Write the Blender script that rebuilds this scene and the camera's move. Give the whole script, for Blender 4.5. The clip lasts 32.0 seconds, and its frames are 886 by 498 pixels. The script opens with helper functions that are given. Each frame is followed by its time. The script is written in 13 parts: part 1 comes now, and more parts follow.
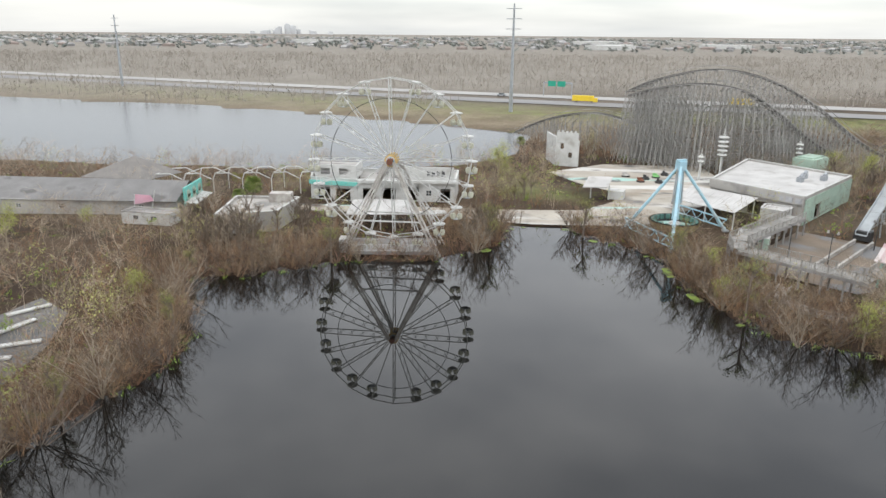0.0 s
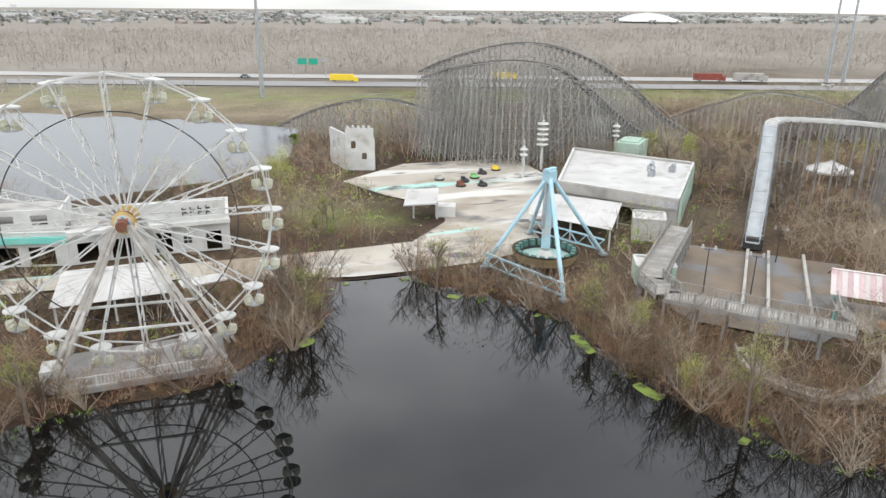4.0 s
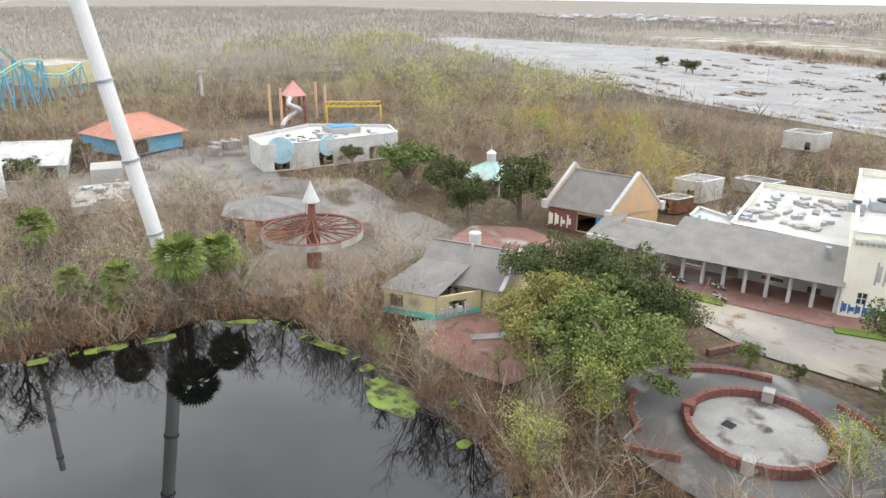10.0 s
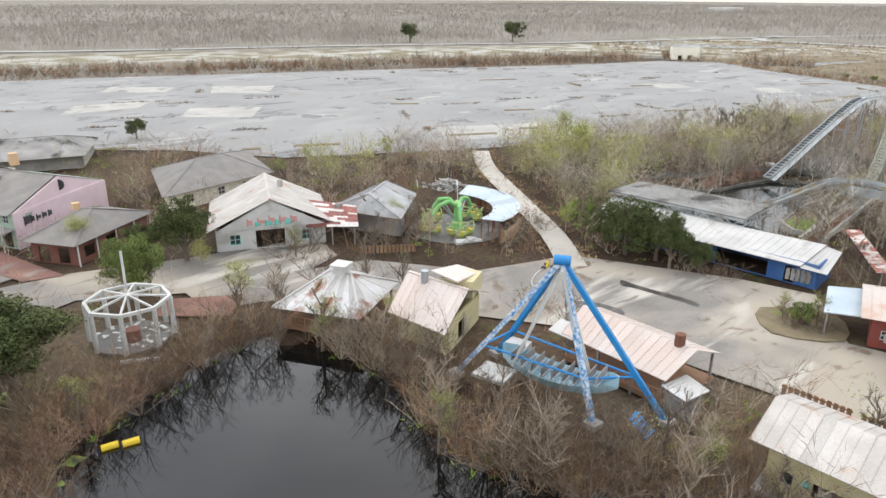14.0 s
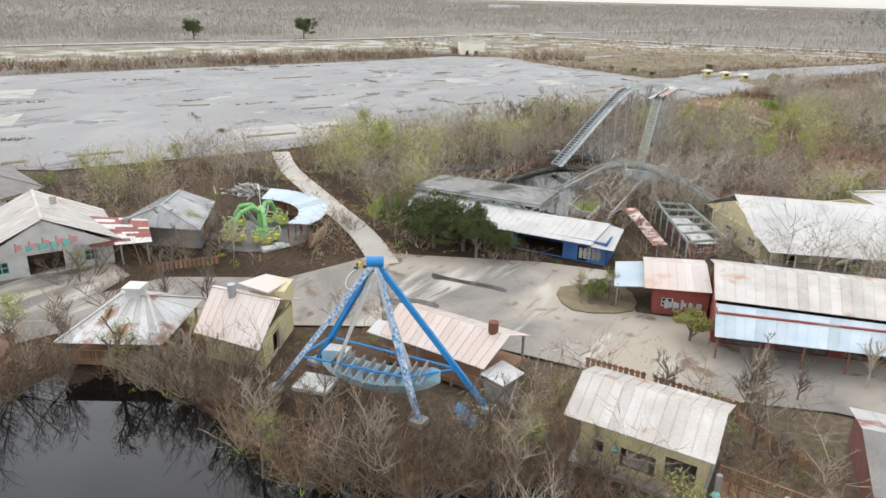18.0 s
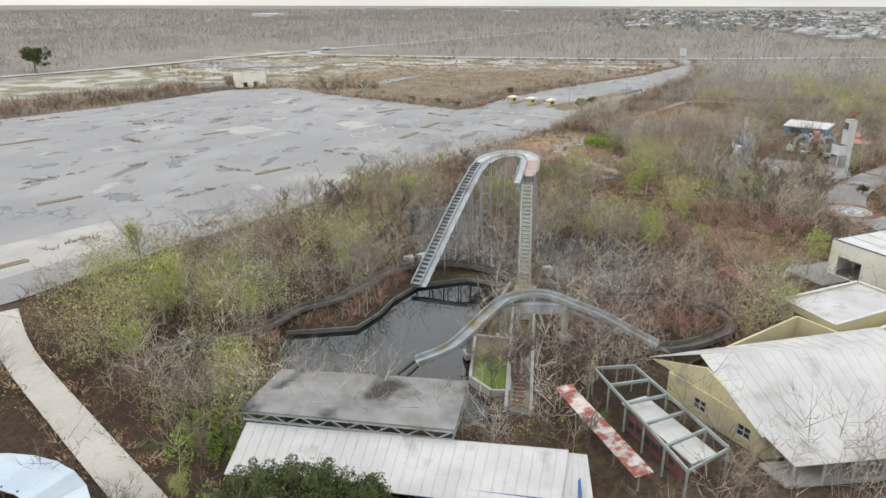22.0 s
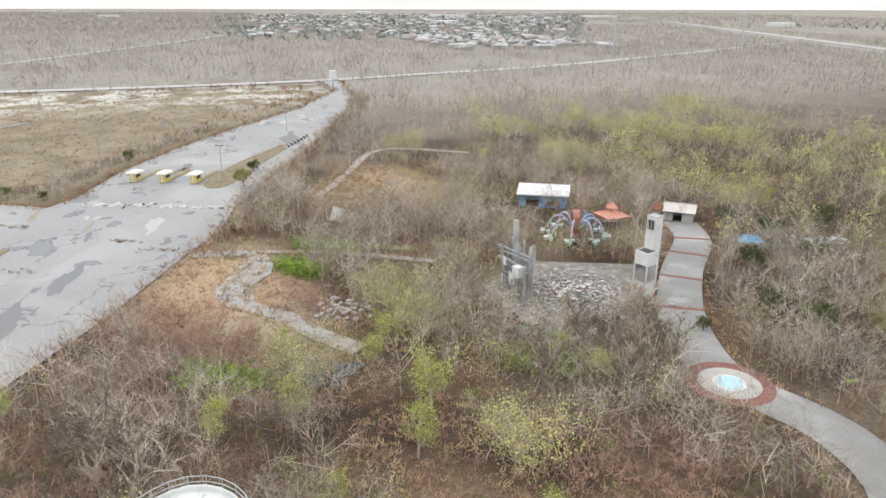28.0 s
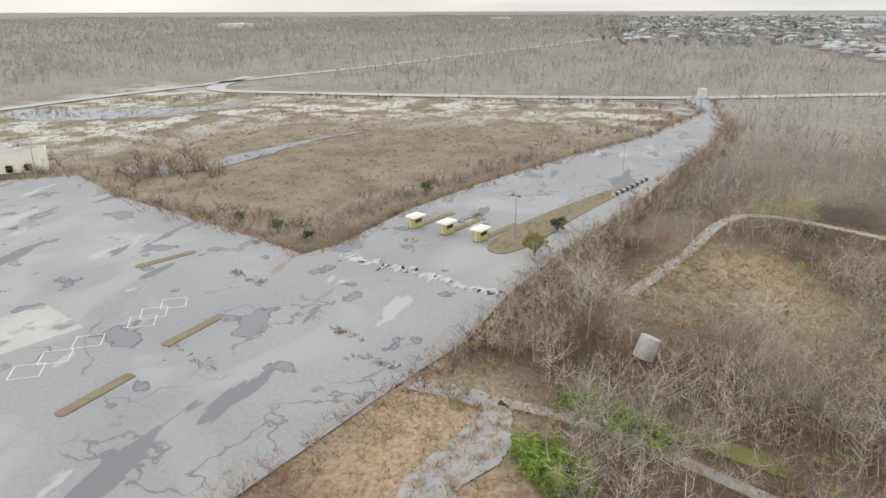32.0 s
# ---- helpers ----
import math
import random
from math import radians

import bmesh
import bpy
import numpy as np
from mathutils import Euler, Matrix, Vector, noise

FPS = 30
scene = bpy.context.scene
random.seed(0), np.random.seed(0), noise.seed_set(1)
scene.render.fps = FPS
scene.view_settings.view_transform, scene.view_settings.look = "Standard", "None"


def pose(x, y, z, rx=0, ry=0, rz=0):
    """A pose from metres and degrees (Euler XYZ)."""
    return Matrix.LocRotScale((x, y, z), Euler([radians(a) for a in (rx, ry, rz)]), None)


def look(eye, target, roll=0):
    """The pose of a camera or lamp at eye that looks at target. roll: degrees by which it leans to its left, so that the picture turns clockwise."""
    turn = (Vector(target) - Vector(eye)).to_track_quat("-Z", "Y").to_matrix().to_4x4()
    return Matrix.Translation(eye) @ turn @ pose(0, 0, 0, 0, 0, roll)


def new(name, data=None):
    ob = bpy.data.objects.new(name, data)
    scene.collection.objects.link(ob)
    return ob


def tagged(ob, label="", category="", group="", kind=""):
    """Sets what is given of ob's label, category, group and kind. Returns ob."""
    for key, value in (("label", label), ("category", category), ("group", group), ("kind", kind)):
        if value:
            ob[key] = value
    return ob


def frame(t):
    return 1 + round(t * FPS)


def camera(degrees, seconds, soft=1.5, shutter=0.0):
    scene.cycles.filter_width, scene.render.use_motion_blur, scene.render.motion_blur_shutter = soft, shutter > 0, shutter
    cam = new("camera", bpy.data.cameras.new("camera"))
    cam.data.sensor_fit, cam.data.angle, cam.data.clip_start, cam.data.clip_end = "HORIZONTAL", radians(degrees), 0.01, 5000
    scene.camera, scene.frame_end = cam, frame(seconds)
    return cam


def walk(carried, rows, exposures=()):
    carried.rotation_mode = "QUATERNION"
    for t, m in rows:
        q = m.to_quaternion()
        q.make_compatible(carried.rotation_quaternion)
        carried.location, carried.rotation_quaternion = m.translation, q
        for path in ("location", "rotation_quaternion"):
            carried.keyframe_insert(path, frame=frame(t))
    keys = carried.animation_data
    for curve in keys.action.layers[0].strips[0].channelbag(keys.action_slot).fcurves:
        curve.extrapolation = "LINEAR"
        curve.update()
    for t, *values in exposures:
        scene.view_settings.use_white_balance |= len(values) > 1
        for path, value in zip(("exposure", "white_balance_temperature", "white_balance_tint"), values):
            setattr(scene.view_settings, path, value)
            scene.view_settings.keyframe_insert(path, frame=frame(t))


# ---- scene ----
cam = camera(64.95, 32.0)
# seconds, x, y, z, yaw, pitch, roll
PATH = [
    (0.0, 0.00, 0.00, 33.73, 0.01, -17.54, 0.53),
    (0.5, -2.69, 6.24, 33.17, -3.78, -17.50, 0.64),
    (1.0, -4.39, 12.56, 32.67, -5.51, -17.45, 0.90),
    (1.5, -5.24, 19.00, 32.76, -11.45, -17.45, 0.89),
    (2.0, -5.46, 26.01, 32.58, -12.80, -17.42, 0.96),
    (2.5, -5.10, 32.94, 32.51, -12.76, -17.46, 1.00),
    (4.5, -3.24, 43.22, 32.15, -24.75, -19.93, 0.78),
    (5.0, -3.23, 43.21, 32.14, -28.55, -20.05, 1.11),
    (5.5, -3.23, 43.19, 32.11, -39.09, -19.97, 0.72),
    (6.0, -3.23, 43.19, 32.08, -50.19, -19.94, 0.30),
    (6.5, -3.23, 43.18, 32.06, -61.78, -19.98, 0.32),
    (7.0, -3.23, 43.16, 32.05, -73.92, -20.04, 0.31),
    (7.5, -3.23, 43.14, 32.04, -83.34, -20.05, 0.29),
    (8.0, -3.23, 43.12, 32.04, -92.59, -20.09, 0.28),
    (8.5, -3.22, 43.09, 32.03, -102.42, -20.11, 0.41),
    (9.0, -3.23, 43.08, 32.03, -112.03, -20.08, 0.46),
    (9.5, -3.22, 43.09, 32.03, -121.91, -20.09, 0.58),
    (10.0, -3.21, 43.08, 32.03, -132.36, -20.11, 0.56),
    (10.5, -3.20, 43.07, 32.03, -142.83, -20.07, 0.60),
    (11.0, -3.19, 43.06, 32.04, -153.38, -20.04, 0.67),
    (11.5, -3.17, 43.05, 32.08, -164.20, -19.98, 0.72),
    (12.0, -3.16, 43.03, 32.12, -175.18, -19.91, 0.63),
    (12.5, -3.16, 43.00, 32.15, -187.52, -19.93, 0.51),
    (13.0, -3.16, 42.99, 32.16, -200.29, -19.91, 0.36),
    (13.5, -3.17, 42.97, 32.17, -213.31, -19.96, 0.32),
    (14.0, -3.18, 42.95, 32.19, -221.89, -20.05, 0.28),
    (14.5, -3.18, 42.92, 32.21, -223.74, -20.08, 0.43),
    (16.5, -3.17, 42.90, 32.23, -236.02, -19.99, 1.03),
    (17.0, -3.17, 42.89, 32.23, -240.88, -20.01, 1.02),
    (17.5, -3.18, 42.88, 32.22, -241.84, -20.11, 1.10),
    (18.0, -4.12, 42.02, 32.28, -238.44, -20.15, 1.07),
    (18.5, -6.73, 40.55, 32.30, -229.46, -20.16, 1.23),
    (19.0, -10.23, 38.09, 33.79, -229.44, -20.11, 1.14),
    (19.5, -14.44, 34.85, 35.33, -229.45, -20.04, 1.07),
    (20.0, -18.99, 31.19, 37.02, -229.44, -20.00, 0.98),
    (20.5, -23.42, 27.33, 38.69, -229.50, -19.90, 0.98),
    (21.0, -28.43, 23.64, 40.37, -234.07, -19.83, 0.72),
    (21.5, -33.90, 20.13, 41.02, -247.00, -19.84, 0.19),
    (22.0, -38.73, 16.16, 40.99, -256.42, -19.79, -0.02),
    (22.5, -44.58, 12.91, 41.27, -256.25, -19.79, 0.01),
    (23.0, -50.98, 10.05, 41.59, -261.26, -19.82, -0.06),
    (23.5, -57.43, 7.22, 42.90, -272.20, -20.05, -0.43),
    (24.0, -65.01, 5.27, 44.40, -272.21, -20.01, -0.26),
    (24.5, -71.60, 4.23, 45.20, -272.08, -19.89, -0.11),
    (25.0, -79.17, 3.78, 46.28, -271.97, -19.72, 0.05),
    (25.5, -86.40, 3.12, 47.40, -272.06, -19.60, 0.51),
    (26.0, -93.52, 2.91, 47.96, -275.02, -19.63, 0.50),
    (26.5, -101.45, 2.73, 47.82, -280.58, -19.64, 0.52),
    (28.5, -130.67, 6.93, 48.17, -286.29, -19.63, 0.29),
    (29.0, -138.39, 8.73, 48.20, -285.59, -19.61, 0.32),
    (29.5, -145.85, 10.18, 48.18, -281.48, -19.57, 0.49),
    (30.0, -152.76, 11.78, 48.43, -275.99, -19.59, 0.71),
    (30.5, -160.28, 13.52, 48.32, -271.95, -19.57, 0.65),
    (31.0, -168.03, 14.82, 48.44, -269.90, -19.60, 0.51),
    (31.5, -174.89, 16.68, 48.93, -262.33, -19.64, -0.07),
    (32.0, -183.34, 17.31, 48.47, -256.44, -19.49, -0.33),
]
walk(cam, [(t, pose(x, y, z, 90 + p, 0, w) @ pose(0, 0, 0, 0, 0, r)) for t, x, y, z, w, p, r in PATH],
     [(0, -0.30), (2, -0.28), (5, -0.04), (7, 0.08), (9, 0.16), (10, 0.10), (12, -0.10), (13, -0.14), (18, -0.24), (20, -0.36), (21, -0.40), (22, -0.42), (23, -0.32), (25, -0.27), (28, -0.07), (30, -0.19), (32, -0.42)])

# ---------------------------------------------------------------- light
world = bpy.data.worlds.new("sky")
scene.world = world
world.use_nodes = True
wn, wl = world.node_tree.nodes, world.node_tree.links
wn.clear()


def world_sky():
    out = wn.new("ShaderNodeOutputWorld")
    add = wn.new("ShaderNodeAddShader")
    sky = wn.new("ShaderNodeTexSky")
    sky.sky_type, sky.sun_disc = "NISHITA", False
    sky.sun_elevation, sky.sun_rotation = radians(50), radians(218)
    blue = wn.new("ShaderNodeBackground")
    blue.inputs[1].default_value = 0.05
    cloud = wn.new("ShaderNodeBackground")
    cloud.inputs[1].default_value = 1.0
    co = wn.new("ShaderNodeTexCoord")
    mp = wn.new("ShaderNodeMapping")
    mp.inputs["Scale"].default_value = (1.0, 1.0, 2.2)
    no = wn.new("ShaderNodeTexNoise")
    no.inputs["Scale"].default_value, no.inputs["Detail"].default_value, no.inputs["Roughness"].default_value = 2.3, 6, 0.55
    ra = wn.new("ShaderNodeValToRGB")
    ra.color_ramp.elements[0].position, ra.color_ramp.elements[0].color = 0.36, (1.22, 1.25, 1.29, 1)
    ra.color_ramp.elements[1].position, ra.color_ramp.elements[1].color = 0.64, (1.92, 1.93, 1.93, 1)
    # towards the horizon the deck closes into an even pale grey
    sep = wn.new("ShaderNodeSeparateXYZ")
    mr = wn.new("ShaderNodeMapRange")
    mr.inputs["From Min"].default_value, mr.inputs["From Max"].default_value = 0.03, 0.42
    mix = wn.new("ShaderNodeMixRGB")
    low = wn.new("ShaderNodeValToRGB")
    low.color_ramp.elements[0].position, low.color_ramp.elements[0].color = 0.36, (0.70, 0.72, 0.735, 1)
    low.color_ramp.elements[1].position, low.color_ramp.elements[1].color = 0.62, (0.93, 0.93, 0.92, 1)
    strata, layers = wn.new("ShaderNodeTexNoise"), wn.new("ShaderNodeMapping")
    strata.inputs["Scale"].default_value, strata.inputs["Detail"].default_value = 3.0, 7
    layers.inputs["Scale"].default_value = (1.0, 1.0, 9.0)
    wl.new(co.outputs["Generated"], layers.inputs[0])
    wl.new(layers.outputs[0], strata.inputs[0])
    wl.new(strata.outputs[0], low.inputs[0])
    wl.new(low.outputs[0], mix.inputs[1])
    wl.new(co.outputs["Generated"], mp.inputs[0])
    wl.new(mp.outputs[0], no.inputs[0])
    wl.new(no.outputs[0], ra.inputs[0])
    wl.new(co.outputs["Generated"], sep.inputs[0])
    wl.new(sep.outputs[2], mr.inputs[0])
    wl.new(mr.outputs[0], mix.inputs[0])
    wl.new(ra.outputs[0], mix.inputs[2])
    # overhead the deck is thinner and brighter
    up = wn.new("ShaderNodeMapRange")
    up.inputs["From Min"].default_value, up.inputs["From Max"].default_value = 0.25, 0.95
    up.inputs["To Min"].default_value, up.inputs["To Max"].default_value = 1.0, 0.9
    gain = wn.new("ShaderNodeVectorMath")
    gain.operation = "SCALE"
    wl.new(sep.outputs[2], up.inputs[0])
    # the deck is thinner towards the east
    east, thin, both = wn.new("ShaderNodeVectorMath"), wn.new("ShaderNodeMapRange"), wn.new("ShaderNodeMath")
    east.operation, both.operation = "DOT_PRODUCT", "MULTIPLY"
    east.inputs[1].default_value = (0.93, -0.36, 0.0)
    thin.inputs["From Min"].default_value, thin.inputs["From Max"].default_value = 0.15, 0.9
    thin.inputs["To Min"].default_value, thin.inputs["To Max"].default_value = 1.12, 1.62
    wl.new(co.outputs["Generated"], east.inputs[0])
    wl.new(east.outputs["Value"], thin.inputs[0])
    wl.new(up.outputs[0], both.inputs[0])
    wl.new(thin.outputs[0], both.inputs[1])
    wl.new(both.outputs[0], gain.inputs["Scale"])
    wl.new(mix.outputs[0], gain.inputs[0])
    wl.new(gain.outputs[0], cloud.inputs[0])
    wl.new(sky.outputs[0], blue.inputs[0])
    wl.new(blue.outputs[0], add.inputs[0])
    wl.new(cloud.outputs[0], add.inputs[1])
    wl.new(add.outputs[0], out.inputs[0])


world_sky()
lamp = bpy.data.lights.new("sun", "SUN")
lamp.energy, lamp.angle, lamp.color = 0.8, radians(25), (1.0, 0.97, 0.92)
sun = new("sun", lamp)
sun.matrix_world = look((0, 0, 100), (46, 58, 0))
scene.view_settings.exposure = 0.0

# ---------------------------------------------------------------- materials
MATS = {}


def mat(name, c1, c2, scale=0.6, rough=0.85, metal=0.0, bump=0.15, fine=9.0, stain=None, stain_scale=0.25, stain_at=0.58, island=0.0, ob_rand=0.0, attr=0.0, spec=0.35):
    """A weathered surface: two colours mixed by coarse noise, a fine grain, stains, and a tint per piece."""
    m = bpy.data.materials.new(name)
    m.use_nodes = True
    n, l = m.node_tree.nodes, m.node_tree.links
    b = n["Principled BSDF"]
    co = n.new("ShaderNodeTexCoord")

    def noise_at(s, detail):
        t = n.new("ShaderNodeTexNoise")
        t.inputs["Scale"].default_value, t.inputs["Detail"].default_value = s, detail
        l.new(co.outputs["Object"], t.inputs[0])
        return t.outputs[0]

    def ramp(src, lo, hi):
        r = n.new("ShaderNodeMapRange")
        r.inputs["From Min"].default_value, r.inputs["From Max"].default_value = lo, hi
        l.new(src, r.inputs[0])
        return r.outputs[0]

    def mix(kind, fac, a, bcol):
        x = n.new("ShaderNodeMixRGB")
        x.blend_type = kind
        for sock, val in ((x.inputs[0], fac), (x.inputs[1], a), (x.inputs[2], bcol)):
            if isinstance(val, (int, float)):
                sock.default_value = val
            elif isinstance(val, tuple):
                sock.default_value = (*val, 1)
            else:
                l.new(val, sock)
        return x.outputs[0]

    coarse = noise_at(scale, 5)
    col = mix("MIX", ramp(coarse, 0.35, 0.65), c1, c2)
    grain = noise_at(fine, 4)
    g = n.new("ShaderNodeMapRange")
    g.inputs["From Min"].default_value, g.inputs["From Max"].default_value = 0.25, 0.75
    g.inputs["To Min"].default_value, g.inputs["To Max"].default_value = 0.90, 1.10
    l.new(grain, g.inputs[0])
    gc = n.new("ShaderNodeCombineXYZ")
    for k in range(3):
        l.new(g.outputs[0], gc.inputs[k])
    col = mix("MULTIPLY", 1.0, col, gc.outputs[0])
    if stain:
        col = mix("MIX", ramp(noise_at(stain_scale, 6), stain_at, stain_at + 0.1), col, stain)
    src = None
    if island:
        src, amount = n.new("ShaderNodeNewGeometry").outputs["Random Per Island"], island
    if ob_rand:
        src, amount = n.new("ShaderNodeObjectInfo").outputs["Random"], ob_rand
    if attr:
        a = n.new("ShaderNodeAttribute")
        a.attribute_name = "tint"
        src, amount = a.outputs["Fac"], attr
    if src:
        r = n.new("ShaderNodeMapRange")
        r.inputs["To Min"].default_value, r.inputs["To Max"].default_value = 1 - amount, 1 + amount
        l.new(src, r.inputs[0])
        rc = n.new("ShaderNodeCombineXYZ")
        for k in range(3):
            l.new(r.outputs[0], rc.inputs[k])
        col = mix("MULTIPLY", 1.0, col, rc.outputs[0])
    l.new(col, b.inputs["Base Color"])
    b.inputs["Roughness"].default_value, b.inputs["Metallic"].default_value = rough, metal
    b.inputs["Specular IOR Level"].default_value = spec
    if bump:
        bp = n.new("ShaderNodeBump")
        bp.inputs["Strength"].default_value, bp.inputs["Distance"].default_value = bump, 0.05
        l.new(grain, bp.inputs["Height"])
        l.new(bp.outputs[0], b.inputs["Normal"])
    MATS[name] = m
    return m


WHITE = mat("white_paint", (0.58, 0.58, 0.56), (0.48, 0.48, 0.46), 0.5, 0.6, stain=(0.38, 0.36, 0.33), stain_at=0.62)
WHITE_ROOF = mat("white_roof", (0.54, 0.53, 0.51), (0.44, 0.43, 0.415), 0.22, 0.6, stain=(0.38, 0.365, 0.345), stain_at=0.57, stain_scale=0.35)
TIN = mat("tin_roof", (0.52, 0.49, 0.46), (0.42, 0.385, 0.35), 0.4, 0.5, 0.0, 0.1, 6, stain=(0.40, 0.22, 0.14), stain_at=0.60, stain_scale=0.35, ob_rand=0.10)
TIN_RUST = mat("rusted_tin", (0.50, 0.50, 0.50), (0.42, 0.40, 0.38), 0.5, 0.5, 0.0, 0.1, 6, stain=(0.26, 0.12, 0.08), stain_at=0.57, stain_scale=0.45, ob_rand=0.18)
TIN_PINK = mat("pinkish_tin", (0.54, 0.44, 0.39), (0.56, 0.51, 0.48), 0.18, 0.5, 0.0, 0.1, 6, stain=(0.50, 0.33, 0.25), stain_at=0.60, stain_scale=0.3, ob_rand=0.06)
TIN_BLUE = mat("pale_blue_tin", (0.36, 0.43, 0.49), (0.43, 0.49, 0.53), 0.4, 0.5, ob_rand=0.12)
GREY_ROOF = mat("grey_shingle", (0.19, 0.18, 0.17), (0.235, 0.22, 0.205), 0.5, 0.9, 0, 0.3, 5, stain=(0.26, 0.24, 0.21), stain_at=0.64)
GREY_FLAT = mat("dirty_flat_roof", (0.32, 0.31, 0.30), (0.22, 0.21, 0.20), 0.3, 0.9, stain=(0.05, 0.05, 0.05), stain_at=0.56, stain_scale=0.2)
CREAM = mat("cream_stucco", (0.80, 0.77, 0.65), (0.74, 0.71, 0.60), 0.4, 0.9, stain=(0.46, 0.44, 0.37), stain_at=0.63)
PALE_YELLOW = mat("pale_yellow_wall", (0.60, 0.53, 0.30), (0.52, 0.47, 0.30), 0.5, 0.9, stain=(0.34, 0.31, 0.24), stain_at=0.60)
PINK = mat("faded_pink_wall", (0.70, 0.55, 0.59), (0.62, 0.49, 0.52), 0.4, 0.9)
RED = mat("red_wall", (0.27, 0.07, 0.05), (0.21, 0.06, 0.05), 0.6, 0.85, stain=(0.30, 0.20, 0.17), stain_at=0.62)
BRICK_RED = mat("red_brick_paint", (0.225, 0.095, 0.075), (0.17, 0.08, 0.068), 0.7, 0.9, stain=(0.16, 0.12, 0.11), stain_at=0.60)
SALMON = mat("salmon_roof", (0.52, 0.235, 0.17), (0.45, 0.21, 0.15), 0.5, 0.7, stain=(0.36, 0.22, 0.17), stain_at=0.60)
PEACH = mat("peach_wall", (0.62, 0.42, 0.24), (0.55, 0.38, 0.24), 0.5, 0.9)
BLUE = mat("bright_blue_paint", (0.02, 0.20, 0.50), (0.03, 0.24, 0.54), 0.8, 0.5, stain=(0.18, 0.25, 0.36), stain_at=0.66)
PALE_BLUE = mat("sky_blue_paint", (0.33, 0.53, 0.62), (0.40, 0.58, 0.66), 0.6, 0.5, stain=(0.46, 0.52, 0.53), stain_at=0.58)
BLUE_WALL = mat("blue_wall", (0.06, 0.22, 0.42), (0.09, 0.27, 0.45), 0.5, 0.8, stain=(0.20, 0.28, 0.36), stain_at=0.62)
BLUE_MID = mat("mid_blue_wall", (0.11, 0.36, 0.55), (0.14, 0.40, 0.58), 0.5, 0.8)
TEAL = mat("teal_paint", (0.14, 0.50, 0.44), (0.20, 0.52, 0.46), 0.6, 0.7, stain=(0.30, 0.42, 0.38), stain_at=0.60)
TEAL_ROOF = mat("pale_teal_roof", (0.33, 0.53, 0.48), (0.40, 0.55, 0.50), 0.4, 0.6, stain=(0.42, 0.48, 0.45), stain_at=0.56)
PALE_GREEN = mat("pale_green_wall", (0.40, 0.52, 0.43), (0.34, 0.46, 0.38), 0.5, 0.85, stain=(0.30, 0.34, 0.28), stain_at=0.60)
GREEN = mat("green_paint", (0.18, 0.46, 0.14), (0.22, 0.48, 0.20), 0.7, 0.6)
YELLOW = mat("yellow_paint", (0.75, 0.55, 0.03), (0.70, 0.50, 0.05), 0.7, 0.6)
PINK_ROOF = mat("pink_roof", (0.76, 0.42, 0.52), (0.72, 0.44, 0.52), 0.3, 0.7)
WOOD = mat("weathered_boards", (0.36, 0.20, 0.12), (0.27, 0.17, 0.11), 0.8, 0.9, 0, 0.3, 14, ob_rand=0.25)
GREY_WOOD = mat("grey_timber", (0.30, 0.29, 0.28), (0.22, 0.21, 0.20), 0.5, 0.9, 0, 0.2, 8, island=0.25)
COASTER = mat("coaster_timber", (0.40, 0.39, 0.37), (0.27, 0.265, 0.25), 0.15, 0.9, 0, 0, 3, island=0.25)
DECK = mat("boardwalk", (0.33, 0.32, 0.30), (0.25, 0.24, 0.22), 0.7, 0.9, 0, 0.25, 10, ob_rand=0.15)
STEEL = mat("galvanised_steel", (0.42, 0.44, 0.46), (0.34, 0.36, 0.38), 0.8, 0.45, 0.6, 0.05, 10)
PALE_STEEL = mat("pale_blue_steel", (0.42, 0.45, 0.46), (0.34, 0.36, 0.37), 0.6, 0.55, 0.2, 0.05, 8, stain=(0.26, 0.225, 0.18), stain_at=0.58)
DARK = mat("dark_metal", (0.05, 0.05, 0.05), (0.03, 0.03, 0.03), 1.0, 0.6)
RUST = mat("rust", (0.22, 0.09, 0.05), (0.15, 0.07, 0.05), 1.0, 0.9)
BLACK = mat("dark_interior", (0.02, 0.02, 0.022), (0.03, 0.03, 0.03), 1.0, 0.9)
CONCRETE = mat("concrete", (0.42, 0.40, 0.37), (0.33, 0.32, 0.30), 0.15, 0.9, 0, 0.15, 6, stain=(0.20, 0.19, 0.18), stain_at=0.62, stain_scale=0.12)
CONC_PALE = mat("pale_concrete", (0.44, 0.42, 0.385), (0.35, 0.335, 0.31), 0.12, 0.9, 0, 0.1, 6, stain=(0.22, 0.215, 0.205), stain_at=0.56, stain_scale=0.16)
STREET = mat("park_street", (0.315, 0.285, 0.25), (0.17, 0.16, 0.15), 0.07, 0.8, 0, 0.15, 3, stain=(0.40, 0.36, 0.31), stain_at=0.53, stain_scale=0.05)
DARK_ASPHALT = mat("dark_asphalt", (0.10, 0.10, 0.10), (0.15, 0.145, 0.14), 0.12, 0.7, 0, 0.15, 5, stain=(0.22, 0.21, 0.20), stain_at=0.60, stain_scale=0.2)
GRAVEL = mat("sandy_track", (0.44, 0.40, 0.34), (0.38, 0.34, 0.28), 0.15, 0.95, 0, 0.2, 4, stain=(0.30, 0.28, 0.25), stain_at=0.58, stain_scale=0.1)
BRICK_PAVE = mat("red_brick_paving", (0.20, 0.10, 0.085), (0.26, 0.15, 0.12), 0.25, 0.9, 0, 0.2, 6, stain=(0.32, 0.29, 0.26), stain_at=0.60, stain_scale=0.15)
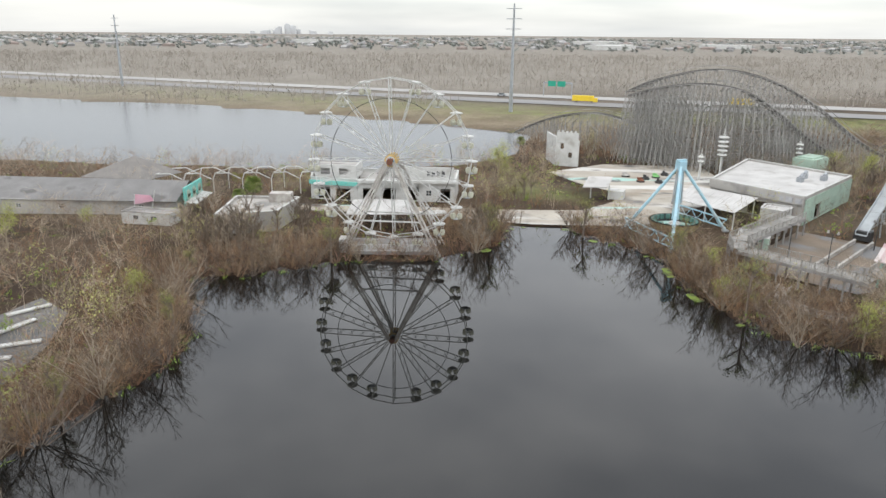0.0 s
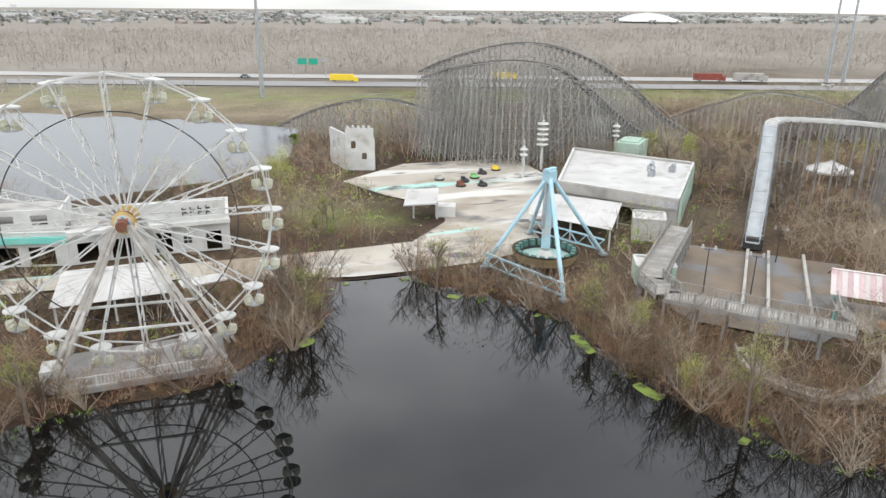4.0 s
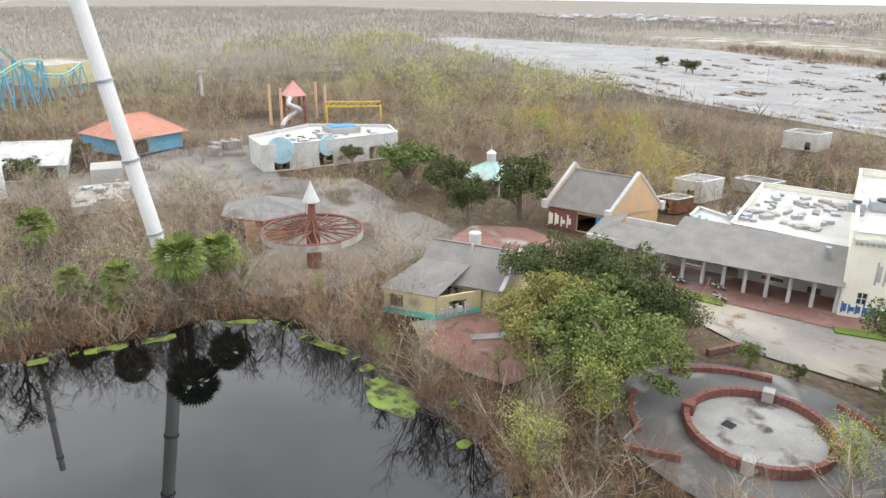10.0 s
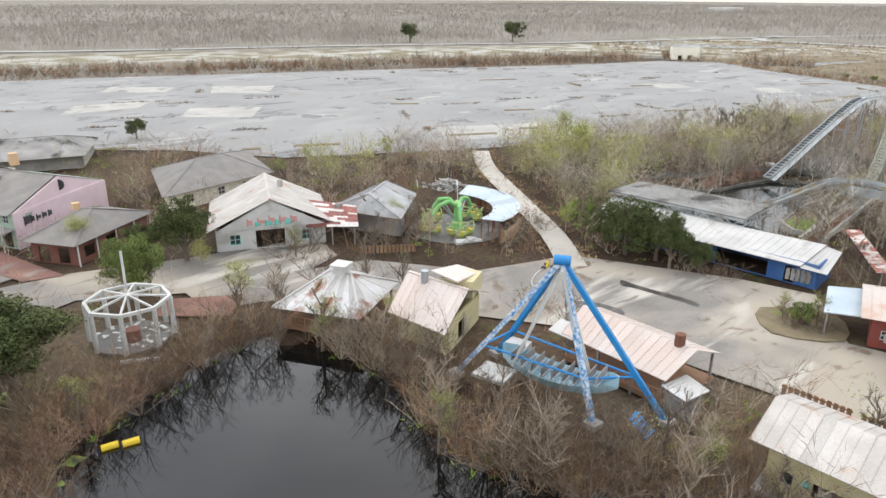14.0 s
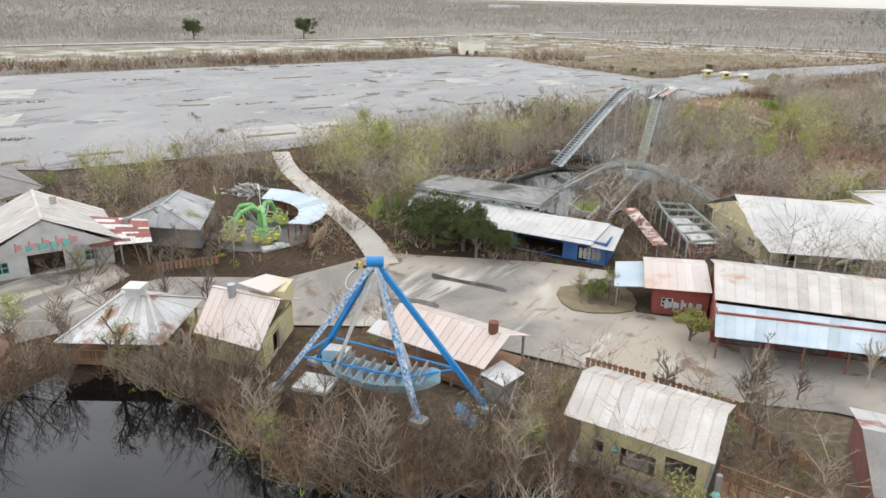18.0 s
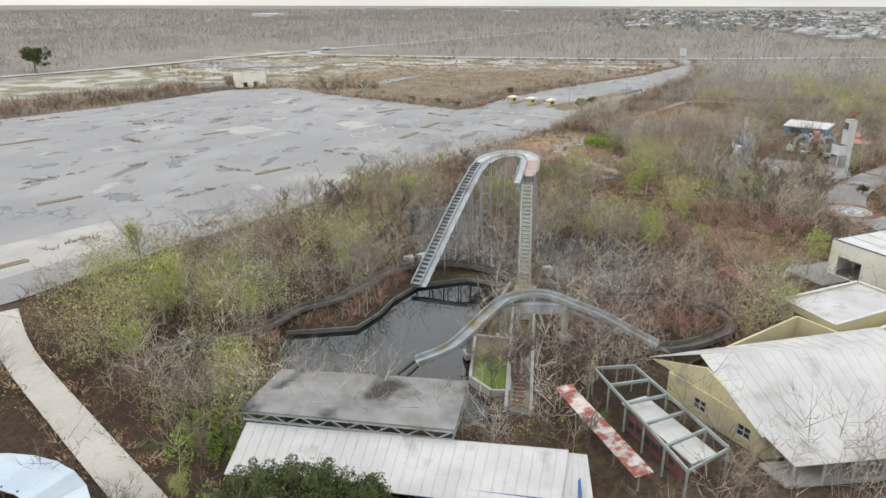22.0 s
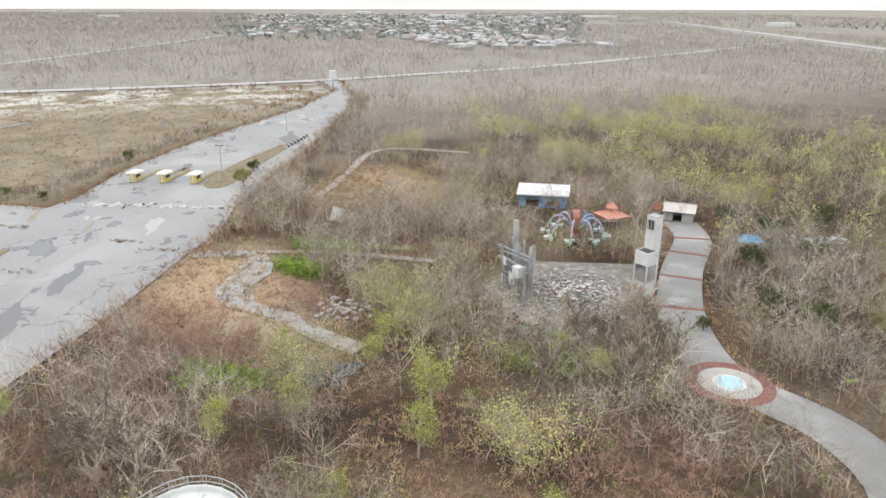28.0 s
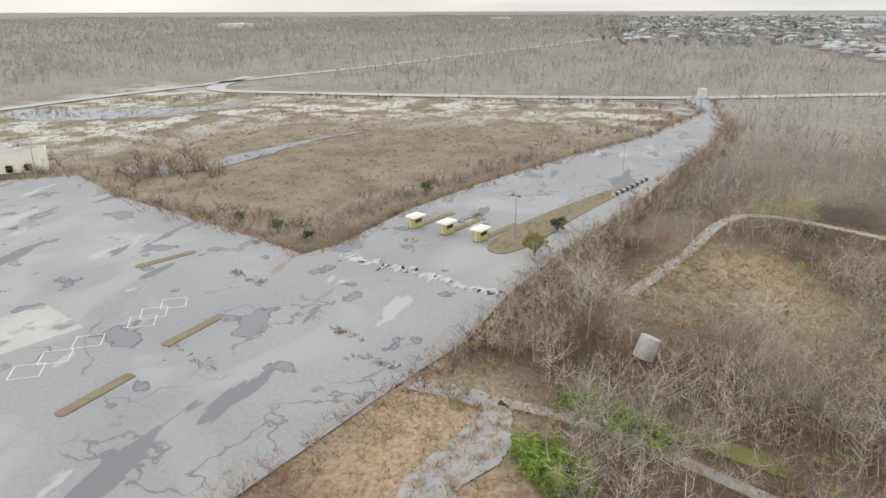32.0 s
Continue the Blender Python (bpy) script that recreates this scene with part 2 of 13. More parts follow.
ROAD = mat("highway", (0.40, 0.39, 0.37), (0.34, 0.33, 0.32), 0.03, 0.9, 0, 0, 1)
MULCH = mat("dry_mulch", (0.225, 0.18, 0.115), (0.165, 0.135, 0.085), 0.7, 0.95, 0, 0.4, 5, stain=(0.16, 0.20, 0.05), stain_at=0.60, stain_scale=0.4)
BARK = mat("bark", (0.21, 0.17, 0.138), (0.15, 0.122, 0.10), 0.6, 0.95, 0, 0.2, 6, spec=0.1)
BARK_PALE = mat("pale_bark", (0.41, 0.345, 0.27), (0.31, 0.255, 0.195), 0.6, 0.95, 0, 0.1, 6, spec=0.1)
# a little haze is put into this twig colour for outer groves and scrub
GROVE_TWIG = mat("hazed_tan_twigs", (0.42, 0.37, 0.305), (0.31, 0.27, 0.22), 0.08, 0.95, 0, 0, 0.3, attr=0.5, spec=0.1)
TWIG = mat("twigs", (0.40, 0.33, 0.25), (0.285, 0.23, 0.172), 0.08, 0.95, 0, 0, 0.3, attr=0.55, spec=0.1)
WILLOW = mat("willow_stems", (0.344, 0.224, 0.136), (0.243, 0.159, 0.096), 0.08, 0.95, 0, 0, 0.3, attr=0.5, spec=0.1)
TWIG_RED = mat("reddish_twigs", (0.282, 0.164, 0.101), (0.198, 0.118, 0.074), 0.08, 0.95, 0, 0, 0.3, attr=0.45, spec=0.1)
BUD = mat("yellow_green_buds", (0.40, 0.43, 0.155), (0.41, 0.39, 0.15), 0.06, 0.9, 0, 0, 0.5, attr=0.35, spec=0.1)
LEAF = mat("evergreen_leaves", (0.077, 0.095, 0.038), (0.106, 0.122, 0.048), 0.35, 0.8, 0, 0, 3, island=0.45, spec=0.12)
LEAF_LIGHT = mat("fresh_leaves", (0.171, 0.207, 0.065), (0.128, 0.16, 0.054), 0.35, 0.8, 0, 0, 3, island=0.5, spec=0.12)
LEAF_OLIVE = mat("olive_leaves", (0.279, 0.251, 0.086), (0.189, 0.198, 0.07), 0.35, 0.8, 0, 0, 3, island=0.45, spec=0.12)
PALM_LEAF = mat("palm_leaves", (0.125, 0.175, 0.04), (0.19, 0.225, 0.055), 0.5, 0.7, 0, 0, 3, island=0.4)
STRAW = mat("dry_grass", (0.38, 0.30, 0.185), (0.32, 0.25, 0.16), 0.1, 0.95, 0, 0, 0.5, attr=0.3, spec=0.1)
WEED = mat("green_weeds", (0.24, 0.33, 0.06), (0.17, 0.25, 0.055), 0.2, 0.9, 0, 0, 1, attr=0.4, spec=0.1)
# distant haze is mixed into this wood colour as a paler grey
FAR_WOOD_HAZED = mat("far_woods", (0.345, 0.315, 0.276), (0.315, 0.288, 0.252), 0.012, 0.95, 0, 0, 0.05, attr=0.06, spec=0.05)
DEBRIS = mat("debris", (0.36, 0.345, 0.32), (0.22, 0.20, 0.18), 0.8, 0.9, 0, 0, 3, island=0.5)
GRAFFITI_BLUE = mat("blue_spray", (0.03, 0.12, 0.32), (0.05, 0.16, 0.38), 2.0, 0.6)
GRAFFITI_GREY = mat("grey_spray", (0.42, 0.42, 0.43), (0.34, 0.34, 0.36), 1.5, 0.6)
GRAFFITI_BLACK = mat("black_spray", (0.04, 0.04, 0.045), (0.07, 0.07, 0.07), 2.0, 0.6)


def water_mat(name, colour, rough, bump):
    m = bpy.data.materials.new(name)
    m.use_nodes = True
    n, l = m.node_tree.nodes, m.node_tree.links
    b = n["Principled BSDF"]
    b.inputs["Base Color"].default_value = (*colour, 1)
    b.inputs["Roughness"].default_value, b.inputs["IOR"].default_value = rough, 1.52
    t = n.new("ShaderNodeTexNoise")
    t.inputs["Scale"].default_value, t.inputs["Detail"].default_value = 0.35, 2
    co = n.new("ShaderNodeTexCoord")
    l.new(co.outputs["Object"], t.inputs[0])
    bp = n.new("ShaderNodeBump")
    bp.inputs["Strength"].default_value, bp.inputs["Distance"].default_value = bump, 0.05
    l.new(t.outputs[0], bp.inputs["Height"])
    l.new(bp.outputs[0], b.inputs["Normal"])
    return m


WATER = water_mat("dark_water", (0.003, 0.0033, 0.0033), 0.014, 0.006)
POND_WATER = water_mat("murky_pond", (0.008, 0.011, 0.010), 0.02, 0.008)
WATER_PALE = water_mat("open_water", (0.06, 0.065, 0.07), 0.22, 0.05)
BRAMBLE = mat("dark_brambles", (0.165, 0.10, 0.068), (0.115, 0.072, 0.05), 0.08, 0.95, 0, 0, 0.3, attr=0.45, spec=0.1)
# leaf colour washed towards grey, painting in the haze over the far town
FAR_LEAF = mat("hazed_evergreens", (0.27, 0.285, 0.265), (0.22, 0.235, 0.215), 0.02, 0.9, 0, 0, 0.2, attr=0.3, spec=0.1)
MAST_WHITE = mat("white_enamel", (0.74, 0.74, 0.73), (0.66, 0.66, 0.65), 0.3, 0.45)
DARK_ROOF = mat("dark_felt_roof", (0.17, 0.165, 0.16), (0.22, 0.215, 0.21), 0.25, 0.8, 0, 0.15, 5, stain=(0.12, 0.115, 0.11), stain_at=0.58, ob_rand=0.05)
MIDWAY = mat("stained_midway_concrete", (0.46, 0.425, 0.365), (0.36, 0.325, 0.275), 0.10, 0.85, 0, 0.1, 5, stain=(0.20, 0.19, 0.175), stain_at=0.55, stain_scale=0.09)
WET_MUD = mat("muddy_basin", (0.20, 0.155, 0.115), (0.14, 0.115, 0.09), 0.2, 0.8, 0, 0.3, 5, stain=(0.17, 0.17, 0.17), stain_at=0.50, stain_scale=0.14)
SPRING = mat("spring_leaves", (0.34, 0.39, 0.10), (0.38, 0.38, 0.11), 0.1, 0.8, 0, 0, 2, island=0.35, spec=0.15)
CHANNEL = mat("wet_channel_concrete", (0.156, 0.15, 0.136), (0.102, 0.099, 0.088), 0.4, 0.8, 0, 0.2, 6, stain=(0.10, 0.105, 0.08), stain_at=0.55, stain_scale=0.3)
TAWNY = mat("tawny_grass", (0.43, 0.31, 0.18), (0.36, 0.26, 0.16), 0.1, 0.95, 0, 0, 0.5, attr=0.3, spec=0.1)
RED_BRUSH = mat("red_brown_brush", (0.40, 0.265, 0.21), (0.32, 0.20, 0.155), 0.08, 0.95, 0, 0, 0.3, attr=0.4, spec=0.1)
# far roofs brought closer in tone, the haze painted into their colours
FAR_ROOF = mat("hazed_grey_roof", (0.30, 0.295, 0.29), (0.25, 0.245, 0.24), 0.02, 0.8, 0, 0, 0.2)
FAR_PALE = mat("hazed_pale_roof", (0.42, 0.41, 0.40), (0.36, 0.355, 0.35), 0.02, 0.8, 0, 0, 0.2)
FAR_BROWN = mat("hazed_brown_roof", (0.33, 0.27, 0.24), (0.28, 0.235, 0.21), 0.02, 0.8, 0, 0, 0.2)
ALGAE = mat("green_algae", (0.21, 0.29, 0.055), (0.12, 0.16, 0.04), 0.9, 0.6, 0, 0.3, 5, stain=(0.05, 0.055, 0.025), stain_at=0.50, stain_scale=0.9)
PUDDLE = water_mat("puddle", (0.06, 0.06, 0.05), 0.04, 0.02)

GLASS = bpy.data.materials.new("window_glass")
GLASS.use_nodes = True
GLASS.node_tree.nodes["Principled BSDF"].inputs["Base Color"].default_value = (0.03, 0.04, 0.045, 1)
GLASS.node_tree.nodes["Principled BSDF"].inputs["Roughness"].default_value = 0.08

# ---------------------------------------------------------------- mesh tools
FOOT = []


class M:
    """Collects vertices and faces of one mesh."""

    def __init__(self):
        self.v, self.f = [], []

    def add(self, vs, fs):
        k = len(self.v)
        self.v += [tuple(p) for p in vs]
        self.f += [tuple(k + i for i in q) for q in fs]
        return self

    def box(self, c, s, rz=0.0):
        x, y, z = (a / 2 for a in s)
        ca, sa = math.cos(rz), math.sin(rz)
        vs = [(c[0] + ca * i * x - sa * j * y, c[1] + sa * i * x + ca * j * y, c[2] + k * z) for k in (-1, 1) for j in (-1, 1) for i in (-1, 1)]
        return self.add(vs, [(0, 2, 3, 1), (4, 5, 7, 6), (0, 1, 5, 4), (2, 6, 7, 3), (0, 4, 6, 2), (1, 3, 7, 5)])

    def beam(self, p, q, w, h=None, up=(0, 0, 1)):
        p, q, h = Vector(p), Vector(q), h or w
        d = (q - p).normalized()
        s = d.cross(Vector(up))
        s = (s if s.length > 1e-4 else d.cross(Vector((1, 0, 0)))).normalized()
        u = s.cross(d)
        vs = [e + s * (i * w / 2) + u * (j * h / 2) for e in (p, q) for j in (-1, 1) for i in (-1, 1)]
        return self.add(vs, [(0, 2, 3, 1), (4, 5, 7, 6), (0, 1, 5, 4), (2, 6, 7, 3), (0, 4, 6, 2), (1, 3, 7, 5)])

    def tube(self, p, q, r0, r1=None, n=8, caps=True):
        p, q, r1 = Vector(p), Vector(q), r0 if r1 is None else r1
        d = (q - p).normalized()
        s = d.orthogonal().normalized()
        u = d.cross(s)
        ring = lambda c, r: [c + (s * math.cos(a) + u * math.sin(a)) * r for a in (2 * math.pi * i / n for i in range(n))]
        fs = [(i, (i + 1) % n, n + (i + 1) % n, n + i) for i in range(n)]
        if caps:
            fs += [tuple(range(n))[::-1], tuple(range(n, 2 * n))]
        return self.add(ring(p, r0) + ring(q, r1), fs)

    def pipe(self, pts, r, n=6):
        for a, b in zip(pts, pts[1:]):
            self.tube(a, b, r, n=n)
        return self

    def prism(self, poly, z0, z1):
        n = len(poly)
        vs = [(x, y, z0) for x, y in poly] + [(x, y, z1) for x, y in poly]
        return self.add(vs, [tuple(range(n))[::-1], tuple(range(n, 2 * n))] + [(i, (i + 1) % n, n + (i + 1) % n, n + i) for i in range(n)])

    def slab(self, quad, th):
        """A thick sheet whose top is the given polygon in space."""
        n = len(quad)
        vs = [tuple(p) for p in quad] + [(p[0], p[1], p[2] - th) for p in quad]
        return self.add(vs, [tuple(range(n)), tuple(range(n, 2 * n))[::-1]] + [((i + 1) % n, i, n + i, n + (i + 1) % n) for i in range(n)])

    def disc(self, c, r, h, n=16):
        return self.prism([(c[0] + r * math.cos(2 * math.pi * i / n), c[1] + r * math.sin(2 * math.pi * i / n)) for i in range(n)], c[2], c[2] + h)

    def cone(self, c, r, h, n=12):
        base = [(c[0] + r * math.cos(2 * math.pi * i / n), c[1] + r * math.sin(2 * math.pi * i / n), c[2]) for i in range(n)]
        return self.add(base + [(c[0], c[1], c[2] + h)], [(i, (i + 1) % n, n) for i in range(n)] + [tuple(range(n))[::-1]])

    def mesh(self, name, material=None):
        me = bpy.data.meshes.new(name)
        me.from_pydata(self.v, [], self.f)
        if material:
            me.materials.append(material)
        bm = bmesh.new()
        bm.from_mesh(me)
        bmesh.ops.recalc_face_normals(bm, faces=bm.faces)
        bm.to_mesh(me)
        bm.free()
        return me


def thing(name, label, category, loc=(0, 0, 0), group="", kind=""):
    ob = new(name)
    ob.location = loc
    ob.empty_display_size = 0.2
    return tagged(ob, label, category, group, kind)


def part(name, m, material, parent=None, label=""):
    """One mesh under a thing or a part; its vertices are given in the world's metres."""
    ob = new(name, m if isinstance(m, bpy.types.Mesh) else m.mesh(name, material))
    if parent:
        ob.parent = parent
        base = parent.location if parent.parent is None else parent.parent.location
        if parent.parent is None:
            ob.matrix_parent_inverse = Matrix.Translation(-Vector(base))
    if label:
        ob["label"] = label
    return ob


def solo(name, m, material, label, category, group="", kind=""):
    return tagged(part(name, m, material), label, category, group, kind)


def lerp(a, b, s):
    return tuple(x + (y - x) * s for x, y in zip(a, b))


def wall_mesh(p0, p1, h, openings=(), th=0.25, z0=0.0):
    """A straight wall with thickness and holes (s0, s1, z0, z1) in metres along it."""
    m = M()
    d = math.hypot(p1[0] - p0[0], p1[1] - p0[1])
    ang = math.atan2(p1[1] - p0[1], p1[0] - p0[0])
    at = lambda s: lerp(p0, p1, s / d)
    cuts = sorted({0.0, d, *(min(max(s, 0), d) for o in openings for s in o[:2])})
    for a, b in zip(cuts, cuts[1:]):
        if b - a < 1e-3:
            continue
        mid, spans = (a + b) / 2, [(z0, h)]
        for o in openings:
            if o[0] < mid < o[1]:
                spans = [t for lo, hi in spans for t in ((lo, min(hi, o[2])), (max(lo, o[3]), hi)) if t[1] - t[0] > 0.01]
        for lo, hi in spans:
            c = at(mid)
            m.box((c[0], c[1], (lo + hi) / 2), (b - a, th, hi - lo), ang)
    return m


def window_at(parent, p0, p1, o, frame_mat, pane=True, name="window"):
    """A window set in an opening of a wall: frame and dark glass under one part."""
    d = math.hypot(p1[0] - p0[0], p1[1] - p0[1])
    a, b = lerp(p0, p1, o[0] / d), lerp(p0, p1, o[1] / d)
    m = M()
    w = 0.09
    for z in (o[2] + w / 2, o[3] - w / 2, (o[2] + o[3]) / 2):
        m.beam((*a, z), (*b, z), 0.12, w)
    for p in (lerp(a, b, 0.03), lerp(a, b, 0.5), lerp(a, b, 0.97)):
        m.beam((*p, o[2]), (*p, o[3]), 0.12, w)
    win = part(name, m, frame_mat, parent)
    if pane:
        part("pane", M().beam((*lerp(a, b, 0.04), (o[2] + o[3]) / 2), (*lerp(a, b, 0.96), (o[2] + o[3]) / 2), 0.02, o[3] - o[2] - 0.1), GLASS, win)
    return win


def building(name, label, category, poly, h, wall_mat, holes=None, frames=WHITE, roof_mat=GREY_FLAT, roof=True, parapet=0.5, z0=0.0, group="", back=True, panes=False):
    """Walls round a footprint (counter-clockwise or not), each a part, with real openings; a flat roof inside the parapet."""
    root = thing(name, label, category, (*poly[0], z0), group)
    FOOT.append((poly, 0.6))
    n = len(poly)
    for i in range(n):
        a, b = poly[i], poly[(i + 1) % n]
        hs = (holes or {}).get(i, ())
        w = part("wall", wall_mesh(a, b, h + parapet * (1 if roof else 0), hs, 0.25, z0), wall_mat, root)
        for o in hs:
            if o[2] > z0 + 0.5 or panes:
                window_at(root, a, b, o, frames)
    if roof:
        cx, cy = sum(p[0] for p in poly) / n, sum(p[1] for p in poly) / n
        part("roof", M().prism([lerp(p, (cx, cy), 0.012) for p in poly], h - 0.3, h), roof_mat, root)
        cap = M()
        for i in range(n):
            cap.beam((*poly[i], h + parapet + 0.05), (*poly[(i + 1) % n], h + parapet + 0.05), 0.42, 0.1)
        part("parapet_cap", cap, frames, root)
    return root


def slope(parent, e0, e1, r0, r1, n, material, th=0.06, lift=0.03, name="roof_sheet"):
    """A roof slope laid with n sheets from the eave e0-e1 to the ridge r0-r1, each with a raised seam."""
    for i in range(n):
        s, t = i / n, (i + 1) / n
        q = [lerp(e0, e1, s), lerp(e0, e1, t), lerp(r0, r1, t), lerp(r0, r1, s)]
        m = M().slab(q, th)
        paint = material[i % len(material)] if isinstance(material, tuple) else material
        if paint not in (GREY_ROOF, DARK_ROOF):
            m.beam(Vector(q[0]) + Vector((0, 0, lift * 0.6)), Vector(q[3]) + Vector((0, 0, lift * 0.6)), 0.045, 0.045)
        part(name, m, paint, parent)


def gable_roof(parent, a, b, c, d, eave, ridge, material, n=14, hip=0.0, trim=None):
    """A roof over the rectangle a-b-c-d; the ridge runs parallel to a-b. hip: how far its ends are set in."""
    A, B, C, D = ((*p, eave) for p in (a, b, c, d))
    l, r = (*lerp(a, d, 0.5), ridge), (*lerp(b, c, 0.5), ridge)
    ln = math.dist(l, r)
    l, r = lerp(l, r, hip / ln), lerp(r, l, hip / ln)
    slope(parent, A, B, l, r, n, material)
    slope(parent, C, D, r, l, n, material)
    if hip:
        k = max(3, n // 2)
        slope(parent, B, C, r, r, k, material)
        slope(parent, D, A, l, l, k, material)
    m = M().beam(l, r, 0.35, 0.1)
    if hip:
        for p, q in ((A, l), (D, l), (B, r), (C, r)):
            m.beam(Vector(p) + Vector((0, 0, 0.05)), Vector(q) + Vector((0, 0, 0.05)), 0.25, 0.08)
    part("ridge_cap", m, trim or material, parent)


def gable_wall(parent, a, b, eave, ridge, material, th=0.25):
    """The triangle of wall under a gable."""
    mid = lerp(a, b, 0.5)
    nx, ny = (b[1] - a[1]), -(b[0] - a[0])
    k = th / 2 / math.hypot(nx, ny)
    vs = []
    for s in (-k, k):
        vs += [(a[0] + nx * s, a[1] + ny * s, eave), (b[0] + nx * s, b[1] + ny * s, eave), (mid[0] + nx * s, mid[1] + ny * s, ridge)]
    part("gable", M().add(vs, [(0, 1, 2), (5, 4, 3), (0, 3, 4, 1), (1, 4, 5, 2), (2, 5, 3, 0)]), material, parent)


def posts(parent, pts, z0, z1, w, material, name="post", square=True):
    for x, y in pts:
        m = M().box((x, y, (z0 + z1) / 2), (w, w, z1 - z0)) if square else M().tube((x, y, z0), (x, y, z1), w / 2, n=8)
        part(name, m, material, parent)


def railing(parent, pts, z, material, h=1.05, step=1.6, name="railing"):
    """Handrails: each run between two points is a part of rails, with its own balusters."""
    for a, b in zip(pts, pts[1:]):
        za, zb = (z, z) if len(a) == 2 else (a[2], b[2])
        d = math.dist(a[:2], b[:2])
        m = M().beam((*a[:2], za + h), (*b[:2], zb + h), 0.09, 0.06).beam((*a[:2], za + 0.15), (*b[:2], zb + 0.15), 0.05, 0.06)
        n = max(1, round(d / step))
        for i in range(n + 1):
            p = lerp(a[:2], b[:2], i / n)
            zz = za + (zb - za) * i / n
            m.beam((*p, zz), (*p, zz + h + 0.05), 0.1)
        k = max(2, round(d / 0.28))
        for i in range(k):
            p = lerp(a[:2], b[:2], (i + 0.5) / k)
            zz = za + (zb - za) * (i + 0.5) / k
            m.beam((*p, zz + 0.15), (*p, zz + h), 0.035)
        part(name, m, material, parent)


def ribbon(line, width, z):
    """A strip of constant width along a line, as one sheet."""
    m = M()
    L, R = [], []
    for i, p in enumerate(line):
        a, b = line[max(0, i - 1)], line[min(len(line) - 1, i + 1)]
        dx, dy = b[0] - a[0], b[1] - a[1]
        k = width / 2 / math.hypot(dx, dy)
        L.append((p[0] - dy * k, p[1] + dx * k, z))
        R.append((p[0] + dy * k, p[1] - dx * k, z))
    n = len(line)
    return m.add(L + R, [(i, n + i, n + i + 1, i + 1) for i in range(n - 1)])


def smooth(line, k=4):
    """Catmull-Rom through a line of points (2 or 3 numbers each)."""
    out = []
    P = [line[0], *line, line[-1]]
    for i in range(1, len(P) - 2):
        p0, p1, p2, p3 = (np.array(P[j], float) for j in (i - 1, i, i + 1, i + 2))
        for s in range(k):
            t = s / k
            out.append(tuple(0.5 * (2 * p1 + (p2 - p0) * t + (2 * p0 - 5 * p1 + 4 * p2 - p3) * t**2 + (3 * p1 - p0 - 3 * p2 + p3) * t**3)))
    return out + [tuple(float(a) for a in line[-1])]


def ring_smooth(poly, k=3):
    return smooth([poly[-1], *poly, poly[0], poly[1]], k)[k:-k - 1]


def flat(poly, z):
    return M().add([(x, y, z) for x, y in poly], [tuple(range(len(poly)))])


def sdf(poly, X, Y):
    """Signed distance to a polygon, negative inside, for arrays of points."""
    P = np.array(poly, float)
    Q = np.roll(P, -1, 0)
    best, inside = np.full(X.shape, 1e18), np.zeros(X.shape, bool)
    for (ax, ay), (bx, by) in zip(P, Q):
        dx, dy = bx - ax, by - ay
        t = np.clip(((X - ax) * dx + (Y - ay) * dy) / (dx * dx + dy * dy + 1e-12), 0, 1)
        best = np.minimum(best, (X - ax - t * dx) ** 2 + (Y - ay - t * dy) ** 2)
        with np.errstate(divide="ignore", invalid="ignore"):
            inside ^= ((ay > Y) != (by > Y)) & (X < (bx - ax) * (Y - ay) / (by - ay + 1e-12) + ax)
    return np.where(inside, -1, 1) * np.sqrt(best)


def line_dist(line, X, Y):
    best = np.full(X.shape, 1e18)
    for (ax, ay), (bx, by) in zip(line, line[1:]):
        dx, dy = bx - ax, by - ay
        t = np.clip(((X - ax) * dx + (Y - ay) * dy) / (dx * dx + dy * dy + 1e-12), 0, 1)
        best = np.minimum(best, (X - ax - t * dx) ** 2 + (Y - ay - t * dy) ** 2)
    return np.sqrt(best)


def array_mesh(name, V, F, material, tint=None):
    """A triangle mesh from arrays."""
    me = bpy.data.meshes.new(name)
    me.vertices.add(len(V))
    me.vertices.foreach_set("co", np.asarray(V, np.float32).ravel())
    me.loops.add(len(F) * 3)
    me.loops.foreach_set("vertex_index", np.asarray(F, np.int32).ravel())
    me.polygons.add(len(F))
    me.polygons.foreach_set("loop_start", np.arange(0, len(F) * 3, 3, dtype=np.int32))
    if tint is not None:
        at = me.attributes.new("tint", "FLOAT", "POINT")
        at.data.foreach_set("value", np.asarray(tint, np.float32))
    me.materials.append(material)
    me.update()
    me.validate()
    return me

# ---------------------------------------------------------------- the plan: water, ground, lots and roads
LAKE = ring_smooth([
    (-37, 38), (-35, 48), (-32, 58), (-28, 66), (-31, 80), (-36, 91), (-28, 93), (-21, 96.5), (-13, 100.5), (-3, 100), (3, 104),
    (9.7, 110), (11, 119), (16, 121), (21.6, 119.6), (24.5, 113.5), (30, 108), (33.5, 101), (33, 95), (33.5, 88), (35, 81), (38.4, 73.6),
    (42.7, 71), (47, 69.5), (50.5, 64.7), (56.8, 63), (61, 60), (63.8, 54), (64.2, 45), (64.7, 36), (62.5, 27), (60.5, 20), (58.5, 12.5),
    (50, 11), (46, 9.8), (36.5, 11), (29, 11.5), (20, 14)], 2) + ring_smooth([(14, 15), (4, 12), (-5, 6), (-8.8, -1.5), (-10, -6), (-15, -9), (-22, -11.8), (-29, -14.5), (-34, -10), (-35.5, -3), (-34.2, 4), (-32.4, 10), (-33.4, 17), (-37.5, 24), (-40, 32)], 2)[2:]
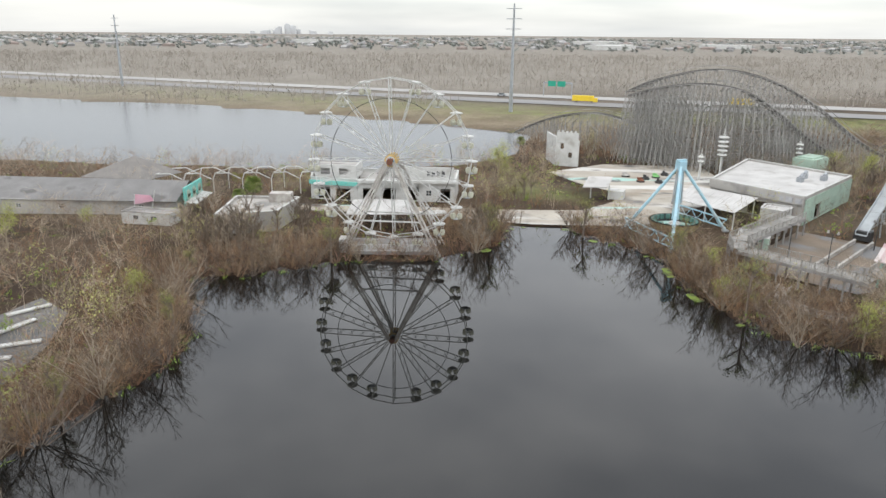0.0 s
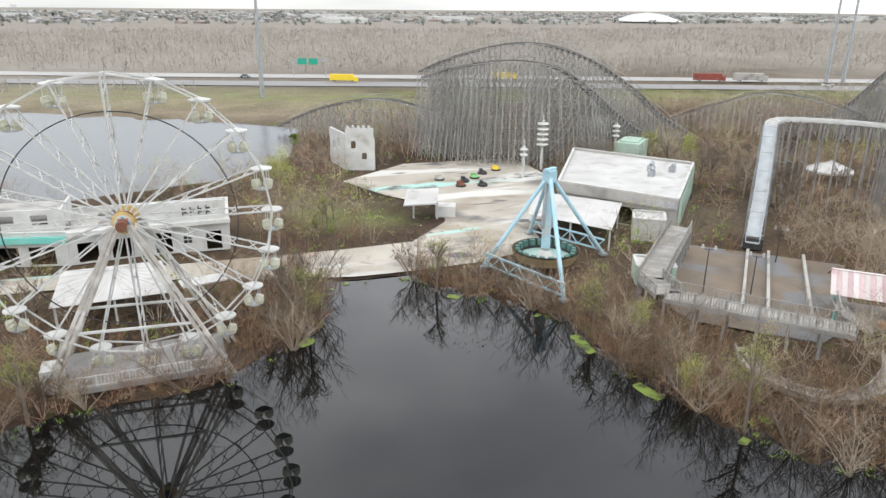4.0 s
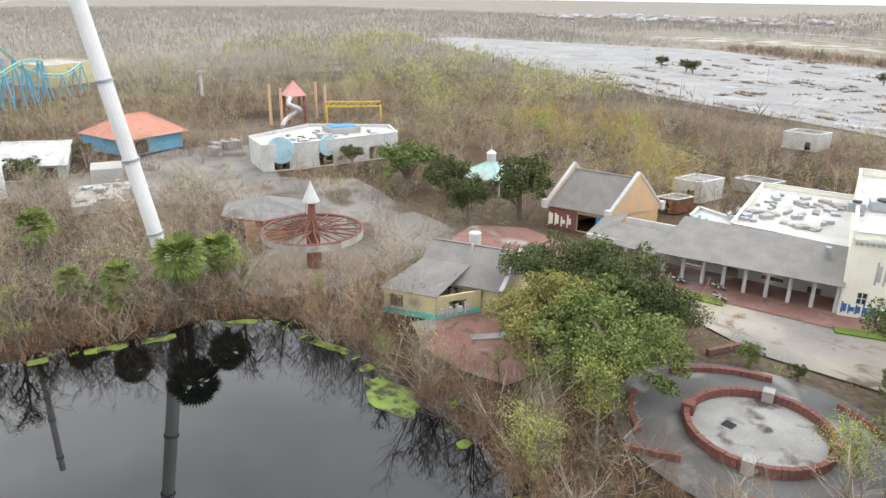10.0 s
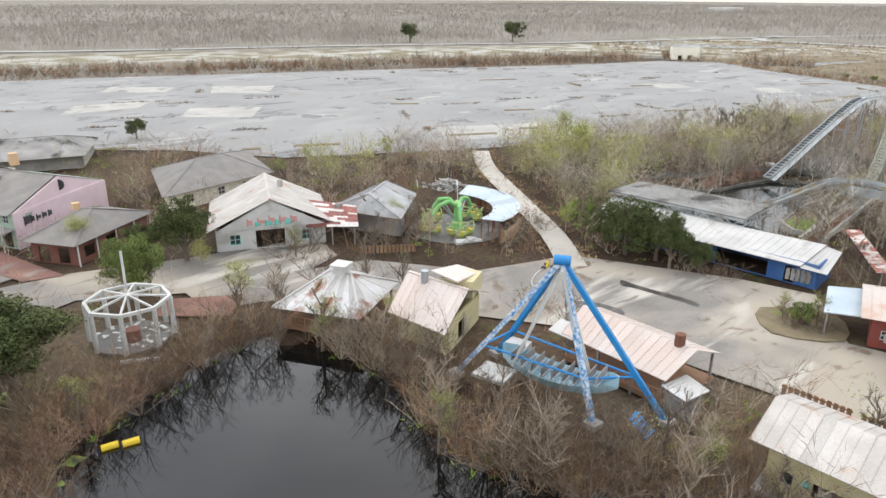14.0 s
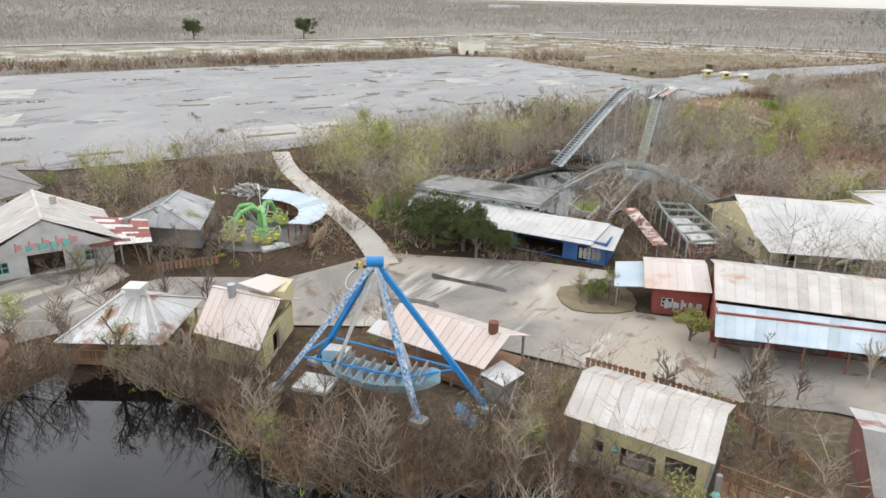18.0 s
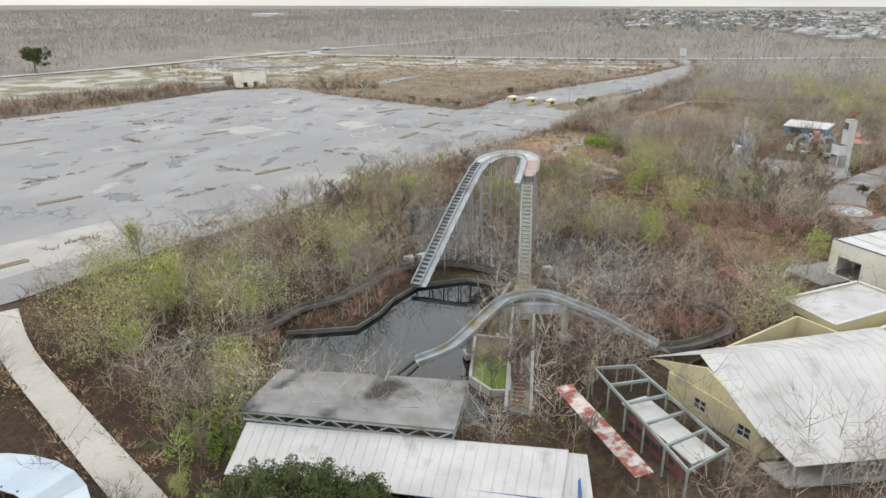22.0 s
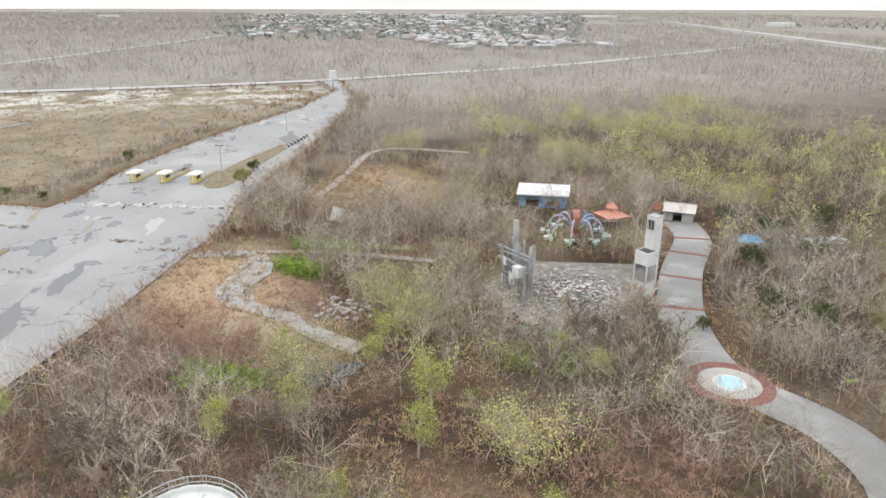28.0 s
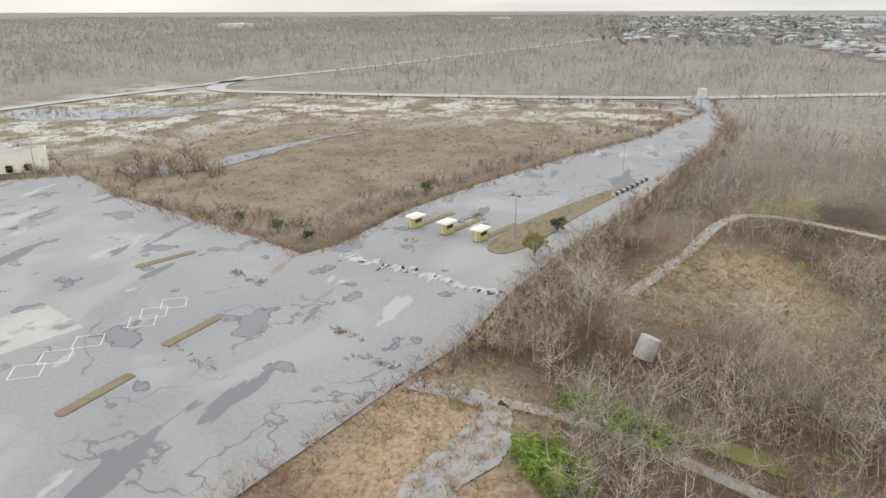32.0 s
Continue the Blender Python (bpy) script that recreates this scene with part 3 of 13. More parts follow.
NORTH_LAKE = [(-262, 352), (-236, 358), (-111, 322), (-62, 298), (-16, 270), (11, 254), (30, 238), (26, 222), (21, 200), (5, 182), (-24, 174), (-51, 176), (-90, 179), (-116, 184), (-180, 196), (-236, 240), (-262, 300)]
POND = [(-99.5, 6.5), (-101.5, -16), (-106, -20), (-113.5, -23), (-117, -14.5), (-122, -13), (-127, -12.5), (-133, -10.5), (-137, -4), (-136, 3), (-129, 0), (-118, 1.2), (-108, 2.4), (-104, 5), (-103.5, 8.5)]
LOT = [
    (420, -352), (227, -396), (158, -361), (53, -325), (-30, -284), (-85, -268), (-148, -241), (-206, -217), (-283, -180), (-342, -163), (-357, -137),
    (-340, -112), (-318, -64), (-307, -42), (-315, -37), (-343, -30), (-376, -16), (-412, 3), (-460, 32), (-525, 57), (-575, 53), (-575, 68), (-543, 66), (-501, 64),
    (-453, 55), (-403, 38), (-367, 27), (-347, 20), (-322, 10), (-296, 2), (-277, -1.4), (-260, -8.7), (-236, -18), (-204, -33.5), (-187, -38.5), (-172, -44),
    (-145, -55), (-129, -61), (-114, -65), (-95, -75), (-74, -86), (-60, -108), (-33, -131), (-5, -137), (43, -150), (125, -173), (214, -212), (420, -310)]
PLAZA_N = [(26, 171), (42, 182), (67, 180), (66, 164), (55, 139), (46, 131), (44, 124), (32, 121.5), (21, 121.6), (16, 122), (4.7, 125), (-4, 128.4), (-30, 131), (-30, 136), (-4, 134), (16, 132.5), (27, 132.5), (35, 140), (38, 148), (31, 158)]
STREET_W = [(-30, -32), (-52, -26), (-60, -14), (-69, -11), (-73, -10), (-82, 9), (-84, 17), (-74, 24), (-77, 37), (-76, 52), (-74, 62), (-66, 62), (-64, 44), (-60, 34), (-59, 22), (-57, 5), (-50, -6), (-38, -22), (-30, -25)]
STREET_S = [(60, -23), (31, -22), (20, -19), (6, -21), (-8, -33), (-20, -37), (-30, -31), (-34, -24), (-50, -30), (-52, -38), (-34, -42), (-22, -46), (-8, -47), (8, -36), (20, -30), (45, -26), (60, -28)]
STREET_S2 = [(-8, -46), (-17, -49), (-12, -62), (-10.5, -76), (-12, -88), (-16, -98), (-8, -106), (2, -100), (0, -80), (-6, -60)]
BRICK_S = [(64, -20), (58, -14), (46, -9), (40, -4), (34, 2), (32, -8), (40, -20), (30, -25), (44, -29), (60, -31), (66, -26)]
PATH_E = [(150, 40), (132, 37), (130, 20), (122, 4), (104, -8), (86, -13), (76, -18), (64, -20)]
TRACK = [(-110, -64), (-100, -52), (-88, -33), (-78, -17), (-70, -7)]
PATH_FAR = [(-256, 101), (-244, 96), (-230, 84), (-216, 74), (-204, 68), (-192, 65.5), (-178, 70), (-164, 66), (-150, 47)]
HIGHWAY = [(-1800, 1080), (-341, 520), (-167, 447), (-57, 400), (40, 362), (130, 330), (270, 275), (420, 215), (700, 110), (1200, -60), (2600, -520)]
FAR_ROAD = [(1500, -1200), (210, -632), (-5, -505), (-111, -424), (-270, -362), (-416, -292), (-526, -258), (-640, -216), (-800, -150), (-1500, 100)]
FAR_ROAD_B = [(-640, -232), (-566, -215), (-560, -150), (-563, -60), (-575, 40), (-600, 120), (-670, 300), (-900, 700)]
FIELD = [(-345, -140), (-318, -60), (-315, -45), (-345, -36), (-412, -4), (-500, 45), (-560, 40), (-556, -60), (-552, -170), (-520, -235), (-420, -270), (-370, -175)]


def ground_sheet():
    fine_x, fine_y = np.arange(-420, 321, 3.0), np.arange(-160, 261, 3.0)
    grow = np.array([8, 20, 36, 56, 80, 110, 150, 200, 260, 340, 450, 600, 800, 1100, 1500, 2100, 2900, 3900])
    xs = np.concatenate([-420 - grow[::-1], fine_x, 320 + grow])
    ys = np.concatenate([-160 - grow[::-1], fine_y, 260 + grow])
    X, Y = np.meshgrid(xs, ys)
    rng = np.random.default_rng(4)
    Z = -0.12 + rng.normal(0, 0.06, X.shape)
    for poly, deep in ((LAKE, 2.2), (NORTH_LAKE, 2.0), (POND, 1.8)):
        d = sdf(poly, X, Y)
        Z = Z - deep * np.clip((0.8 - d) / 4.5, 0, 1)
    # the levee along the highway
    Z = Z + 1.6 * np.exp(-(line_dist([(-700, 620), (-270, 425), (-50, 325), (40, 275), (120, 245)], X, Y) / 9) ** 2)
    straw = np.clip(1 - sdf(FIELD, X, Y) / 8, 0, 1) * 0.75
    straw = np.maximum(straw, np.clip(1.2 - line_dist([(-700, 620), (-270, 415), (-50, 318), (40, 268)], X, Y) / 40, 0, 1) * 0.8)
    straw = np.maximum(straw, np.clip(1.3 - line_dist([(-257, -2), (-240, 0), (-226, 4)], X, Y) / 14, 0, 1))
    straw = np.maximum(straw, np.clip(1.2 - line_dist([(-300, 30), (-320, 42), (-300, 48)], X, Y) / 16, 0, 1) * 0.8)
    green = np.clip(1.1 - line_dist([(-700, 640), (-270, 445), (-50, 345), (60, 292), (300, 240)], X, Y) / 34, 0, 1)
    green = np.maximum(green, np.clip(1 - line_dist([(-590, -225), (-540, -170)], X, Y) / 25, 0, 1))
    green = np.maximum(green, np.clip(1.2 - line_dist([(18, 150), (24, 146)], X, Y) / 7, 0, 1) * 0.8)
    green = np.maximum(green, np.clip(1 - line_dist([(330, 170), (600, 90), (900, 0)], X, Y) / 60, 0, 1) * 0.9)
    pale = np.clip(1.25 - line_dist([(-400, -215), (-500, -160), (-535, -60), (-525, 30)], X, Y) / 62, 0, 1)
    verge = np.clip(1.25 - line_dist([(300, -520), (-30, -400), (-180, -330), (-400, -240), (-560, -240)], X, Y) / 60, 0, 1)
    pale = np.maximum(pale, verge)
    straw, green = np.maximum(straw, verge * 0.9), np.maximum(green, verge * 0.45)
    tawny = np.clip(1.3 - line_dist([(-258, -2), (-246, -4), (-236, -8), (-240, 6)], X, Y) / 9, 0, 1)
    tawny = np.maximum(tawny, np.clip(1.2 - line_dist([(-286, 48), (-300, 48), (-318, 46)], X, Y) / 10, 0, 1) * 0.8)
    tawny = np.maximum(tawny, np.clip(1.1 - line_dist([(-178, 22), (-166, 34), (-158, 44)], X, Y) / 9, 0, 1) * 0.5)
    # outer ground greys with distance to match the haze-tinted far woods
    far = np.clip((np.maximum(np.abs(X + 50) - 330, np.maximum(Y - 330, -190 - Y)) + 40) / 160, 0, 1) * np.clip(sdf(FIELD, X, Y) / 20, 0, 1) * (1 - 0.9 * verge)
    # darker ground by the flooded woods, the lagoon bank and the sheds
    dark_zone = np.clip(1.3 - line_dist([(-96, -34), (-124, -30), (-150, -14), (-152, 14), (-132, 24), (-112, 16)], X, Y) / 22, 0, 1)
    dark_zone = np.maximum(dark_zone, np.clip(1.4 - line_dist([(-36, -8), (-38, 6), (-38, 18), (-44, 30)], X, Y) / 8, 0, 1))
    dark_zone = np.maximum(dark_zone, np.clip(1.2 - line_dist([(-62, -26), (-72, -34), (-84, -8), (-82, 10)], X, Y) / 14, 0, 1) * 0.9)
    dark_zone = np.maximum(dark_zone, np.clip(1.15 - sdf(LAKE, X, Y) / 9, 0, 1))
    n = len(xs)
    i = np.arange(len(ys) - 1)[:, None] * n + np.arange(n - 1)[None]
    i = i.ravel()
    F = np.concatenate([np.stack([i, i + 1, i + n + 1], 1), np.stack([i, i + n + 1, i + n], 1)])
    m = bpy.data.materials.new("ground")
    m.use_nodes = True
    nd, l = m.node_tree.nodes, m.node_tree.links
    b = nd["Principled BSDF"]
    b.inputs["Roughness"].default_value, b.inputs["Specular IOR Level"].default_value = 0.95, 0.1
    co = nd.new("ShaderNodeTexCoord")

    def tex(s, d=6):
        t = nd.new("ShaderNodeTexNoise")
        t.inputs["Scale"].default_value, t.inputs["Detail"].default_value = s, d
        l.new(co.outputs["Object"], t.inputs[0])
        return t.outputs[0]

    def rng_of(src, lo, hi, a=0.0, c=1.0):
        r = nd.new("ShaderNodeMapRange")
        for k, v in (("From Min", lo), ("From Max", hi), ("To Min", a), ("To Max", c)):
            r.inputs[k].default_value = v
        l.new(src, r.inputs[0])
        return r.outputs[0]

    def mix(fac, a, c, kind="MIX"):
        x = nd.new("ShaderNodeMixRGB")
        x.blend_type = kind
        for s, v in zip(x.inputs, (fac, a, c)):
            if isinstance(v, tuple):
                s.default_value = (*v, 1)
            elif isinstance(v, float):
                s.default_value = v
            else:
                l.new(v, s)
        return x.outputs[0]

    def zone(name):
        a = nd.new("ShaderNodeAttribute")
        a.attribute_name = name
        return a.outputs["Fac"]

    def times(a, c):
        x = nd.new("ShaderNodeMath")
        x.operation = "MULTIPLY"
        l.new(a, x.inputs[0])
        l.new(c, x.inputs[1])
        return x.outputs[0]

    col = mix(rng_of(tex(0.05), 0.4, 0.62), (0.050, 0.036, 0.026), (0.105, 0.073, 0.049))
    col = mix(rng_of(tex(0.018), 0.52, 0.64), col, (0.145, 0.115, 0.083))
    col = mix(times(zone("straw"), rng_of(tex(0.09), 0.25, 0.6, 0.4, 1.0)), col, (0.29, 0.245, 0.175))
    col = mix(times(zone("tawny"), rng_of(tex(0.12), 0.2, 0.55, 0.5, 1.0)), col, (0.33, 0.235, 0.155))
    col = mix(times(zone("green"), rng_of(tex(0.12), 0.35, 0.65, 0.2, 1.0)), col, (0.19, 0.21, 0.08))
    col = mix(times(zone("pale"), rng_of(tex(0.06), 0.45, 0.56)), col, (0.46, 0.45, 0.41))
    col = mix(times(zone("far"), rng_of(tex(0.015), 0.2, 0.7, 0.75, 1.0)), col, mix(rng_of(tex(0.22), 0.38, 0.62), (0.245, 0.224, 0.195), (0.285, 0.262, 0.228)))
    col = mix(times(zone("dark_zone"), rng_of(tex(0.10), 0.36, 0.60, 0.62, 1.0)), col, (0.046, 0.031, 0.022))
    col = mix(rng_of(tex(0.35), 0.58, 0.72, 0.0, 0.5), col, (0.10, 0.125, 0.035))
    col = mix(1.0, col, mix(rng_of(tex(1.6), 0.3, 0.7), (0.7, 0.7, 0.7), (1.25, 1.25, 1.25)), "MULTIPLY")
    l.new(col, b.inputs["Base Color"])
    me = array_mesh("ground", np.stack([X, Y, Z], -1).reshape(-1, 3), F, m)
    for name, val in (("straw", straw), ("green", green), ("pale", pale), ("far", far), ("tawny", tawny), ("dark_zone", dark_zone)):
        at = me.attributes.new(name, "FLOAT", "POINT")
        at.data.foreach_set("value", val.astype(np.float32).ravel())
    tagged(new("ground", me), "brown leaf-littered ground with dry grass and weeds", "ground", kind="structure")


ground_sheet()


def grown(poly, d):
    """A polygon pushed outward a little, so that its sheet tucks under the bank."""
    c = np.mean(poly, 0)
    return [tuple(np.array(p) + (np.array(p) - c) / np.linalg.norm(np.array(p) - c) * d) for p in poly]


solo("water", flat(grown(LAKE, 3.0), -0.25), WATER, "still dark lagoon mirroring the overcast sky", "water", kind="structure")
solo("water", flat(grown(NORTH_LAKE, 4.0), -0.6), WATER_PALE, "wide pale lake below the levee", "water", kind="structure")
solo("water", flat(grown(POND, 2.0), -0.45), POND_WATER, "dark flooded splashdown pond", "water", kind="structure")


def lot_material():
    m = mat("parking_lot_asphalt", (0.285, 0.28, 0.272), (0.245, 0.242, 0.238), 0.035, 0.85, 0, 0.1, 1.5, stain=(0.32, 0.312, 0.30), stain_at=0.57, stain_scale=0.05)
    nd, l = m.node_tree.nodes, m.node_tree.links
    b = nd["Principled BSDF"]
    src = b.inputs["Base Color"].links[0].from_socket
    co = nd.new("ShaderNodeTexCoord")

    def layer(src, scale, lo, hi, colour, detail=8, stretch=(1, 1, 1), rot=0.0, dist=0.0):
        mp = nd.new("ShaderNodeMapping")
        mp.inputs["Scale"].default_value, mp.inputs["Rotation"].default_value = stretch, (0, 0, rot)
        l.new(co.outputs["Object"], mp.inputs[0])
        t = nd.new("ShaderNodeTexNoise")
        t.inputs["Scale"].default_value, t.inputs["Detail"].default_value, t.inputs["Distortion"].default_value = scale, detail, dist
        l.new(mp.outputs[0], t.inputs[0])
        r = nd.new("ShaderNodeMapRange")
        r.inputs["From Min"].default_value, r.inputs["From Max"].default_value = lo, hi
        l.new(t.outputs[0], r.inputs[0])
        x = nd.new("ShaderNodeMixRGB")
        x.inputs[2].default_value = (*colour, 1)
        l.new(r.outputs[0], x.inputs[0])
        l.new(src, x.inputs[1])
        return x.outputs[0]

    def contour(src, scale, at, width, colour, mask_at, seed):
        """A thin wandering line where noise crosses a level: the dried rim of a pool or a sealed crack."""
        mp = nd.new("ShaderNodeMapping")
        mp.inputs["Location"].default_value = (seed, seed * 1.7, 0)
        l.new(co.outputs["Object"], mp.inputs[0])
        t, g = nd.new("ShaderNodeTexNoise"), nd.new("ShaderNodeTexNoise")
        t.inputs["Scale"].default_value, t.inputs["Detail"].default_value = scale, 5
        g.inputs["Scale"].default_value, g.inputs["Detail"].default_value = scale * 0.35, 3
        sub, ab, r, gate, both = (nd.new(k) for k in ("ShaderNodeMath", "ShaderNodeMath", "ShaderNodeMapRange", "ShaderNodeMapRange", "ShaderNodeMath"))
        sub.operation, ab.operation, both.operation = "SUBTRACT", "ABSOLUTE", "MULTIPLY"
        sub.inputs[1].default_value = at
        for k, v in (("From Min", width), ("From Max", width * 0.4), ("To Min", 0.0), ("To Max", 1.0)):
            r.inputs[k].default_value = v
        gate.inputs["From Min"].default_value, gate.inputs["From Max"].default_value = mask_at, mask_at + 0.04
        l.new(mp.outputs[0], t.inputs[0])
        l.new(mp.outputs[0], g.inputs[0])
        l.new(t.outputs[0], sub.inputs[0])
        l.new(sub.outputs[0], ab.inputs[0])
        l.new(ab.outputs[0], r.inputs[0])
        l.new(g.outputs[0], gate.inputs[0])
        l.new(r.outputs[0], both.inputs[0])
        l.new(gate.outputs[0], both.inputs[1])
        x = nd.new("ShaderNodeMixRGB")
        x.inputs[2].default_value = (*colour, 1)
        l.new(both.outputs[0], x.inputs[0])
        l.new(src, x.inputs[1])
        return x.outputs[0]

    # pale dust sheets, damp hollows with dark dried rims, sealed cracks, brown weeds along the joints
    src = layer(src, 0.045, 0.53, 0.64, (0.305, 0.30, 0.292), 7, (0.6, 1.0, 1.0), 0.45, 0.8)
    src = layer(src, 0.09, 0.645, 0.66, (0.36, 0.353, 0.34), 6, (0.4, 1.0, 1.0), 0.45)
    src = layer(src, 0.10, 0.63, 0.645, (0.20, 0.20, 0.20), 5)
    src = contour(src, 0.10, 0.63, 0.014, (0.135, 0.135, 0.14), 0.40, 0.0)
    src = contour(src, 0.06, 0.52, 0.008, (0.16, 0.16, 0.16), 0.53, 40.0)
    src = layer(src, 0.12, 0.64, 0.655, (0.17, 0.17, 0.17), 4, (0.25, 1.0, 1.0), 0.45)
    src = layer(src, 0.25, 0.66, 0.75, (0.24, 0.19, 0.12), 6, (0.15, 1.0, 1.0), 0.45)
    l.new(src, b.inputs["Base Color"])
    return m


def layered(m, layers):
    """Further stains over a surface: scale, low and high mark, colour."""
    nd, l = m.node_tree.nodes, m.node_tree.links
    b = nd["Principled BSDF"]
    src = b.inputs["Base Color"].links[0].from_socket
    co = nd.new("ShaderNodeTexCoord")
    for scale, lo, hi, colour, stretch, rot in layers:
        mp = nd.new("ShaderNodeMapping")
        mp.inputs["Scale"].default_value, mp.inputs["Rotation"].default_value = stretch, (0, 0, rot)
        l.new(co.outputs["Object"], mp.inputs[0])
        t = nd.new("ShaderNodeTexNoise")
        t.inputs["Scale"].default_value, t.inputs["Detail"].default_value, t.inputs["Distortion"].default_value = scale, 6, 0.6
        l.new(mp.outputs[0], t.inputs[0])
        r = nd.new("ShaderNodeMapRange")
        r.inputs["From Min"].default_value, r.inputs["From Max"].default_value = lo, hi
        l.new(t.outputs[0], r.inputs[0])
        x = nd.new("ShaderNodeMixRGB")
        x.inputs[2].default_value = (*colour, 1)
        l.new(r.outputs[0], x.inputs[0])
        l.new(src, x.inputs[1])
        src = x.outputs[0]
    l.new(src, b.inputs["Base Color"])


layered(STREET, [(0.05, 0.47, 0.58, (0.37, 0.325, 0.265), (1, 1, 1), 0), (0.10, 0.60, 0.66, (0.10, 0.095, 0.09), (0.4, 1, 1), 0.6), (0.30, 0.60, 0.68, (0.17, 0.125, 0.09), (1, 1, 1), 0), (0.2, 0.60, 0.68, (0.46, 0.43, 0.38), (0.3, 1, 1), 0.8), (0.9, 0.62, 0.70, (0.20, 0.18, 0.155), (0.2, 1, 1), 0.8)])
layered(MIDWAY, [(0.06, 0.50, 0.60, (0.30, 0.255, 0.20), (1, 1, 1), 0), (0.10, 0.53, 0.60, (0.58, 0.565, 0.53), (0.25, 1, 1), 0.9), (0.13, 0.62, 0.66, (0.36, 0.55, 0.50), (0.18, 1, 1), 0.9), (0.22, 0.58, 0.66, (0.13, 0.125, 0.12), (0.5, 1, 1), 0.4)])
layered(BRICK_PAVE, [(0.5, 0.58, 0.70, (0.13, 0.085, 0.06), (1, 1, 1), 0), (0.12, 0.62, 0.70, (0.24, 0.22, 0.20), (1, 1, 1), 0)])
LOT_MAT = lot_material()
solo("parking_lot", flat(LOT, 0.05), LOT_MAT, "vast cracked grey asphalt parking lot with dried puddles", "parking lot", kind="structure")
solo("pavement", flat(PLAZA_N, 0.06), MIDWAY, "pale stained concrete walkway and midway", "pavement", kind="structure")
solo("road", flat(STREET_W, 0.07), STREET, "dusty worn asphalt street between the sheds", "road", kind="structure")
solo("road", flat(STREET_S2, 0.03), STREET, "dusty side street behind the theatre", "road", kind="structure")
solo("road", flat(STREET_S, 0.05), STREET, "dusty park street before the theatre", "road", kind="structure")
solo("pavement", flat(BRICK_S, 0.09), BRICK_PAVE, "red brick paved forecourt", "pavement", kind="structure")
for ring in ([(-10.3, -72.6), (-13.2, -74.8), (-19.8, -50.4), (-21.2, -45.6), (-16.8, -46.6), (-13.0, -58.7)], [(43.9, -28.9), (43.8, -33.6), (29.1, -31.5), (19.1, -34.4), (12.2, -35.5), (8.0, -35.2), (11.5, -31.6), (17.9, -30.0), (27.5, -27.8), (37.0, -26.8)]):
    solo("pavement", flat(ring, 0.13), BRICK_PAVE, "dark red brick paving strewn with leaves", "pavement", kind="structure")
WET = mat("wet_tar", (0.075, 0.07, 0.064), (0.05, 0.046, 0.042), 0.4, 0.3, 0, 0.1, 4, stain=(0.12, 0.11, 0.095), stain_at=0.55, stain_scale=0.6)
for ring in ([(-70.9, -0.4), (-70.9, 1.6), (-71.3, 4.9), (-71.8, 7.6), (-71.5, 9.4), (-70.6, 9.7), (-70.6, 7.9), (-70.2, 4.7), (-69.8, 1.8), (-69.4, 0.6)], [(-61.1, -0.4), (-63.1, 1.2), (-63.7, 4.6), (-62.7, 5.5), (-61.6, 3.3), (-60.6, 1.1)]):
    solo("wet_patch", flat(ring_smooth(ring, 2), 0.085), WET, "dark wet tar patch in the worn street", "patch", "wet street patches", kind="structure")
YARD_B = [(47, 1.6), (42, 4.2), (37, 4.6), (32, 3.4), (31.4, -1.0), (36, -4.5), (41.6, -7.6), (44.4, -5.6), (46.2, -0.8)]
solo("pavement", flat(YARD_B, 0.12), BRICK_PAVE, "littered red brick yard beside the corner house", "pavement", kind="structure")
WORN = mat("worn_park_asphalt", (0.245, 0.225, 0.20), (0.15, 0.14, 0.128), 0.09, 0.85, 0, 0.2, 4, stain=(0.105, 0.08, 0.06), stain_at=0.53, stain_scale=0.12)
APRON = [(150, 44), (131, 60), (126, 46), (124, 24), (113, 17), (106, 4), (98, -4), (90, -9), (80, -8), (74, 8), (64, 10.5), (60, 4), (61, -8), (64, -22), (80, -24), (100, -29), (110, -19), (138, -30), (146, -14), (136, 6), (140, 26)]
solo("pavement", flat(ring_smooth(APRON, 2), 0.035), WORN, "worn grey asphalt strewn with leaves between the rides", "pavement", kind="structure")
solo("pavement", flat(ring_smooth([(106, 96), (107, 84), (96, 74), (85, 73), (80, 79), (88, 90), (97, 98)], 2), 0.035), mat("wet_asphalt", (0.085, 0.082, 0.08), (0.055, 0.052, 0.05), 0.15, 0.4, 0, 0.1, 3, stain=(0.10, 0.075, 0.055), stain_at=0.5, stain_scale=0.16), "dark wet asphalt yard by the yellow tower", "pavement", kind="structure")
solo("road", ribbon(smooth(PATH_E), 6, 0.06), WORN, "pale park walkway through bare brush", "road", kind="structure")
solo("road", ribbon(smooth(TRACK), 3.7, 0.10), mat("pale_sand", (0.50, 0.465, 0.41), (0.40, 0.375, 0.335), 0.12, 0.95, 0, 0.2, 4, stain=(0.33, 0.30, 0.26), stain_at=0.6, stain_scale=0.2), "sandy track to the parking lot", "road", kind="structure")
solo("road", ribbon(smooth(PATH_FAR), 7.6, 0.06), mat("grey_gravel_path", (0.27, 0.265, 0.255), (0.205, 0.20, 0.19), 0.12, 0.9, 0, 0.2, 4, stain=(0.34, 0.33, 0.31), stain_at=0.56, stain_scale=0.15), "grey service path with brick bands", "road", kind="structure")
for off, wide, paint in ((-13, 18, mat("worn_highway", (0.27, 0.265, 0.26), (0.22, 0.215, 0.21), 0.03, 0.9, 0, 0, 1)), (19, 17, ROAD)):
    solo("road", ribbon([(x + off * 0.35, y + off * 0.94) for x, y in HIGHWAY], wide, 0.16), paint, "concrete highway carriageway", "road", kind="structure")
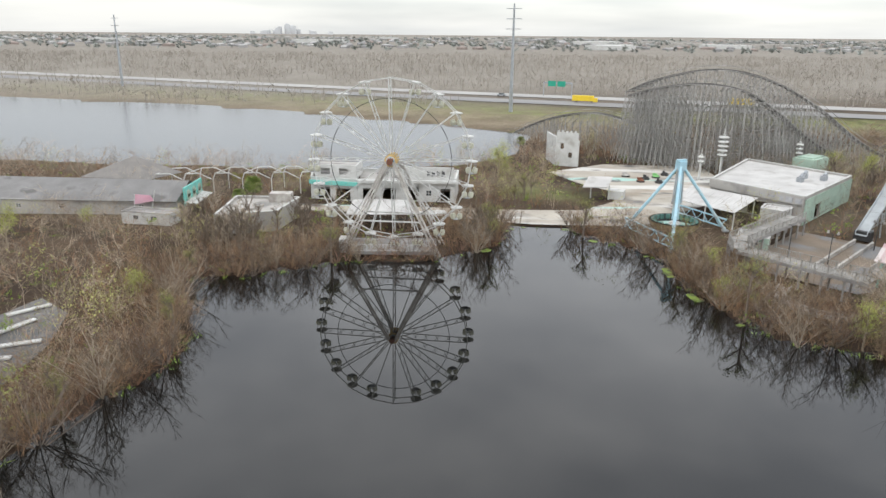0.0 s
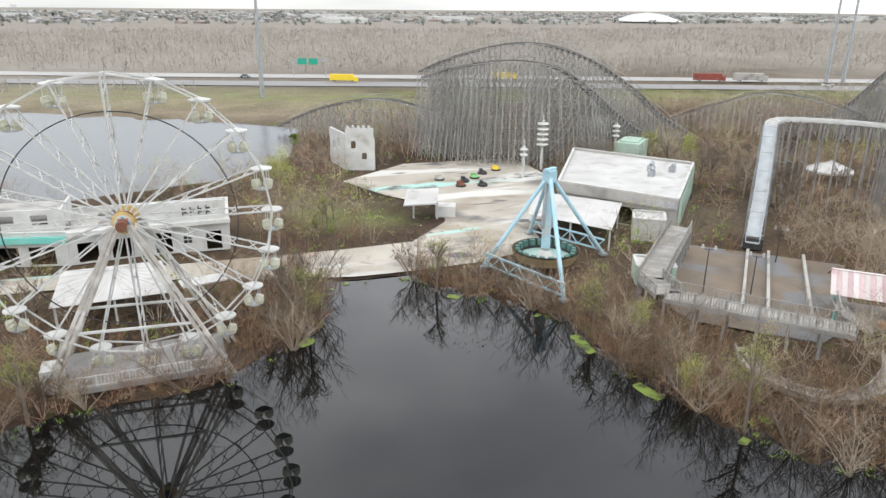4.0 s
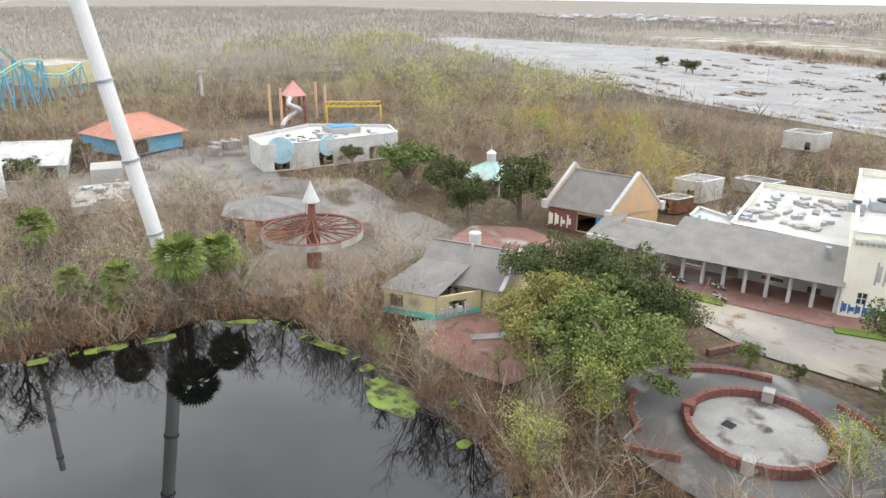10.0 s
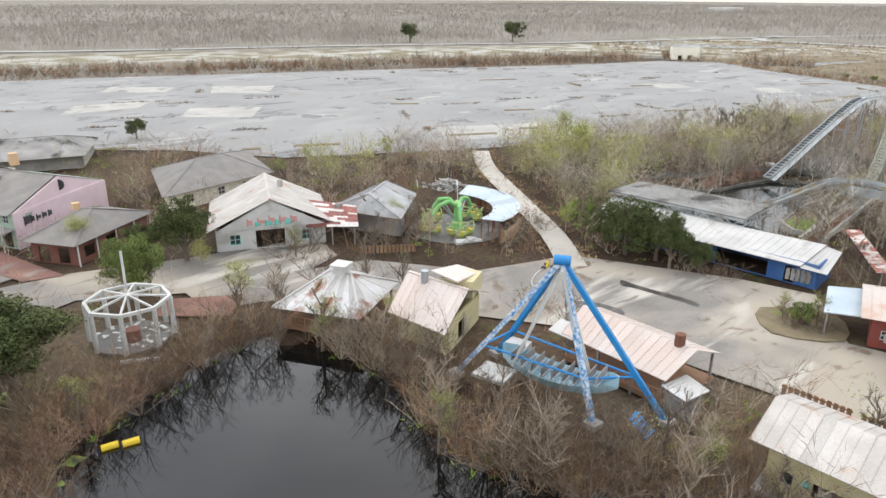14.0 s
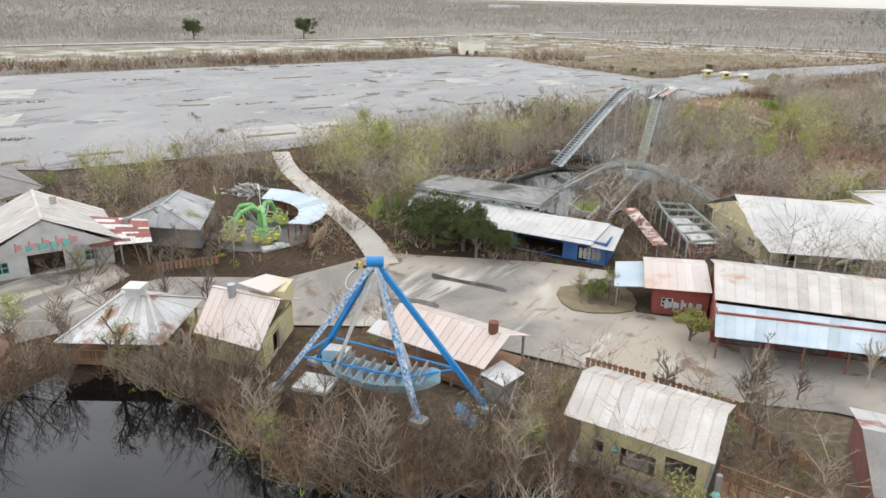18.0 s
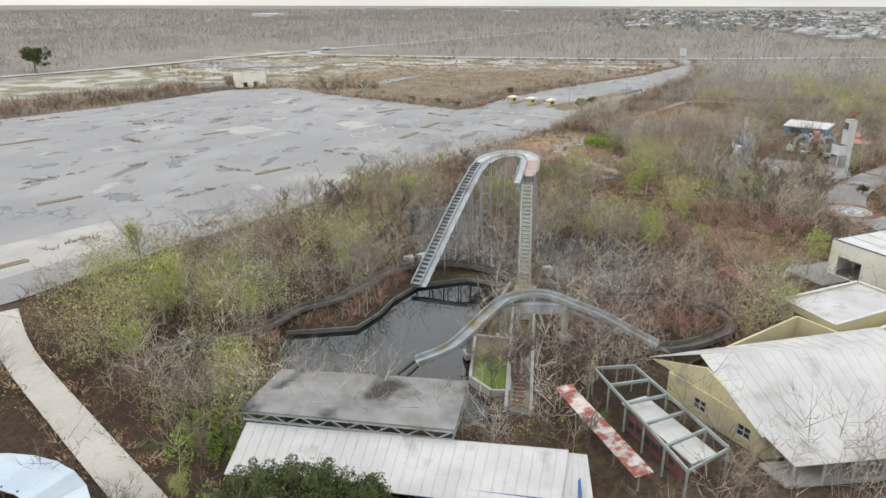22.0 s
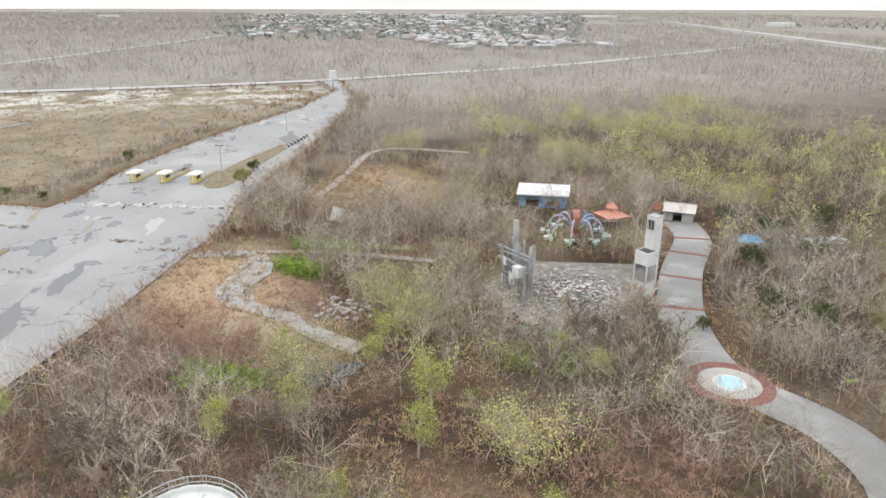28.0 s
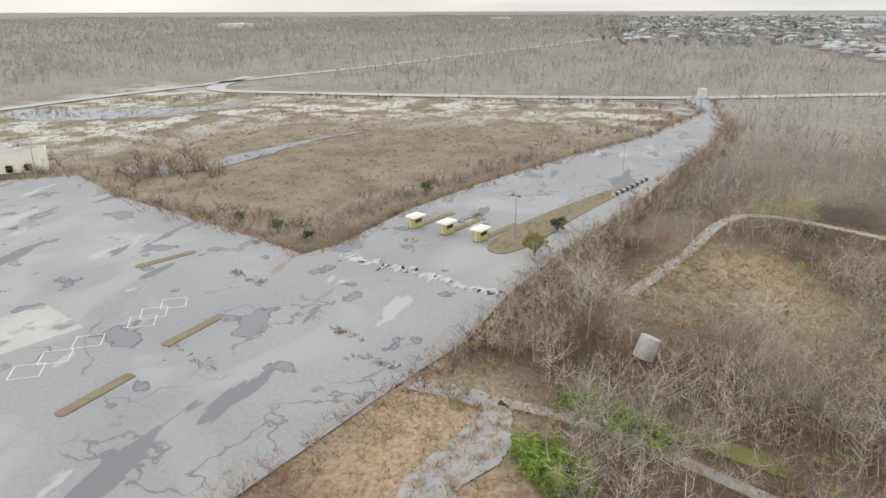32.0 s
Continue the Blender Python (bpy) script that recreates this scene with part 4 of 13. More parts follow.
solo("road", ribbon(smooth(FAR_ROAD), 9, 0.3), ROAD, "distant pale two-lane road", "road", kind="structure")
solo("road", ribbon(smooth(FAR_ROAD_B), 11, 0.3), ROAD, "distant pale road beyond the field", "road", kind="structure")



def algae():
    """Floating green scum in an uneven strip along the banks, and a few wider mats."""
    m, P = M(), np.array(LAKE)
    n = len(P)
    e = np.array([P[(i + 1) % n] - P[i] for i in range(n)])
    ln = np.hypot(e[:, 0], e[:, 1])
    quads, prev = 0, None
    for i in range(n):
        d = e[i] / (ln[i] + 1e-9)
        q = np.array([-d[1], d[0]])
        if sdf(LAKE, np.array([P[i][0] + q[0]]), np.array([P[i][1] + q[1]]))[0] > 0:
            q = -q
        for t in np.arange(0, ln[i], 0.25):
            c = P[i] + d * t
            w = 0.9 * noise.noise((c[0] / 6, c[1] / 6, 1.0)) + 0.8 * noise.noise((c[0] / 1.4, c[1] / 1.4, 7.0)) - (1.0 if c[0] < -12 else 0.0)
            now = None if w < 0.15 else (c - q * 0.5, c + q * (0.3 + w))
            if now and prev:
                m.add([(*prev[0], -0.225), (*now[0], -0.225), (*now[1], -0.225), (*prev[1], -0.225)], [(0, 1, 2, 3)])
            prev = now
    for cx, cy, rx, ry, a in ((37.6, 11.6, 3.6, 1.7, -0.15),):
        ring = []
        for k in range(26):
            u = 2 * math.pi * k / 26
            r = 1 + 0.45 * noise.noise((3 * math.cos(u) + cx, 3 * math.sin(u) + cy, 2.0))
            x, y = rx * r * math.cos(u), ry * r * math.sin(u)
            ring.append((cx + x * math.cos(a) - y * math.sin(a), cy + x * math.sin(a) + y * math.cos(a), -0.22))
        m.add(ring, [tuple(range(26))])
    tagged(new("algae", m.mesh("algae", ALGAE)), "bright green floating algae along the bank", "algae", kind="stuff")


algae()

# pale flooded marsh in the open field
for ring in ([(-371, -131), (-378, -114), (-398, -105), (-435, -89), (-447, -77), (-425, -90), (-391, -97), (-368, -106), (-362, -122)], [(-454, -258), (-472, -256), (-494, -189), (-524, -158), (-477, -178), (-444, -222)]):
    pts_ = [(x + 1.6 * noise.noise((x / 6, y / 6, 1)), y + 1.6 * noise.noise((x / 6, y / 6, 9))) for x, y in ring_smooth(ring, 8)]
    solo("marsh_pool", flat(pts_, 0.03), WATER_PALE, "shallow pale flood water in the marsh", "water", kind="structure")
# ---------------------------------------------------------------- north bank: wheel, midway, rides
def ferris_wheel():
    hub, R = Vector((-8.0, 106.2, 14.5)), 12.3
    root = thing("ferris_wheel", "tall rusting white ferris wheel with one gondola missing", "ferris wheel", (-8, 106.2, 0))
    FOOT.append(([(-15, 103), (0, 103), (0, 110), (-15, 110)], 0))
    yaw = radians(-6)
    ax = Vector((math.sin(-yaw), math.cos(yaw), 0))
    side = Vector((math.cos(yaw), math.sin(yaw), 0))
    for s in (-1, 1):
        for k in (-1, 1):
            foot = hub + side * (7.6 * k) + ax * (3.2 * s)
            foot.z = 0.2
            top = hub + ax * (2.0 * s) + side * (0.5 * k)
            leg = M()
            for o in (-0.32, 0.32):
                leg.beam(foot + side * o, top + side * o * 0.5, 0.26, 0.26)
            for i in range(9):
                a, b = i / 9, (i + 1) / 9
                leg.beam(foot.lerp(top, a) - side * 0.3, foot.lerp(top, b) + side * 0.28, 0.09)
            part("leg", leg, MATS["tan_leg"], root, "rust-streaked tan leg")
        part("cross_brace", M().beam(Vector((*(hub + side * -4.7 + ax * 2.75 * s).xy, 5.4)), Vector((*(hub + side * 4.7 + ax * 2.75 * s).xy, 5.4)), 0.2), WHITE, root)
    part("axle", M().tube(hub - ax * 2.4, hub + ax * 2.4, 0.45, n=14), RUST, root)
    for s in (-1, 1):
        h = part("hub_plate", M().tube(hub + ax * (1.1 * s), hub + ax * (1.25 * s), 0.95, n=24), MATS["gold"], root, "round tan hub badge")
        part("badge_face", M().tube(hub + ax * (1.25 * s), hub + ax * (1.3 * s), 0.72, n=24), WHITE, h)
        part("badge_core", M().tube(hub + ax * (1.3 * s), hub + ax * (1.38 * s), 0.24, n=12), SALMON, h, "red badge centre")
        for i in range(8):
            a = i * math.pi / 4
            c = hub + (side * math.cos(a) + Vector((0, 0, 1)) * math.sin(a)) * 0.48
            part("petal", M().tube(c + ax * (1.3 * s), c + ax * (1.34 * s), 0.13, n=6), SALMON if i % 2 else BLUE_MID, h)
    N = 20
    rim_pts = {}
    for s in (-1, 1):
        rim, inner = M(), M()
        for i in range(N):
            a, b = 2 * math.pi * i / N, 2 * math.pi * (i + 1) / N
            at = lambda t, r: hub + (side * math.cos(t) + Vector((0, 0, 1)) * math.sin(t)) * r + ax * (0.95 * s)
            rim.beam(at(a, R), at(b, R), 0.13)
            for j in range(3):
                t0, t1 = a + (b - a) * j / 3, a + (b - a) * (j + 1) / 3
                inner.beam(at(t0, R * 0.76), at(t1, R * 0.76), 0.09)
        part("rim", rim, WHITE, root)
        if s < 0:
            part("inner_ring", inner, MATS["dark_metal"], root, "dark inner ring")
    for i in range(N):
        a = 2 * math.pi * (i + 0.05) / N
        d = side * math.cos(a) + Vector((0, 0, 1)) * math.sin(a)
        sp = M()
        for s in (-1, 1):
            sp.beam(hub + d * 1.1 + ax * (1.15 * s), hub + d * R + ax * (0.95 * s), 0.13)
            for j in range(5):
                r0, r1 = R * (0.25 + 0.15 * j), R * (0.32 + 0.15 * j)
                sp.beam(hub + d * r0 + ax * (1.0 * s), hub + d * r1 - ax * (1.0 * s), 0.06)
        sp.beam(hub + d * R - ax * 0.95, hub + d * R + ax * 0.95, 0.1)
        part("spoke", sp, WHITE, root)
        if i == 5:
            continue
        p = hub + d * R
        roof = M().cone((p.x, p.y, p.z - 0.05), 0.95, 0.22, 12)
        roof.disc((p.x, p.y, p.z - 0.17), 0.95, 0.12, 12)
        g = part("gondola", M().disc((p.x, p.y, p.z - 2.0), 0.6, 0.1, 12), STEEL, root)
        for e in (-1, 1):
            c = p + side * (0.48 * e)
            part("seat", M().tube((c.x, c.y, p.z - 1.95), (c.x, c.y, p.z - 1.55), 0.34, 0.46, n=10).tube((c.x, c.y, p.z - 1.55), (c.x + side.x * 0.1 * e, c.y, p.z - 1.1), 0.46, 0.36, n=10), MATS["pale_seat"], g)
        part("canopy", roof, WHITE, g)
        rods = M()
        for k in range(4):
            t = k * math.pi / 2 + 0.5
            rods.beam((p.x + 0.75 * math.cos(t), p.y + 0.75 * math.sin(t), p.z - 1.3), (p.x + 0.75 * math.cos(t), p.y + 0.75 * math.sin(t), p.z - 0.1), 0.06)
        part("hanger", rods, WHITE, g)
    part("platform", M().prism([(-15, 102.6), (-1, 102.6), (-1, 110), (-15, 110)], 0.3, 0.8), GREY_WOOD, root)
    railing(root, [(-15, 102.7), (-1, 102.7)], 0.8, WHITE)
    part("loading_shed", M().box((-15.5, 105.0, 1.2), (1.6, 2.2, 2.2)), WHITE, root)


mat("pale_seat", (0.58, 0.58, 0.46), (0.48, 0.47, 0.37), 1.0, 0.6)
mat("tan_leg", (0.46, 0.44, 0.41), (0.36, 0.32, 0.28), 0.5, 0.7, stain=(0.60, 0.58, 0.54), stain_at=0.50, stain_scale=0.5)
mat("gold", (0.62, 0.45, 0.18), (0.50, 0.35, 0.14), 1.0, 0.6)
ferris_wheel()


def word_bars(parent, p0, p1, z0, z1, n, material, name="lettering", off=0.16, seed=1):
    """Unreadable spray writing: a row of plain bars on both faces of a wall."""
    r = random.Random(seed)
    d = Vector((p1[0] - p0[0], p1[1] - p0[1], 0))
    m = M()
    for i in range(n):
        s0, s1 = (i + 0.1) / n, (i + 0.55 + 0.25 * r.random()) / n
        a, b = Vector((*p0, 0)) + d * s0, Vector((*p0, 0)) + d * s1
        h = z0 + (z1 - z0) * (0.7 + 0.3 * r.random())
        m.beam((a.x, a.y, (z0 + h) / 2), (b.x, b.y, (z0 + h) / 2), 2 * abs(off), (h - z0) * (0.35 + 0.5 * r.random()))
        m.beam((a.x, a.y, z0), (a.x, a.y, h), 2 * abs(off) + 0.01, 0.16)
    part(name, m, material, parent)


# white two-storey arcade building behind the wheel
b = building("arcade_building", "derelict white midway building with torn flat roofs", "building", [(-27.3, 141), (-17.4, 138.4), (-8, 139.2), (2.3, 138.2), (3.1, 149), (-28.3, 150.2)], 4.0, WHITE,
             {0: [(1.5, 4.2, 0.2, 2.6), (5.4, 8.6, 0.2, 2.6)], 1: [(1, 3.4, 0.2, 2.8), (5, 7.6, 0.2, 2.8)], 2: [(0.8, 3.0, 0.2, 3.0), (4.4, 5.6, 1.2, 2.4), (7.4, 9.4, 0.2, 2.8)]}, roof_mat=CONCRETE)
part("upper_block", wall_mesh((-26.5, 142.5), (-18, 141), 6.9, [(1, 3, 4.9, 6.2), (5, 7, 4.9, 6.2)], 0.25, 4.0), WHITE, b)
part("upper_block", wall_mesh((-18, 141), (-17.6, 148), 6.9, (), 0.25, 4.0), WHITE, b)
part("upper_block", wall_mesh((-26.5, 142.5), (-27, 149), 6.9, (), 0.25, 4.0), WHITE, b)
part("upper_roof", M().prism([(-26.4, 142.7), (-18.1, 141.2), (-17.7, 148), (-26.9, 149)], 6.0, 6.3), CONCRETE, b)
part("sign_board", wall_mesh((-9, 138.9), (2.0, 138.0), 7.2, (), 0.4, 4.4), WHITE, b)
word_bars(b, (-3.4, 138.3), (0.6, 137.95), 5.4, 6.6, 4, GRAFFITI_BLACK, off=0.24, seed=3)
part("fascia", M().beam((-27.6, 140.6, 3.6), (-17.4, 138.0, 3.6), 0.5, 0.8), TEAL, b, "faded teal fascia")
part("fascia", M().beam((-17.4, 138.1, 4.3), (2.6, 137.8, 4.3), 0.9, 0.5), WHITE, b)
deb = M()
for i in range(40):
    x, y = random.uniform(-26, 1), random.uniform(141, 148)
    deb.box((x, y, 4.25), (random.uniform(0.4, 1.8), random.uniform(0.3, 1.2), random.uniform(0.1, 0.5)), random.uniform(0, 3))
part("roof_debris", deb, DEBRIS, b)

pav = thing("tent_pavilion", "low white tensioned canopy beside the wheel", "canopy", (-11, 122, 0))
FOOT.append(([(-17, 117), (-5, 117), (-6, 128), (-17, 128)], 0))
for q in (((-17, 117), (-5, 117.4)), ((-5, 117.4), (-6.3, 128)), ((-6.3, 128), (-17, 128)), ((-17, 128), (-17, 117))):
    slope(pav, (*q[0], 2.9), (*q[1], 2.9), (-11.4, 122.4, 4.4), (-11.4, 122.4, 4.4), 5, WHITE_ROOF)
posts(pav, [(-16.6, 117.4), (-5.5, 117.7), (-6.7, 127.6), (-16.6, 127.6), (-11, 117.4), (-11, 127.6)], 0, 2.9, 0.22, WHITE)
m = M().box((-2, 121.5, 2.2), (5, 2.4, 0.15), 0.2).box((-2, 121.5, 1.1), (0.2, 0.2, 2.2))
solo("shade_board", m, WHITE, "fallen white shade board on a post", "board")

# white arched trellis row west of the wheel
arches = [(-60 + 5.9 * i, 141.5 + 0.75 * i) for i in range(6)]
row_ = thing("market_tent", "row of bare white bent pipe tent frames", "frame", (-50, 143, 0))
for i, (x, y) in enumerate(arches):
    line = [(x, y, 0), (x, y, 3.3), (x + 0.5, y, 4.6), (x + 3.2, y + 0.3, 4.7), (x + 5.6, y + 0.7, 3.4)]
    part("bent", M().pipe(line, 0.13), WHITE, row_)
    part("bent", M().pipe([(p[0] + 1.2, p[1] + 6.5, p[2]) for p in line], 0.13), WHITE, row_)
    part("purlin", M().tube((x + 0.5, y, 4.6), (x + 1.7, y + 6.5, 4.6), 0.09), WHITE, row_)

# long grey-roofed hall with a mint facade, and huts before it
hall = building("long_hall", "long hall with a mottled dark roof and mint arched facade", "building", [(-104, 127.5), (-84, 126.4), (-50, 126.5), (-50.5, 136.5), (-93, 144.5)], 2.9, CONCRETE,
                {1: [(4, 5, 1.2, 2.0), (12, 13, 1.2, 2.0), (27, 28, 1.2, 2.0)]}, roof=False)
slope(hall, (-105, 126.6, 2.8), (-49.5, 125.4, 2.8), (-98, 136.5, 5.2), (-49.5, 133, 5.2), 24, DARK_ROOF)
slope(hall, (-49.5, 139.5, 2.8), (-95, 146, 2.8), (-49.5, 133, 5.2), (-98, 136.5, 5.2), 20, DARK_ROOF)
for a, c in (((-75, 141), (-60, 139)), ((-60, 139), (-56, 147)), ((-56, 147), (-71, 149)), ((-71, 149), (-75, 141))):
    slope(hall, (*a, 4.0), (*c, 4.0), (-64.5, 144, 8.0), (-64.5, 144, 8.0), 6, GREY_ROOF)
fac = M()
fac.box((-48.4, 131.4, 3.4), (0.35, 9.5, 3.4))
part("mint_facade", fac, MATS["teal_paint"], hall, "mint arched gable front")
for k in range(3):
    y = 128.4 + 3.0 * k
    arch = M().box((-48.15, y, 3.1), (0.12, 1.6, 1.2))
    arch.tube((-48.21, y, 3.7), (-48.09, y, 3.7), 0.8, n=14)
    part("arch_panel", arch, PALE_GREEN, hall)
part("awning", M().slab([(-48.2, 126.6, 2.5), (-46.2, 126.6, 2.2), (-46.2, 136, 2.2), (-48.2, 136, 2.5)], 0.2), WHITE, hall)
flag = thing("pennant_sign", "faded pink sheet sign on white pipe legs", "sign", (-55.5, 124, 0))
part("sheet", M().slab([(-56.8, 124, 2.6), (-53.0, 124, 3.4), (-53.4, 123.6, 4.4), (-56.2, 123.6, 4.6)], 0.1), MATS["pink_roof"], flag)
part("leg", M().pipe([(-57, 124, 0), (-56.2, 123.6, 4.6)], 0.07), WHITE, flag)
part("leg", M().pipe([(-54, 124, 0), (-52.6, 123.8, 5.2)], 0.07), WHITE, flag)
hut = building("ticket_hut", "low white concrete hut with small dark windows", "hut", [(-57.5, 120.4), (-48.5, 118.8), (-47.6, 122), (-56.8, 123.6)], 2.0, WHITE, {0: [(2.2, 3.2, 0.9, 1.6), (5.6, 6.8, 0.9, 1.6)], 1: [(1, 2, 0.9, 1.6)]}, frames=CONCRETE, parapet=0.15)
low = building("low_shed", "low grey flat-roofed concrete shed with a littered roof", "shed", [(-38.6, 113.5), (-29, 116.5), (-27, 127), (-38.8, 127.5)], 3.1, CONCRETE, {}, roof_mat=CONC_PALE, parapet=0.4)
part("roof_debris", M().box((-34, 119, 3.2), (2.2, 1.2, 0.4), 0.4).box((-32.6, 120.5, 3.3), (1.4, 0.5, 0.5), 1.2).box((-30, 125.5, 3.9), (4, 2.4, 1.6)), DEBRIS, low)

# rubble and boards on the west bank
yard = solo("slab", flat([(-54, 78), (-52, 84), (-46, 79), (-43.5, 70), (-43, 61), (-48, 60), (-52, 68)], 0.05), DARK_ASPHALT, "cracked dark slab among brush", "slab")
for i, (x, y, l_, a) in enumerate([(-50, 74, 6, 1.1), (-46.5, 70, 4, 0.4), (-48, 66, 5, 0.2), (-51, 79.5, 5, 0.8), (-47.5, 63, 3.4, 1.4)]):
    solo("board", M().box((x, y, 0.25), (l_, 0.8, 0.18), a), WHITE, "pale broken board lying on the slab", "board", "boards on the slab")

# bumper-car hall
hb_ = [(65.2, 122.8), (84.5, 142.5), (71, 161.5), (54.2, 138.6)]
bump = building("bumper_hall", "large white flat-roofed ride hall with a sprayed fascia", "building", hb_, 5.1, CONCRETE, {3: [(2, 7, 0.2, 3.0), (8.5, 14, 0.2, 3.0)], 0: [(6, 9, 0.2, 3.0)]}, roof_mat=WHITE_ROOF, parapet=0.35)
part("side_cladding", wall_mesh((65.4, 122.6), (84.7, 142.3), 4.9, [(6, 9, 0.2, 3.0)], 0.1, 0.1), PALE_GREEN, bump, "pale green side cladding")
word_bars(bump, (64.8, 122.6), (54.0, 138.4), 3.9, 5.2, 11, GRAFFITI_GREY, seed=5, off=-0.2)
part("fascia_board", M().beam((65.0, 122.4, 4.6), (53.8, 138.4, 4.6), 0.3, 1.6), CONCRETE, bump)
for x, y in ((74, 141), (71.5, 137.5), (77, 139)):
    u = part("roof_unit", M().box((x, y, 5.6), (1.3, 1.0, 1.0), 0.7), STEEL, bump)
    part("hood", M().tube((x, y, 6.1), (x + 0.5, y + 0.2, 6.6), 0.35, n=8), STEEL, u)
word_bars(bump, (55.6, 136.6), (64.2, 124.2), 3.7, 4.9, 16, GRAFFITI_GREY, off=0.2, seed=31)
word_bars(bump, (58.0, 133.1), (62.0, 127.4), 3.8, 4.8, 5, MATS["rust"], off=0.22, seed=32)
can = thing("queue_canopy", "white metal queue canopy on posts", "canopy", (51, 129, 0))
slope(can, (51.4, 119.2, 3.2), (44.2, 130, 3.2), (59.4, 128.3, 3.9), (50.4, 139, 3.9), 12, WHITE_ROOF)
posts(can, [(51.6, 119.8), (48.2, 124.6), (44.8, 129.8), (58.6, 128), (54.6, 133.5), (50.6, 138)], 0, 3.3, 0.2, WHITE)
FOOT.append(([(51.4, 119.2), (44.2, 130), (50.4, 139), (59.4, 128.3)], 0.5))
box_ = building("booth", "white control booth with a small dark door", "booth", [(57.5, 122.5), (61, 120), (63.6, 123.6), (60, 126.2)], 3.2, WHITE, {3: [(1.2, 2.1, 0.1, 2.0)]}, parapet=0.1, roof_mat=WHITE_ROOF)
cab = building("control_cabin", "low pale green ride cabin", "cabin", [(47.5, 107.8), (51.4, 105.6), (53.4, 109), (49.4, 111.2)], 2.4, PALE_GREEN, {0: [(1.2, 3.2, 1.2, 2.0)]}, parapet=0.1, roof_mat=WHITE_ROOF)
tank = solo("roof_house", M().box((88, 166, 2.6), (8, 5, 5.2), 0.7).box((88, 166, 5.3), (6, 3.6, 0.4), 0.7), PALE_GREEN, "pale green plant room behind the ride hall", "shed")


def totem(x, y, h, n, r):
    t = thing("disc_tower", "white tower of stacked round discs with a mast", "tower", (x, y, 0), "disc towers")
    part("core", M().tube((x, y, 0), (x, y, h), 0.28, n=10), WHITE, t)
    part("mast", M().tube((x, y, h), (x, y, h + 1.2), 0.08, n=6), WHITE, t)
    for i in range(n):
        z = h - (i + 1) * 1.05
        part("disc", M().tube((x, y, z), (x, y, z + 0.28), r * 0.7, r, n=18).tube((x, y, z + 0.28), (x, y, z + 0.55), r, r * 0.75, n=18), WHITE, t)


totem(67.4, 168, 10.2, 5, 1.25)
totem(88, 172, 8.0, 3, 0.9)
totem(60.6, 163, 6.3, 2, 0.8)


mat("ochre_tub", (0.36, 0.28, 0.15), (0.28, 0.21, 0.12), 0.9, 0.8)
mat("dark_teal_seat", (0.07, 0.15, 0.13), (0.10, 0.20, 0.17), 0.9, 0.7)


def swing_ride():
    top = Vector((40.8, 118.6, 12.0))
    t = thing("tower_swing_ride", "sky-blue ride tower on splayed steel legs", "ride", (41, 119, 0))
    FOOT.append(([(32, 112), (45, 106), (50, 119), (42, 127)], 0))
    for foot in ((32.2, 119.4), (36.5, 106.3), (49.8, 118.4), (44.5, 130)):
        lg = M()
        f = Vector((*foot, 0.2))
        lg.tube(f, top, 0.26, 0.28, n=10)
        leg = part("leg", lg, PALE_BLUE, t)
        part("foot_plate", M().box((foot[0], foot[1], 0.2), (1.0, 1.0, 0.3)), STEEL, leg)
    part("head", M().box((top.x, top.y, 11.7), (1.5, 1.2, 1.5), 0.4).box((top.x, top.y, 12.6), (2.0, 0.5, 0.35), 0.4), PALE_BLUE, t)
    part("column", M().tube((40.7, 118.4, 2.2), (top.x, top.y, 11.2), 0.62, 0.5, n=12), PALE_BLUE, t)
    for e in (-0.9, 0.9):
        part("cylinder", M().tube((40.7 + e, 118.4 + e * 0.4, 5.0), (top.x + e * 0.6, top.y + e * 0.3, 11.2), 0.2, n=8), PALE_STEEL, t)
    dr = part("drum", M().tube((40.5, 118, 0.9), (40.5, 118, 2.2), 3.9, 4.5, n=28, caps=False), MATS["ochre_tub"], t, "weathered ochre tub of seats")
    part("floor", M().disc((40.5, 118, 0.95), 3.9, 0.12, 28), TEAL_ROOF, dr)
    part("inner_wall", M().tube((40.5, 118, 1.1), (40.5, 118, 2.3), 3.5, 4.2, n=28, caps=False), DARK, dr)
    part("core", M().tube((40.5, 118, 1.0), (40.5, 118, 1.9), 1.4, 0.8, n=14), WHITE, dr)
    for k in range(20):
        a = k * math.pi / 10
        part("seat", M().box((40.5 + 3.7 * math.cos(a), 118 + 3.7 * math.sin(a), 1.9), (0.5, 0.7, 0.8), a), MATS["dark_teal_seat"], dr)
    for a, c in (((32.2, 119.4), (36.5, 106.3)), ((49.8, 118.4), (44.5, 130))):
        tr = M().beam((*a, 2.2), (*c, 2.2), 0.22).beam((*a, 0.7), (*c, 0.7), 0.22)
        n = 9
        for i in range(n):
            tr.beam((*lerp(a, c, i / n), 0.7 if i % 2 else 2.2), (*lerp(a, c, (i + 1) / n), 2.2 if i % 2 else 0.7), 0.12)
        part("base_truss", tr, PALE_BLUE, t)


swing_ride()

# castle ruin and tilted stand on the midway
cas = thing("facade_ruin", "tall ragged white scenery wall with holes", "ruin", (30, 180, 0))
part("wall", wall_mesh((28.2, 190), (29.2, 180.5), 7.4, [(2, 3.2, 3.2, 5), (5, 6.4, 4.0, 6.0)], 0.5), WHITE, cas)
part("wall", wall_mesh((29.2, 180.5), (34.4, 178.4), 8.6, [(1, 2, 4.4, 6.0), (3.2, 4.2, 2.2, 3.6)], 0.5), WHITE, cas)
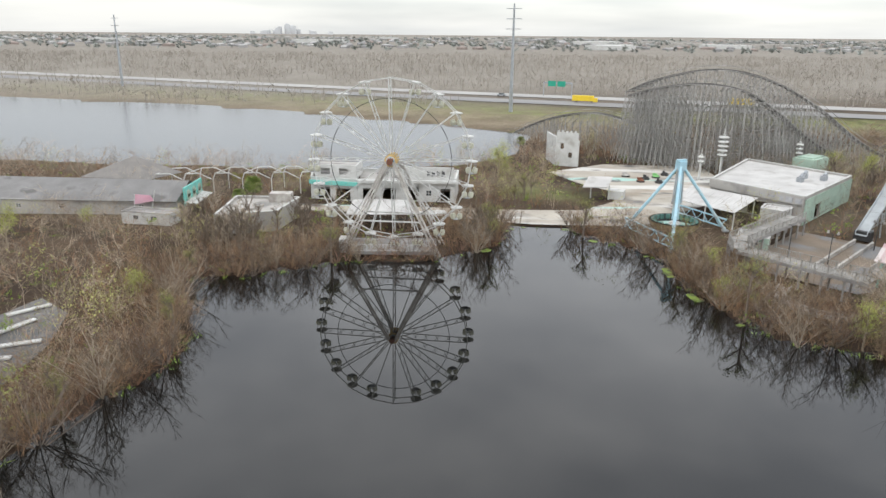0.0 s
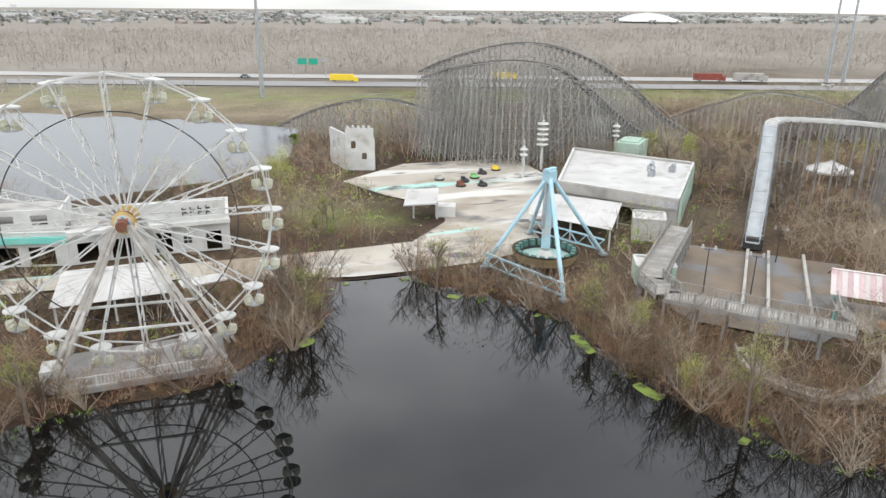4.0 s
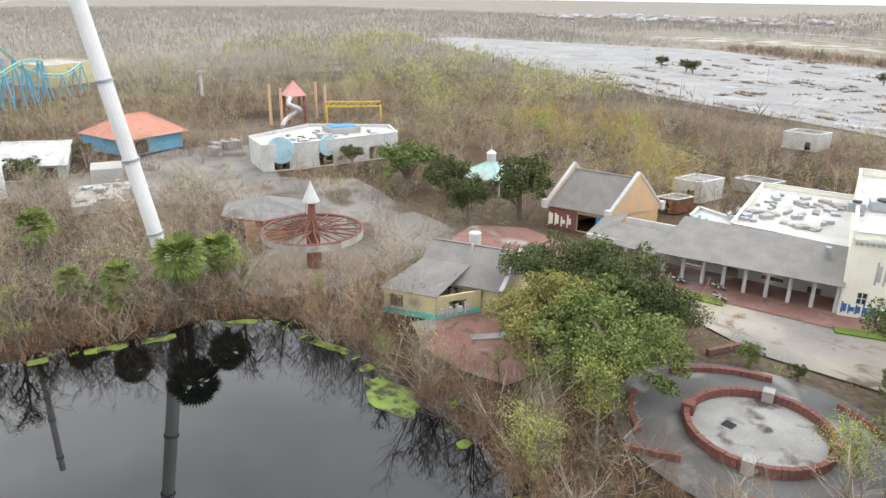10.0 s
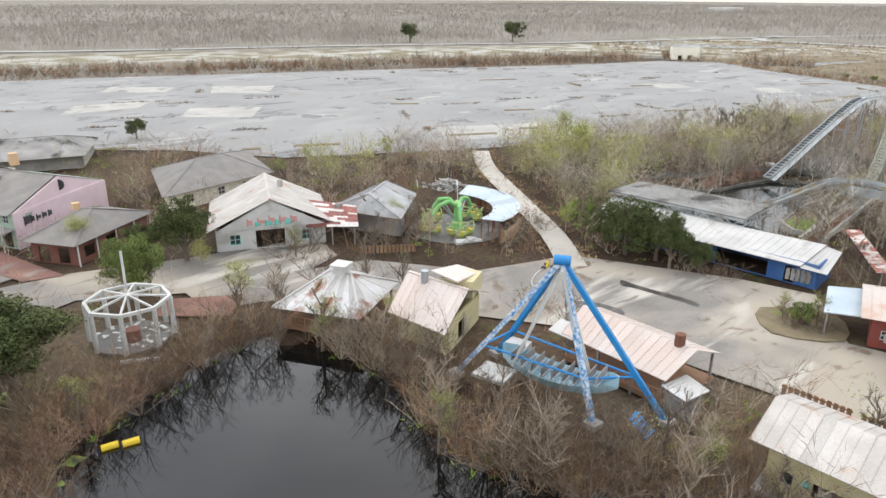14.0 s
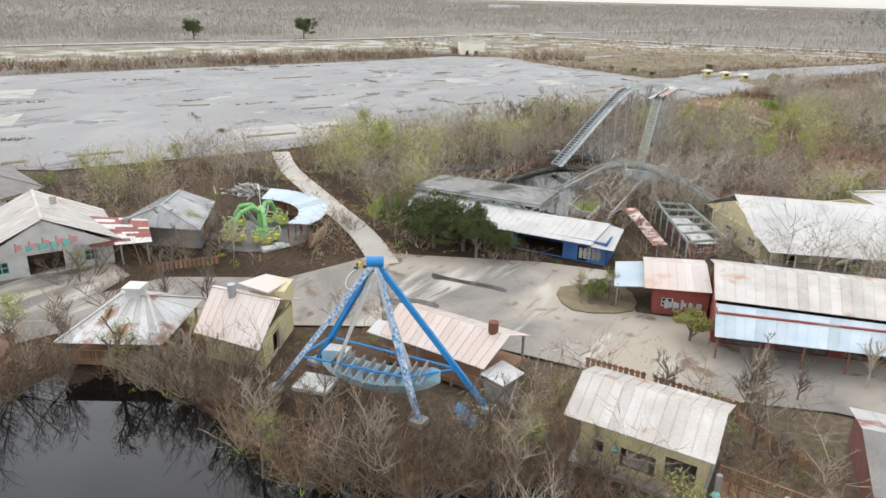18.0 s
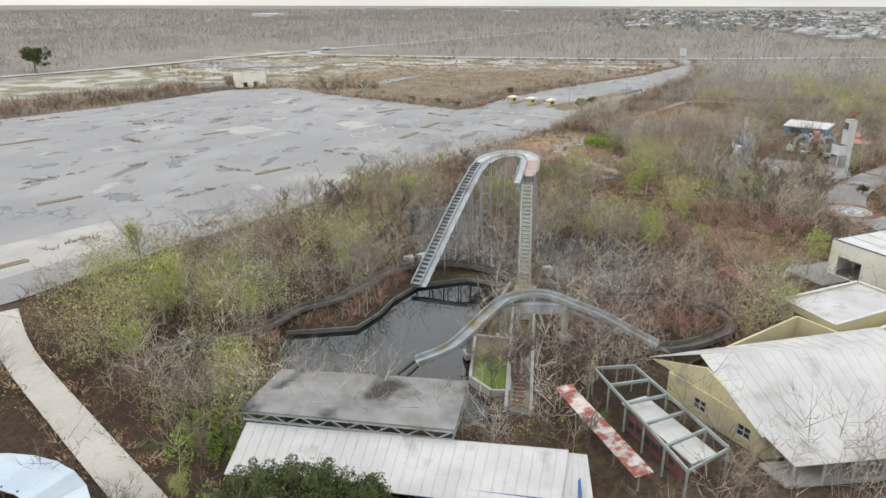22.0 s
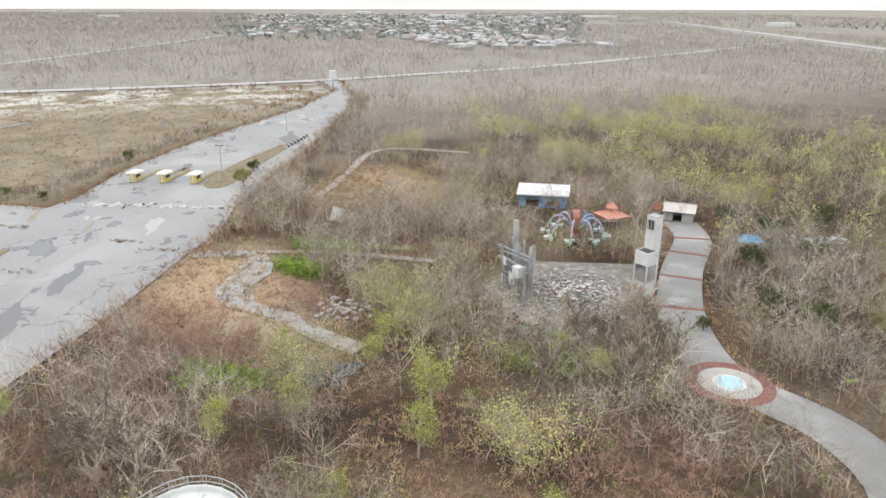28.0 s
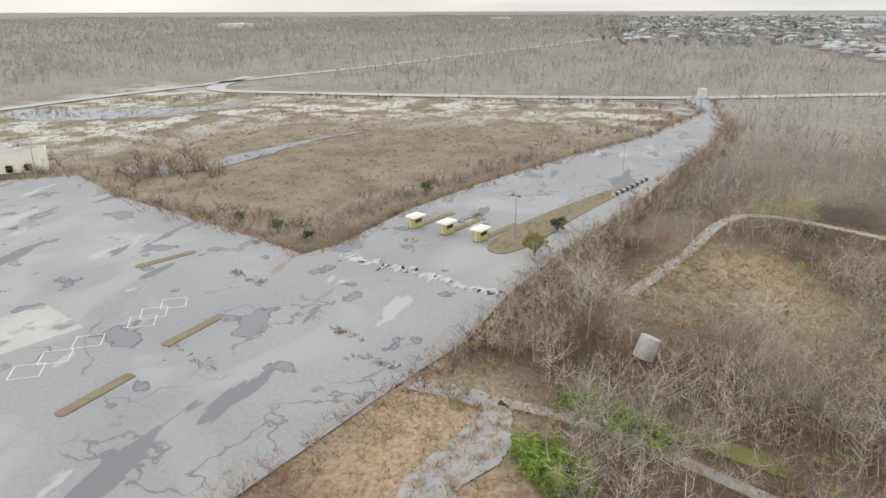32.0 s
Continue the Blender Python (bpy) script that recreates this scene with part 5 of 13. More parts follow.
part("tower", wall_mesh((34.4, 178.4), (35.2, 182), 6.2, [(1, 2.4, 2, 4)], 0.5), WHITE, cas)
for i in range(5):
    part("merlon", M().box((29.6 + i * 1.0, 180.3 - i * 0.4, 8.8), (0.5, 0.5, 0.5 + 0.1 * (i % 2))), WHITE, cas)
stand = thing("food_stand", "collapsed white food stand with a tilted roof", "stand", (33, 143, 0))
part("roof", M().slab([(29.0, 142.6, 2.6), (33.8, 140.6, 3.0), (35.6, 144.4, 4.4), (31.0, 146.6, 4.0)], 0.2), WHITE_ROOF, stand)
part("counter", M().box((36.4, 143.4, 0.9), (3.2, 2.6, 1.8), -0.4), WHITE, stand)
posts(stand, [(31, 143.6), (34.4, 142)], 0, 3.0, 0.2, WHITE)
for i, (x, y) in enumerate([(48, 163), (51, 165), (46, 160), (54, 168), (58, 170), (44, 166), (50, 159)]):
    c = thing("bumper_car", "abandoned rubber-ringed bumper car on the midway", "bumper car", (x, y, 0), "bumper cars")
    part("bumper", M().tube((x, y, 0.08), (x, y, 0.40), 0.95, 1.0, n=14), DARK, c)
    part("shell", M().tube((x, y, 0.40), (x, y, 0.75), 0.85, 0.6, n=12).box((x - 0.3, y, 0.9), (0.5, 1.0, 0.5), i), (DARK, GREEN, RUST, DARK, YELLOW, CONCRETE, DARK)[i], c)

# log flume: lift, top bend and drop
def trough(parent, line, w, h, material, sleepers=True, wall_t=0.12, name="trough", seg=1):
    """A flume channel along a line of points: bed and two sides in runs, with cross ties under it."""
    n = len(line)
    sides = []
    for i, p in enumerate(line):
        a, b_ = np.array(line[max(0, i - 1)]), np.array(line[min(n - 1, i + 1)])
        d = (b_ - a)[:2]
        d = d / (np.linalg.norm(d) + 1e-9)
        sides.append(Vector((-d[1], d[0], 0)))
    for i in range(n - 1):
        p, q = Vector(line[i]), Vector(line[i + 1])
        s, t = sides[i] * (w / 2), sides[i + 1] * (w / 2)
        m = M()
        m.slab([p - s, q - t, q + t, p + s], 0.12)
        for k in (-1, 1):
            a, c = p + s * k, q + t * k
            m.add([a, c, c + Vector((0, 0, h)), a + Vector((0, 0, h)), a * 1 + s.normalized() * k * wall_t, c + t.normalized() * k * wall_t, c + t.normalized() * k * wall_t + Vector((0, 0, h)), a + s.normalized() * k * wall_t + Vector((0, 0, h))],
                  [(0, 1, 2, 3), (7, 6, 5, 4), (3, 2, 6, 7), (0, 3, 7, 4), (1, 5, 6, 2), (0, 4, 5, 1)])
        if sleepers:
            L = (q - p).length
            for j in range(max(1, int(L / 1.2))):
                c = p.lerp(q, (j + 0.5) / max(1, int(L / 1.2)))
                m.beam(c - s * 1.25 - Vector((0, 0, 0.2)), c + s * 1.25 - Vector((0, 0, 0.2)), 0.14)
        part(name, m, material, parent)


def bents(parent, line, w, material, step=3.2, zmin=1.2, r=0.14):
    """Pairs of braced columns under a raised line."""
    acc, last = 0.0, None
    for p, q in zip(line, line[1:]):
        p, q = Vector(p), Vector(q)
        d = (q - p)
        s = Vector((-d.y, d.x, 0)).normalized() * (w / 2)
        L = d.length
        k = max(1, int(L / step))
        for i in range(k):
            c = p.lerp(q, (i + 0.5) / k)
            if c.z < zmin:
                continue
            m = M()
            for e in (-1, 1):
                m.beam((c + s * e * 1.25).xy.to_3d() - Vector((0, 0, 0.4)), c + s * e - Vector((0, 0, 0.2)), r * 1.4)
            nz = int(c.z / 3.0)
            for j in range(nz):
                z0, z1 = c.z * j / max(1, nz), c.z * (j + 1) / max(1, nz)
                a, b_ = c + s * 1.2, c - s * 1.2
                m.beam((a.x, a.y, z0), (b_.x, b_.y, z1), 0.1)
                m.beam((a.x, a.y, z1), (b_.x, b_.y, z1), 0.1)
            part("bent", m, material, parent)


fl = thing("log_flume", "abandoned log flume with pale blue lift and timber drop", "flume", (72, 114, 0))
lift = [(70.4, 112.8, 1.2), (76, 118, 5.2), (82, 123.8, 9.8), (87.3, 129.0, 13.6), (89.0, 130.6, 14.0)]
bend = smooth([(89.0, 130.6, 14.0), (93.5, 132.6, 14.1), (99, 130.5, 14.0), (104, 125, 14.0), (105.3, 121, 13.8), (102.5, 117.6, 13.2)], 3)
drop = [(102.5, 117.6, 13.2), (96, 111.9, 9.0), (88.5, 105.2, 4.4), (82.5, 99.8, 1.4), (80.5, 98, 0.9)]
trough(fl, lift, 1.7, 0.5, PALE_STEEL)
trough(fl, bend, 1.7, 0.5, WHITE)
trough(fl, drop, 1.7, 0.5, GREY_WOOD)
bents(fl, lift, 2.2, PALE_STEEL)
bents(fl, bend, 2.2, GREY_WOOD, 4.5)
bents(fl, drop, 2.2, GREY_WOOD)
part("lift_end", M().box((71.2, 113.4, 1.0), (1.6, 2.6, 1.6), 0.75), DARK, fl)
for a, c in (((69.2, 112.2), (52, 95.2)), ((71.3, 110.6), (54.2, 93.6)), ((74.6, 107.8), (57.4, 90.6))):
    part("guide_wall", M().beam((*a, 0.35), (*c, 0.35), 0.35, 0.7), CONC_PALE, fl)
solo("basin", flat([(63, 119), (47, 103), (47, 97), (56, 88), (62, 90), (78, 104)], 0.03), WET_MUD, "drained muddy flume basin with wet patches", "pavement", kind="structure")
FOOT.append(([(61, 117), (46, 102), (46, 97), (56, 87), (62, 90), (77, 104)], 0))
FOOT.append(([(69, 111), (72, 113), (90, 131), (87, 132)], 0.5))
rail_ = smooth([(47, 89.6, 0.4), (44.5, 85.5, 0.4), (45.5, 80.5, 0.4), (50, 78.5, 0.4), (55.5, 80.4, 0.5), (59, 83, 0.6)], 3)
trough(thing("flume_channel", "curved grey flume channel close to the ground", "flume", (50, 82, 0)), rail_, 1.4, 0.45, CONC_PALE, False)

# elevated boardwalk with railings
br = thing("boardwalk_bridge", "raised grey timber walkway with picket railings", "bridge", (45, 100, 0))
walkway = [(61.5, 117.3), (53.5, 110), (45.4, 102.6), (44.3, 98.2), (50, 91), (55.6, 84.6)]
for a, c in zip(walkway, walkway[1:]):
    n = max(2, round(math.dist(a, c) / 0.55))
    ang = math.atan2(c[1] - a[1], c[0] - a[0])
    for i in range(n):
        p = lerp(a, c, (i + 0.5) / n)
        part("plank", M().box((*p, 3.1), (0.5, 2.9, 0.12), ang), DECK, br)
    nx, ny = -math.sin(ang) * 1.4, math.cos(ang) * 1.4
    for s in (-1, 1):
        part("stringer", M().beam((a[0] + nx * s, a[1] + ny * s, 2.85), (c[0] + nx * s, c[1] + ny * s, 2.85), 0.18, 0.4), GREY_WOOD, br)
        railing(br, [(a[0] + nx * s, a[1] + ny * s), (c[0] + nx * s, c[1] + ny * s)], 3.15, DECK)
    for i in range(max(2, round(math.dist(a, c) / 2.8))):
        p = lerp(a, c, i / max(2, round(math.dist(a, c) / 2.8)))
        for s in (-1, 1):
            part("pile", M().tube((p[0] + nx * s, p[1] + ny * s, -1.0), (p[0] + nx * s, p[1] + ny * s, 2.9), 0.16, n=7), GREY_WOOD, br)


def park_lamp(x, y, h):
    t = thing("park_lamp", "black post lamp with two globe heads", "lamp", (x, y, 0), "park lamps")
    part("pole", M().tube((x, y, 0), (x, y, h), 0.08, 0.05, n=8), DARK, t)
    for s in (-0.5, 0.5):
        a = part("arm", M().tube((x, y, h - 0.2), (x + s, y - s, h), 0.04, n=6), DARK, t)
        part("globe", M().tube((x + s, y - s, h), (x + s, y - s, h + 0.4), 0.2, 0.12, n=10), CONC_PALE, a)


for x, y, h in ((53.6, 103.0, 5.6), (58.6, 100.6, 4.9), (70, 108, 4.6), (-59.7, 0.1, 4.4)):
    park_lamp(x, y, h)

# striped loading pavilion
CANDY = (mat("candy_white_tin", (0.56, 0.53, 0.515), (0.52, 0.45, 0.44), 0.25, 0.6, 0, 0.05, 5, stain=(0.46, 0.33, 0.33), stain_at=0.60, stain_scale=0.4, ob_rand=0.12),
         mat("candy_pink_tin", (0.47, 0.325, 0.325), (0.50, 0.40, 0.395), 0.25, 0.6, 0, 0.05, 5, stain=(0.44, 0.26, 0.27), stain_at=0.58, stain_scale=0.4, ob_rand=0.14))
sp = thing("striped_pavilion", "open loading pavilion with a faded pink-striped tin roof", "pavilion", (66, 78, 0))
FOOT.append(([(58, 91), (70, 79), (60, 72), (66, 66.5), (80, 82), (64, 95)], 0.5))
gable_roof(sp, (59.2, 90.8), (70.2, 79.4), (75.2, 84.2), (64.2, 95.6), 3.9, 5.6, CANDY, 30, trim=CANDY[0])
gable_roof(sp, (66.6, 67.4), (80.4, 81.2), (74.4, 87.0), (60.4, 73.2), 3.9, 7.0, CANDY, 36, hip=6.0, trim=CANDY[0])
posts(sp, [(60.2, 90.6), (64, 86.8), (67.6, 83), (61.6, 73.4), (66.4, 68.8), (71, 73.4), (76, 78.4), (65.8, 77.4), (64.6, 94.2)], 0, 4.0, 0.28, MATS["teal_paint"], square=True)
part("platform", M().prism([(60.6, 90.4), (69.6, 81), (74, 84.4), (64.4, 94.6)], 0.4, 1.0), GREY_WOOD, sp)
railing(sp, [(56.5, 87.2), (60.4, 91)], 3.15, DECK)
part("stair", M().slab([(57.5, 88.6, 3.2), (60.2, 91.2, 3.2), (63, 88.4, 1.0), (60.4, 86, 1.0)], 0.2), GREY_WOOD, sp)
for i in range(3):
    part("log_boat", M().box((63.5 + i * 3, 86.5 - i * 3, 1.3), (2.6, 0.9, 0.7), -0.78), MATS["weathered_boards"], sp)

# ---------------------------------------------------------------- coasters and the east side
DARK_TIMBER = mat("dark_track_timber", (0.13, 0.125, 0.12), (0.19, 0.18, 0.17), 0.3, 0.9, 0, 0, 3, island=0.2)


def wooden_coaster(name, label, line, w=3.8, step=2.1, k=4):
    """A timber coaster: a lattice of bents under a hilly track with handrails."""
    pts = smooth(line, k)
    t = thing(name, label, "roller coaster", (*line[0][:2], 0), "wooden coaster hills")
    ties, rails, frame_, walk_ = M(), M(), M(), M()
    dist, prev = 0.0, None
    cols = []
    for p, q in zip(pts, pts[1:]):
        p, q = Vector(p), Vector(q)
        s = Vector((-(q - p).y, (q - p).x, 0)).normalized()
        for e in (-0.75, 0.75):
            rails.beam(p + s * e, q + s * e, 0.28, 0.35)
        for e in (-w / 2 + 0.2, w / 2 - 0.2):
            walk_.beam(p + s * e + Vector((0, 0, 1.0)), q + s * e + Vector((0, 0, 1.0)), 0.09)
            walk_.beam(p + s * e - Vector((0, 0, 0.1)), q + s * e - Vector((0, 0, 0.1)), 0.5, 0.08)
        L = (q - p).length
        n = max(1, round(L / step))
        for i in range(n):
            c = p.lerp(q, i / n)
            cols.append((c, s))
            ties.beam(c - s * (w / 2) - Vector((0, 0, 0.3)), c + s * (w / 2) - Vector((0, 0, 0.3)), 0.2)
    for k_, ((c, s), (d, u)) in enumerate(zip(cols, cols[1:] + cols[-1:])):
        top = c.z - 0.3
        bent = M()
        for e in (-1, 1):
            f = c + s * (e * w / 2)
            bent.beam((f.x + s.x * e * top * 0.06, f.y + s.y * e * top * 0.06, -0.2), (f.x, f.y, top), 0.12)
            if top > 6:
                # outer batter posts
                bent.beam((f.x + s.x * e * top * 0.22, f.y + s.y * e * top * 0.22, -0.2), (f.x, f.y, top * 0.86), 0.09)
        nz = max(1, int(top / 2.4))
        for j in range(nz):
            z0, z1 = top * j / nz, top * (j + 1) / nz
            g0, g1 = w / 2 + 0.06 * (top - z0), w / 2 + 0.06 * (top - z1)
            at = lambda e, g, z: (c.x + s.x * e * g, c.y + s.y * e * g, z)
            bent.beam(at(-1, g1, z1), at(1, g1, z1), 0.08)
            bent.beam(at(-1 if j % 2 else 1, g0, z0), at(1 if j % 2 else -1, g1, z1), 0.08)
            if top > 8 and z1 < top * 0.8:
                for e in (-1, 1):
                    bent.beam(at(e, g0, z0), at(e, g1 + (top - z1) * 0.16, z1), 0.07)
            zz = min(z1, d.z)
            for e in (-1, 1):
                a_ = Vector(at(e, g1, z1))
                far_ = d + u * (e * (w / 2 + 0.06 * (top - z1)))
                frame_.beam(a_, (far_.x, far_.y, zz), 0.08)
                frame_.beam(at(e, g0, z0), (far_.x, far_.y, zz), 0.07)
                frame_.beam(a_, (far_.x, far_.y, z0), 0.07)
        part("bent", bent, COASTER, t)
    tagged(part("bracing", frame_, COASTER, t), kind="stuff")
    tagged(part("tie", ties, DARK_TIMBER, t), kind="stuff")
    part("track", rails, DARK_TIMBER, t, "dark weathered track rails")
    part("handrail", walk_, COASTER, t)


wooden_coaster("wooden_coaster", "grey wooden coaster turnaround hill of crossed timbers", [(51, 195, 18.2), (56, 188, 21.6), (64, 182, 24.2), (73, 179.5, 24.4), (84, 179, 21.2), (95, 179, 15.2), (106, 179.5, 7.4), (116, 180, 2.5)], step=1.6)
wooden_coaster("wooden_coaster", "grey wooden coaster inner hill of crossed timbers", [(50.5, 191, 17.4), (56, 183, 20.0), (64, 176.5, 21.4), (73, 173.5, 20.0), (81, 174, 15.4), (89, 175.5, 9.8), (98, 177, 4.6), (105, 178, 1.8)], step=1.6)
wooden_coaster("wooden_coaster", "low grey wooden coaster camelback", [(24, 232, 1.5), (31, 224, 6.0), (38, 214, 9.4), (46, 206, 10.6), (56, 198, 8.0), (66, 192, 4.0)], w=2.8)
wooden_coaster("wooden_coaster", "small grey wooden coaster hill", [(128, 204, 2.0), (136, 195, 7.2), (145, 185, 11.2), (156, 173, 8.4), (164, 166, 3.5)], w=2.8)
wooden_coaster("wooden_coaster", "towering grey wooden coaster lift hill with a long straight drop", [(160, 190, 1.5), (163, 178, 7), (164.5, 166, 20), (167, 155, 29.8), (171, 148, 31.2), (176, 136, 28.0), (186, 118, 16.8), (198, 104, 6.8), (206, 95, 1.2)], step=1.6)
wooden_coaster("wooden_coaster", "far grey wooden coaster hill", [(276, 150, 2), (279.5, 141, 8), (281, 127, 16.6), (283, 113, 19.2), (286, 98, 17.2), (292, 84, 9), (296, 74, 2)])
wooden_coaster("wooden_coaster", "far grey wooden coaster return hill", [(268, 140, 1.5), (274, 122, 9), (280, 104, 16.0), (282, 92, 17.5), (280, 80, 10), (276, 70, 3)])

# blue and white shop row
bl = building("blue_shop", "blue and teal shopfront with broken dark openings", "shop", [(141.2, 110.6), (143.4, 92), (180, 100.5), (177, 118)], 5.2, BLUE_MID, {0: [(1.0, 5.5, 0.1, 2.8), (7, 11.6, 0.1, 2.8), (13, 17.6, 0.1, 2.8)]}, roof_mat=CONC_PALE, parapet=0.3)
part("roof_strip", M().beam((159, 114.6, 5.3), (161.6, 96.2, 5.3), 1.0, 0.2), WHITE, bl)
part("porch_roof", M().prism([(137.6, 110.4), (139.9, 91.4), (143.3, 92), (141.2, 110.6)], 3.6, 3.9), CONC_PALE, bl)
part("porch_fascia", M().beam((137.6, 110.4, 3.6), (139.9, 91.4, 3.6), 0.3, 0.9), TEAL, bl, "teal fascia")
posts(bl, [lerp((137.8, 110.2), (140, 91.6), s) for s in (0.01, 0.26, 0.5, 0.75, 0.99)], 0, 3.6, 0.9, TEAL)
wh = building("white_shop", "long white stucco shop with dark doorways", "shop", [(149.8, 92.4), (157.4, 70.4), (174, 74.4), (172.8, 91)], 5.3, WHITE, {0: [(2.5, 5.5, 0.1, 2.8), (9, 10.4, 0.9, 2.3), (12, 17, 0.7, 3.0), (19, 20.2, 0.1, 2.5)]}, roof_mat=CONC_PALE, parapet=0.35, frames=MATS["teal_paint"])
part("blue_band", M().beam((149.6, 92.2, 4.75), (157.1, 70.2, 4.75), 0.3, 0.35), BLUE_MID, wh)
part("arch", M().box((151.0, 87.6, 1.9), (0.9, 4.6, 3.8), 0.33), WHITE, wh)
for x, y in ((158, 84), (163, 81), (166, 80.4), (160, 79)):
    part("roof_unit", M().box((x, y, 5.7), (1.6, 1.3, 1.0), 0.3).box((x + 1, y + 0.6, 5.9), (0.7, 0.7, 1.4)), STEEL, wh)
building("station_annex", "low grey annex beside the shops", "building", [(176, 122), (181, 101), (192, 104), (186, 124)], 4.2, CONCRETE, {}, roof_mat=CONC_PALE)

# yellow bouncing-ride tower
yt = thing("yellow_ride_tower", "yellow twin-column ride tower studded with round lamps", "ride", (90, 71, 0))
mat("lilac", (0.50, 0.46, 0.56), (0.42, 0.40, 0.50), 1.0, 0.6)
for x, y, h in ((89.2, 71.7, 10.6), (90.1, 70.6, 12.2)):
    c = part("column", M().beam((x, y, 0), (x, y, h), 0.55, 0.45), YELLOW, yt)
    part("cap", M().tube((x - 0.25, y - 0.2, h), (x + 0.25, y + 0.2, h), 0.6, n=14), YELLOW, yt)
    for i in range(6):
        o = 0.45 if i % 2 else 0.65
        part("lamp_disc", M().tube((x - o, y + o, 3.6 + i * 1.3), (x - o - 0.22, y + o - 0.12, 3.6 + i * 1.3), 0.46, n=12), MATS["lilac"], c, "faded lilac round lamp")
part("collar", M().box((89.65, 71.15, 5.6), (1.7, 1.2, 0.9), -0.9), YELLOW, yt)
for i in range(4):
    a = i * math.pi / 2 + 0.6
    part("seat_arm", M().beam((89.7, 71.1, 5.6), (89.7 + 1.1 * math.cos(a), 71.1 + 1.1 * math.sin(a), 6.3), 0.3), YELLOW, yt)
part("base", M().disc((89.7, 71.1, 0), 1.7, 0.4, 16), CONCRETE, yt)


def tent(name, label, x, y, r, eave, peak, material, n=8, post_mat=WHITE, rot=0.3, group=""):
    """A many-sided tin tent roof on posts."""
    t = thing(name, label, "pavilion", (x, y, 0), group)
    FOOT.append(([(x - r, y - r), (x + r, y - r), (x + r, y + r), (x - r, y + r)], -0.5))
    c = [(x + r * math.cos(rot + 2 * math.pi * i / n), y + r * math.sin(rot + 2 * math.pi * i / n)) for i in range(n)]
    for a, b_ in zip(c, c[1:] + c[:1]):
        slope(t, (*a, eave), (*b_, eave), (x, y, peak), (x, y, peak), 8 if n <= 4 else 4 if n <= 6 else 3, material)
        part("fascia", M().beam((*a, eave - 0.15), (*b_, eave - 0.15), 0.1, 0.35), post_mat, t)
    posts(t, [lerp(p, (x, y), 0.1) for p in c], 0, eave, 0.2, post_mat)
    return t


mat("striped_cream", (0.66, 0.62, 0.52), (0.56, 0.52, 0.44), 0.6, 0.7, ob_rand=0.14)
tent("tent_pavilion", "pale blue tin tent pavilion", 122.3, 75.9, 4.8, 1.9, 3.4, TIN_BLUE)
tent("tent_pavilion", "cream striped tent pavilion", 134.4, 65.6, 5.2, 2.2, 4.2, MATS["striped_cream"])
tent("tent_pavilion", "pale green striped tin pavilion", 96.0, 60.2, 6.0, 2.6, 4.6, (mat("pale_green_tin", (0.46, 0.54, 0.47), (0.40, 0.47, 0.41), 0.5, 0.7, ob_rand=0.12), mat("grey_green_tin", (0.37, 0.44, 0.38), (0.44, 0.47, 0.42), 0.5, 0.7, ob_rand=0.12)), 4, rot=0.6)
tent("tent_pavilion", "small grey ribbed tent pavilion", 112.5, 61.5, 3.6, 1.9, 3.0, MATS["striped_cream"], 10)
tent("tent_pavilion", "far mint tent pavilion", 146, 119, 4.5, 2.3, 4.0, MATS["pale_teal_roof"])
tent("tent_pavilion", "small white tent pavilion behind the flume", 116, 140, 4.4, 2.4, 4.2, WHITE_ROOF)
solo("pink_ball", M().tube((103.6, 62.6, 4.4), (103.6, 62.6, 4.9), 0.5, 0.8, n=14).tube((103.6, 62.6, 4.9), (103.6, 62.6, 5.6), 0.8, 0.5, n=14).tube((103.6, 62.6, 0), (103.6, 62.6, 4.4), 0.1, n=6), MATS["pink_roof"], "pink ball finial on a post", "sign")
ys = building("yellow_booth", "faded yellow ticket booth with a sagging roof", "booth", [(80.6, 61.4), (83.0, 56.8), (86.4, 58.6), (84, 63.2)], 2.6, mat("yellow_wash", (0.52, 0.43, 0.15), (0.45, 0.39, 0.19), 0.6, 0.8, stain=(0.40, 0.36, 0.24), stain_at=0.6), {0: [(1.8, 3.2, 1.1, 2.0)]}, roof=False)
for a, b_ in zip([(80.3, 61.5), (82.9, 56.4), (86.7, 58.5), (84.1, 63.6)], [(82.9, 56.4), (86.7, 58.5), (84.1, 63.6), (80.3, 61.5)]):
    slope(ys, (*a, 2.6), (*b_, 2.6), (83.5, 60.0, 3.5), (83.5, 60.0, 3.5), 4, MATS["yellow_wash"])


# four tall white masts
def mast(x, y, top, r, label):
    t = thing("white_mast", label, "tower", (x, y, 0), "tall white masts")
    p, q = Vector((x, y, 0.3)), Vector(top)
    part("tube", M().tube(p, q, r, r * 0.85, n=14), MAST_WHITE, t)
    part("footing", M().disc((x, y, 0), r * 1.8, 0.6, 12), CONC_PALE, t)
    L = (q - p).length
    d = (q - p).normalized()
    s = d.cross(Vector((0.3, 1, 0))).normalized()
    for i in range(int(L / 8)):
        c = p + d * (8 * (i + 1))
        part("flange", M().tube(c - d * 0.12, c + d * 0.12, r * 1.12, n=14), STEEL, t)
    lad = M()
    for i in range(int(L / 0.9)):
        c = p + d * (0.9 * (i + 1))
        lad.beam(c - s * (r * 0.8), c - s * (r + 0.42), 0.07)
    part("rungs", lad, WHITE, t)


mast(73.3, 55.9, (75.4, 43.4, 58), 0.78, "leaning white steel ride mast with climbing rungs")
mast(67.9, 17.6, (71.0, 26.6, 58), 0.78, "leaning white steel ride mast by the palms")
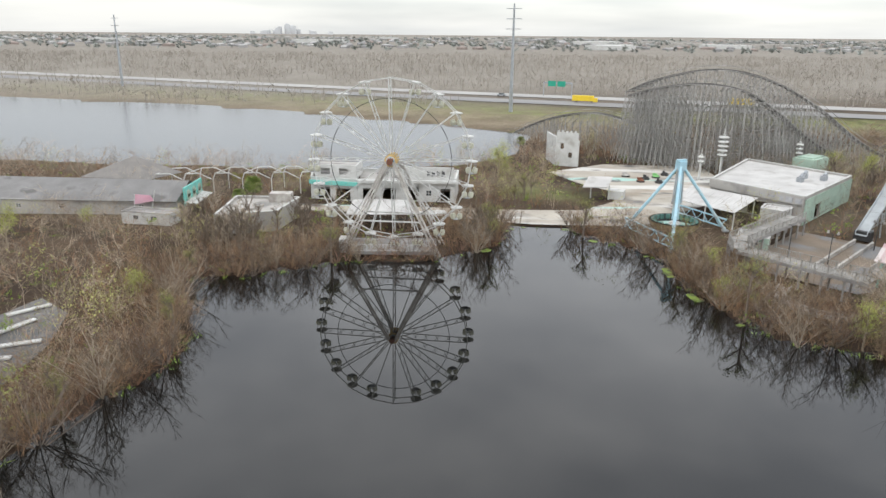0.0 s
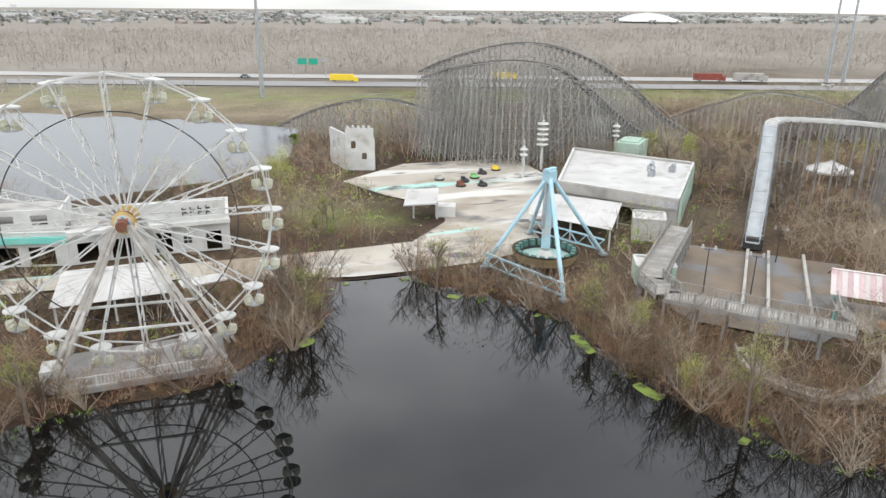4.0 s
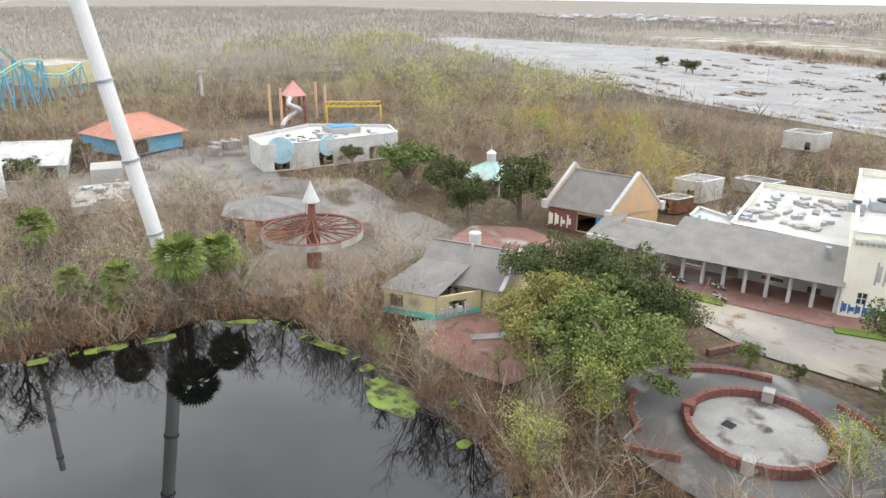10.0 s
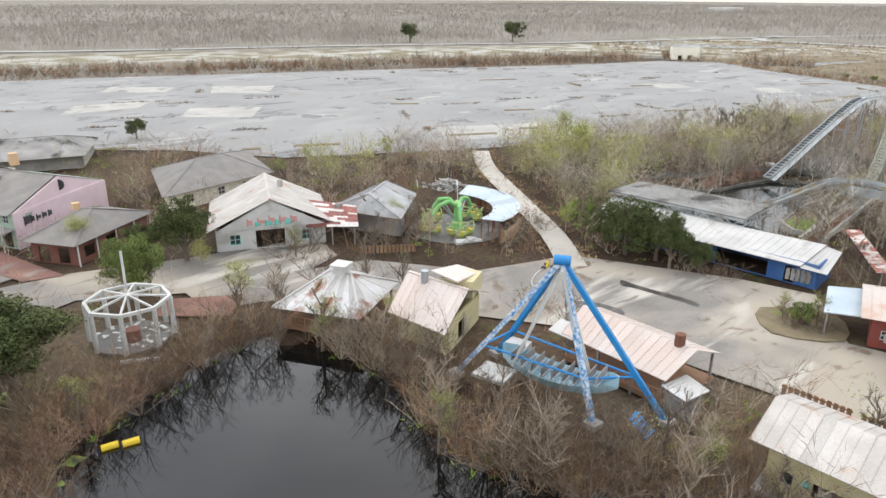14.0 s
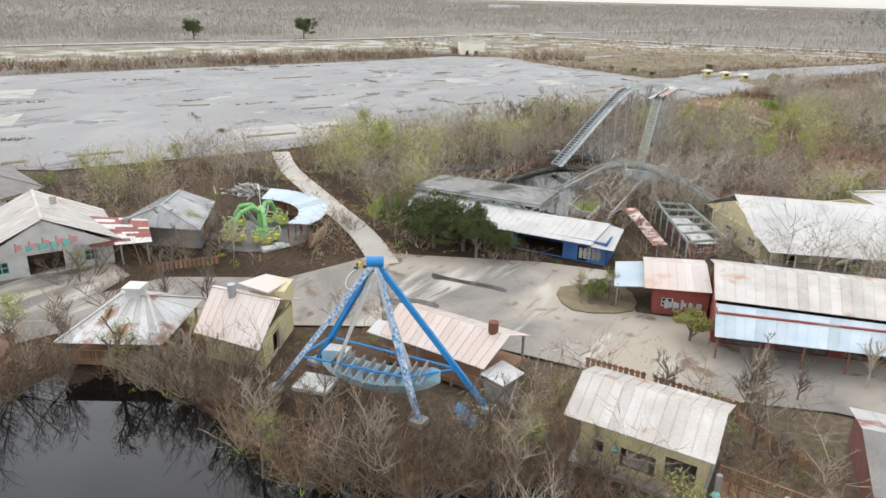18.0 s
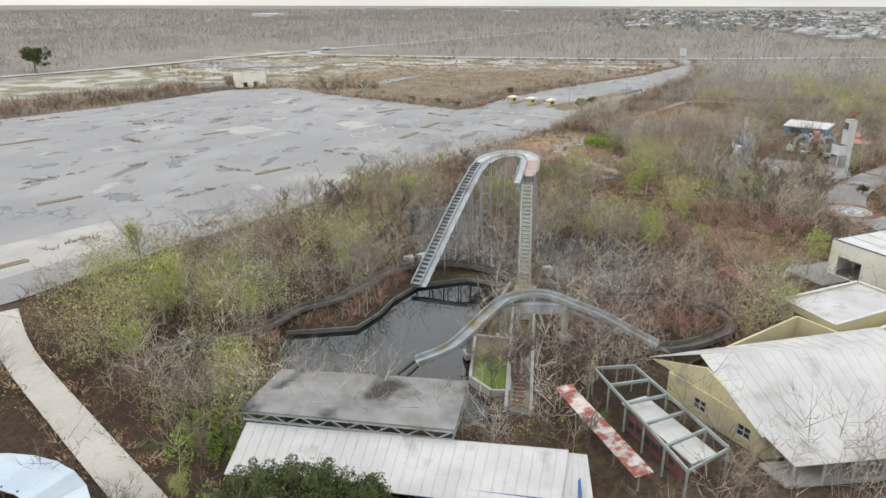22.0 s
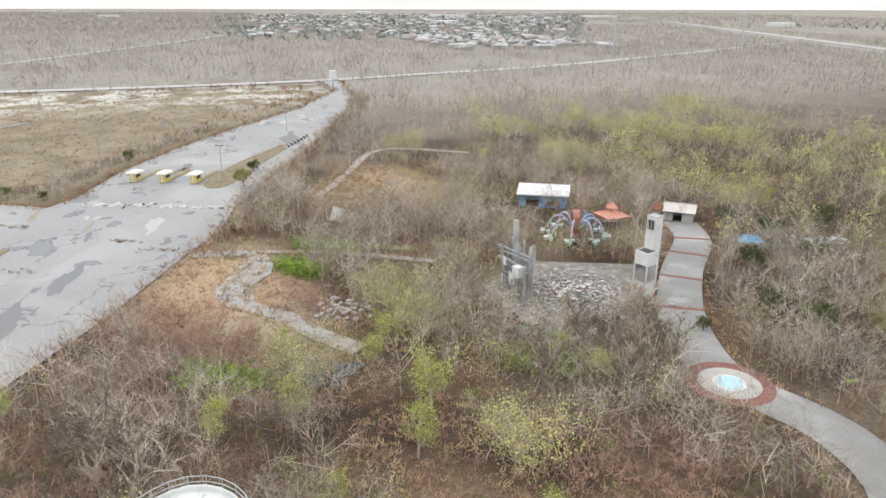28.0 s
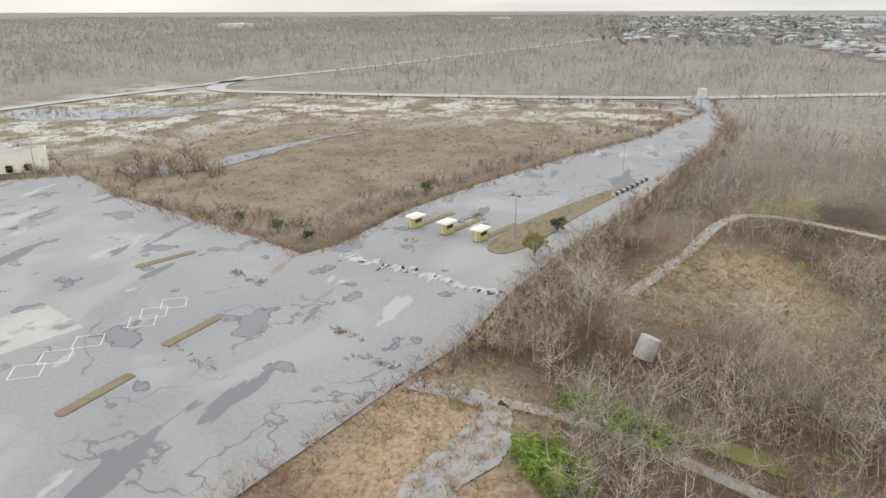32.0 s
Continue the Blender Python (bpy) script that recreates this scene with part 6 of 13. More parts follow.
mast(134.5, 35.7, (134.4, 35.6, 57), 0.62, "far upright white steel ride mast")
mast(123.9, 22.8, (123.2, 22.8, 51), 0.62, "far upright white steel ride mast beside the path")


# inverted steel coaster: blue columns, green track
def steel_coaster():
    t = thing("steel_coaster", "steel coaster with teal-green track on bright blue columns", "roller coaster", (226, 40, 0))
    line = smooth([(262, -30, 8), (248, -20, 6), (238, -8, 9), (230, 0, 17), (226, 12, 21.5), (222, 22, 20.5), (220, 36, 17.8), (221, 50, 17), (228, 58, 15), (234, 52, 10), (228, 40, 7), (220, 26, 5), (222, 8, 7), (232, -6, 12), (244, -14, 10), (250, -4, 5), (240, 14, 4), (230, 30, 5), (224, 46, 8)], 6)
    for e in (-0.6, 0.6):
        part("rail", M().pipe([(x + e, y, z) for x, y, z in line], 0.13, 6), MATS["coaster_green"], t)
    part("spine", M().pipe([(x, y, z + 0.8) for x, y, z in line], 0.26, 7), MATS["coaster_green"], t)
    ties = M()
    for p in line:
        ties.beam((p[0] - 0.7, p[1], p[2]), (p[0] + 0.7, p[1], p[2] + 0.1), 0.2).beam((p[0], p[1], p[2]), (p[0], p[1], p[2] + 0.8), 0.25)
    part("ties", ties, MATS["coaster_green"], t)
    loop = [(219 + 0.8 * i / 20, 34 + 3.6 * math.sin(2 * math.pi * i / 20), 12 + 7 * -math.cos(2 * math.pi * i / 20)) for i in range(21)]
    part("loop", M().pipe(loop, 0.35, 7).pipe([(x + 0.9, y, z) for x, y, z in loop], 0.2, 6), MATS["coaster_green"], t)
    for i in range(0, len(line), 3):
        x, y, z = line[i]
        for e in (-1.4, 1.4):
            part("column", M().tube((x + e * 0.6, y + e, 0), (x, y, z + 0.8), 0.22, n=8), BLUE_MID, t)


mat("coaster_green", (0.24, 0.46, 0.37), (0.30, 0.50, 0.42), 0.5, 0.5)
steel_coaster()
st = building("coaster_station", "long coaster station under a pink roof", "building", [(199, 79), (226.5, 60), (248, 63.5), (221, 83)], 3.6, MATS["grey_timber"], {0: [(2, 9, 0.5, 3), (12, 20, 0.5, 3), (23, 31, 0.5, 3)]}, roof=False)
part("roof", M().slab([(197.5, 80, 5.2), (226, 59.6, 5.2), (250, 63, 6.4), (221.5, 84.4, 6.4)], 0.3), MATS["pink_roof"], st, "long flat pink roof")
building("shed", "far long pale industrial shed", "shed", [(268, 52), (300, 30), (318, 50), (290, 72)], 5, CONC_PALE, {}, roof_mat=CONC_PALE)
building("shed", "far beige industrial shed among trees", "shed", [(272, -22), (282, -42), (300, -34), (290, -14)], 7, PALE_YELLOW, {}, roof_mat=CONC_PALE)

# orange-roofed hut and neighbours
oh = building("orange_hut", "blue-walled hut under a salmon hip roof", "hut", [(144.6, -4.0), (147.6, -16.5), (161, -13), (158, 0.6)], 3.4, BLUE_MID, {0: [(0.8, 4.6, 0.2, 3.0)]}, roof=False)
gable_roof(oh, (143.2, -2.6), (146.6, -18), (162.4, -14.4), (159, 1.4), 3.5, 7.4, SALMON, 12, hip=5)
word_bars(oh, (146.2, -10.6), (147.4, -15.6), 1.0, 2.4, 5, MATS["teal_paint"], seed=8, off=-0.2)
wr = thing("grey_pavilion", "pavilion with a white-grey metal hip roof", "pavilion", (147, 14, 0))
gable_roof(wr, (137.5, 22.6), (130.8, 11), (154.5, 3.6), (161, 15.2), 3.0, 5.0, WHITE_ROOF, 12, hip=5)
part("wall", wall_mesh((138.6, 21.6), (132, 11.4), 3.0, [(1, 5, 0.2, 2.4), (7, 11, 0.2, 2.4)]), PALE_GREEN, wr)
part("wall", wall_mesh((132, 11.4), (154, 4.4), 3.0, ()), MATS["concrete"], wr)
part("wall", wall_mesh((138.6, 21.6), (160, 14.8), 3.0, ()), MATS["concrete"], wr)
FOOT.append(([(138, 22), (131, 11), (154, 4), (161, 15)], 0.5))
bh = building("ice_hut", "pale blue scenic hut with a jagged parapet", "hut", [(148.6, 59.6), (146.2, 51), (154.6, 48.8), (157, 57.4)], 3.8, PALE_BLUE, {0: [(3, 5.6, 0.2, 2.4)]}, roof_mat=WHITE_ROOF)
for i in range(6):
    part("jagged_crest", M().cone((148.6 - 0.4 * i, 59.4 - 1.6 * i, 4.2), 0.9, 1.0 + 0.8 * (i % 2), 5), PALE_BLUE, bh)
wk = thing("wrecked_ride", "wrecked white ride platform strewn with panels", "ride", (116, 9, 0))
FOOT.append(([(106, 16), (106, 4), (126, 0), (128, 12)], 0))
part("platform", M().prism([(108, 17), (106, 6), (118, 3), (121, 14)], 0.2, 1.5), CONC_PALE, wk)
rr = random.Random(7)
for i in range(26):
    part("panel", M().box((rr.uniform(107, 120), rr.uniform(5, 15), 1.6 + rr.uniform(0, 0.7)), (rr.uniform(0.6, 2.4), rr.uniform(0.5, 1.6), 0.12 + rr.uniform(0, 0.3)), rr.uniform(0, 3)), DEBRIS if i % 3 else STEEL, wk)
part("grey_box", M().box((124.5, 6.5, 1.7), (6, 5, 3.4), -0.3), CONCRETE, wk)
dbr = thing("stall_row", "row of low ruined white stalls", "stall", (138, -24, 0))
for i in range(7):
    part("stall", M().box((136 + rr.uniform(-3, 3), -18 - i * 2.2, 0.9), (3.0, 1.6, 1.8), rr.uniform(-0.3, 0.3)), DEBRIS, dbr)
    part("bent_pipe", M().pipe([(134 + i * 0.3, -18 - i * 2.2, 0), (134.5 + i * 0.3, -18 - i * 2.2, 2.6), (137, -18.6 - i * 2.2, 2.8)], 0.07), STEEL, dbr)

# fun house with slide poles and a red pyramid
fun = building("fun_house", "sprawling white fun house with rounded facades", "building", [(115, -18.6), (112.4, -26), (109.4, -46.4), (117.4, -50.4), (129, -37.4), (124.6, -21)], 4.6, WHITE, {1: [(3, 6, 0.2, 2.8), (9, 11, 0.8, 2.4), (14, 17, 0.2, 2.8)], 0: [(2, 5, 0.2, 2.6)]}, roof_mat=WHITE_ROOF)
part("roof_box", M().prism([(118, -36), (116, -42), (121, -43), (123, -37)], 4.6, 5.8), CONC_PALE, fun)
part("blue_skylight", M().prism([(118.4, -36.4), (116.6, -41.6), (120.6, -42.4), (122.4, -37.4)], 5.8, 5.95), BLUE_WALL, fun)
part("facade_arch", M().tube((113.6, -21.6, 4.0), (114.2, -22, 4.0), 2.6, n=22).tube((111.6, -31, 4.0), (112, -31, 4.0), 2.0, n=22), PALE_BLUE, fun)
part("facade_box", M().box((112, -45, 2.6), (4.0, 4.2, 5.2), 0.2), TIN_BLUE, fun)
for i in range(18):
    part("roof_clutter", M().box((rr.uniform(114, 123), rr.uniform(-44, -24), 4.85), (rr.uniform(0.4, 1.8), rr.uniform(0.4, 1.2), rr.uniform(0.2, 0.8)), rr.uniform(0, 3)), DEBRIS if i % 2 else STEEL, fun)
gy = thing("slide_tower", "tan climbing poles with a pink pyramid roof and tube slide", "ride", (160, -52, 0))
for x, y, h in ((158.5, -44.4, 10.2), (156.8, -46.6, 9.4), (161, -59.6, 9.6), (158.4, -60.8, 9.0)):
    part("pole", M().tube((x, y, 0), (x, y, h), 0.42, 0.34, n=9), PEACH, gy)
for a, b_ in (((158.4, -49.4), (163.6, -50.6)), ((163.6, -50.6), (162.6, -55.8)), ((162.6, -55.8), (157.4, -54.6)), ((157.4, -54.6), (158.4, -49.4))):
    slope(gy, (*a, 6.8), (*b_, 6.8), (160.5, -52.6, 10.6), (160.5, -52.6, 10.6), 4, MATS["pink_wash"] if "pink_wash" in MATS else mat("pink_wash", (0.60, 0.28, 0.26), (0.55, 0.30, 0.28), 0.5, 0.7))
posts(gy, [(158.8, -50), (163, -51), (162.2, -55.2), (158, -54.2)], 0, 6.8, 0.5, RED)
part("tube_slide", M().pipe(smooth([(158, -50, 6.5), (154.5, -47.5, 5.6), (153, -49.6, 4.4), (155.6, -50.4, 3.2), (153.4, -46, 2.2), (150.4, -43, 1.0)], 4), 0.55, 9), WHITE, gy)
part("yellow_truss", M().beam((152, -57, 5.6), (146, -70, 5.2), 0.3).beam((152, -57, 4.4), (146, -70, 4.0), 0.3), YELLOW, gy)
for i in range(9):
    a, b_ = lerp((152, -57), (146, -70), i / 9), lerp((152, -57), (146, -70), (i + 1) / 9)
    part("truss_web", M().beam((*a, 4.5), (*b_, 5.5), 0.12), YELLOW, gy)
posts(gy, [(152, -57), (146, -70)], 0, 4.4, 0.4, YELLOW)
lh = thing("small_lighthouse", "white pole tower with a grey lantern", "tower", (221, -54, 0))
part("shaft", M().tube((221, -54, 0), (221, -54, 7.0), 0.55, 0.45, n=10), WHITE, lh)
part("lantern", M().tube((221, -54, 7.0), (221, -54, 8.0), 1.0, n=12), CONCRETE, lh)

# spinning ride with a white spire, and its shelter
SKIRT, SKIRT_OLD = mat("skirt_white", (0.50, 0.48, 0.44), (0.42, 0.40, 0.36), 0.8, 0.7, stain=(0.30, 0.25, 0.21), stain_at=0.56), mat("skirt_mint", (0.42, 0.46, 0.40), (0.40, 0.33, 0.28), 0.8, 0.7)
cr = thing("saucer_ride", "red saucer ride with a tilted frame disc and white spire", "ride", (67, 0.6, 0))
part("trunk", M().tube((67, 0.6, 0), (67, 0.6, 4.6), 1.0, 0.8, n=10), RUST, cr)
part("spire_neck", M().tube((67, 0.6, 4.6), (67, 0.6, 8.6), 0.75, 0.35, n=10), BRICK_RED, cr)
part("spire", M().cone((67, 0.6, 8.5), 1.05, 2.6, 14), WHITE, cr)
part("ring", M().pipe([(67 + 6.0 * math.cos(a), 0.6 + 6.0 * math.sin(a), 5.0) for a in [2 * math.pi * i / 28 for i in range(29)]], 0.16, 6), BRICK_RED, cr)
for i in range(28):
    a, b_ = 2 * math.pi * i / 28, 2 * math.pi * (i + 1) / 28
    p, q = (67 + 6.1 * math.cos(a), 0.6 + 6.1 * math.sin(a)), (67 + 6.1 * math.cos(b_), 0.6 + 6.1 * math.sin(b_))
    if i % 9 != 4:
        part("skirt_panel", M().beam((*p, 4.6), (*q, 4.6), 0.08, 0.9), SKIRT if i % 3 else SKIRT_OLD, cr)
    if i % 2 == 0:
        part("arm", M().beam((67, 0.6, 4.9), (*p, 5.0), 0.16), BRICK_RED, cr)
        part("tie", M().beam((67 + 2.6 * math.cos(a), 0.6 + 2.6 * math.sin(a), 5.5), (67 + 5.6 * math.cos(b_ + 0.1), 0.6 + 5.6 * math.sin(b_ + 0.1), 4.7), 0.1), RUST, cr)
        part("strut", M().beam((67, 0.6, 6.6), (67 + 3.5 * math.cos(a), 0.6 + 3.5 * math.sin(a), 5.0), 0.1), BRICK_RED, cr)
solo("slab", flat([(67 + 7.4 * math.cos(a), 0.6 + 7.4 * math.sin(a)) for a in [2 * math.pi * i / 24 for i in range(24)]], 0.07), WET_MUD, "muddy round ride slab strewn with leaves", "slab")
FOOT.append(([(60, -6), (74, -6), (74, 7), (60, 7)], 0))
t_ = tent("shelter", "open shelter with a mossy grey hip roof", 84.6, -2.4, 6.6, 3.1, 4.8, DARK_ROOF, 6, MATS["red_wall"], 0.5)
part("back_wall", wall_mesh((80.2, 3.0), (79.6, -3.2), 3.0, ()), MATS["weathered_boards"], t_)
c_ = tent("cupola_pavilion", "teal-roofed octagonal pavilion with a white cupola", 78.4, -42.4, 5.0, 2.9, 5.4, MATS["pale_teal_roof"], 8)
part("cupola", M().tube((78.4, -42.4, 5.1), (78.4, -42.4, 6.5), 0.75, n=8), WHITE, c_)
part("cupola_cap", M().cone((78.4, -42.4, 6.5), 1.0, 0.7, 8), WHITE, c_)
part("finial", M().tube((78.4, -42.4, 7.2), (78.4, -42.4, 7.9), 0.06, n=5), WHITE, c_)

# ---------------------------------------------------------------- south side: theatre square
th = building("theatre", "two-storey cream theatre with white cornice and sprayed walls", "theatre",
              [(18.4, -34.0), (12.4, -37.0), (12.0, -37.9), (-5.6, -45.4), (5.6, -70.2), (28.2, -65)], 8.6, CREAM,
              {0: [(1.4, 2.4, 1.6, 3.0), (4.6, 5.6, 4.6, 6.4)],
               2: [(1.3, 2.5, 4.6, 6.6), (4.6, 5.8, 4.6, 6.6), (7.9, 9.1, 4.6, 6.6), (11.4, 12.6, 4.0, 6.8), (16.4, 17.4, 5.2, 6.4),
                   (0.8, 2.0, 0.9, 2.6), (3.0, 5.2, 0.1, 2.8), (6.6, 8.2, 0.8, 2.6), (9.6, 11.4, 0.1, 2.8), (13, 15.4, 0.1, 2.8), (16.6, 18.2, 0.6, 2.6)]},
              roof_mat=WHITE_ROOF, parapet=0.9)


def cornice(parent, a, b_, z, n, side=0.35):
    """A white cornice with a row of dentils."""
    d = Vector((b_[0] - a[0], b_[1] - a[1], 0)).normalized()
    o = Vector((-d.y, d.x, 0)) * side
    m = M().beam((a[0] + o.x, a[1] + o.y, z + 0.45), (b_[0] + o.x, b_[1] + o.y, z + 0.45), 0.7, 0.3)
    c = part("cornice", m, WHITE, parent)
    den = M()
    for i in range(n):
        p = lerp(a, b_, (i + 0.5) / n)
        den.box((p[0] + o.x * 0.8, p[1] + o.y * 0.8, z + 0.1), (0.22, 0.3, 0.42), math.atan2(d.y, d.x))
    part("dentils", den, WHITE, c)


cornice(th, (12.0, -37.9), (-5.6, -45.4), 8.3, 36, -0.3)
cornice(th, (18.4, -34.0), (12.4, -37.0), 8.3, 13, -0.3)
cornice(th, (-5.6, -45.4), (5.6, -70.2), 8.3, 48, -0.3)
for s in (1.3, 4.6, 7.9, 11.4):
    for e in (-0.45, 1.65):
        p = lerp((12.0, -37.9), (-5.6, -45.4), (s + e) / 19.13)
        part("shutter", M().box((p[0] - 0.07, p[1] + 0.17, 5.6), (0.55, 0.08, 2.1), math.atan2(-7.5, -17.6)), GRAFFITI_GREY, th)
word_bars(th, (9.6, -38.9), (0.0, -43.0), 4.3, 5.9, 8, GRAFFITI_GREY, off=-0.19, seed=11)
word_bars(th, (-1.2, -43.5), (-5.2, -45.2), 4.2, 6.4, 4, GRAFFITI_GREY, off=-0.19, seed=12)
word_bars(th, (18.2, -34.1), (12.8, -36.8), 0.5, 1.9, 9, GRAFFITI_BLUE, off=-0.19, seed=13)
word_bars(th, (16, -35.2), (14.6, -35.9), 4.0, 6.8, 2, GRAFFITI_GREY, off=-0.19, seed=14)
bal = part("balcony", M().slab([(12.6, -38.2, 3.5), (13.4, -36.0, 3.3), (-7.4, -44.2, 3.3), (-8.0, -46.6, 3.4), (-5.6, -45.6, 3.5)], 0.3), CONCRETE, th)
for i in range(60):
    part("roof_board", M().box((*lerp((13.0, -37.0), (-6.6, -45.2), (i + 0.5) / 60), 3.58), (0.30, 2.0, 0.05), math.atan2(-8.2, -19.6)), DECK, bal)
posts(th, [lerp((13.0, -36.5), (-7.2, -44.6), s) for s in (0.02, 0.2, 0.4, 0.6, 0.8, 0.98)], 0, 3.2, 0.16, DARK, square=False)
for x, y, w in ((20, -48, 3.0), (18.4, -52, 2.4), (14.2, -50.6, 2.0), (2.0, -50, 2.6), (0.5, -47.4, 1.6), (22, -45, 1.8), (-1, -51, 1.4), (10, -44, 1.2)):
    u = part("roof_unit", M().box((x, y, 9.2), (w, w * 0.7, 1.1), 0.4), STEEL, th)
    part("fan", M().tube((x, y, 9.75), (x, y, 9.95), w * 0.28, n=12), DARK, u)
part("duct", M().beam((18, -55, 8.9), (-1, -52, 8.9), 0.5, 0.5).beam((14, -63, 8.9), (3, -50, 8.9), 0.4, 0.4), STEEL, th)
rr = random.Random(21)
for i in range(30):
    part("roof_debris", M().box((rr.uniform(-2, 22), rr.uniform(-60, -42), 8.75), (rr.uniform(0.3, 1.4), rr.uniform(0.2, 0.7), rr.uniform(0.05, 0.4)), rr.uniform(0, 3)), DEBRIS, th)
lowr = building("theatre_annex", "low annex with a cluttered white flat roof", "building", [(20.4, -40.6), (27.6, -64.8), (40, -62), (33.6, -39.0)], 5.0, CREAM, {}, roof_mat=WHITE_ROOF, parapet=0.6)
for i in range(46):
    part("roof_debris", M().box((rr.uniform(26, 37), rr.uniform(-60, -43), 5.15), (rr.uniform(0.4, 2.0), rr.uniform(0.3, 1.4), rr.uniform(0.08, 0.8)), rr.uniform(0, 3)), (DEBRIS, STEEL, CONCRETE)[i % 3], lowr)
word_bars(lowr, (39.6, -40.2), (33.8, -38.8), 4.2, 5.4, 5, TEAL, off=0.2, seed=15)
wing = building("annex_wing", "white side wing with a stained flat roof", "building", [(33.9, -38.8), (39.8, -40.4), (41, -44.8), (35.2, -43.4)], 4.6, WHITE, {}, roof_mat=WHITE_ROOF, parapet=0.3)

arc = thing("colonnade", "long grey-roofed colonnade with white columns", "colonnade", (30, -33, 0))
FOOT.append(([(45, -27), (18.6, -34.4), (20, -40), (46, -34)], 0.3))
slope(arc, (37.0, -27.6, 3.6), (18.0, -33.2, 3.6), (38.4, -36.2, 6.0), (20.1, -39.6, 6.0), 22, GREY_ROOF)
slope(arc, (46.6, -26.4, 3.3), (37.0, -27.6, 3.3), (45.6, -31.4, 4.6), (38, -32.6, 4.6), 8, GREY_ROOF)
slope(arc, (49.6, -34.6, 3.3), (46.6, -26.4, 3.3), (46.4, -36, 4.6), (44.6, -31.4, 4.6), 7, GREY_ROOF)
for i in range(13):
    x, y = lerp((46.0, -27.4), (18.8, -34.2), i / 12)
    c = part("column", M().tube((x, y, 0.2), (x, y, 3.3), 0.24, 0.2, n=12), WHITE, arc)
    part("capital", M().box((x, y, 3.38), (0.6, 0.6, 0.2)), WHITE, c)
for i in range(4):
    x, y = lerp((47.0, -28.8), (49.0, -34), i / 3)
    part("column", M().tube((x, y, 0.2), (x, y, 3.3), 0.24, 0.2, n=12), WHITE, arc)
part("beam", M().beam((46.6, -27.2, 3.45), (18.2, -34.0, 3.45), 0.35, 0.3), WHITE, arc)
part("back_wall", wall_mesh((44.4, -32.4), (19.8, -38.4), 5.2, [(3, 4.4, 0.1, 2.3), (8, 10, 0.6, 2.4), (13, 14.4, 0.1, 2.3), (17, 19.4, 0.6, 2.4), (22, 23.4, 0.1, 2.3)]), WHITE, arc)
part("porch_floor", M().prism([(47, -26.4), (18.4, -33.2), (19.8, -38.2), (44.6, -32.2)], 0.0, 0.2), BRICK_PAVE, arc)
part("chimney", M().tube((21.4, -36.6, 4.8), (21.4, -36.6, 6.4), 0.35, n=10), STEEL, arc)
for i, (x, y) in enumerate(((34.4, -29.0), (37.6, -28.2), (30.2, -30.6), (40.6, -27.2), (28.6, -27.8))):
    w = thing("prop_wheel", "heap of white spoked prop wheels", "wheel", (x, y, 0), "prop wheels")
    for k in range(5):
        a = k * 0.63
        part("rim_piece", M().beam((x - 0.9 * math.cos(a), y - 0.5 * math.sin(a), 0.3 + 0.12 * k), (x + 0.9 * math.cos(a), y + 0.5 * math.sin(a), 0.9 - 0.1 * k), 0.14), WHITE if k % 2 else DARK, w)
for poly in ([(32.4, -27.2), (28.0, -28.2), (27.6, -26.6), (32.0, -25.6)], [(17.5, -30.4), (12.6, -33.2), (11.8, -31.6), (16.9, -29.2)]):
    solo("lawn", M().prism(poly, 0.05, 0.22), WEED, "small square of bright lawn", "lawn", "lawn squares")

sh = building("mission_house", "house with curved peach gables and a grey roof", "house", [(58.9, -34.6), (49.6, -36.8), (47.4, -45.0), (56.8, -42.8)], 3.4, PEACH, {0: [(4.6, 7.4, 0.1, 2.6)]}, roof=False)
gable_roof(sh, (58.8, -33.8), (49.4, -36.0), (47.2, -45.6), (56.8, -43.4), 3.3, 8.2, GREY_ROOF, 14)
for a, b_ in (((58.9, -33.6), (56.8, -43.6)), ((49.5, -35.8), (47.3, -45.8))):
    gable_wall(sh, a, b_, 3.2, 8.9, PEACH, 0.4)
    part("gable_coping", M().beam((*a, 3.5), (*lerp(a, b_, 0.5), 9.0), 0.6, 0.25).beam((*b_, 3.5), (*lerp(a, b_, 0.5), 9.0), 0.6, 0.25).box((*a, 3.6), (0.8, 0.8, 1.2)).box((*b_, 3.6), (0.8, 0.8, 1.2)), WHITE, sh)
part("front_panel", wall_mesh((58.7, -34.35), (54.5, -35.4), 2.9, (), 0.12), BRICK_RED, sh)
word_bars(sh, (58.5, -34.2), (54.8, -35.1), 0.4, 2.4, 4, CREAM, off=-0.1, seed=17)
part("blue_panel", wall_mesh((51.6, -36.1), (50.0, -36.5), 2.6, (), 0.1), BLUE, sh)

rh = building("corner_house", "cream corner house with a grey shingle roof and broken gable", "house", [(51.0, -3.0), (42.6, -6.8), (45.4, -14.6), (54.0, -11.0)], 2.9, PALE_YELLOW, {0: [(3.0, 5.0, 0.1, 2.3)]}, roof=False, frames=TEAL)
gable_roof(rh, (51.4, -2.0), (41.8, -6.2), (44.8, -15.4), (54.4, -11.2), 2.9, 5.9, GREY_ROOF, 14)
gable_wall(rh, (42.4, -6.6), (45.2, -14.8), 2.8, 5.7, WHITE)
part("gable_coping", M().beam((41.8, -6.2, 3.0), (43.3, -10.8, 6.2), 0.5, 0.3).beam((44.8, -15.4, 3.0), (43.3, -10.8, 6.2), 0.5, 0.3), WHITE, rh)
part("gable_vent", M().box((42.9, -10.7, 4.6), (0.3, 0.7, 0.9), 0.35), DARK, rh)
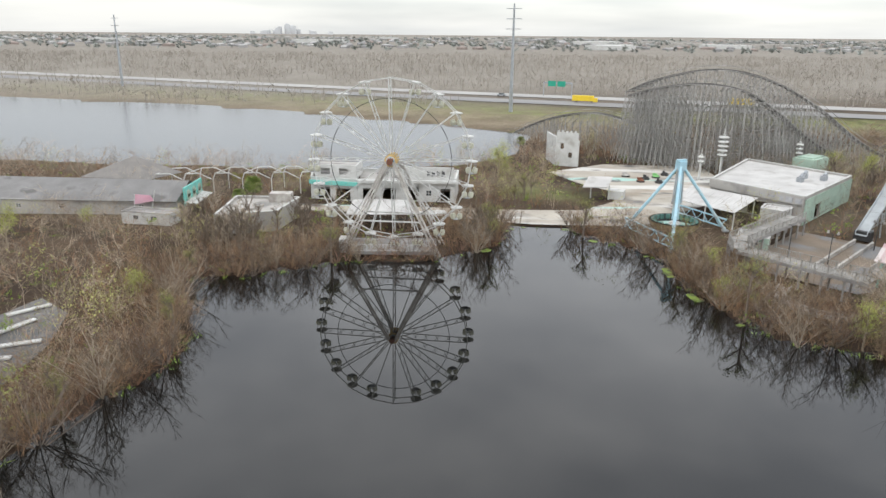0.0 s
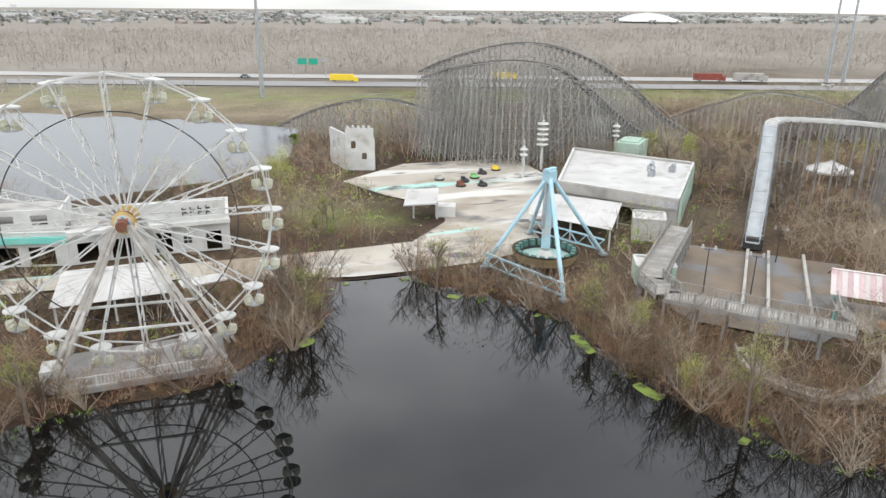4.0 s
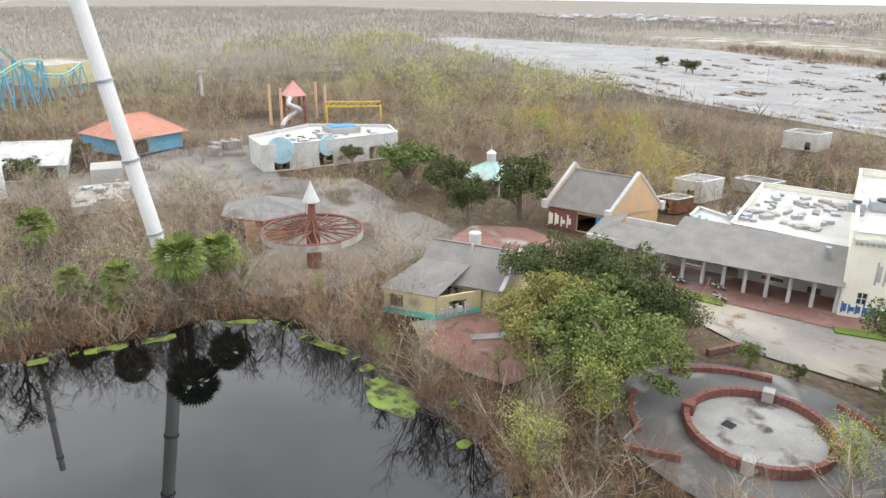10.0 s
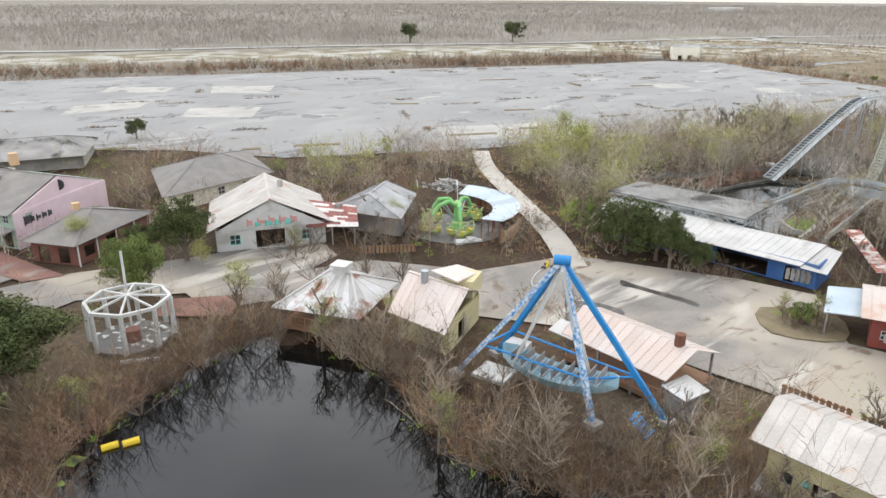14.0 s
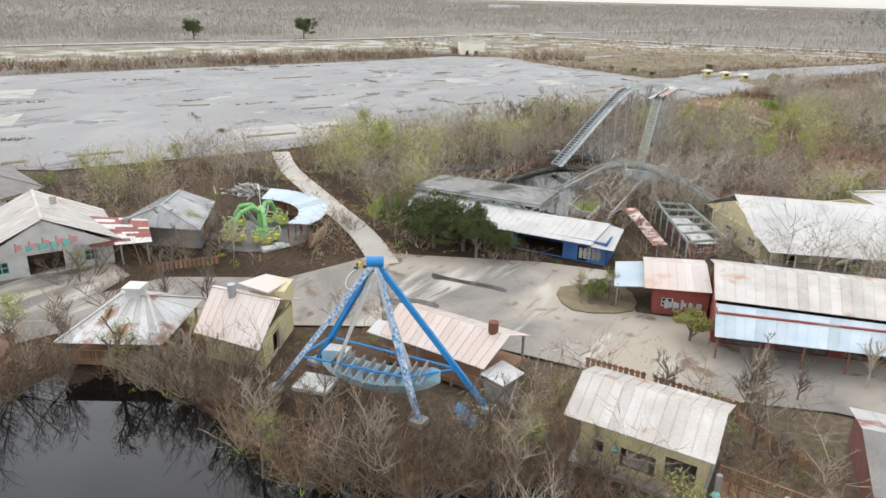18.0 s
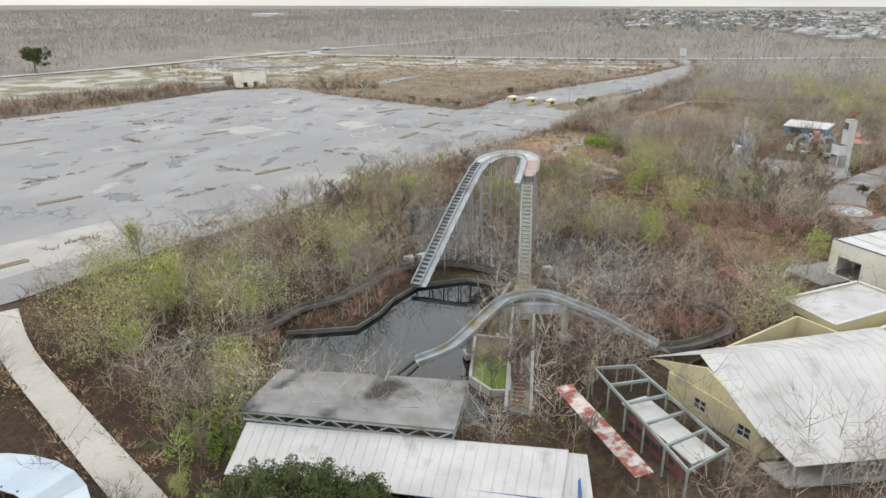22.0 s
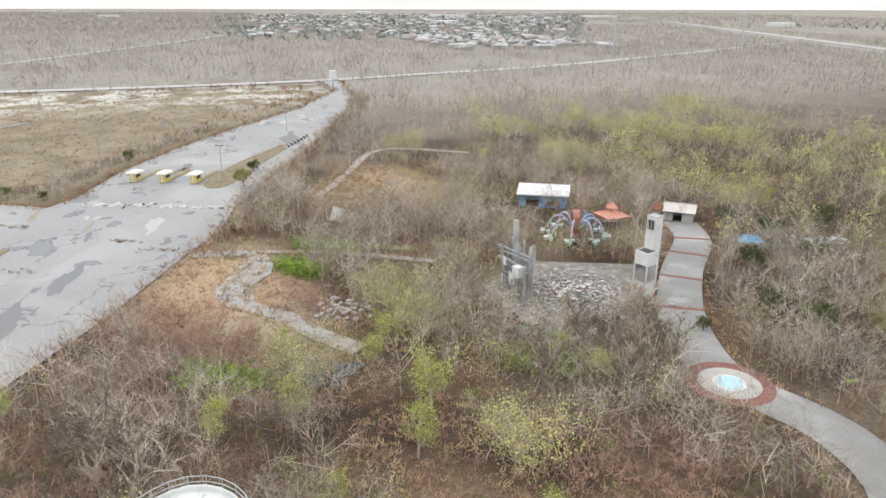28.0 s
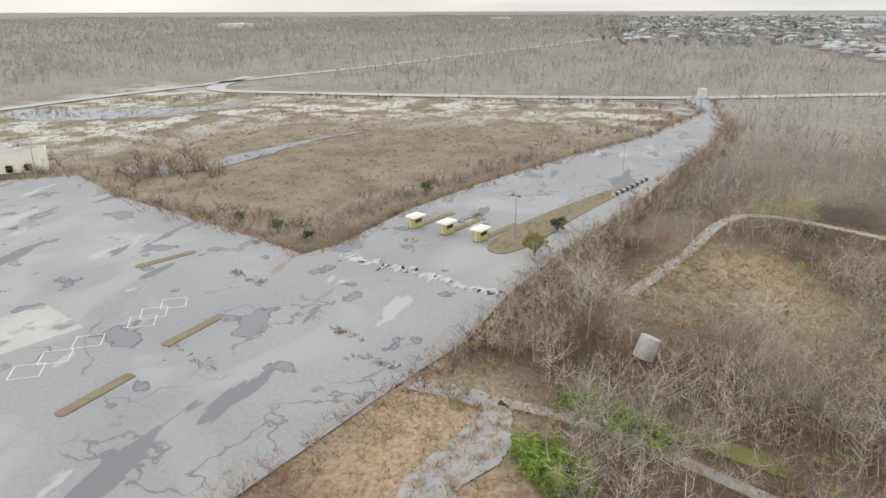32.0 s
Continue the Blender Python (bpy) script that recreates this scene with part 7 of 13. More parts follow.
slope(rh, (51.6, 2.2, 2.7), (45.6, -0.6, 2.7), (52, -4.4, 4.4), (46.8, -6.6, 4.4), 9, GREY_ROOF)
part("wing_wall", wall_mesh((45.9, -0.8), (44.2, -5.6), 2.6, [(1.4, 3.4, 0.9, 1.9)]), PALE_YELLOW, rh)
part("plinth", M().beam((46.0, -0.7, 0.35), (44.25, -5.6, 0.35), 0.4, 0.7).beam((51.3, 1.9, 0.35), (46.0, -0.7, 0.35), 0.4, 0.7), TEAL, rh, "green painted plinth")
part("wing_wall", wall_mesh((51.2, 1.8), (45.9, -0.8), 2.6, [(0.6, 2.2, 0.1, 2.2)]), PALE_YELLOW, rh)
word_bars(rh, (45.8, -1.0), (44.4, -4.8), 0.3, 1.7, 4, WHITE, off=-0.2, seed=18)
word_bars(rh, (50.0, -3.3), (46, -5.2), 1.1, 2.3, 5, GRAFFITI_GREY, off=-0.2, seed=19)
part("roof_vent", M().tube((48, -8, 4.6), (48, -8, 6.2), 0.12, n=8), WHITE, rh)
part("tank", M().tube((50.6, -11, 4.4), (50.6, -11, 6.2), 0.7, n=14), WHITE, rh)
solo("board_walk", M().box((38.4, -3.4, 0.2), (7, 1.1, 0.2), 1.0), GREY_WOOD, "weathered timber step path", "path")

# round fountain plaza
pl = solo("pavement", flat([(14.2 + 11.6 * math.cos(a), -6.2 + 10.4 * math.sin(a)) for a in [2 * math.pi * i / 40 for i in range(40)]], 0.10), mat("plaza_asphalt", (0.085, 0.084, 0.083), (0.14, 0.138, 0.134), 0.16, 0.8, 0, 0.15, 5, stain=(0.25, 0.243, 0.23), stain_at=0.55, stain_scale=0.22), "dark stained round plaza", "pavement", kind="structure")
FOOT.append(([(14.2 + 10.5 * math.cos(a), -6.2 + 9.2 * math.sin(a)) for a in [2 * math.pi * i / 16 for i in range(16)]], 0.3))
fo = thing("fountain", "dry round fountain with a red brick rim", "fountain", (14.2, -6.2, 0))
part("basin_floor", M().disc((14.2, -6.2, 0.12), 5.1, 0.12, 40), mat("basin_concrete", (0.33, 0.325, 0.31), (0.24, 0.235, 0.225), 0.3, 0.9, 0, 0.15, 6, stain=(0.08, 0.058, 0.055), stain_at=0.54, stain_scale=0.35), fo, "stained grey basin floor")
for i in range(72):
    a, b_ = 2 * math.pi * i / 72, 2 * math.pi * (i + 1) / 72
    part("rim_brick", M().prism([(14.2 + r_ * math.cos(t), -6.2 + r_ * math.sin(t)) for r_, t in ((5.15, a), (5.6, a), (5.6, b_ - 0.008), (5.15, b_ - 0.008))], 0.12, 0.92 + 0.02 * (i % 3)), BRICK_RED, fo)
for k in range(4):
    a = math.pi / 2 * k + 0.30
    part("rim_block", M().box((14.2 + 5.35 * math.cos(a), -6.2 + 5.35 * math.sin(a), 0.62), (1.0, 0.9, 1.15), a), CONC_PALE if k % 2 else BRICK_RED, fo)
part("drain", M().box((16.2, -5.4, 0.26), (0.9, 0.9, 0.05)), BLACK, fo)
for k, (a0, a1) in enumerate(((-2.75, -1.85), (-1.3, -0.35), (0.25, 0.9), (1.9, 2.7))):
    w = thing("garden_wall", "low curved red brick planter wall", "wall", (14.2 + 10 * math.cos(a0), -6.2 + 9 * math.sin(a0), 0), "planter walls")
    n = 14
    for i in range(n):
        a, b_ = a0 + (a1 - a0) * i / n, a0 + (a1 - a0) * (i + 1) / n - 0.006
        part("brick_run", M().prism([(14.2 + r_ * math.cos(t), -6.2 + 0.88 * r_ * math.sin(t)) for r_, t in ((9.8, a), (10.3, a), (10.3, b_), (9.8, b_))], 0, 0.6), BRICK_RED, w)
for x, y, a, l_ in ((22.5, -17.0, 1.2, 4.0), (6.5, -17.2, 1.9, 4.2), (6.6, 0.9, 2.6, 4.2), (18.2, 2.4, 0.5, 4.0)):
    solo("garden_wall", M().box((x, y, 0.32), (l_, 0.45, 0.64), a), BRICK_RED, "straight red brick planter wall", "wall", "planter walls")

# pink balcony house, tin porch, hipped house, pergola, hall
pk = building("balcony_house", "two-storey pale green and pink house with a balcony", "house", [(-19.4, -59.8), (-12.2, -73.4), (-26.6, -84.4), (-34, -70.8)], 5.0, PALE_GREEN,
              {0: [(1 + 2.4 * i, 2.0 + 2.4 * i, 3.4, 4.7) for i in range(6)] + [(0.8 + 3.4 * i, 2.6 + 3.4 * i, 0.1, 2.3) for i in range(4)]}, roof=False)
part("pink_wall", wall_mesh((-19.3, -59.5), (-34.2, -70.6), 5.0, [(2, 3.2, 3.2, 4.4)], 0.2), PINK, pk)
gable_roof(pk, (-18.6, -59.2), (-11.2, -73.2), (-26.4, -85.0), (-34.2, -71.2), 4.9, 8.0, GREY_ROOF, 16)
gable_wall(pk, (-19.2, -59.6), (-34.0, -70.8), 4.9, 7.8, PINK, 0.3)
part("fanlight", M().tube((-26.4, -65.0, 6.6), (-26.6, -65.3, 6.6), 0.8, n=16), DARK, pk)
word_bars(pk, (-20.6, -60.4), (-25, -63.7), 2.9, 4.2, 5, GRAFFITI_BLACK, off=-0.17, seed=23)
part("balcony_deck", M().slab([(-19.4, -59.8, 2.9), (-12.2, -73.4, 2.9), (-10.6, -72.4, 2.8), (-17.8, -58.8, 2.8)], 0.2), GREY_WOOD, pk)
railing(pk, [(-17.8, -58.8), (-10.6, -72.4)], 2.8, WHITE)
posts(pk, [lerp((-17.7, -59.0), (-10.7, -72.2), s) for s in (0.02, 0.2, 0.4, 0.6, 0.8, 0.98)], 0, 4.9, 0.18, WHITE)
part("dormer", M().box((-19.6, -72.4, 6.9), (2.6, 3.0, 1.4), 1.1), GREY_ROOF, pk)
part("chimney", M().box((-24.2, -79.6, 8.2), (1.2, 1.2, 1.8)), PEACH, pk)
part("chimney", M().box((-15.6, -82.0, 7.6), (1.4, 1.4, 3.0)), CREAM, pk)
par2 = building("gable_house", "house with stepped cream parapets behind the balcony house", "house", [(-12.4, -76), (-6, -88), (-18, -96), (-25, -85)], 5.6, CREAM, {}, roof=False)
gable_roof(par2, (-12, -75.4), (-5.4, -88), (-18, -96.4), (-25.2, -84.8), 5.5, 8.4, GREY_ROOF, 12)
po = thing("porch_hall", "hall with a dark hipped roof and red brick front", "building", (-26, -55, 0))
gable_roof(po, (-18.6, -53.4), (-23.0, -46.8), (-36.0, -55.4), (-31.4, -62.6), 3.0, 5.4, GREY_ROOF, 10, hip=3.6)
part("wall", wall_mesh((-19.8, -53.8), (-23.6, -48.2), 2.9, [(1, 2.6, 0.1, 2.2), (4, 5.6, 0.1, 2.2)]), BRICK_RED, po)
part("wall", wall_mesh((-23.6, -48.2), (-34.8, -55.6), 2.9, [(1, 3, 0.7, 2.2), (5, 7, 0.1, 2.3), (9, 11, 0.7, 2.2)]), BRICK_RED, po)
part("wall", wall_mesh((-34.8, -55.6), (-31, -61.6), 2.9, ()), BRICK_RED, po)
posts(po, [lerp((-23.3, -47.4), (-35.4, -55.4), s) for s in (0.02, 0.25, 0.5, 0.75, 0.98)], 0, 2.9, 0.16, WHITE)
part("stub_chimney", M().box((-26.2, -56.2, 5.5), (0.9, 0.9, 0.9)), PEACH, po)
FOOT.append(([(-18.6, -53.4), (-23.0, -46.8), (-36.0, -55.4), (-31.4, -62.6)], 0.3))
hp = building("hipped_house", "pale house under a mossy dark hip roof", "house", [(-41, -63), (-60, -67), (-64, -84), (-46, -80.6)], 2.9, CREAM, {0: [(3, 4.4, 0.9, 2.2), (9, 10.4, 0.9, 2.2), (14, 15.6, 0.9, 2.2)]}, roof=False)
gable_roof(hp, (-39.6, -61.8), (-60.8, -65.8), (-65.4, -85.6), (-45.2, -81.8), 2.9, 5.6, GREY_ROOF, 16, hip=8)
hp2 = building("ruined_hall", "long low hall under a dark sagging roof by the lot", "building", [(-14, -112), (-40, -104), (-46, -118), (-20, -126)], 2.8, CONCRETE, {}, roof=False)
gable_roof(hp2, (-12, -110), (-40, -101.6), (-47.6, -118.6), (-19, -127.6), 2.8, 5.4, GREY_FLAT, 16, hip=5)
pg = thing("covered_walk", "covered walk with a long pale teal roof", "walkway", (0, -100, 0))
slope(pg, (4.6, -96.2, 3.0), (-13.6, -88.4, 3.0), (8.4, -104, 4.2), (-14.8, -95.4, 4.2), 18, TEAL_ROOF)
slope(pg, (-15.8, -102.6, 3.0), (12.2, -111.6, 3.0), (-14.8, -95.4, 4.2), (8.4, -104, 4.2), 18, TEAL_ROOF)
posts(pg, [lerp((4.6, -97), (-13.2, -89.2), i / 8) for i in range(9)], 0, 3.0, 0.35, CREAM)
part("fascia", M().beam((4.6, -96.2, 2.9), (-13.6, -88.4, 2.9), 0.2, 0.5), TEAL, pg)
FOOT.append(([(4.6, -96), (-13.6, -88), (-16, -103), (12, -112)], 0.5))
gh = building("great_hall", "big hall with a dark grey gable roof and teal trim", "building", [(33.4, -105), (14.2, -100.6), (9.6, -122.6), (29, -127)], 3.6, TEAL, {0: [(4, 7, 0.2, 2.6)]}, roof=False)
gable_roof(gh, (34.6, -103.6), (13.4, -98.8), (8.4, -124), (29.6, -128.8), 3.5, 7.4, GREY_ROOF, 18)
gable_wall(gh, (14.2, -100.6), (9.6, -122.6), 3.5, 7.0, TEAL)
vg = thing("brick_gatehouse", "small hipped gatehouse before the hall", "building", (12, -94, 0))
gable_roof(vg, (17, -93.4), (9.4, -90.4), (6, -98.6), (13.6, -101.6), 2.8, 4.6, GREY_ROOF, 8, hip=3)
part("chimney", M().box((12.4, -94.6, 4.6), (1.0, 1.0, 1.8)), CONC_PALE, vg)
part("wall", M().prism([(16, -94), (9.6, -91.4), (7, -98), (13.2, -100.6)], 0, 2.8), PEACH, vg)
ps = thing("mast_row", "row of white leaning poles on a long canopy by the lot", "canopy", (-12, -118, 0))
part("canopy", M().slab([(-24, -122, 3.2), (14, -134, 3.2), (15, -130, 3.2), (-23, -118, 3.2)], 0.3), WHITE_ROOF, ps)
for i in range(7):
    x, y = lerp((-22, -121), (12, -132), i / 6)
    part("pole", M().tube((x, y, 0), (x - 0.8, y, 6.6), 0.14, n=6), WHITE, ps)
for name, x, y, w, d_, h, m_ in (("white_shed", 50, -62.5, 4.6, 5, 3.4, WHITE), ("white_shed", 54, -120, 7, 5, 3.6, WHITE), ("service_shed", 44.5, -76, 6, 3, 2.0, CONCRETE), ("rusty_bin", 49.5, -54, 3, 3, 2.2, RUST)):
    g = building(name, "small derelict service shed by the brush", "shed", [(x, y), (x + w, y + 0.8), (x + w - 0.8, y - d_), (x - 0.8, y - d_ - 0.8)], h, m_, {0: [(1, 2.2, 0.1, 2.0)]}, parapet=0.1, group="service sheds")

# gazebo frame
gz = thing("gazebo", "bare white octagonal gazebo frame with a leaning mast", "gazebo", (-21.6, -23.4, 0))
FOOT.append(([(-26, -28), (-17, -28), (-17, -19), (-26, -19)], 0))
gp = [(-21.6 + 3.9 * math.cos(2 * math.pi * i / 8 + 0.3), -23.4 + 3.9 * math.sin(2 * math.pi * i / 8 + 0.3)) for i in range(8)]
for a, b_ in zip(gp, gp[1:] + gp[:1]):
    c = part("column", M().tube((*a, 0.3), (*a, 4.2), 0.26, 0.22, n=10), WHITE, gz)
    part("ring_beam", M().beam((*a, 4.3), (*b_, 4.3), 0.28, 0.3), WHITE, gz)
    part("spoke_beam", M().beam((*a, 4.35), (-21.6, -23.4, 4.8), 0.18), WHITE, gz)
part("mast", M().tube((-21.6, -23.4, 0.3), (-21.9, -24.2, 9.0), 0.13, n=8), WHITE, gz)
part("floor", M().prism(gp, 0, 0.3), DARK_ASPHALT, gz)
part("red_drum", M().tube((-21.4, -22.6, 0.3), (-21.4, -22.6, 1.5), 0.7, n=12), BRICK_RED, gz)
for i in range(30):
    part("plaster_shard", M().box((-21.6 + rr.uniform(-3.2, 3.2), -23.4 + rr.uniform(-3.2, 3.2), 0.38), (rr.uniform(0.2, 1.1), rr.uniform(0.15, 0.5), 0.12), rr.uniform(0, 3)), WHITE, gz)
solo("beam", M().box((-20.4, -18.2, 0.25), (3.4, 0.35, 0.25), -0.5), WHITE, "fallen white beam", "beam")
solo("pavement", flat([(-27, -31), (-35, -26), (-31, -22), (-25, -27)], 0.13), BRICK_PAVE, "red brick apron", "pavement", kind="structure")
buoy = thing("float", "pair of yellow floats adrift in the lagoon", "float", (-15.5, -6.6, -0.25))
for dx, dy in ((0, 0), (1.4, -0.5)):
    part("hull", M().tube((-15.5 + dx - 0.6, -6.4 + dy, -0.15), (-15.5 + dx + 0.6, -6.6 + dy, -0.15), 0.3, n=10), YELLOW, buoy)

# ---------------------------------------------------------------- west side: sheds, ships and stilts
tg = building("gable_hall", "white hall with a tin gable roof and sprayed pediment", "hall", [(-38.8, -41.4), (-51.6, -35.4), (-57.5, -48.2), (-44.8, -54.2)], 3.0, WHITE, {0: [(1.6, 3.0, 0.8, 2.2), (5.0, 8.8, 0.1, 2.6), (11, 12.4, 0.8, 2.2)]}, roof=False, frames=TEAL)
gable_roof(tg, (-52.6, -34.4), (-58.8, -47.8), (-44.0, -54.8), (-37.4, -41.2), 3.0, 6.9, TIN, 14)
gable_wall(tg, (-38.8, -41.2), (-51.6, -35.2), 2.9, 6.7, WHITE)
word_bars(tg, (-42.2, -39.5), (-48.6, -36.5), 3.3, 4.7, 5, MATS["pink_wash"], off=-0.2, seed=31)
word_bars(tg, (-43.2, -39.0), (-47.8, -36.9), 3.2, 4.1, 4, TEAL, off=-0.24, seed=32)
part("vent", M().tube((-49.8, -43.6, 6.6), (-49.8, -43.6, 7.6), 0.4, n=10), CONC_PALE, tg)
rs = thing("lean_to", "lean-to with dark red and white striped tin sheets", "roof", (-53, -36, 0))
mat("rust_stripe", (0.52, 0.47, 0.44), (0.44, 0.38, 0.35), 0.6, 0.6, stain=(0.30, 0.09, 0.06), stain_at=0.46, stain_scale=0.9, ob_rand=0.3)
mat("white_sheet", (0.60, 0.58, 0.56), (0.52, 0.49, 0.47), 0.6, 0.5, ob_rand=0.12, stain=(0.42, 0.30, 0.26), stain_at=0.6, stain_scale=0.4)
mat("oxblood_sheet", (0.26, 0.085, 0.07), (0.20, 0.07, 0.06), 0.8, 0.6, ob_rand=0.3)
lo0, lo1, hi0, hi1 = (-49.0, -35.8, 2.7), (-54.5, -31.4, 2.7), (-53.0, -43.5, 4.2), (-57.0, -35.4, 4.2)
rr = random.Random(8)
for i in range(11):
    u0, u1 = i / 11, (i + 1) / 11 + 0.012
    cuts = [0] + sorted(rr.uniform(0.1, 0.9) for _ in range(rr.randint(1, 2))) + [1]
    red_ = rr.random() < 0.5
    for v0, v1 in zip(cuts, cuts[1:]):
        q = [lerp(lerp(lo0, hi0, u), lerp(lo1, hi1, u), v) for u, v in ((u0, v0), (u0, v1), (u1, v1), (u1, v0))]
        part("roof_sheet", M().slab([(x, y, z + 0.02 * (i % 2) + 0.01 * red_) for x, y, z in q], 0.05), MATS["oxblood_sheet" if red_ else "white_sheet"], rs)
        red_ = not red_
posts(rs, [(-54.2, -32), (-49.4, -35.6), (-51.8, -33.8)], 0, 2.6, 0.16, GREY_WOOD)
part("vent", M().box((-55.4, -37.4, 4.0), (1.2, 0.8, 0.8), 0.5), CONC_PALE, rs)
gr = building("grey_barn", "grey weathered barn with a dull grey tin roof", "barn", [(-56.4, -41), (-61, -30.6), (-69.6, -38), (-66, -44.4)], 2.9, GREY_WOOD, {1: [(3, 6, 0.1, 2.3)]}, roof=False)
gable_roof(gr, (-60.4, -29.6), (-70.4, -38.2), (-66.4, -45.8), (-55.4, -40.6), 2.9, 5.2, mat("grey_tin", (0.40, 0.40, 0.40), (0.30, 0.305, 0.31), 0.35, 0.5, 0.0, 0.1, 6, stain=(0.22, 0.20, 0.18), stain_at=0.58, stain_scale=0.4, ob_rand=0.12), 13, hip=2.5)
rc_ = thing("rubble_heap", "messy heap of pale boards and concrete rubble", "rubble", (-84.5, -46.5, 0))
rr = random.Random(41)
for i in range(90):
    x, y = rr.gauss(0, 1.5), rr.gauss(0, 1.9)
    p = Vector((-84.5 + x, -46.5 + y, 0.15 + max(0, 1.1 - 0.16 * (x * x + y * y)) * rr.uniform(0.3, 1.0)))
    if i % 3:
        d_ = Vector((rr.gauss(0, 1), rr.gauss(0, 1), rr.gauss(0, 0.25))).normalized() * rr.uniform(0.5, 1.5)
        part("board", M().beam(p - d_, p + d_, rr.uniform(0.12, 0.35), 0.06), (GREY_WOOD, CONC_PALE, WHITE)[i % 4 % 3], rc_)
    else:
        part("chunk", M().box(p, (rr.uniform(0.3, 0.9), rr.uniform(0.2, 0.7), rr.uniform(0.15, 0.4)), rr.uniform(0, 3)), (DEBRIS, CONC_PALE)[i % 2], rc_)

tr1 = thing("tin_pavilion", "open pavilion with rust-patched silver tin hip roof", "pavilion", (-40, -14, 0))
FOOT.append(([(-33, -16), (-38, -7.8), (-46, -13), (-43.6, -21)], 0.2))
gable_roof(tr1, (-32.8, -15.8), (-37.8, -7.6), (-46.6, -12.6), (-43.8, -21.4), 2.7, 5.0, TIN_RUST, 9, hip=3.4)
part("cupola", M().box((-40.4, -14.4, 5.2), (1.3, 1.3, 1.0), 0.5).box((-40.4, -14.4, 5.8), (1.8, 1.8, 0.2), 0.5), WHITE, tr1)
posts(tr1, [(-33.6, -15.6), (-37.8, -8.4), (-45.6, -12.8), (-43.2, -20.6), (-35.6, -12)], 0, 2.7, 0.2, GREY_WOOD)
part("deck", M().prism([(-33.4, -15.8), (-38, -8), (-45.8, -12.8), (-43.4, -20.8)], 0.3, 0.7), MATS["weathered_boards"], tr1)
railing(tr1, [(-33.4, -15.8), (-38, -8.0), (-42, -10.4)], 0.7, WOOD)
ts = building("yellow_barn", "pale yellow barn with a rust-stained tin roof", "barn", [(-41.8, -6.6), (-42.8, -0.6), (-50.4, -4.2), (-48.8, -10.6)], 3.0, PALE_YELLOW, {1: [(2.6, 4.2, 0.1, 2.2)]}, roof=False)
gable_roof(ts, (-40.6, -6.8), (-41.4, 0.6), (-51.4, -3.6), (-49.6, -11.4), 3.0, 5.4, TIN_PINK, 10)
part("loft", M().box((-48.4, -4.6, 4.6), (3.2, 3.4, 1.8), 0.5), PALE_YELLOW, ts)
part("loft_roof", M().slab([(-46, -2.6, 6.0), (-50.6, -4.2, 5.4), (-50.2, -7.2, 5.4), (-46, -6.6, 6.0)], 0.15), TIN_PINK, ts)
part("vent", M().tube((-45, -6.4, 5.0), (-45, -6.4, 6.3), 0.4, n=10), STEEL, ts)


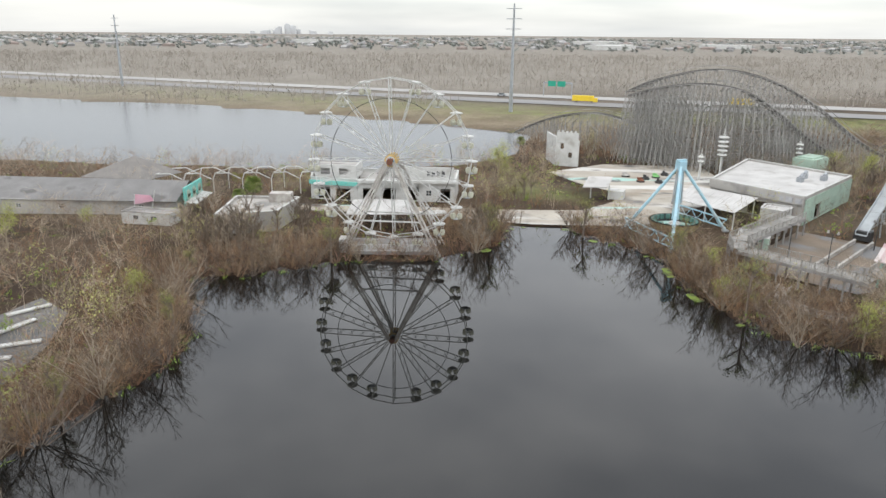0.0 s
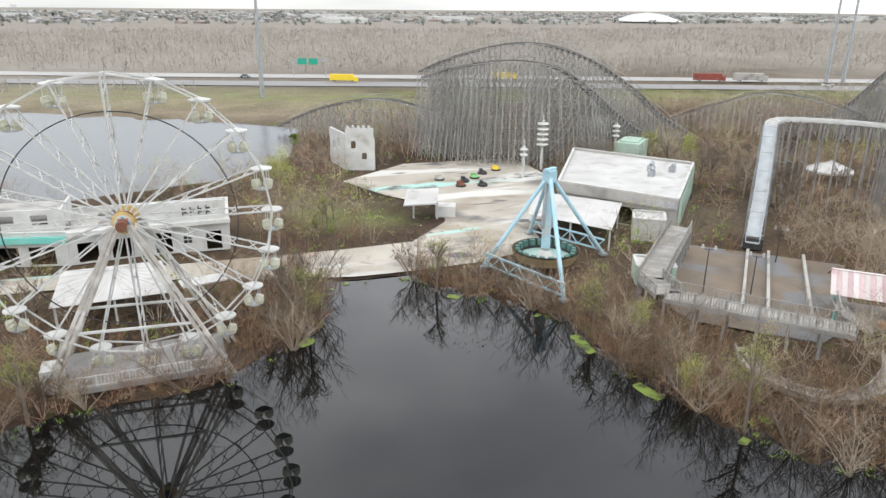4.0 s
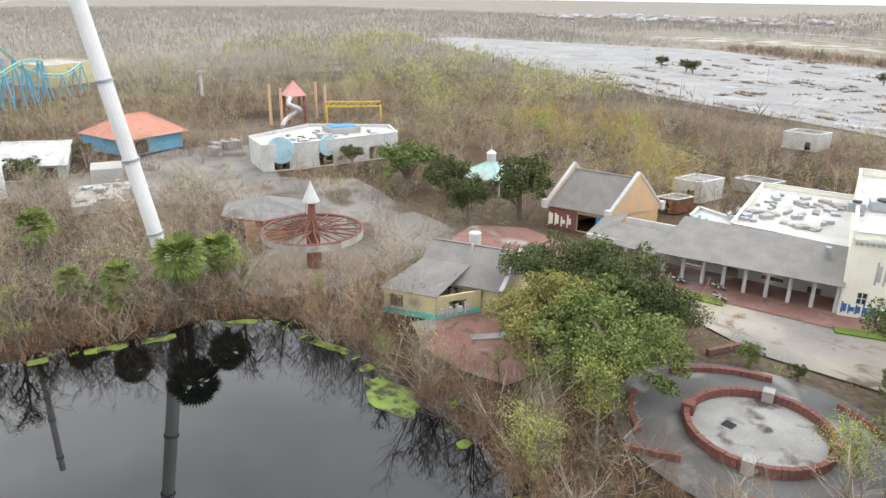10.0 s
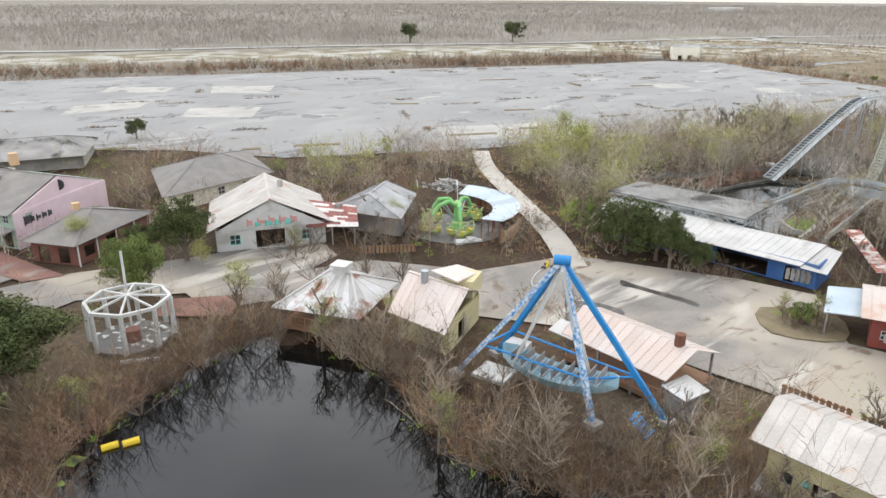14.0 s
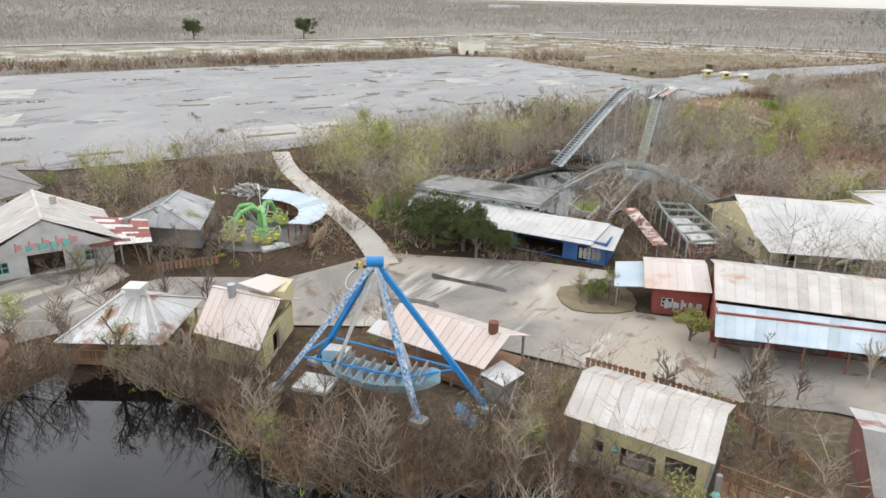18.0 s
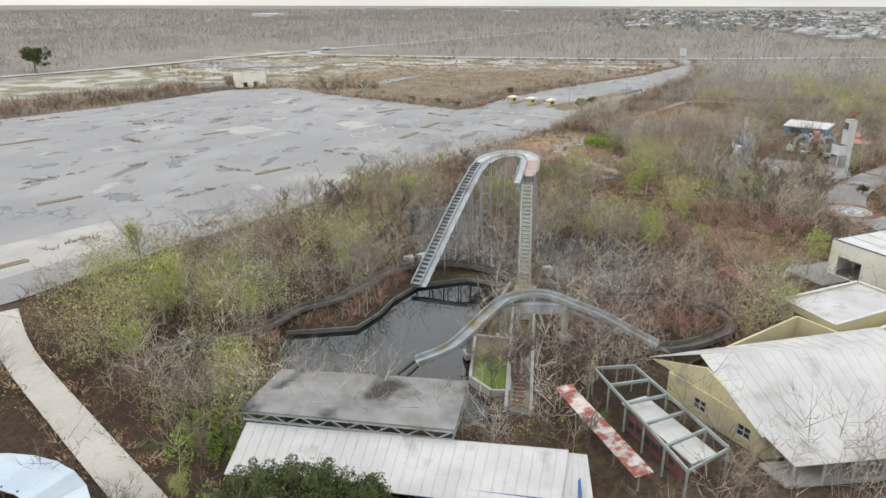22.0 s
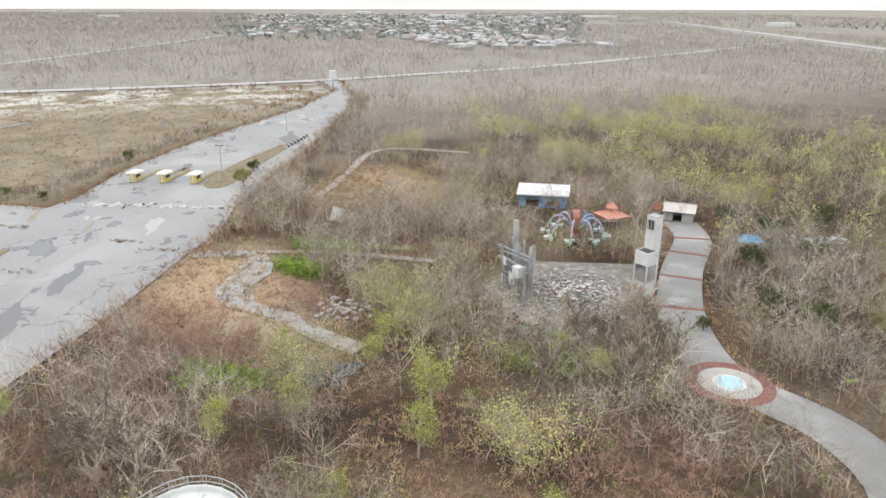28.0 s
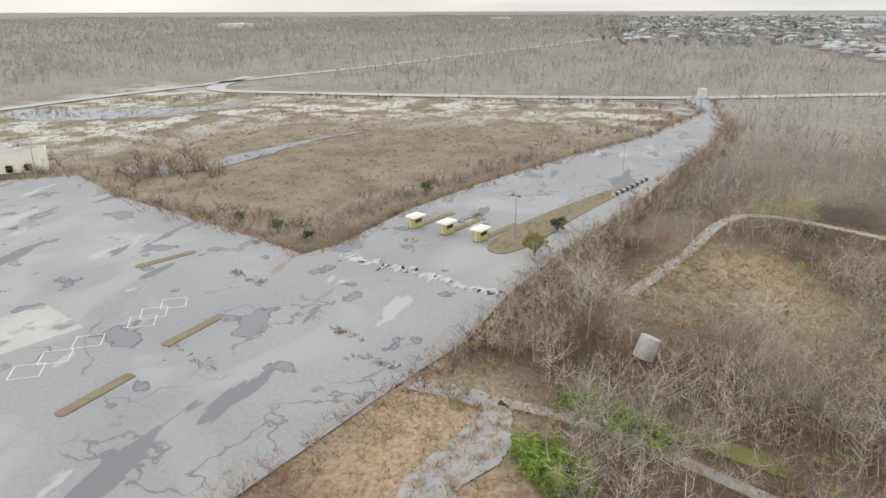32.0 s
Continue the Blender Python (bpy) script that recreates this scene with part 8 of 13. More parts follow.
def pirate_swing():
    top0, top1 = Vector((-42.6, 8.6, 12.6)), Vector((-46.2, 13.6, 12.6))
    t = thing("swing_ship", "blue-and-white swinging ship ride with a splayed frame", "ride", (-44.6, 11, 0))
    FOOT.append(([(-40, 2), (-42, 17), (-49, 20), (-50, 2)], -0.5))
    mat("blue_white_mesh", (0.04, 0.24, 0.52), (0.74, 0.77, 0.80), 3.6, 0.5)
    mid = (top0 + top1) / 2
    for foot, m_ in (((-40.8, 2.8), MATS["blue_white_mesh"]), ((-43.6, 15.8), MATS["blue_white_mesh"]), ((-48.3, 19.4), BLUE), ((-46.4, 2.6), BLUE)):
        f = Vector((*foot, 0.2))
        lg = M().beam(f, mid + (f - mid) * 0.03, 0.42, 0.42)
        leg = part("leg", lg, m_, t)
        part("foot_block", M().box((foot[0], foot[1], 0.2), (1.2, 1.2, 0.5)), CONC_PALE, leg)
    part("head", M().tube(mid + Vector((0.35, -0.55, 0)), mid + Vector((-0.35, 0.55, 0)), 0.42, n=12), BLUE, t)
    for a, b_ in (((-40.8, 2.8), (-46.4, 2.6)), ((-43.6, 15.8), (-48.3, 19.4)), ((-40.8, 2.8), (-43.6, 15.8)), ((-46.4, 2.6), (-48.3, 19.4))):
        pa, pb = Vector((*a, 0.2)).lerp(mid, 0.28), Vector((*b_, 0.2)).lerp(mid, 0.28)
        part("tie_bar", M().tube(pa, pb, 0.10, n=8), BLUE, t)
    for e in (-0.5, 0.5):
        arm = M()
        for q in ((-43.4, 7.6), (-45.6, 13.6)):
            p0, p1 = mid + Vector((e, e, -0.4)), Vector((q[0] + e, q[1] + e * 0.4, 2.8))
            arm.beam(p0, p1, 0.2)
            arm.beam(p0 + Vector((0.5, 0.3, 0)), p1 + Vector((0.7, 0.5, 0)), 0.16)
            for i in range(8):
                arm.beam(p0.lerp(p1, i / 8), p0.lerp(p1, (i + 1) / 8) + Vector((0.6, 0.4, 0)), 0.09)
        part("swing_arm", arm, WHITE, t)
    # boat: a curved hull with rows of seats
    ax = Vector((-0.26, 0.965, 0))
    sd = Vector((0.965, 0.26, 0))
    c0 = Vector((-44.4, 11.4, 1.3))
    hull = M()
    n = 12
    rings = []
    for i in range(n + 1):
        s = -1 + 2 * i / n
        w = 1.5 * (1 - abs(s) ** 3) ** 0.5 + 0.12
        zb = 0.4 + 1.2 * s * s
        zt = 1.35 + 1.3 * s * s
        c = c0 + ax * (5.2 * s)
        rings.append([c + sd * w + Vector((0, 0, zt)), c + sd * w * 0.6 + Vector((0, 0, zb)), c - sd * w * 0.6 + Vector((0, 0, zb)), c - sd * w + Vector((0, 0, zt))])
    for a, b_ in zip(rings, rings[1:]):
        hull.add(a + b_, [(0, 1, 5, 4), (1, 2, 6, 5), (2, 3, 7, 6)])
    bo = part("hull", hull, PALE_BLUE, t)
    for i in range(9):
        s = -0.72 + 1.44 * i / 8
        c = c0 + ax * (5.2 * s) + Vector((0, 0, 1.3 + 1.2 * s * s))
        part("bench", M().beam(c - sd * 1.3, c + sd * 1.3, 0.45, 0.12), TIN_BLUE, bo)
        part("bench_back", M().beam(c - sd * 1.3 + Vector((0, 0, 0.4)), c + sd * 1.3 + Vector((0, 0, 0.4)), 0.08, 0.7), GREY_FLAT, bo)
    part("platform", M().box((-41.2, 7.2, 2.0), (2.6, 3.0, 0.3), 0.26), WHITE, t)
    part("control_hut", M().box((-44.9, 6.4, 2.6), (1.7, 2.0, 1.4), 0.26), WHITE, t)
    for i in range(5):
        part("stair_step", M().box((-45.6, 18.2 + i * 0.35, 1.3 - 0.24 * i), (1.5, 0.35, 0.08), 0.2), BLUE, t)


pirate_swing()
lt = thing("tin_boathouse", "open shed with a long pink-stained tin roof", "shed", (-53, 13, 0))
FOOT.append(([(-47.6, 7), (-49.4, 19.6), (-57.6, 19.8), (-57, 6)], 0.2))
slope(lt, (-49.8, 7.4, 3.0), (-49.4, 18.4, 3.0), (-53.4, 7.0, 4.6), (-53.2, 18.8, 4.6), 14, TIN_PINK)
slope(lt, (-57.2, 19.2, 3.0), (-57.2, 6.6, 3.0), (-53.2, 18.8, 4.6), (-53.4, 7.0, 4.6), 14, TIN_PINK)
part("annex_roof", M().slab([(-49.2, 18.2, 2.6), (-48.8, 20.6, 2.4), (-51.4, 21.2, 2.6), (-52.0, 18.8, 2.8)], 0.1), TIN_RUST, lt, "rust-red annex roof")
part("annex", M().box((-50.8, 19.4, 1.2), (2.2, 2.2, 2.4), 0.1), GREY_WOOD, lt)
part("vent", M().tube((-53.2, 17.2, 4.4), (-53.2, 17.2, 5.5), 0.45, n=10), RUST, lt)
posts(lt, [(-50.2, 8), (-50, 11.4), (-49.9, 15), (-49.8, 18), (-56.6, 7.2), (-56.6, 18.6)], 0, 3.0, 0.2, GREY_WOOD)
part("deck", M().prism([(-50, 7.6), (-49.8, 18.2), (-56.8, 18.8), (-56.8, 7.2)], 0.3, 0.8), WOOD, lt)
railing(lt, [(-49.8, 7.6), (-49.6, 18.4)], 0.8, WOOD)
railing(lt, [(-48.0, 8.2), (-47.8, 13.0)], 0.2, WOOD)
part("white_lean_roof", M().slab([(-49.6, 8.8, 2.9), (-49.6, 6.0, 2.9), (-51.6, 5.8, 3.3), (-51.8, 8.8, 3.4)], 0.1), WHITE_ROOF, lt)

# house on stilts over the water
st_ = building("stilt_house", "pale yellow stilt house with a tin roof over the water", "house", [(-46.0, 28.4), (-46.0, 36.8), (-52.4, 36.6), (-52.2, 27.4)], 4.3, PALE_YELLOW, {0: [(0.9, 1.7, 1.6, 2.5), (2.9, 5.4, 1.0, 2.6), (6.0, 8.1, 0.9, 3.1)]}, roof=False, z0=0.5, frames=DARK)
slope(st_, (-45.2, 27.2, 4.15), (-45.3, 37.6, 4.15), (-49.4, 26.9, 5.6), (-49.4, 37.4, 5.6), 13, TIN)
slope(st_, (-53.4, 37.4, 4.15), (-53.2, 26.6, 4.15), (-49.4, 37.4, 5.6), (-49.4, 26.9, 5.6), 13, TIN)
gable_wall(st_, (-46.0, 28.4), (-52.2, 27.4), 4.2, 5.45, PALE_YELLOW)
gable_wall(st_, (-46.0, 36.8), (-52.4, 36.6), 4.2, 5.45, PALE_YELLOW)
part("floor", M().prism([(-45.2, 27.8), (-45.2, 37.2), (-52.6, 37), (-52.4, 27)], 0.2, 0.5), GREY_WOOD, st_)
part("porch_rail", wall_mesh((-45.9, 34.6), (-45.9, 36.8), 1.3, (), 0.1, 0.5), WOOD, st_)
part("counter_clutter", M().box((-46.6, 32.4, 1.4), (0.8, 1.8, 0.7)).box((-46.4, 32, 1.9), (0.5, 0.7, 0.5), 0.4), DEBRIS, st_)
part("wall_lamp", M().tube((-45.8, 31.0, 2.6), (-45.5, 31.0, 2.3), 0.12, 0.28, n=10), TEAL, st_)
for x in (-45.4, -48, -50.8):
    for y in (28, 31, 34, 36.9):
        part("stilt", M().tube((x, y, -2.0), (x, y, 0.3), 0.17, n=7), GREY_WOOD, st_)
for i in range(5):
    x, y = -43.8, 28.2 + i * 2.4
    solo("mooring_pile", M().tube((x, y, -2.0), (x, y, 0.5 + 0.15 * (i % 3)), 0.18, n=8), BARK, "old timber pile standing in the water", "post", "mooring piles")
pier = thing("pier", "broken timber pier with red-brown rails", "pier", (-46.5, 40, 0))
for i in range(14):
    part("plank", M().box((-47.2 + 0.05 * i, 38.2 + i * 0.62, 0.55), (3.6, 0.52, 0.1), 0.08), WOOD, pier)
railing(pier, [(-45.4, 37.6), (-45.2, 46.6)], 0.6, WOOD, h=1.1)
railing(pier, [(-49.0, 37.6), (-48.6, 46.6)], 0.6, WOOD, h=1.1)
for y in (38, 42, 46):
    part("tall_pile", M().tube((-45.2, y, -2), (-45.1, y, 3.6), 0.2, n=8), GREY_WOOD, pier)
    part("pile_lamp", M().tube((-45.1, y, 2.4), (-45.0, y, 2.0), 0.15, 0.32, n=10), TEAL, pier)
bs = thing("brick_shed", "brick-red shed with a slumped grey roof and white spray", "shed", (-54, 49, 0))
FOOT.append(([(-60, 44), (-46, 48), (-48, 58), (-62, 54)], 0))
slope(bs, (-49.4, 46.6, 2.8), (-51.6, 58, 2.8), (-54.4, 45.4, 4.6), (-56.8, 58, 4.6), 8, GREY_ROOF)
slope(bs, (-62, 57, 2.8), (-60.4, 44.6, 2.8), (-56.8, 58, 4.6), (-54.4, 45.4, 4.6), 8, TIN_RUST)
part("wall", wall_mesh((-50, 47), (-52, 57.6), 2.9, [(2, 4, 0.1, 2.2)]), BRICK_RED, bs)
part("wall", wall_mesh((-50, 47), (-59.8, 45.2), 2.9, ()), BRICK_RED, bs)
gable_wall(bs, (-50, 46.8), (-59.8, 45.0), 2.8, 4.4, BRICK_RED)
word_bars(bs, (-50.2, 48.2), (-51.4, 54.8), 0.6, 2.2, 6, WHITE, off=0.2, seed=44)

# wooden fences along the street
def plank_fence(a, b_, label, h=1.1):
    t = thing("board_fence", label, "fence", (*a, 0), "board fences")
    n = max(3, int(math.dist(a, b_) / 0.5))
    ang = math.atan2(b_[1] - a[1], b_[0] - a[0])
    for i in range(n):
        part("board", M().box((*lerp(a, b_, (i + 0.5) / n), h / 2), (0.36, 0.06, h), ang), WOOD, t)
    part("rail", M().beam((*a, h * 0.8), (*b_, h * 0.8), 0.08, 0.12), WOOD, t)


plank_fence((-59.6, 23.6), (-59.8, 29.2), "brown board fence along the street")
plank_fence((-59.8, 29.8), (-59.4, 37.6), "leaning brown board fence along the street")
plank_fence((-58, 37), (-54, 43), "brown board fence by the pier")
plank_fence((-58.6, -24.4), (-52.6, -28.6), "brown board fence below the barn")
plank_fence((-70.6, -33.6), (-62.6, -29.4), "weathered fence beside the barn", 1.4)

# green crawler ride under an arc canopy
cw = thing("crawler_ride", "bright green spider ride with arched arms and lattice baskets", "ride", (-68.5, -27, 0))
FOOT.append(([(-64, -22), (-74, -20), (-77, -32), (-68, -34)], 0))
def basket(parent, x, y, face):
    """An upright lattice basket: floor, hoops, uprights and a high curved back."""
    r_ = 0.78
    t = part("gondola", M().tube((x, y, 0.35), (x, y, 0.7), 0.5, r_ * 0.92, n=12), MATS["olive_tub"], parent)
    for z, k in ((0.95, 1.0), (1.3, 1.04)):
        part("hoop", M().pipe([(x + r_ * k * math.cos(2 * math.pi * i / 12), y + r_ * k * math.sin(2 * math.pi * i / 12), z) for i in range(13)], 0.06, 5), MATS["lime_paint"], t)
    bars = M()
    for i in range(10):
        c_, s_ = math.cos(i * 0.628), math.sin(i * 0.628)
        bars.beam((x + r_ * 0.9 * c_, y + r_ * 0.9 * s_, 0.6), (x + r_ * 1.03 * c_, y + r_ * 1.03 * s_, 1.3), 0.07)
    part("lattice", bars, MATS["lime_paint"], t)
    back = [face + radians(-70 + 28 * i) for i in range(6)]
    part("back_hoop", M().pipe([(x + r_ * math.cos(q), y + r_ * math.sin(q), 1.3 + 0.95 * math.sin(math.pi * i / 5)) for i, q in enumerate(back)], 0.09, 6), MATS["lime_paint"], t)
    part("seat", M().box((x + 0.3 * math.cos(face), y + 0.3 * math.sin(face), 0.95), (0.5, 0.9, 0.5), face), YELLOW, t)


mat("olive_tub", (0.36, 0.46, 0.16), (0.40, 0.34, 0.14), 1.2, 0.7)
mat("lime_paint", (0.34, 0.52, 0.22), (0.42, 0.48, 0.20), 0.9, 0.6, stain=(0.26, 0.20, 0.11), stain_at=0.62, stain_scale=1.2)
HUB = (-69.6, -28.0)
part("hub", M().tube((*HUB, 0), (*HUB, 1.2), 1.1, 0.8, n=14).tube((*HUB, 1.2), (*HUB, 3.7), 0.6, 0.5, n=12), GREEN, cw)
part("cap", M().tube((*HUB, 3.7), (*HUB, 4.2), 0.75, 0.3, n=12), MATS["lime_paint"], cw)
part("mast", M().tube((*HUB, 4.2), (*HUB, 6.2), 0.08, n=6), WHITE, cw)
for i, (x, y) in enumerate(((-67.2, -24.8), (-73.4, -29.2), (-68.4, -32.0), (-65.4, -28.8))):
    d_ = Vector((x - HUB[0], y - HUB[1], 0))
    sd_ = Vector((-d_.y, d_.x, 0)).normalized()
    a = part("arm", M().pipe([(*HUB, 3.2), (HUB[0] + d_.x * 0.35, HUB[1] + d_.y * 0.35, 4.3), (HUB[0] + d_.x * 0.75, HUB[1] + d_.y * 0.75, 3.9), (x, y, 2.5)], 0.3, 8), GREEN, cw)
    part("ram", M().tube((HUB[0] + d_.x * 0.15, HUB[1] + d_.y * 0.15, 1.6), (HUB[0] + d_.x * 0.6, HUB[1] + d_.y * 0.6, 3.9), 0.12, n=7), STEEL, a)
    part("spider", M().tube((x, y, 2.5), (x, y, 0.7), 0.16, n=8).beam(Vector((x, y, 2.1)) - sd_ * 1.2, Vector((x, y, 2.1)) + sd_ * 1.2, 0.16).beam(Vector((x, y, 2.1)), Vector((x, y, 2.1)) + d_.normalized() * 1.1, 0.16), MATS["lime_paint"], a)
    for e in (sd_ * 1.15, sd_ * -1.15, d_.normalized() * 1.05):
        basket(cw, x + e.x, y + e.y, math.atan2(e.y, e.x) + 0.6)
solo("slab", flat([(-69.5 + 7 * math.cos(2 * math.pi * i / 24), -28 + 7 * math.sin(2 * math.pi * i / 24)) for i in range(24)], 0.06), DARK_ASPHALT, "dark round ride slab", "slab")
tarp = solo("tarp_heap", M().tube((-64.8, -23.2, 0.1), (-68.2, -21.6, 0.1), 0.55, 0.35, n=7).tube((-66.4, -22.4, 0.3), (-67.6, -22.0, 0.5), 0.6, 0.2, n=7), WHITE, "crumpled white tarpaulin heap", "tarp")
ac = thing("arc_canopy", "curved queue canopy of pale blue tin on posts", "canopy", (-74, -24, 0))
cx, cy = -68.0, -30.4
for i in range(9):
    a0, a1 = radians(95 + i * 12.2), radians(95 + (i + 1) * 12.2)
    q = [(cx + r_ * math.cos(t), cy + r_ * math.sin(t), z) for r_, t, z in ((8.0, a0, 3.0), (8.0, a1, 3.0), (12.0, a1, 3.5), (12.0, a0, 3.5))]
    part("roof_sheet", M().slab(q, 0.08), TIN_BLUE, ac)
    for r_ in (8.3, 11.6):
        part("post", M().tube((cx + r_ * math.cos(a0), cy + r_ * math.sin(a0), 0), (cx + r_ * math.cos(a0), cy + r_ * math.sin(a0), 3.1), 0.1, n=6), RUST, ac)
    p, p2 = (cx + 11.8 * math.cos(a0), cy + 11.8 * math.sin(a0)), (cx + 11.8 * math.cos(a1), cy + 11.8 * math.sin(a1))
    part("board_wall", M().beam((*p, 1.1), (*p2, 1.1), 0.08, 1.6), WOOD, ac)
    for k in range(2):
        part("queue_rail", M().beam((cx + (9 + k) * math.cos(a0), cy + (9 + k) * math.sin(a0), 0.9), (cx + (9 + k) * math.cos(a1), cy + (9 + k) * math.sin(a1), 0.9), 0.06), WOOD, ac)
hyd = thing("hydrant", "yellow hydrant with a hose on the street", "hydrant", (-67.4, -9.0, 0))
part("barrel", M().tube((-67.4, -9, 0), (-67.4, -9, 0.8), 0.18, n=8), YELLOW, hyd)
part("hose", M().pipe(smooth([(-67.2, -9, 0.12), (-64.6, -8.4, 0.12), (-61.8, -6.6, 0.12), (-60.2, -3.6, 0.12), (-57.8, -1.8, 0.12)], 4), 0.07, 5), WHITE, hyd)
for i in range(3):
    part("cone_base", M().box((-67.4 + 0.7 * math.cos(2 * i), -9 + 0.7 * math.sin(2 * i), 0.2), (0.4, 0.4, 0.3)), DARK, hyd)

# red long sheds, grass island
rd = building("red_shed", "dark red shed with a pink-white tin roof and spray", "shed", [(-75, 25.4), (-77.2, 30.6), (-84.6, 28.2), (-82, 23.4)], 3.2, RED, {0: [(0.8, 2.0, 0.9, 1.9)]}, roof=False)
slope(rd, (-73.8, 24.6, 3.2), (-76.4, 31, 3.2), (-79, 22.8, 4.2), (-81.6, 29.2, 4.2), 8, TIN_PINK)
slope(rd, (-86, 28, 3.2), (-83, 21.6, 3.2), (-81.6, 29.2, 4.2), (-79, 22.8, 4.2), 8, TIN_PINK)
part("awning", M().slab([(-73.4, 21.4, 2.8), (-75.4, 25.0, 2.8), (-82, 22.8, 3.2), (-79.6, 19.4, 3.2)], 0.1), TIN_BLUE, rd)
posts(rd, [(-74, 21.6), (-79.4, 19.8)], 0, 2.9, 0.16, GREY_WOOD)
word_bars(rd, (-75.4, 26.6), (-77, 30.2), 0.7, 1.8, 5, GRAFFITI_GREY, off=0.2, seed=46)
rl = building("red_market_hall", "long red market hall with tin roof and pale blue awning", "shed", [(-71.4, 32.4), (-76.4, 48.4), (-88, 47.4), (-83.4, 29.6)], 3.4, RED, {0: [(1, 4.6, 0.1, 2.6), (6, 10.5, 0.1, 2.6), (12, 16, 0.1, 2.6)]}, roof=False)
slope(rl, (-73.4, 31.8, 3.8), (-78.0, 48.6, 3.8), (-79.6, 30.2, 5.4), (-84.0, 48.0, 5.4), 18, TIN)
slope(rl, (-90, 47.4, 3.8), (-85.2, 28.8, 3.8), (-84.0, 48.0, 5.4), (-79.6, 30.2, 5.4), 18, TIN)
slope(rl, (-67.4, 33.2, 2.6), (-72.4, 48.2, 2.6), (-73.2, 32.0, 3.5), (-77.8, 48.5, 3.5), 18, TIN_BLUE)
posts(rl, [lerp((-68, 33.4), (-72.8, 47.8), i / 4) for i in range(5)], 0, 2.6, 0.18, BRICK_RED)
part("skylight", M().slab([(-79.8, 37.2, 5.0), (-80.8, 40.8, 5.0), (-82, 40.4, 5.3), (-81, 36.8, 5.3)], 0.15), GREY_WOOD, rl)
rx = building("red_annex", "red annex with white spray tags", "shed", [(-77.0, 49.2), (-79, 57.4), (-89, 55), (-87.6, 48.2)], 3.2, RED, {0: [(1, 2.2, 0.8, 2)]}, roof=False)
slope(rx, (-76, 49, 3.1), (-78.4, 58, 3.1), (-82.4, 48.6, 4.3), (-84.4, 57.6, 4.3), 9, TIN_PINK)
slope(rx, (-90, 56, 3.1), (-88.4, 48, 3.1), (-84.4, 57.6, 4.3), (-82.4, 48.6, 4.3), 9, TIN_PINK)
word_bars(rx, (-77.2, 50), (-78.8, 56.6), 0.5, 2.2, 6, WHITE, off=0.2, seed=47)
isl = solo("traffic_island", M().prism(ring_smooth([(-75.5, 14.4), (-79.6, 20.6), (-74, 23.6), (-70.4, 18)], 3), 0.0, 0.22), MULCH, "kerbed brushy traffic island", "island", kind="structure")

# yellow hall with porch
yh = building("yellow_hall", "cream-yellow hall with a broad white tin roof and porch", "hall", [(-99.6, 32.6), (-108.6, 24.4), (-127, 41), (-117, 50.4), (-104.8, 46)], 3.2, PALE_YELLOW, {0: [(1.6, 3.2, 0.9, 2.2), (7, 8.6, 0.9, 2.2)], 4: [(2, 3.6, 0.1, 2.4), (6, 7.6, 0.9, 2.2), (10, 11.6, 0.1, 2.4)]}, roof=False)
slope(yh, (-98.2, 31.8, 3.2), (-104.4, 49.6, 3.2), (-107.6, 27.0, 6.2), (-114.6, 48.6, 6.2), 18, WHITE_ROOF)
slope(yh, (-126, 50, 3.2), (-111.6, 22.4, 3.2), (-114.6, 48.6, 6.2), (-107.6, 27.0, 6.2), 18, WHITE_ROOF)
gable_wall(yh, (-99.6, 32.4), (-111.4, 22.8), 3.1, 5.8, PALE_YELLOW)
slope(yh, (-95.0, 34.0, 2.7), (-101.6, 51, 2.7), (-98.4, 32.0, 3.3), (-104.6, 49.6, 3.3), 14, WHITE_ROOF)
posts(yh, [lerp((-95.6, 34.2), (-101.8, 50.6), i / 6) for i in range(7)], 0, 2.7, 0.2, WHITE)
part("porch_floor", M().prism([(-95.4, 33.8), (-101.8, 51), (-104.6, 49.4), (-98.4, 32)], 0, 0.25), CONC_PALE, yh)

# ruined pergola frames and hut by the channel
mat("faded_green_paint", (0.30, 0.355, 0.33), (0.24, 0.27, 0.25), 0.6, 0.8, stain=(0.20, 0.18, 0.15), stain_at=0.58)
fr = thing("beam_frame", "bare faded green timber frame over a red hut", "frame", (-100, 20, 0))
FOOT.append(([(-90, 20), (-104, 13), (-109, 19), (-95, 29)], 0.3))
for i in range(6):
    a, b_ = lerp((-107.4, 16.4), (-91.4, 24.8), i / 5), lerp((-109, 20.6), (-95.6, 28.6), i / 5)
    part("rafter", M().beam((*a, 3.2), (*b_, 3.2), 0.22, 0.3), MATS["faded_green_paint"], fr)
    for p in (a, b_):
        part("post", M().beam((*p, 0), (*p, 3.2), 0.2), MATS["faded_green_paint"], fr)
for s in (0.0, 1.0):
    part("purlin", M().beam((*lerp((-107.4, 16.4), (-109, 20.6), s), 3.3), (*lerp((-91.4, 24.8), (-95.6, 28.6), s), 3.3), 0.2, 0.3), MATS["faded_green_paint"], fr)
rhut = building("red_kiosk", "narrow red-brick kiosk under a white tin sheet", "kiosk", [(-94.4, 25.0), (-96.6, 27.2), (-103.4, 22.0), (-101.6, 20.0)], 2.3, BRICK_RED, {0: [(0.6, 1.6, 0.9, 1.8)]}, roof=False)
part("roof", M().slab([(-93.6, 25.4, 2.5), (-96.0, 27.8, 2.3), (-104.2, 21.8, 2.5), (-102, 19.4, 2.7)], 0.12), WHITE_ROOF, rhut)
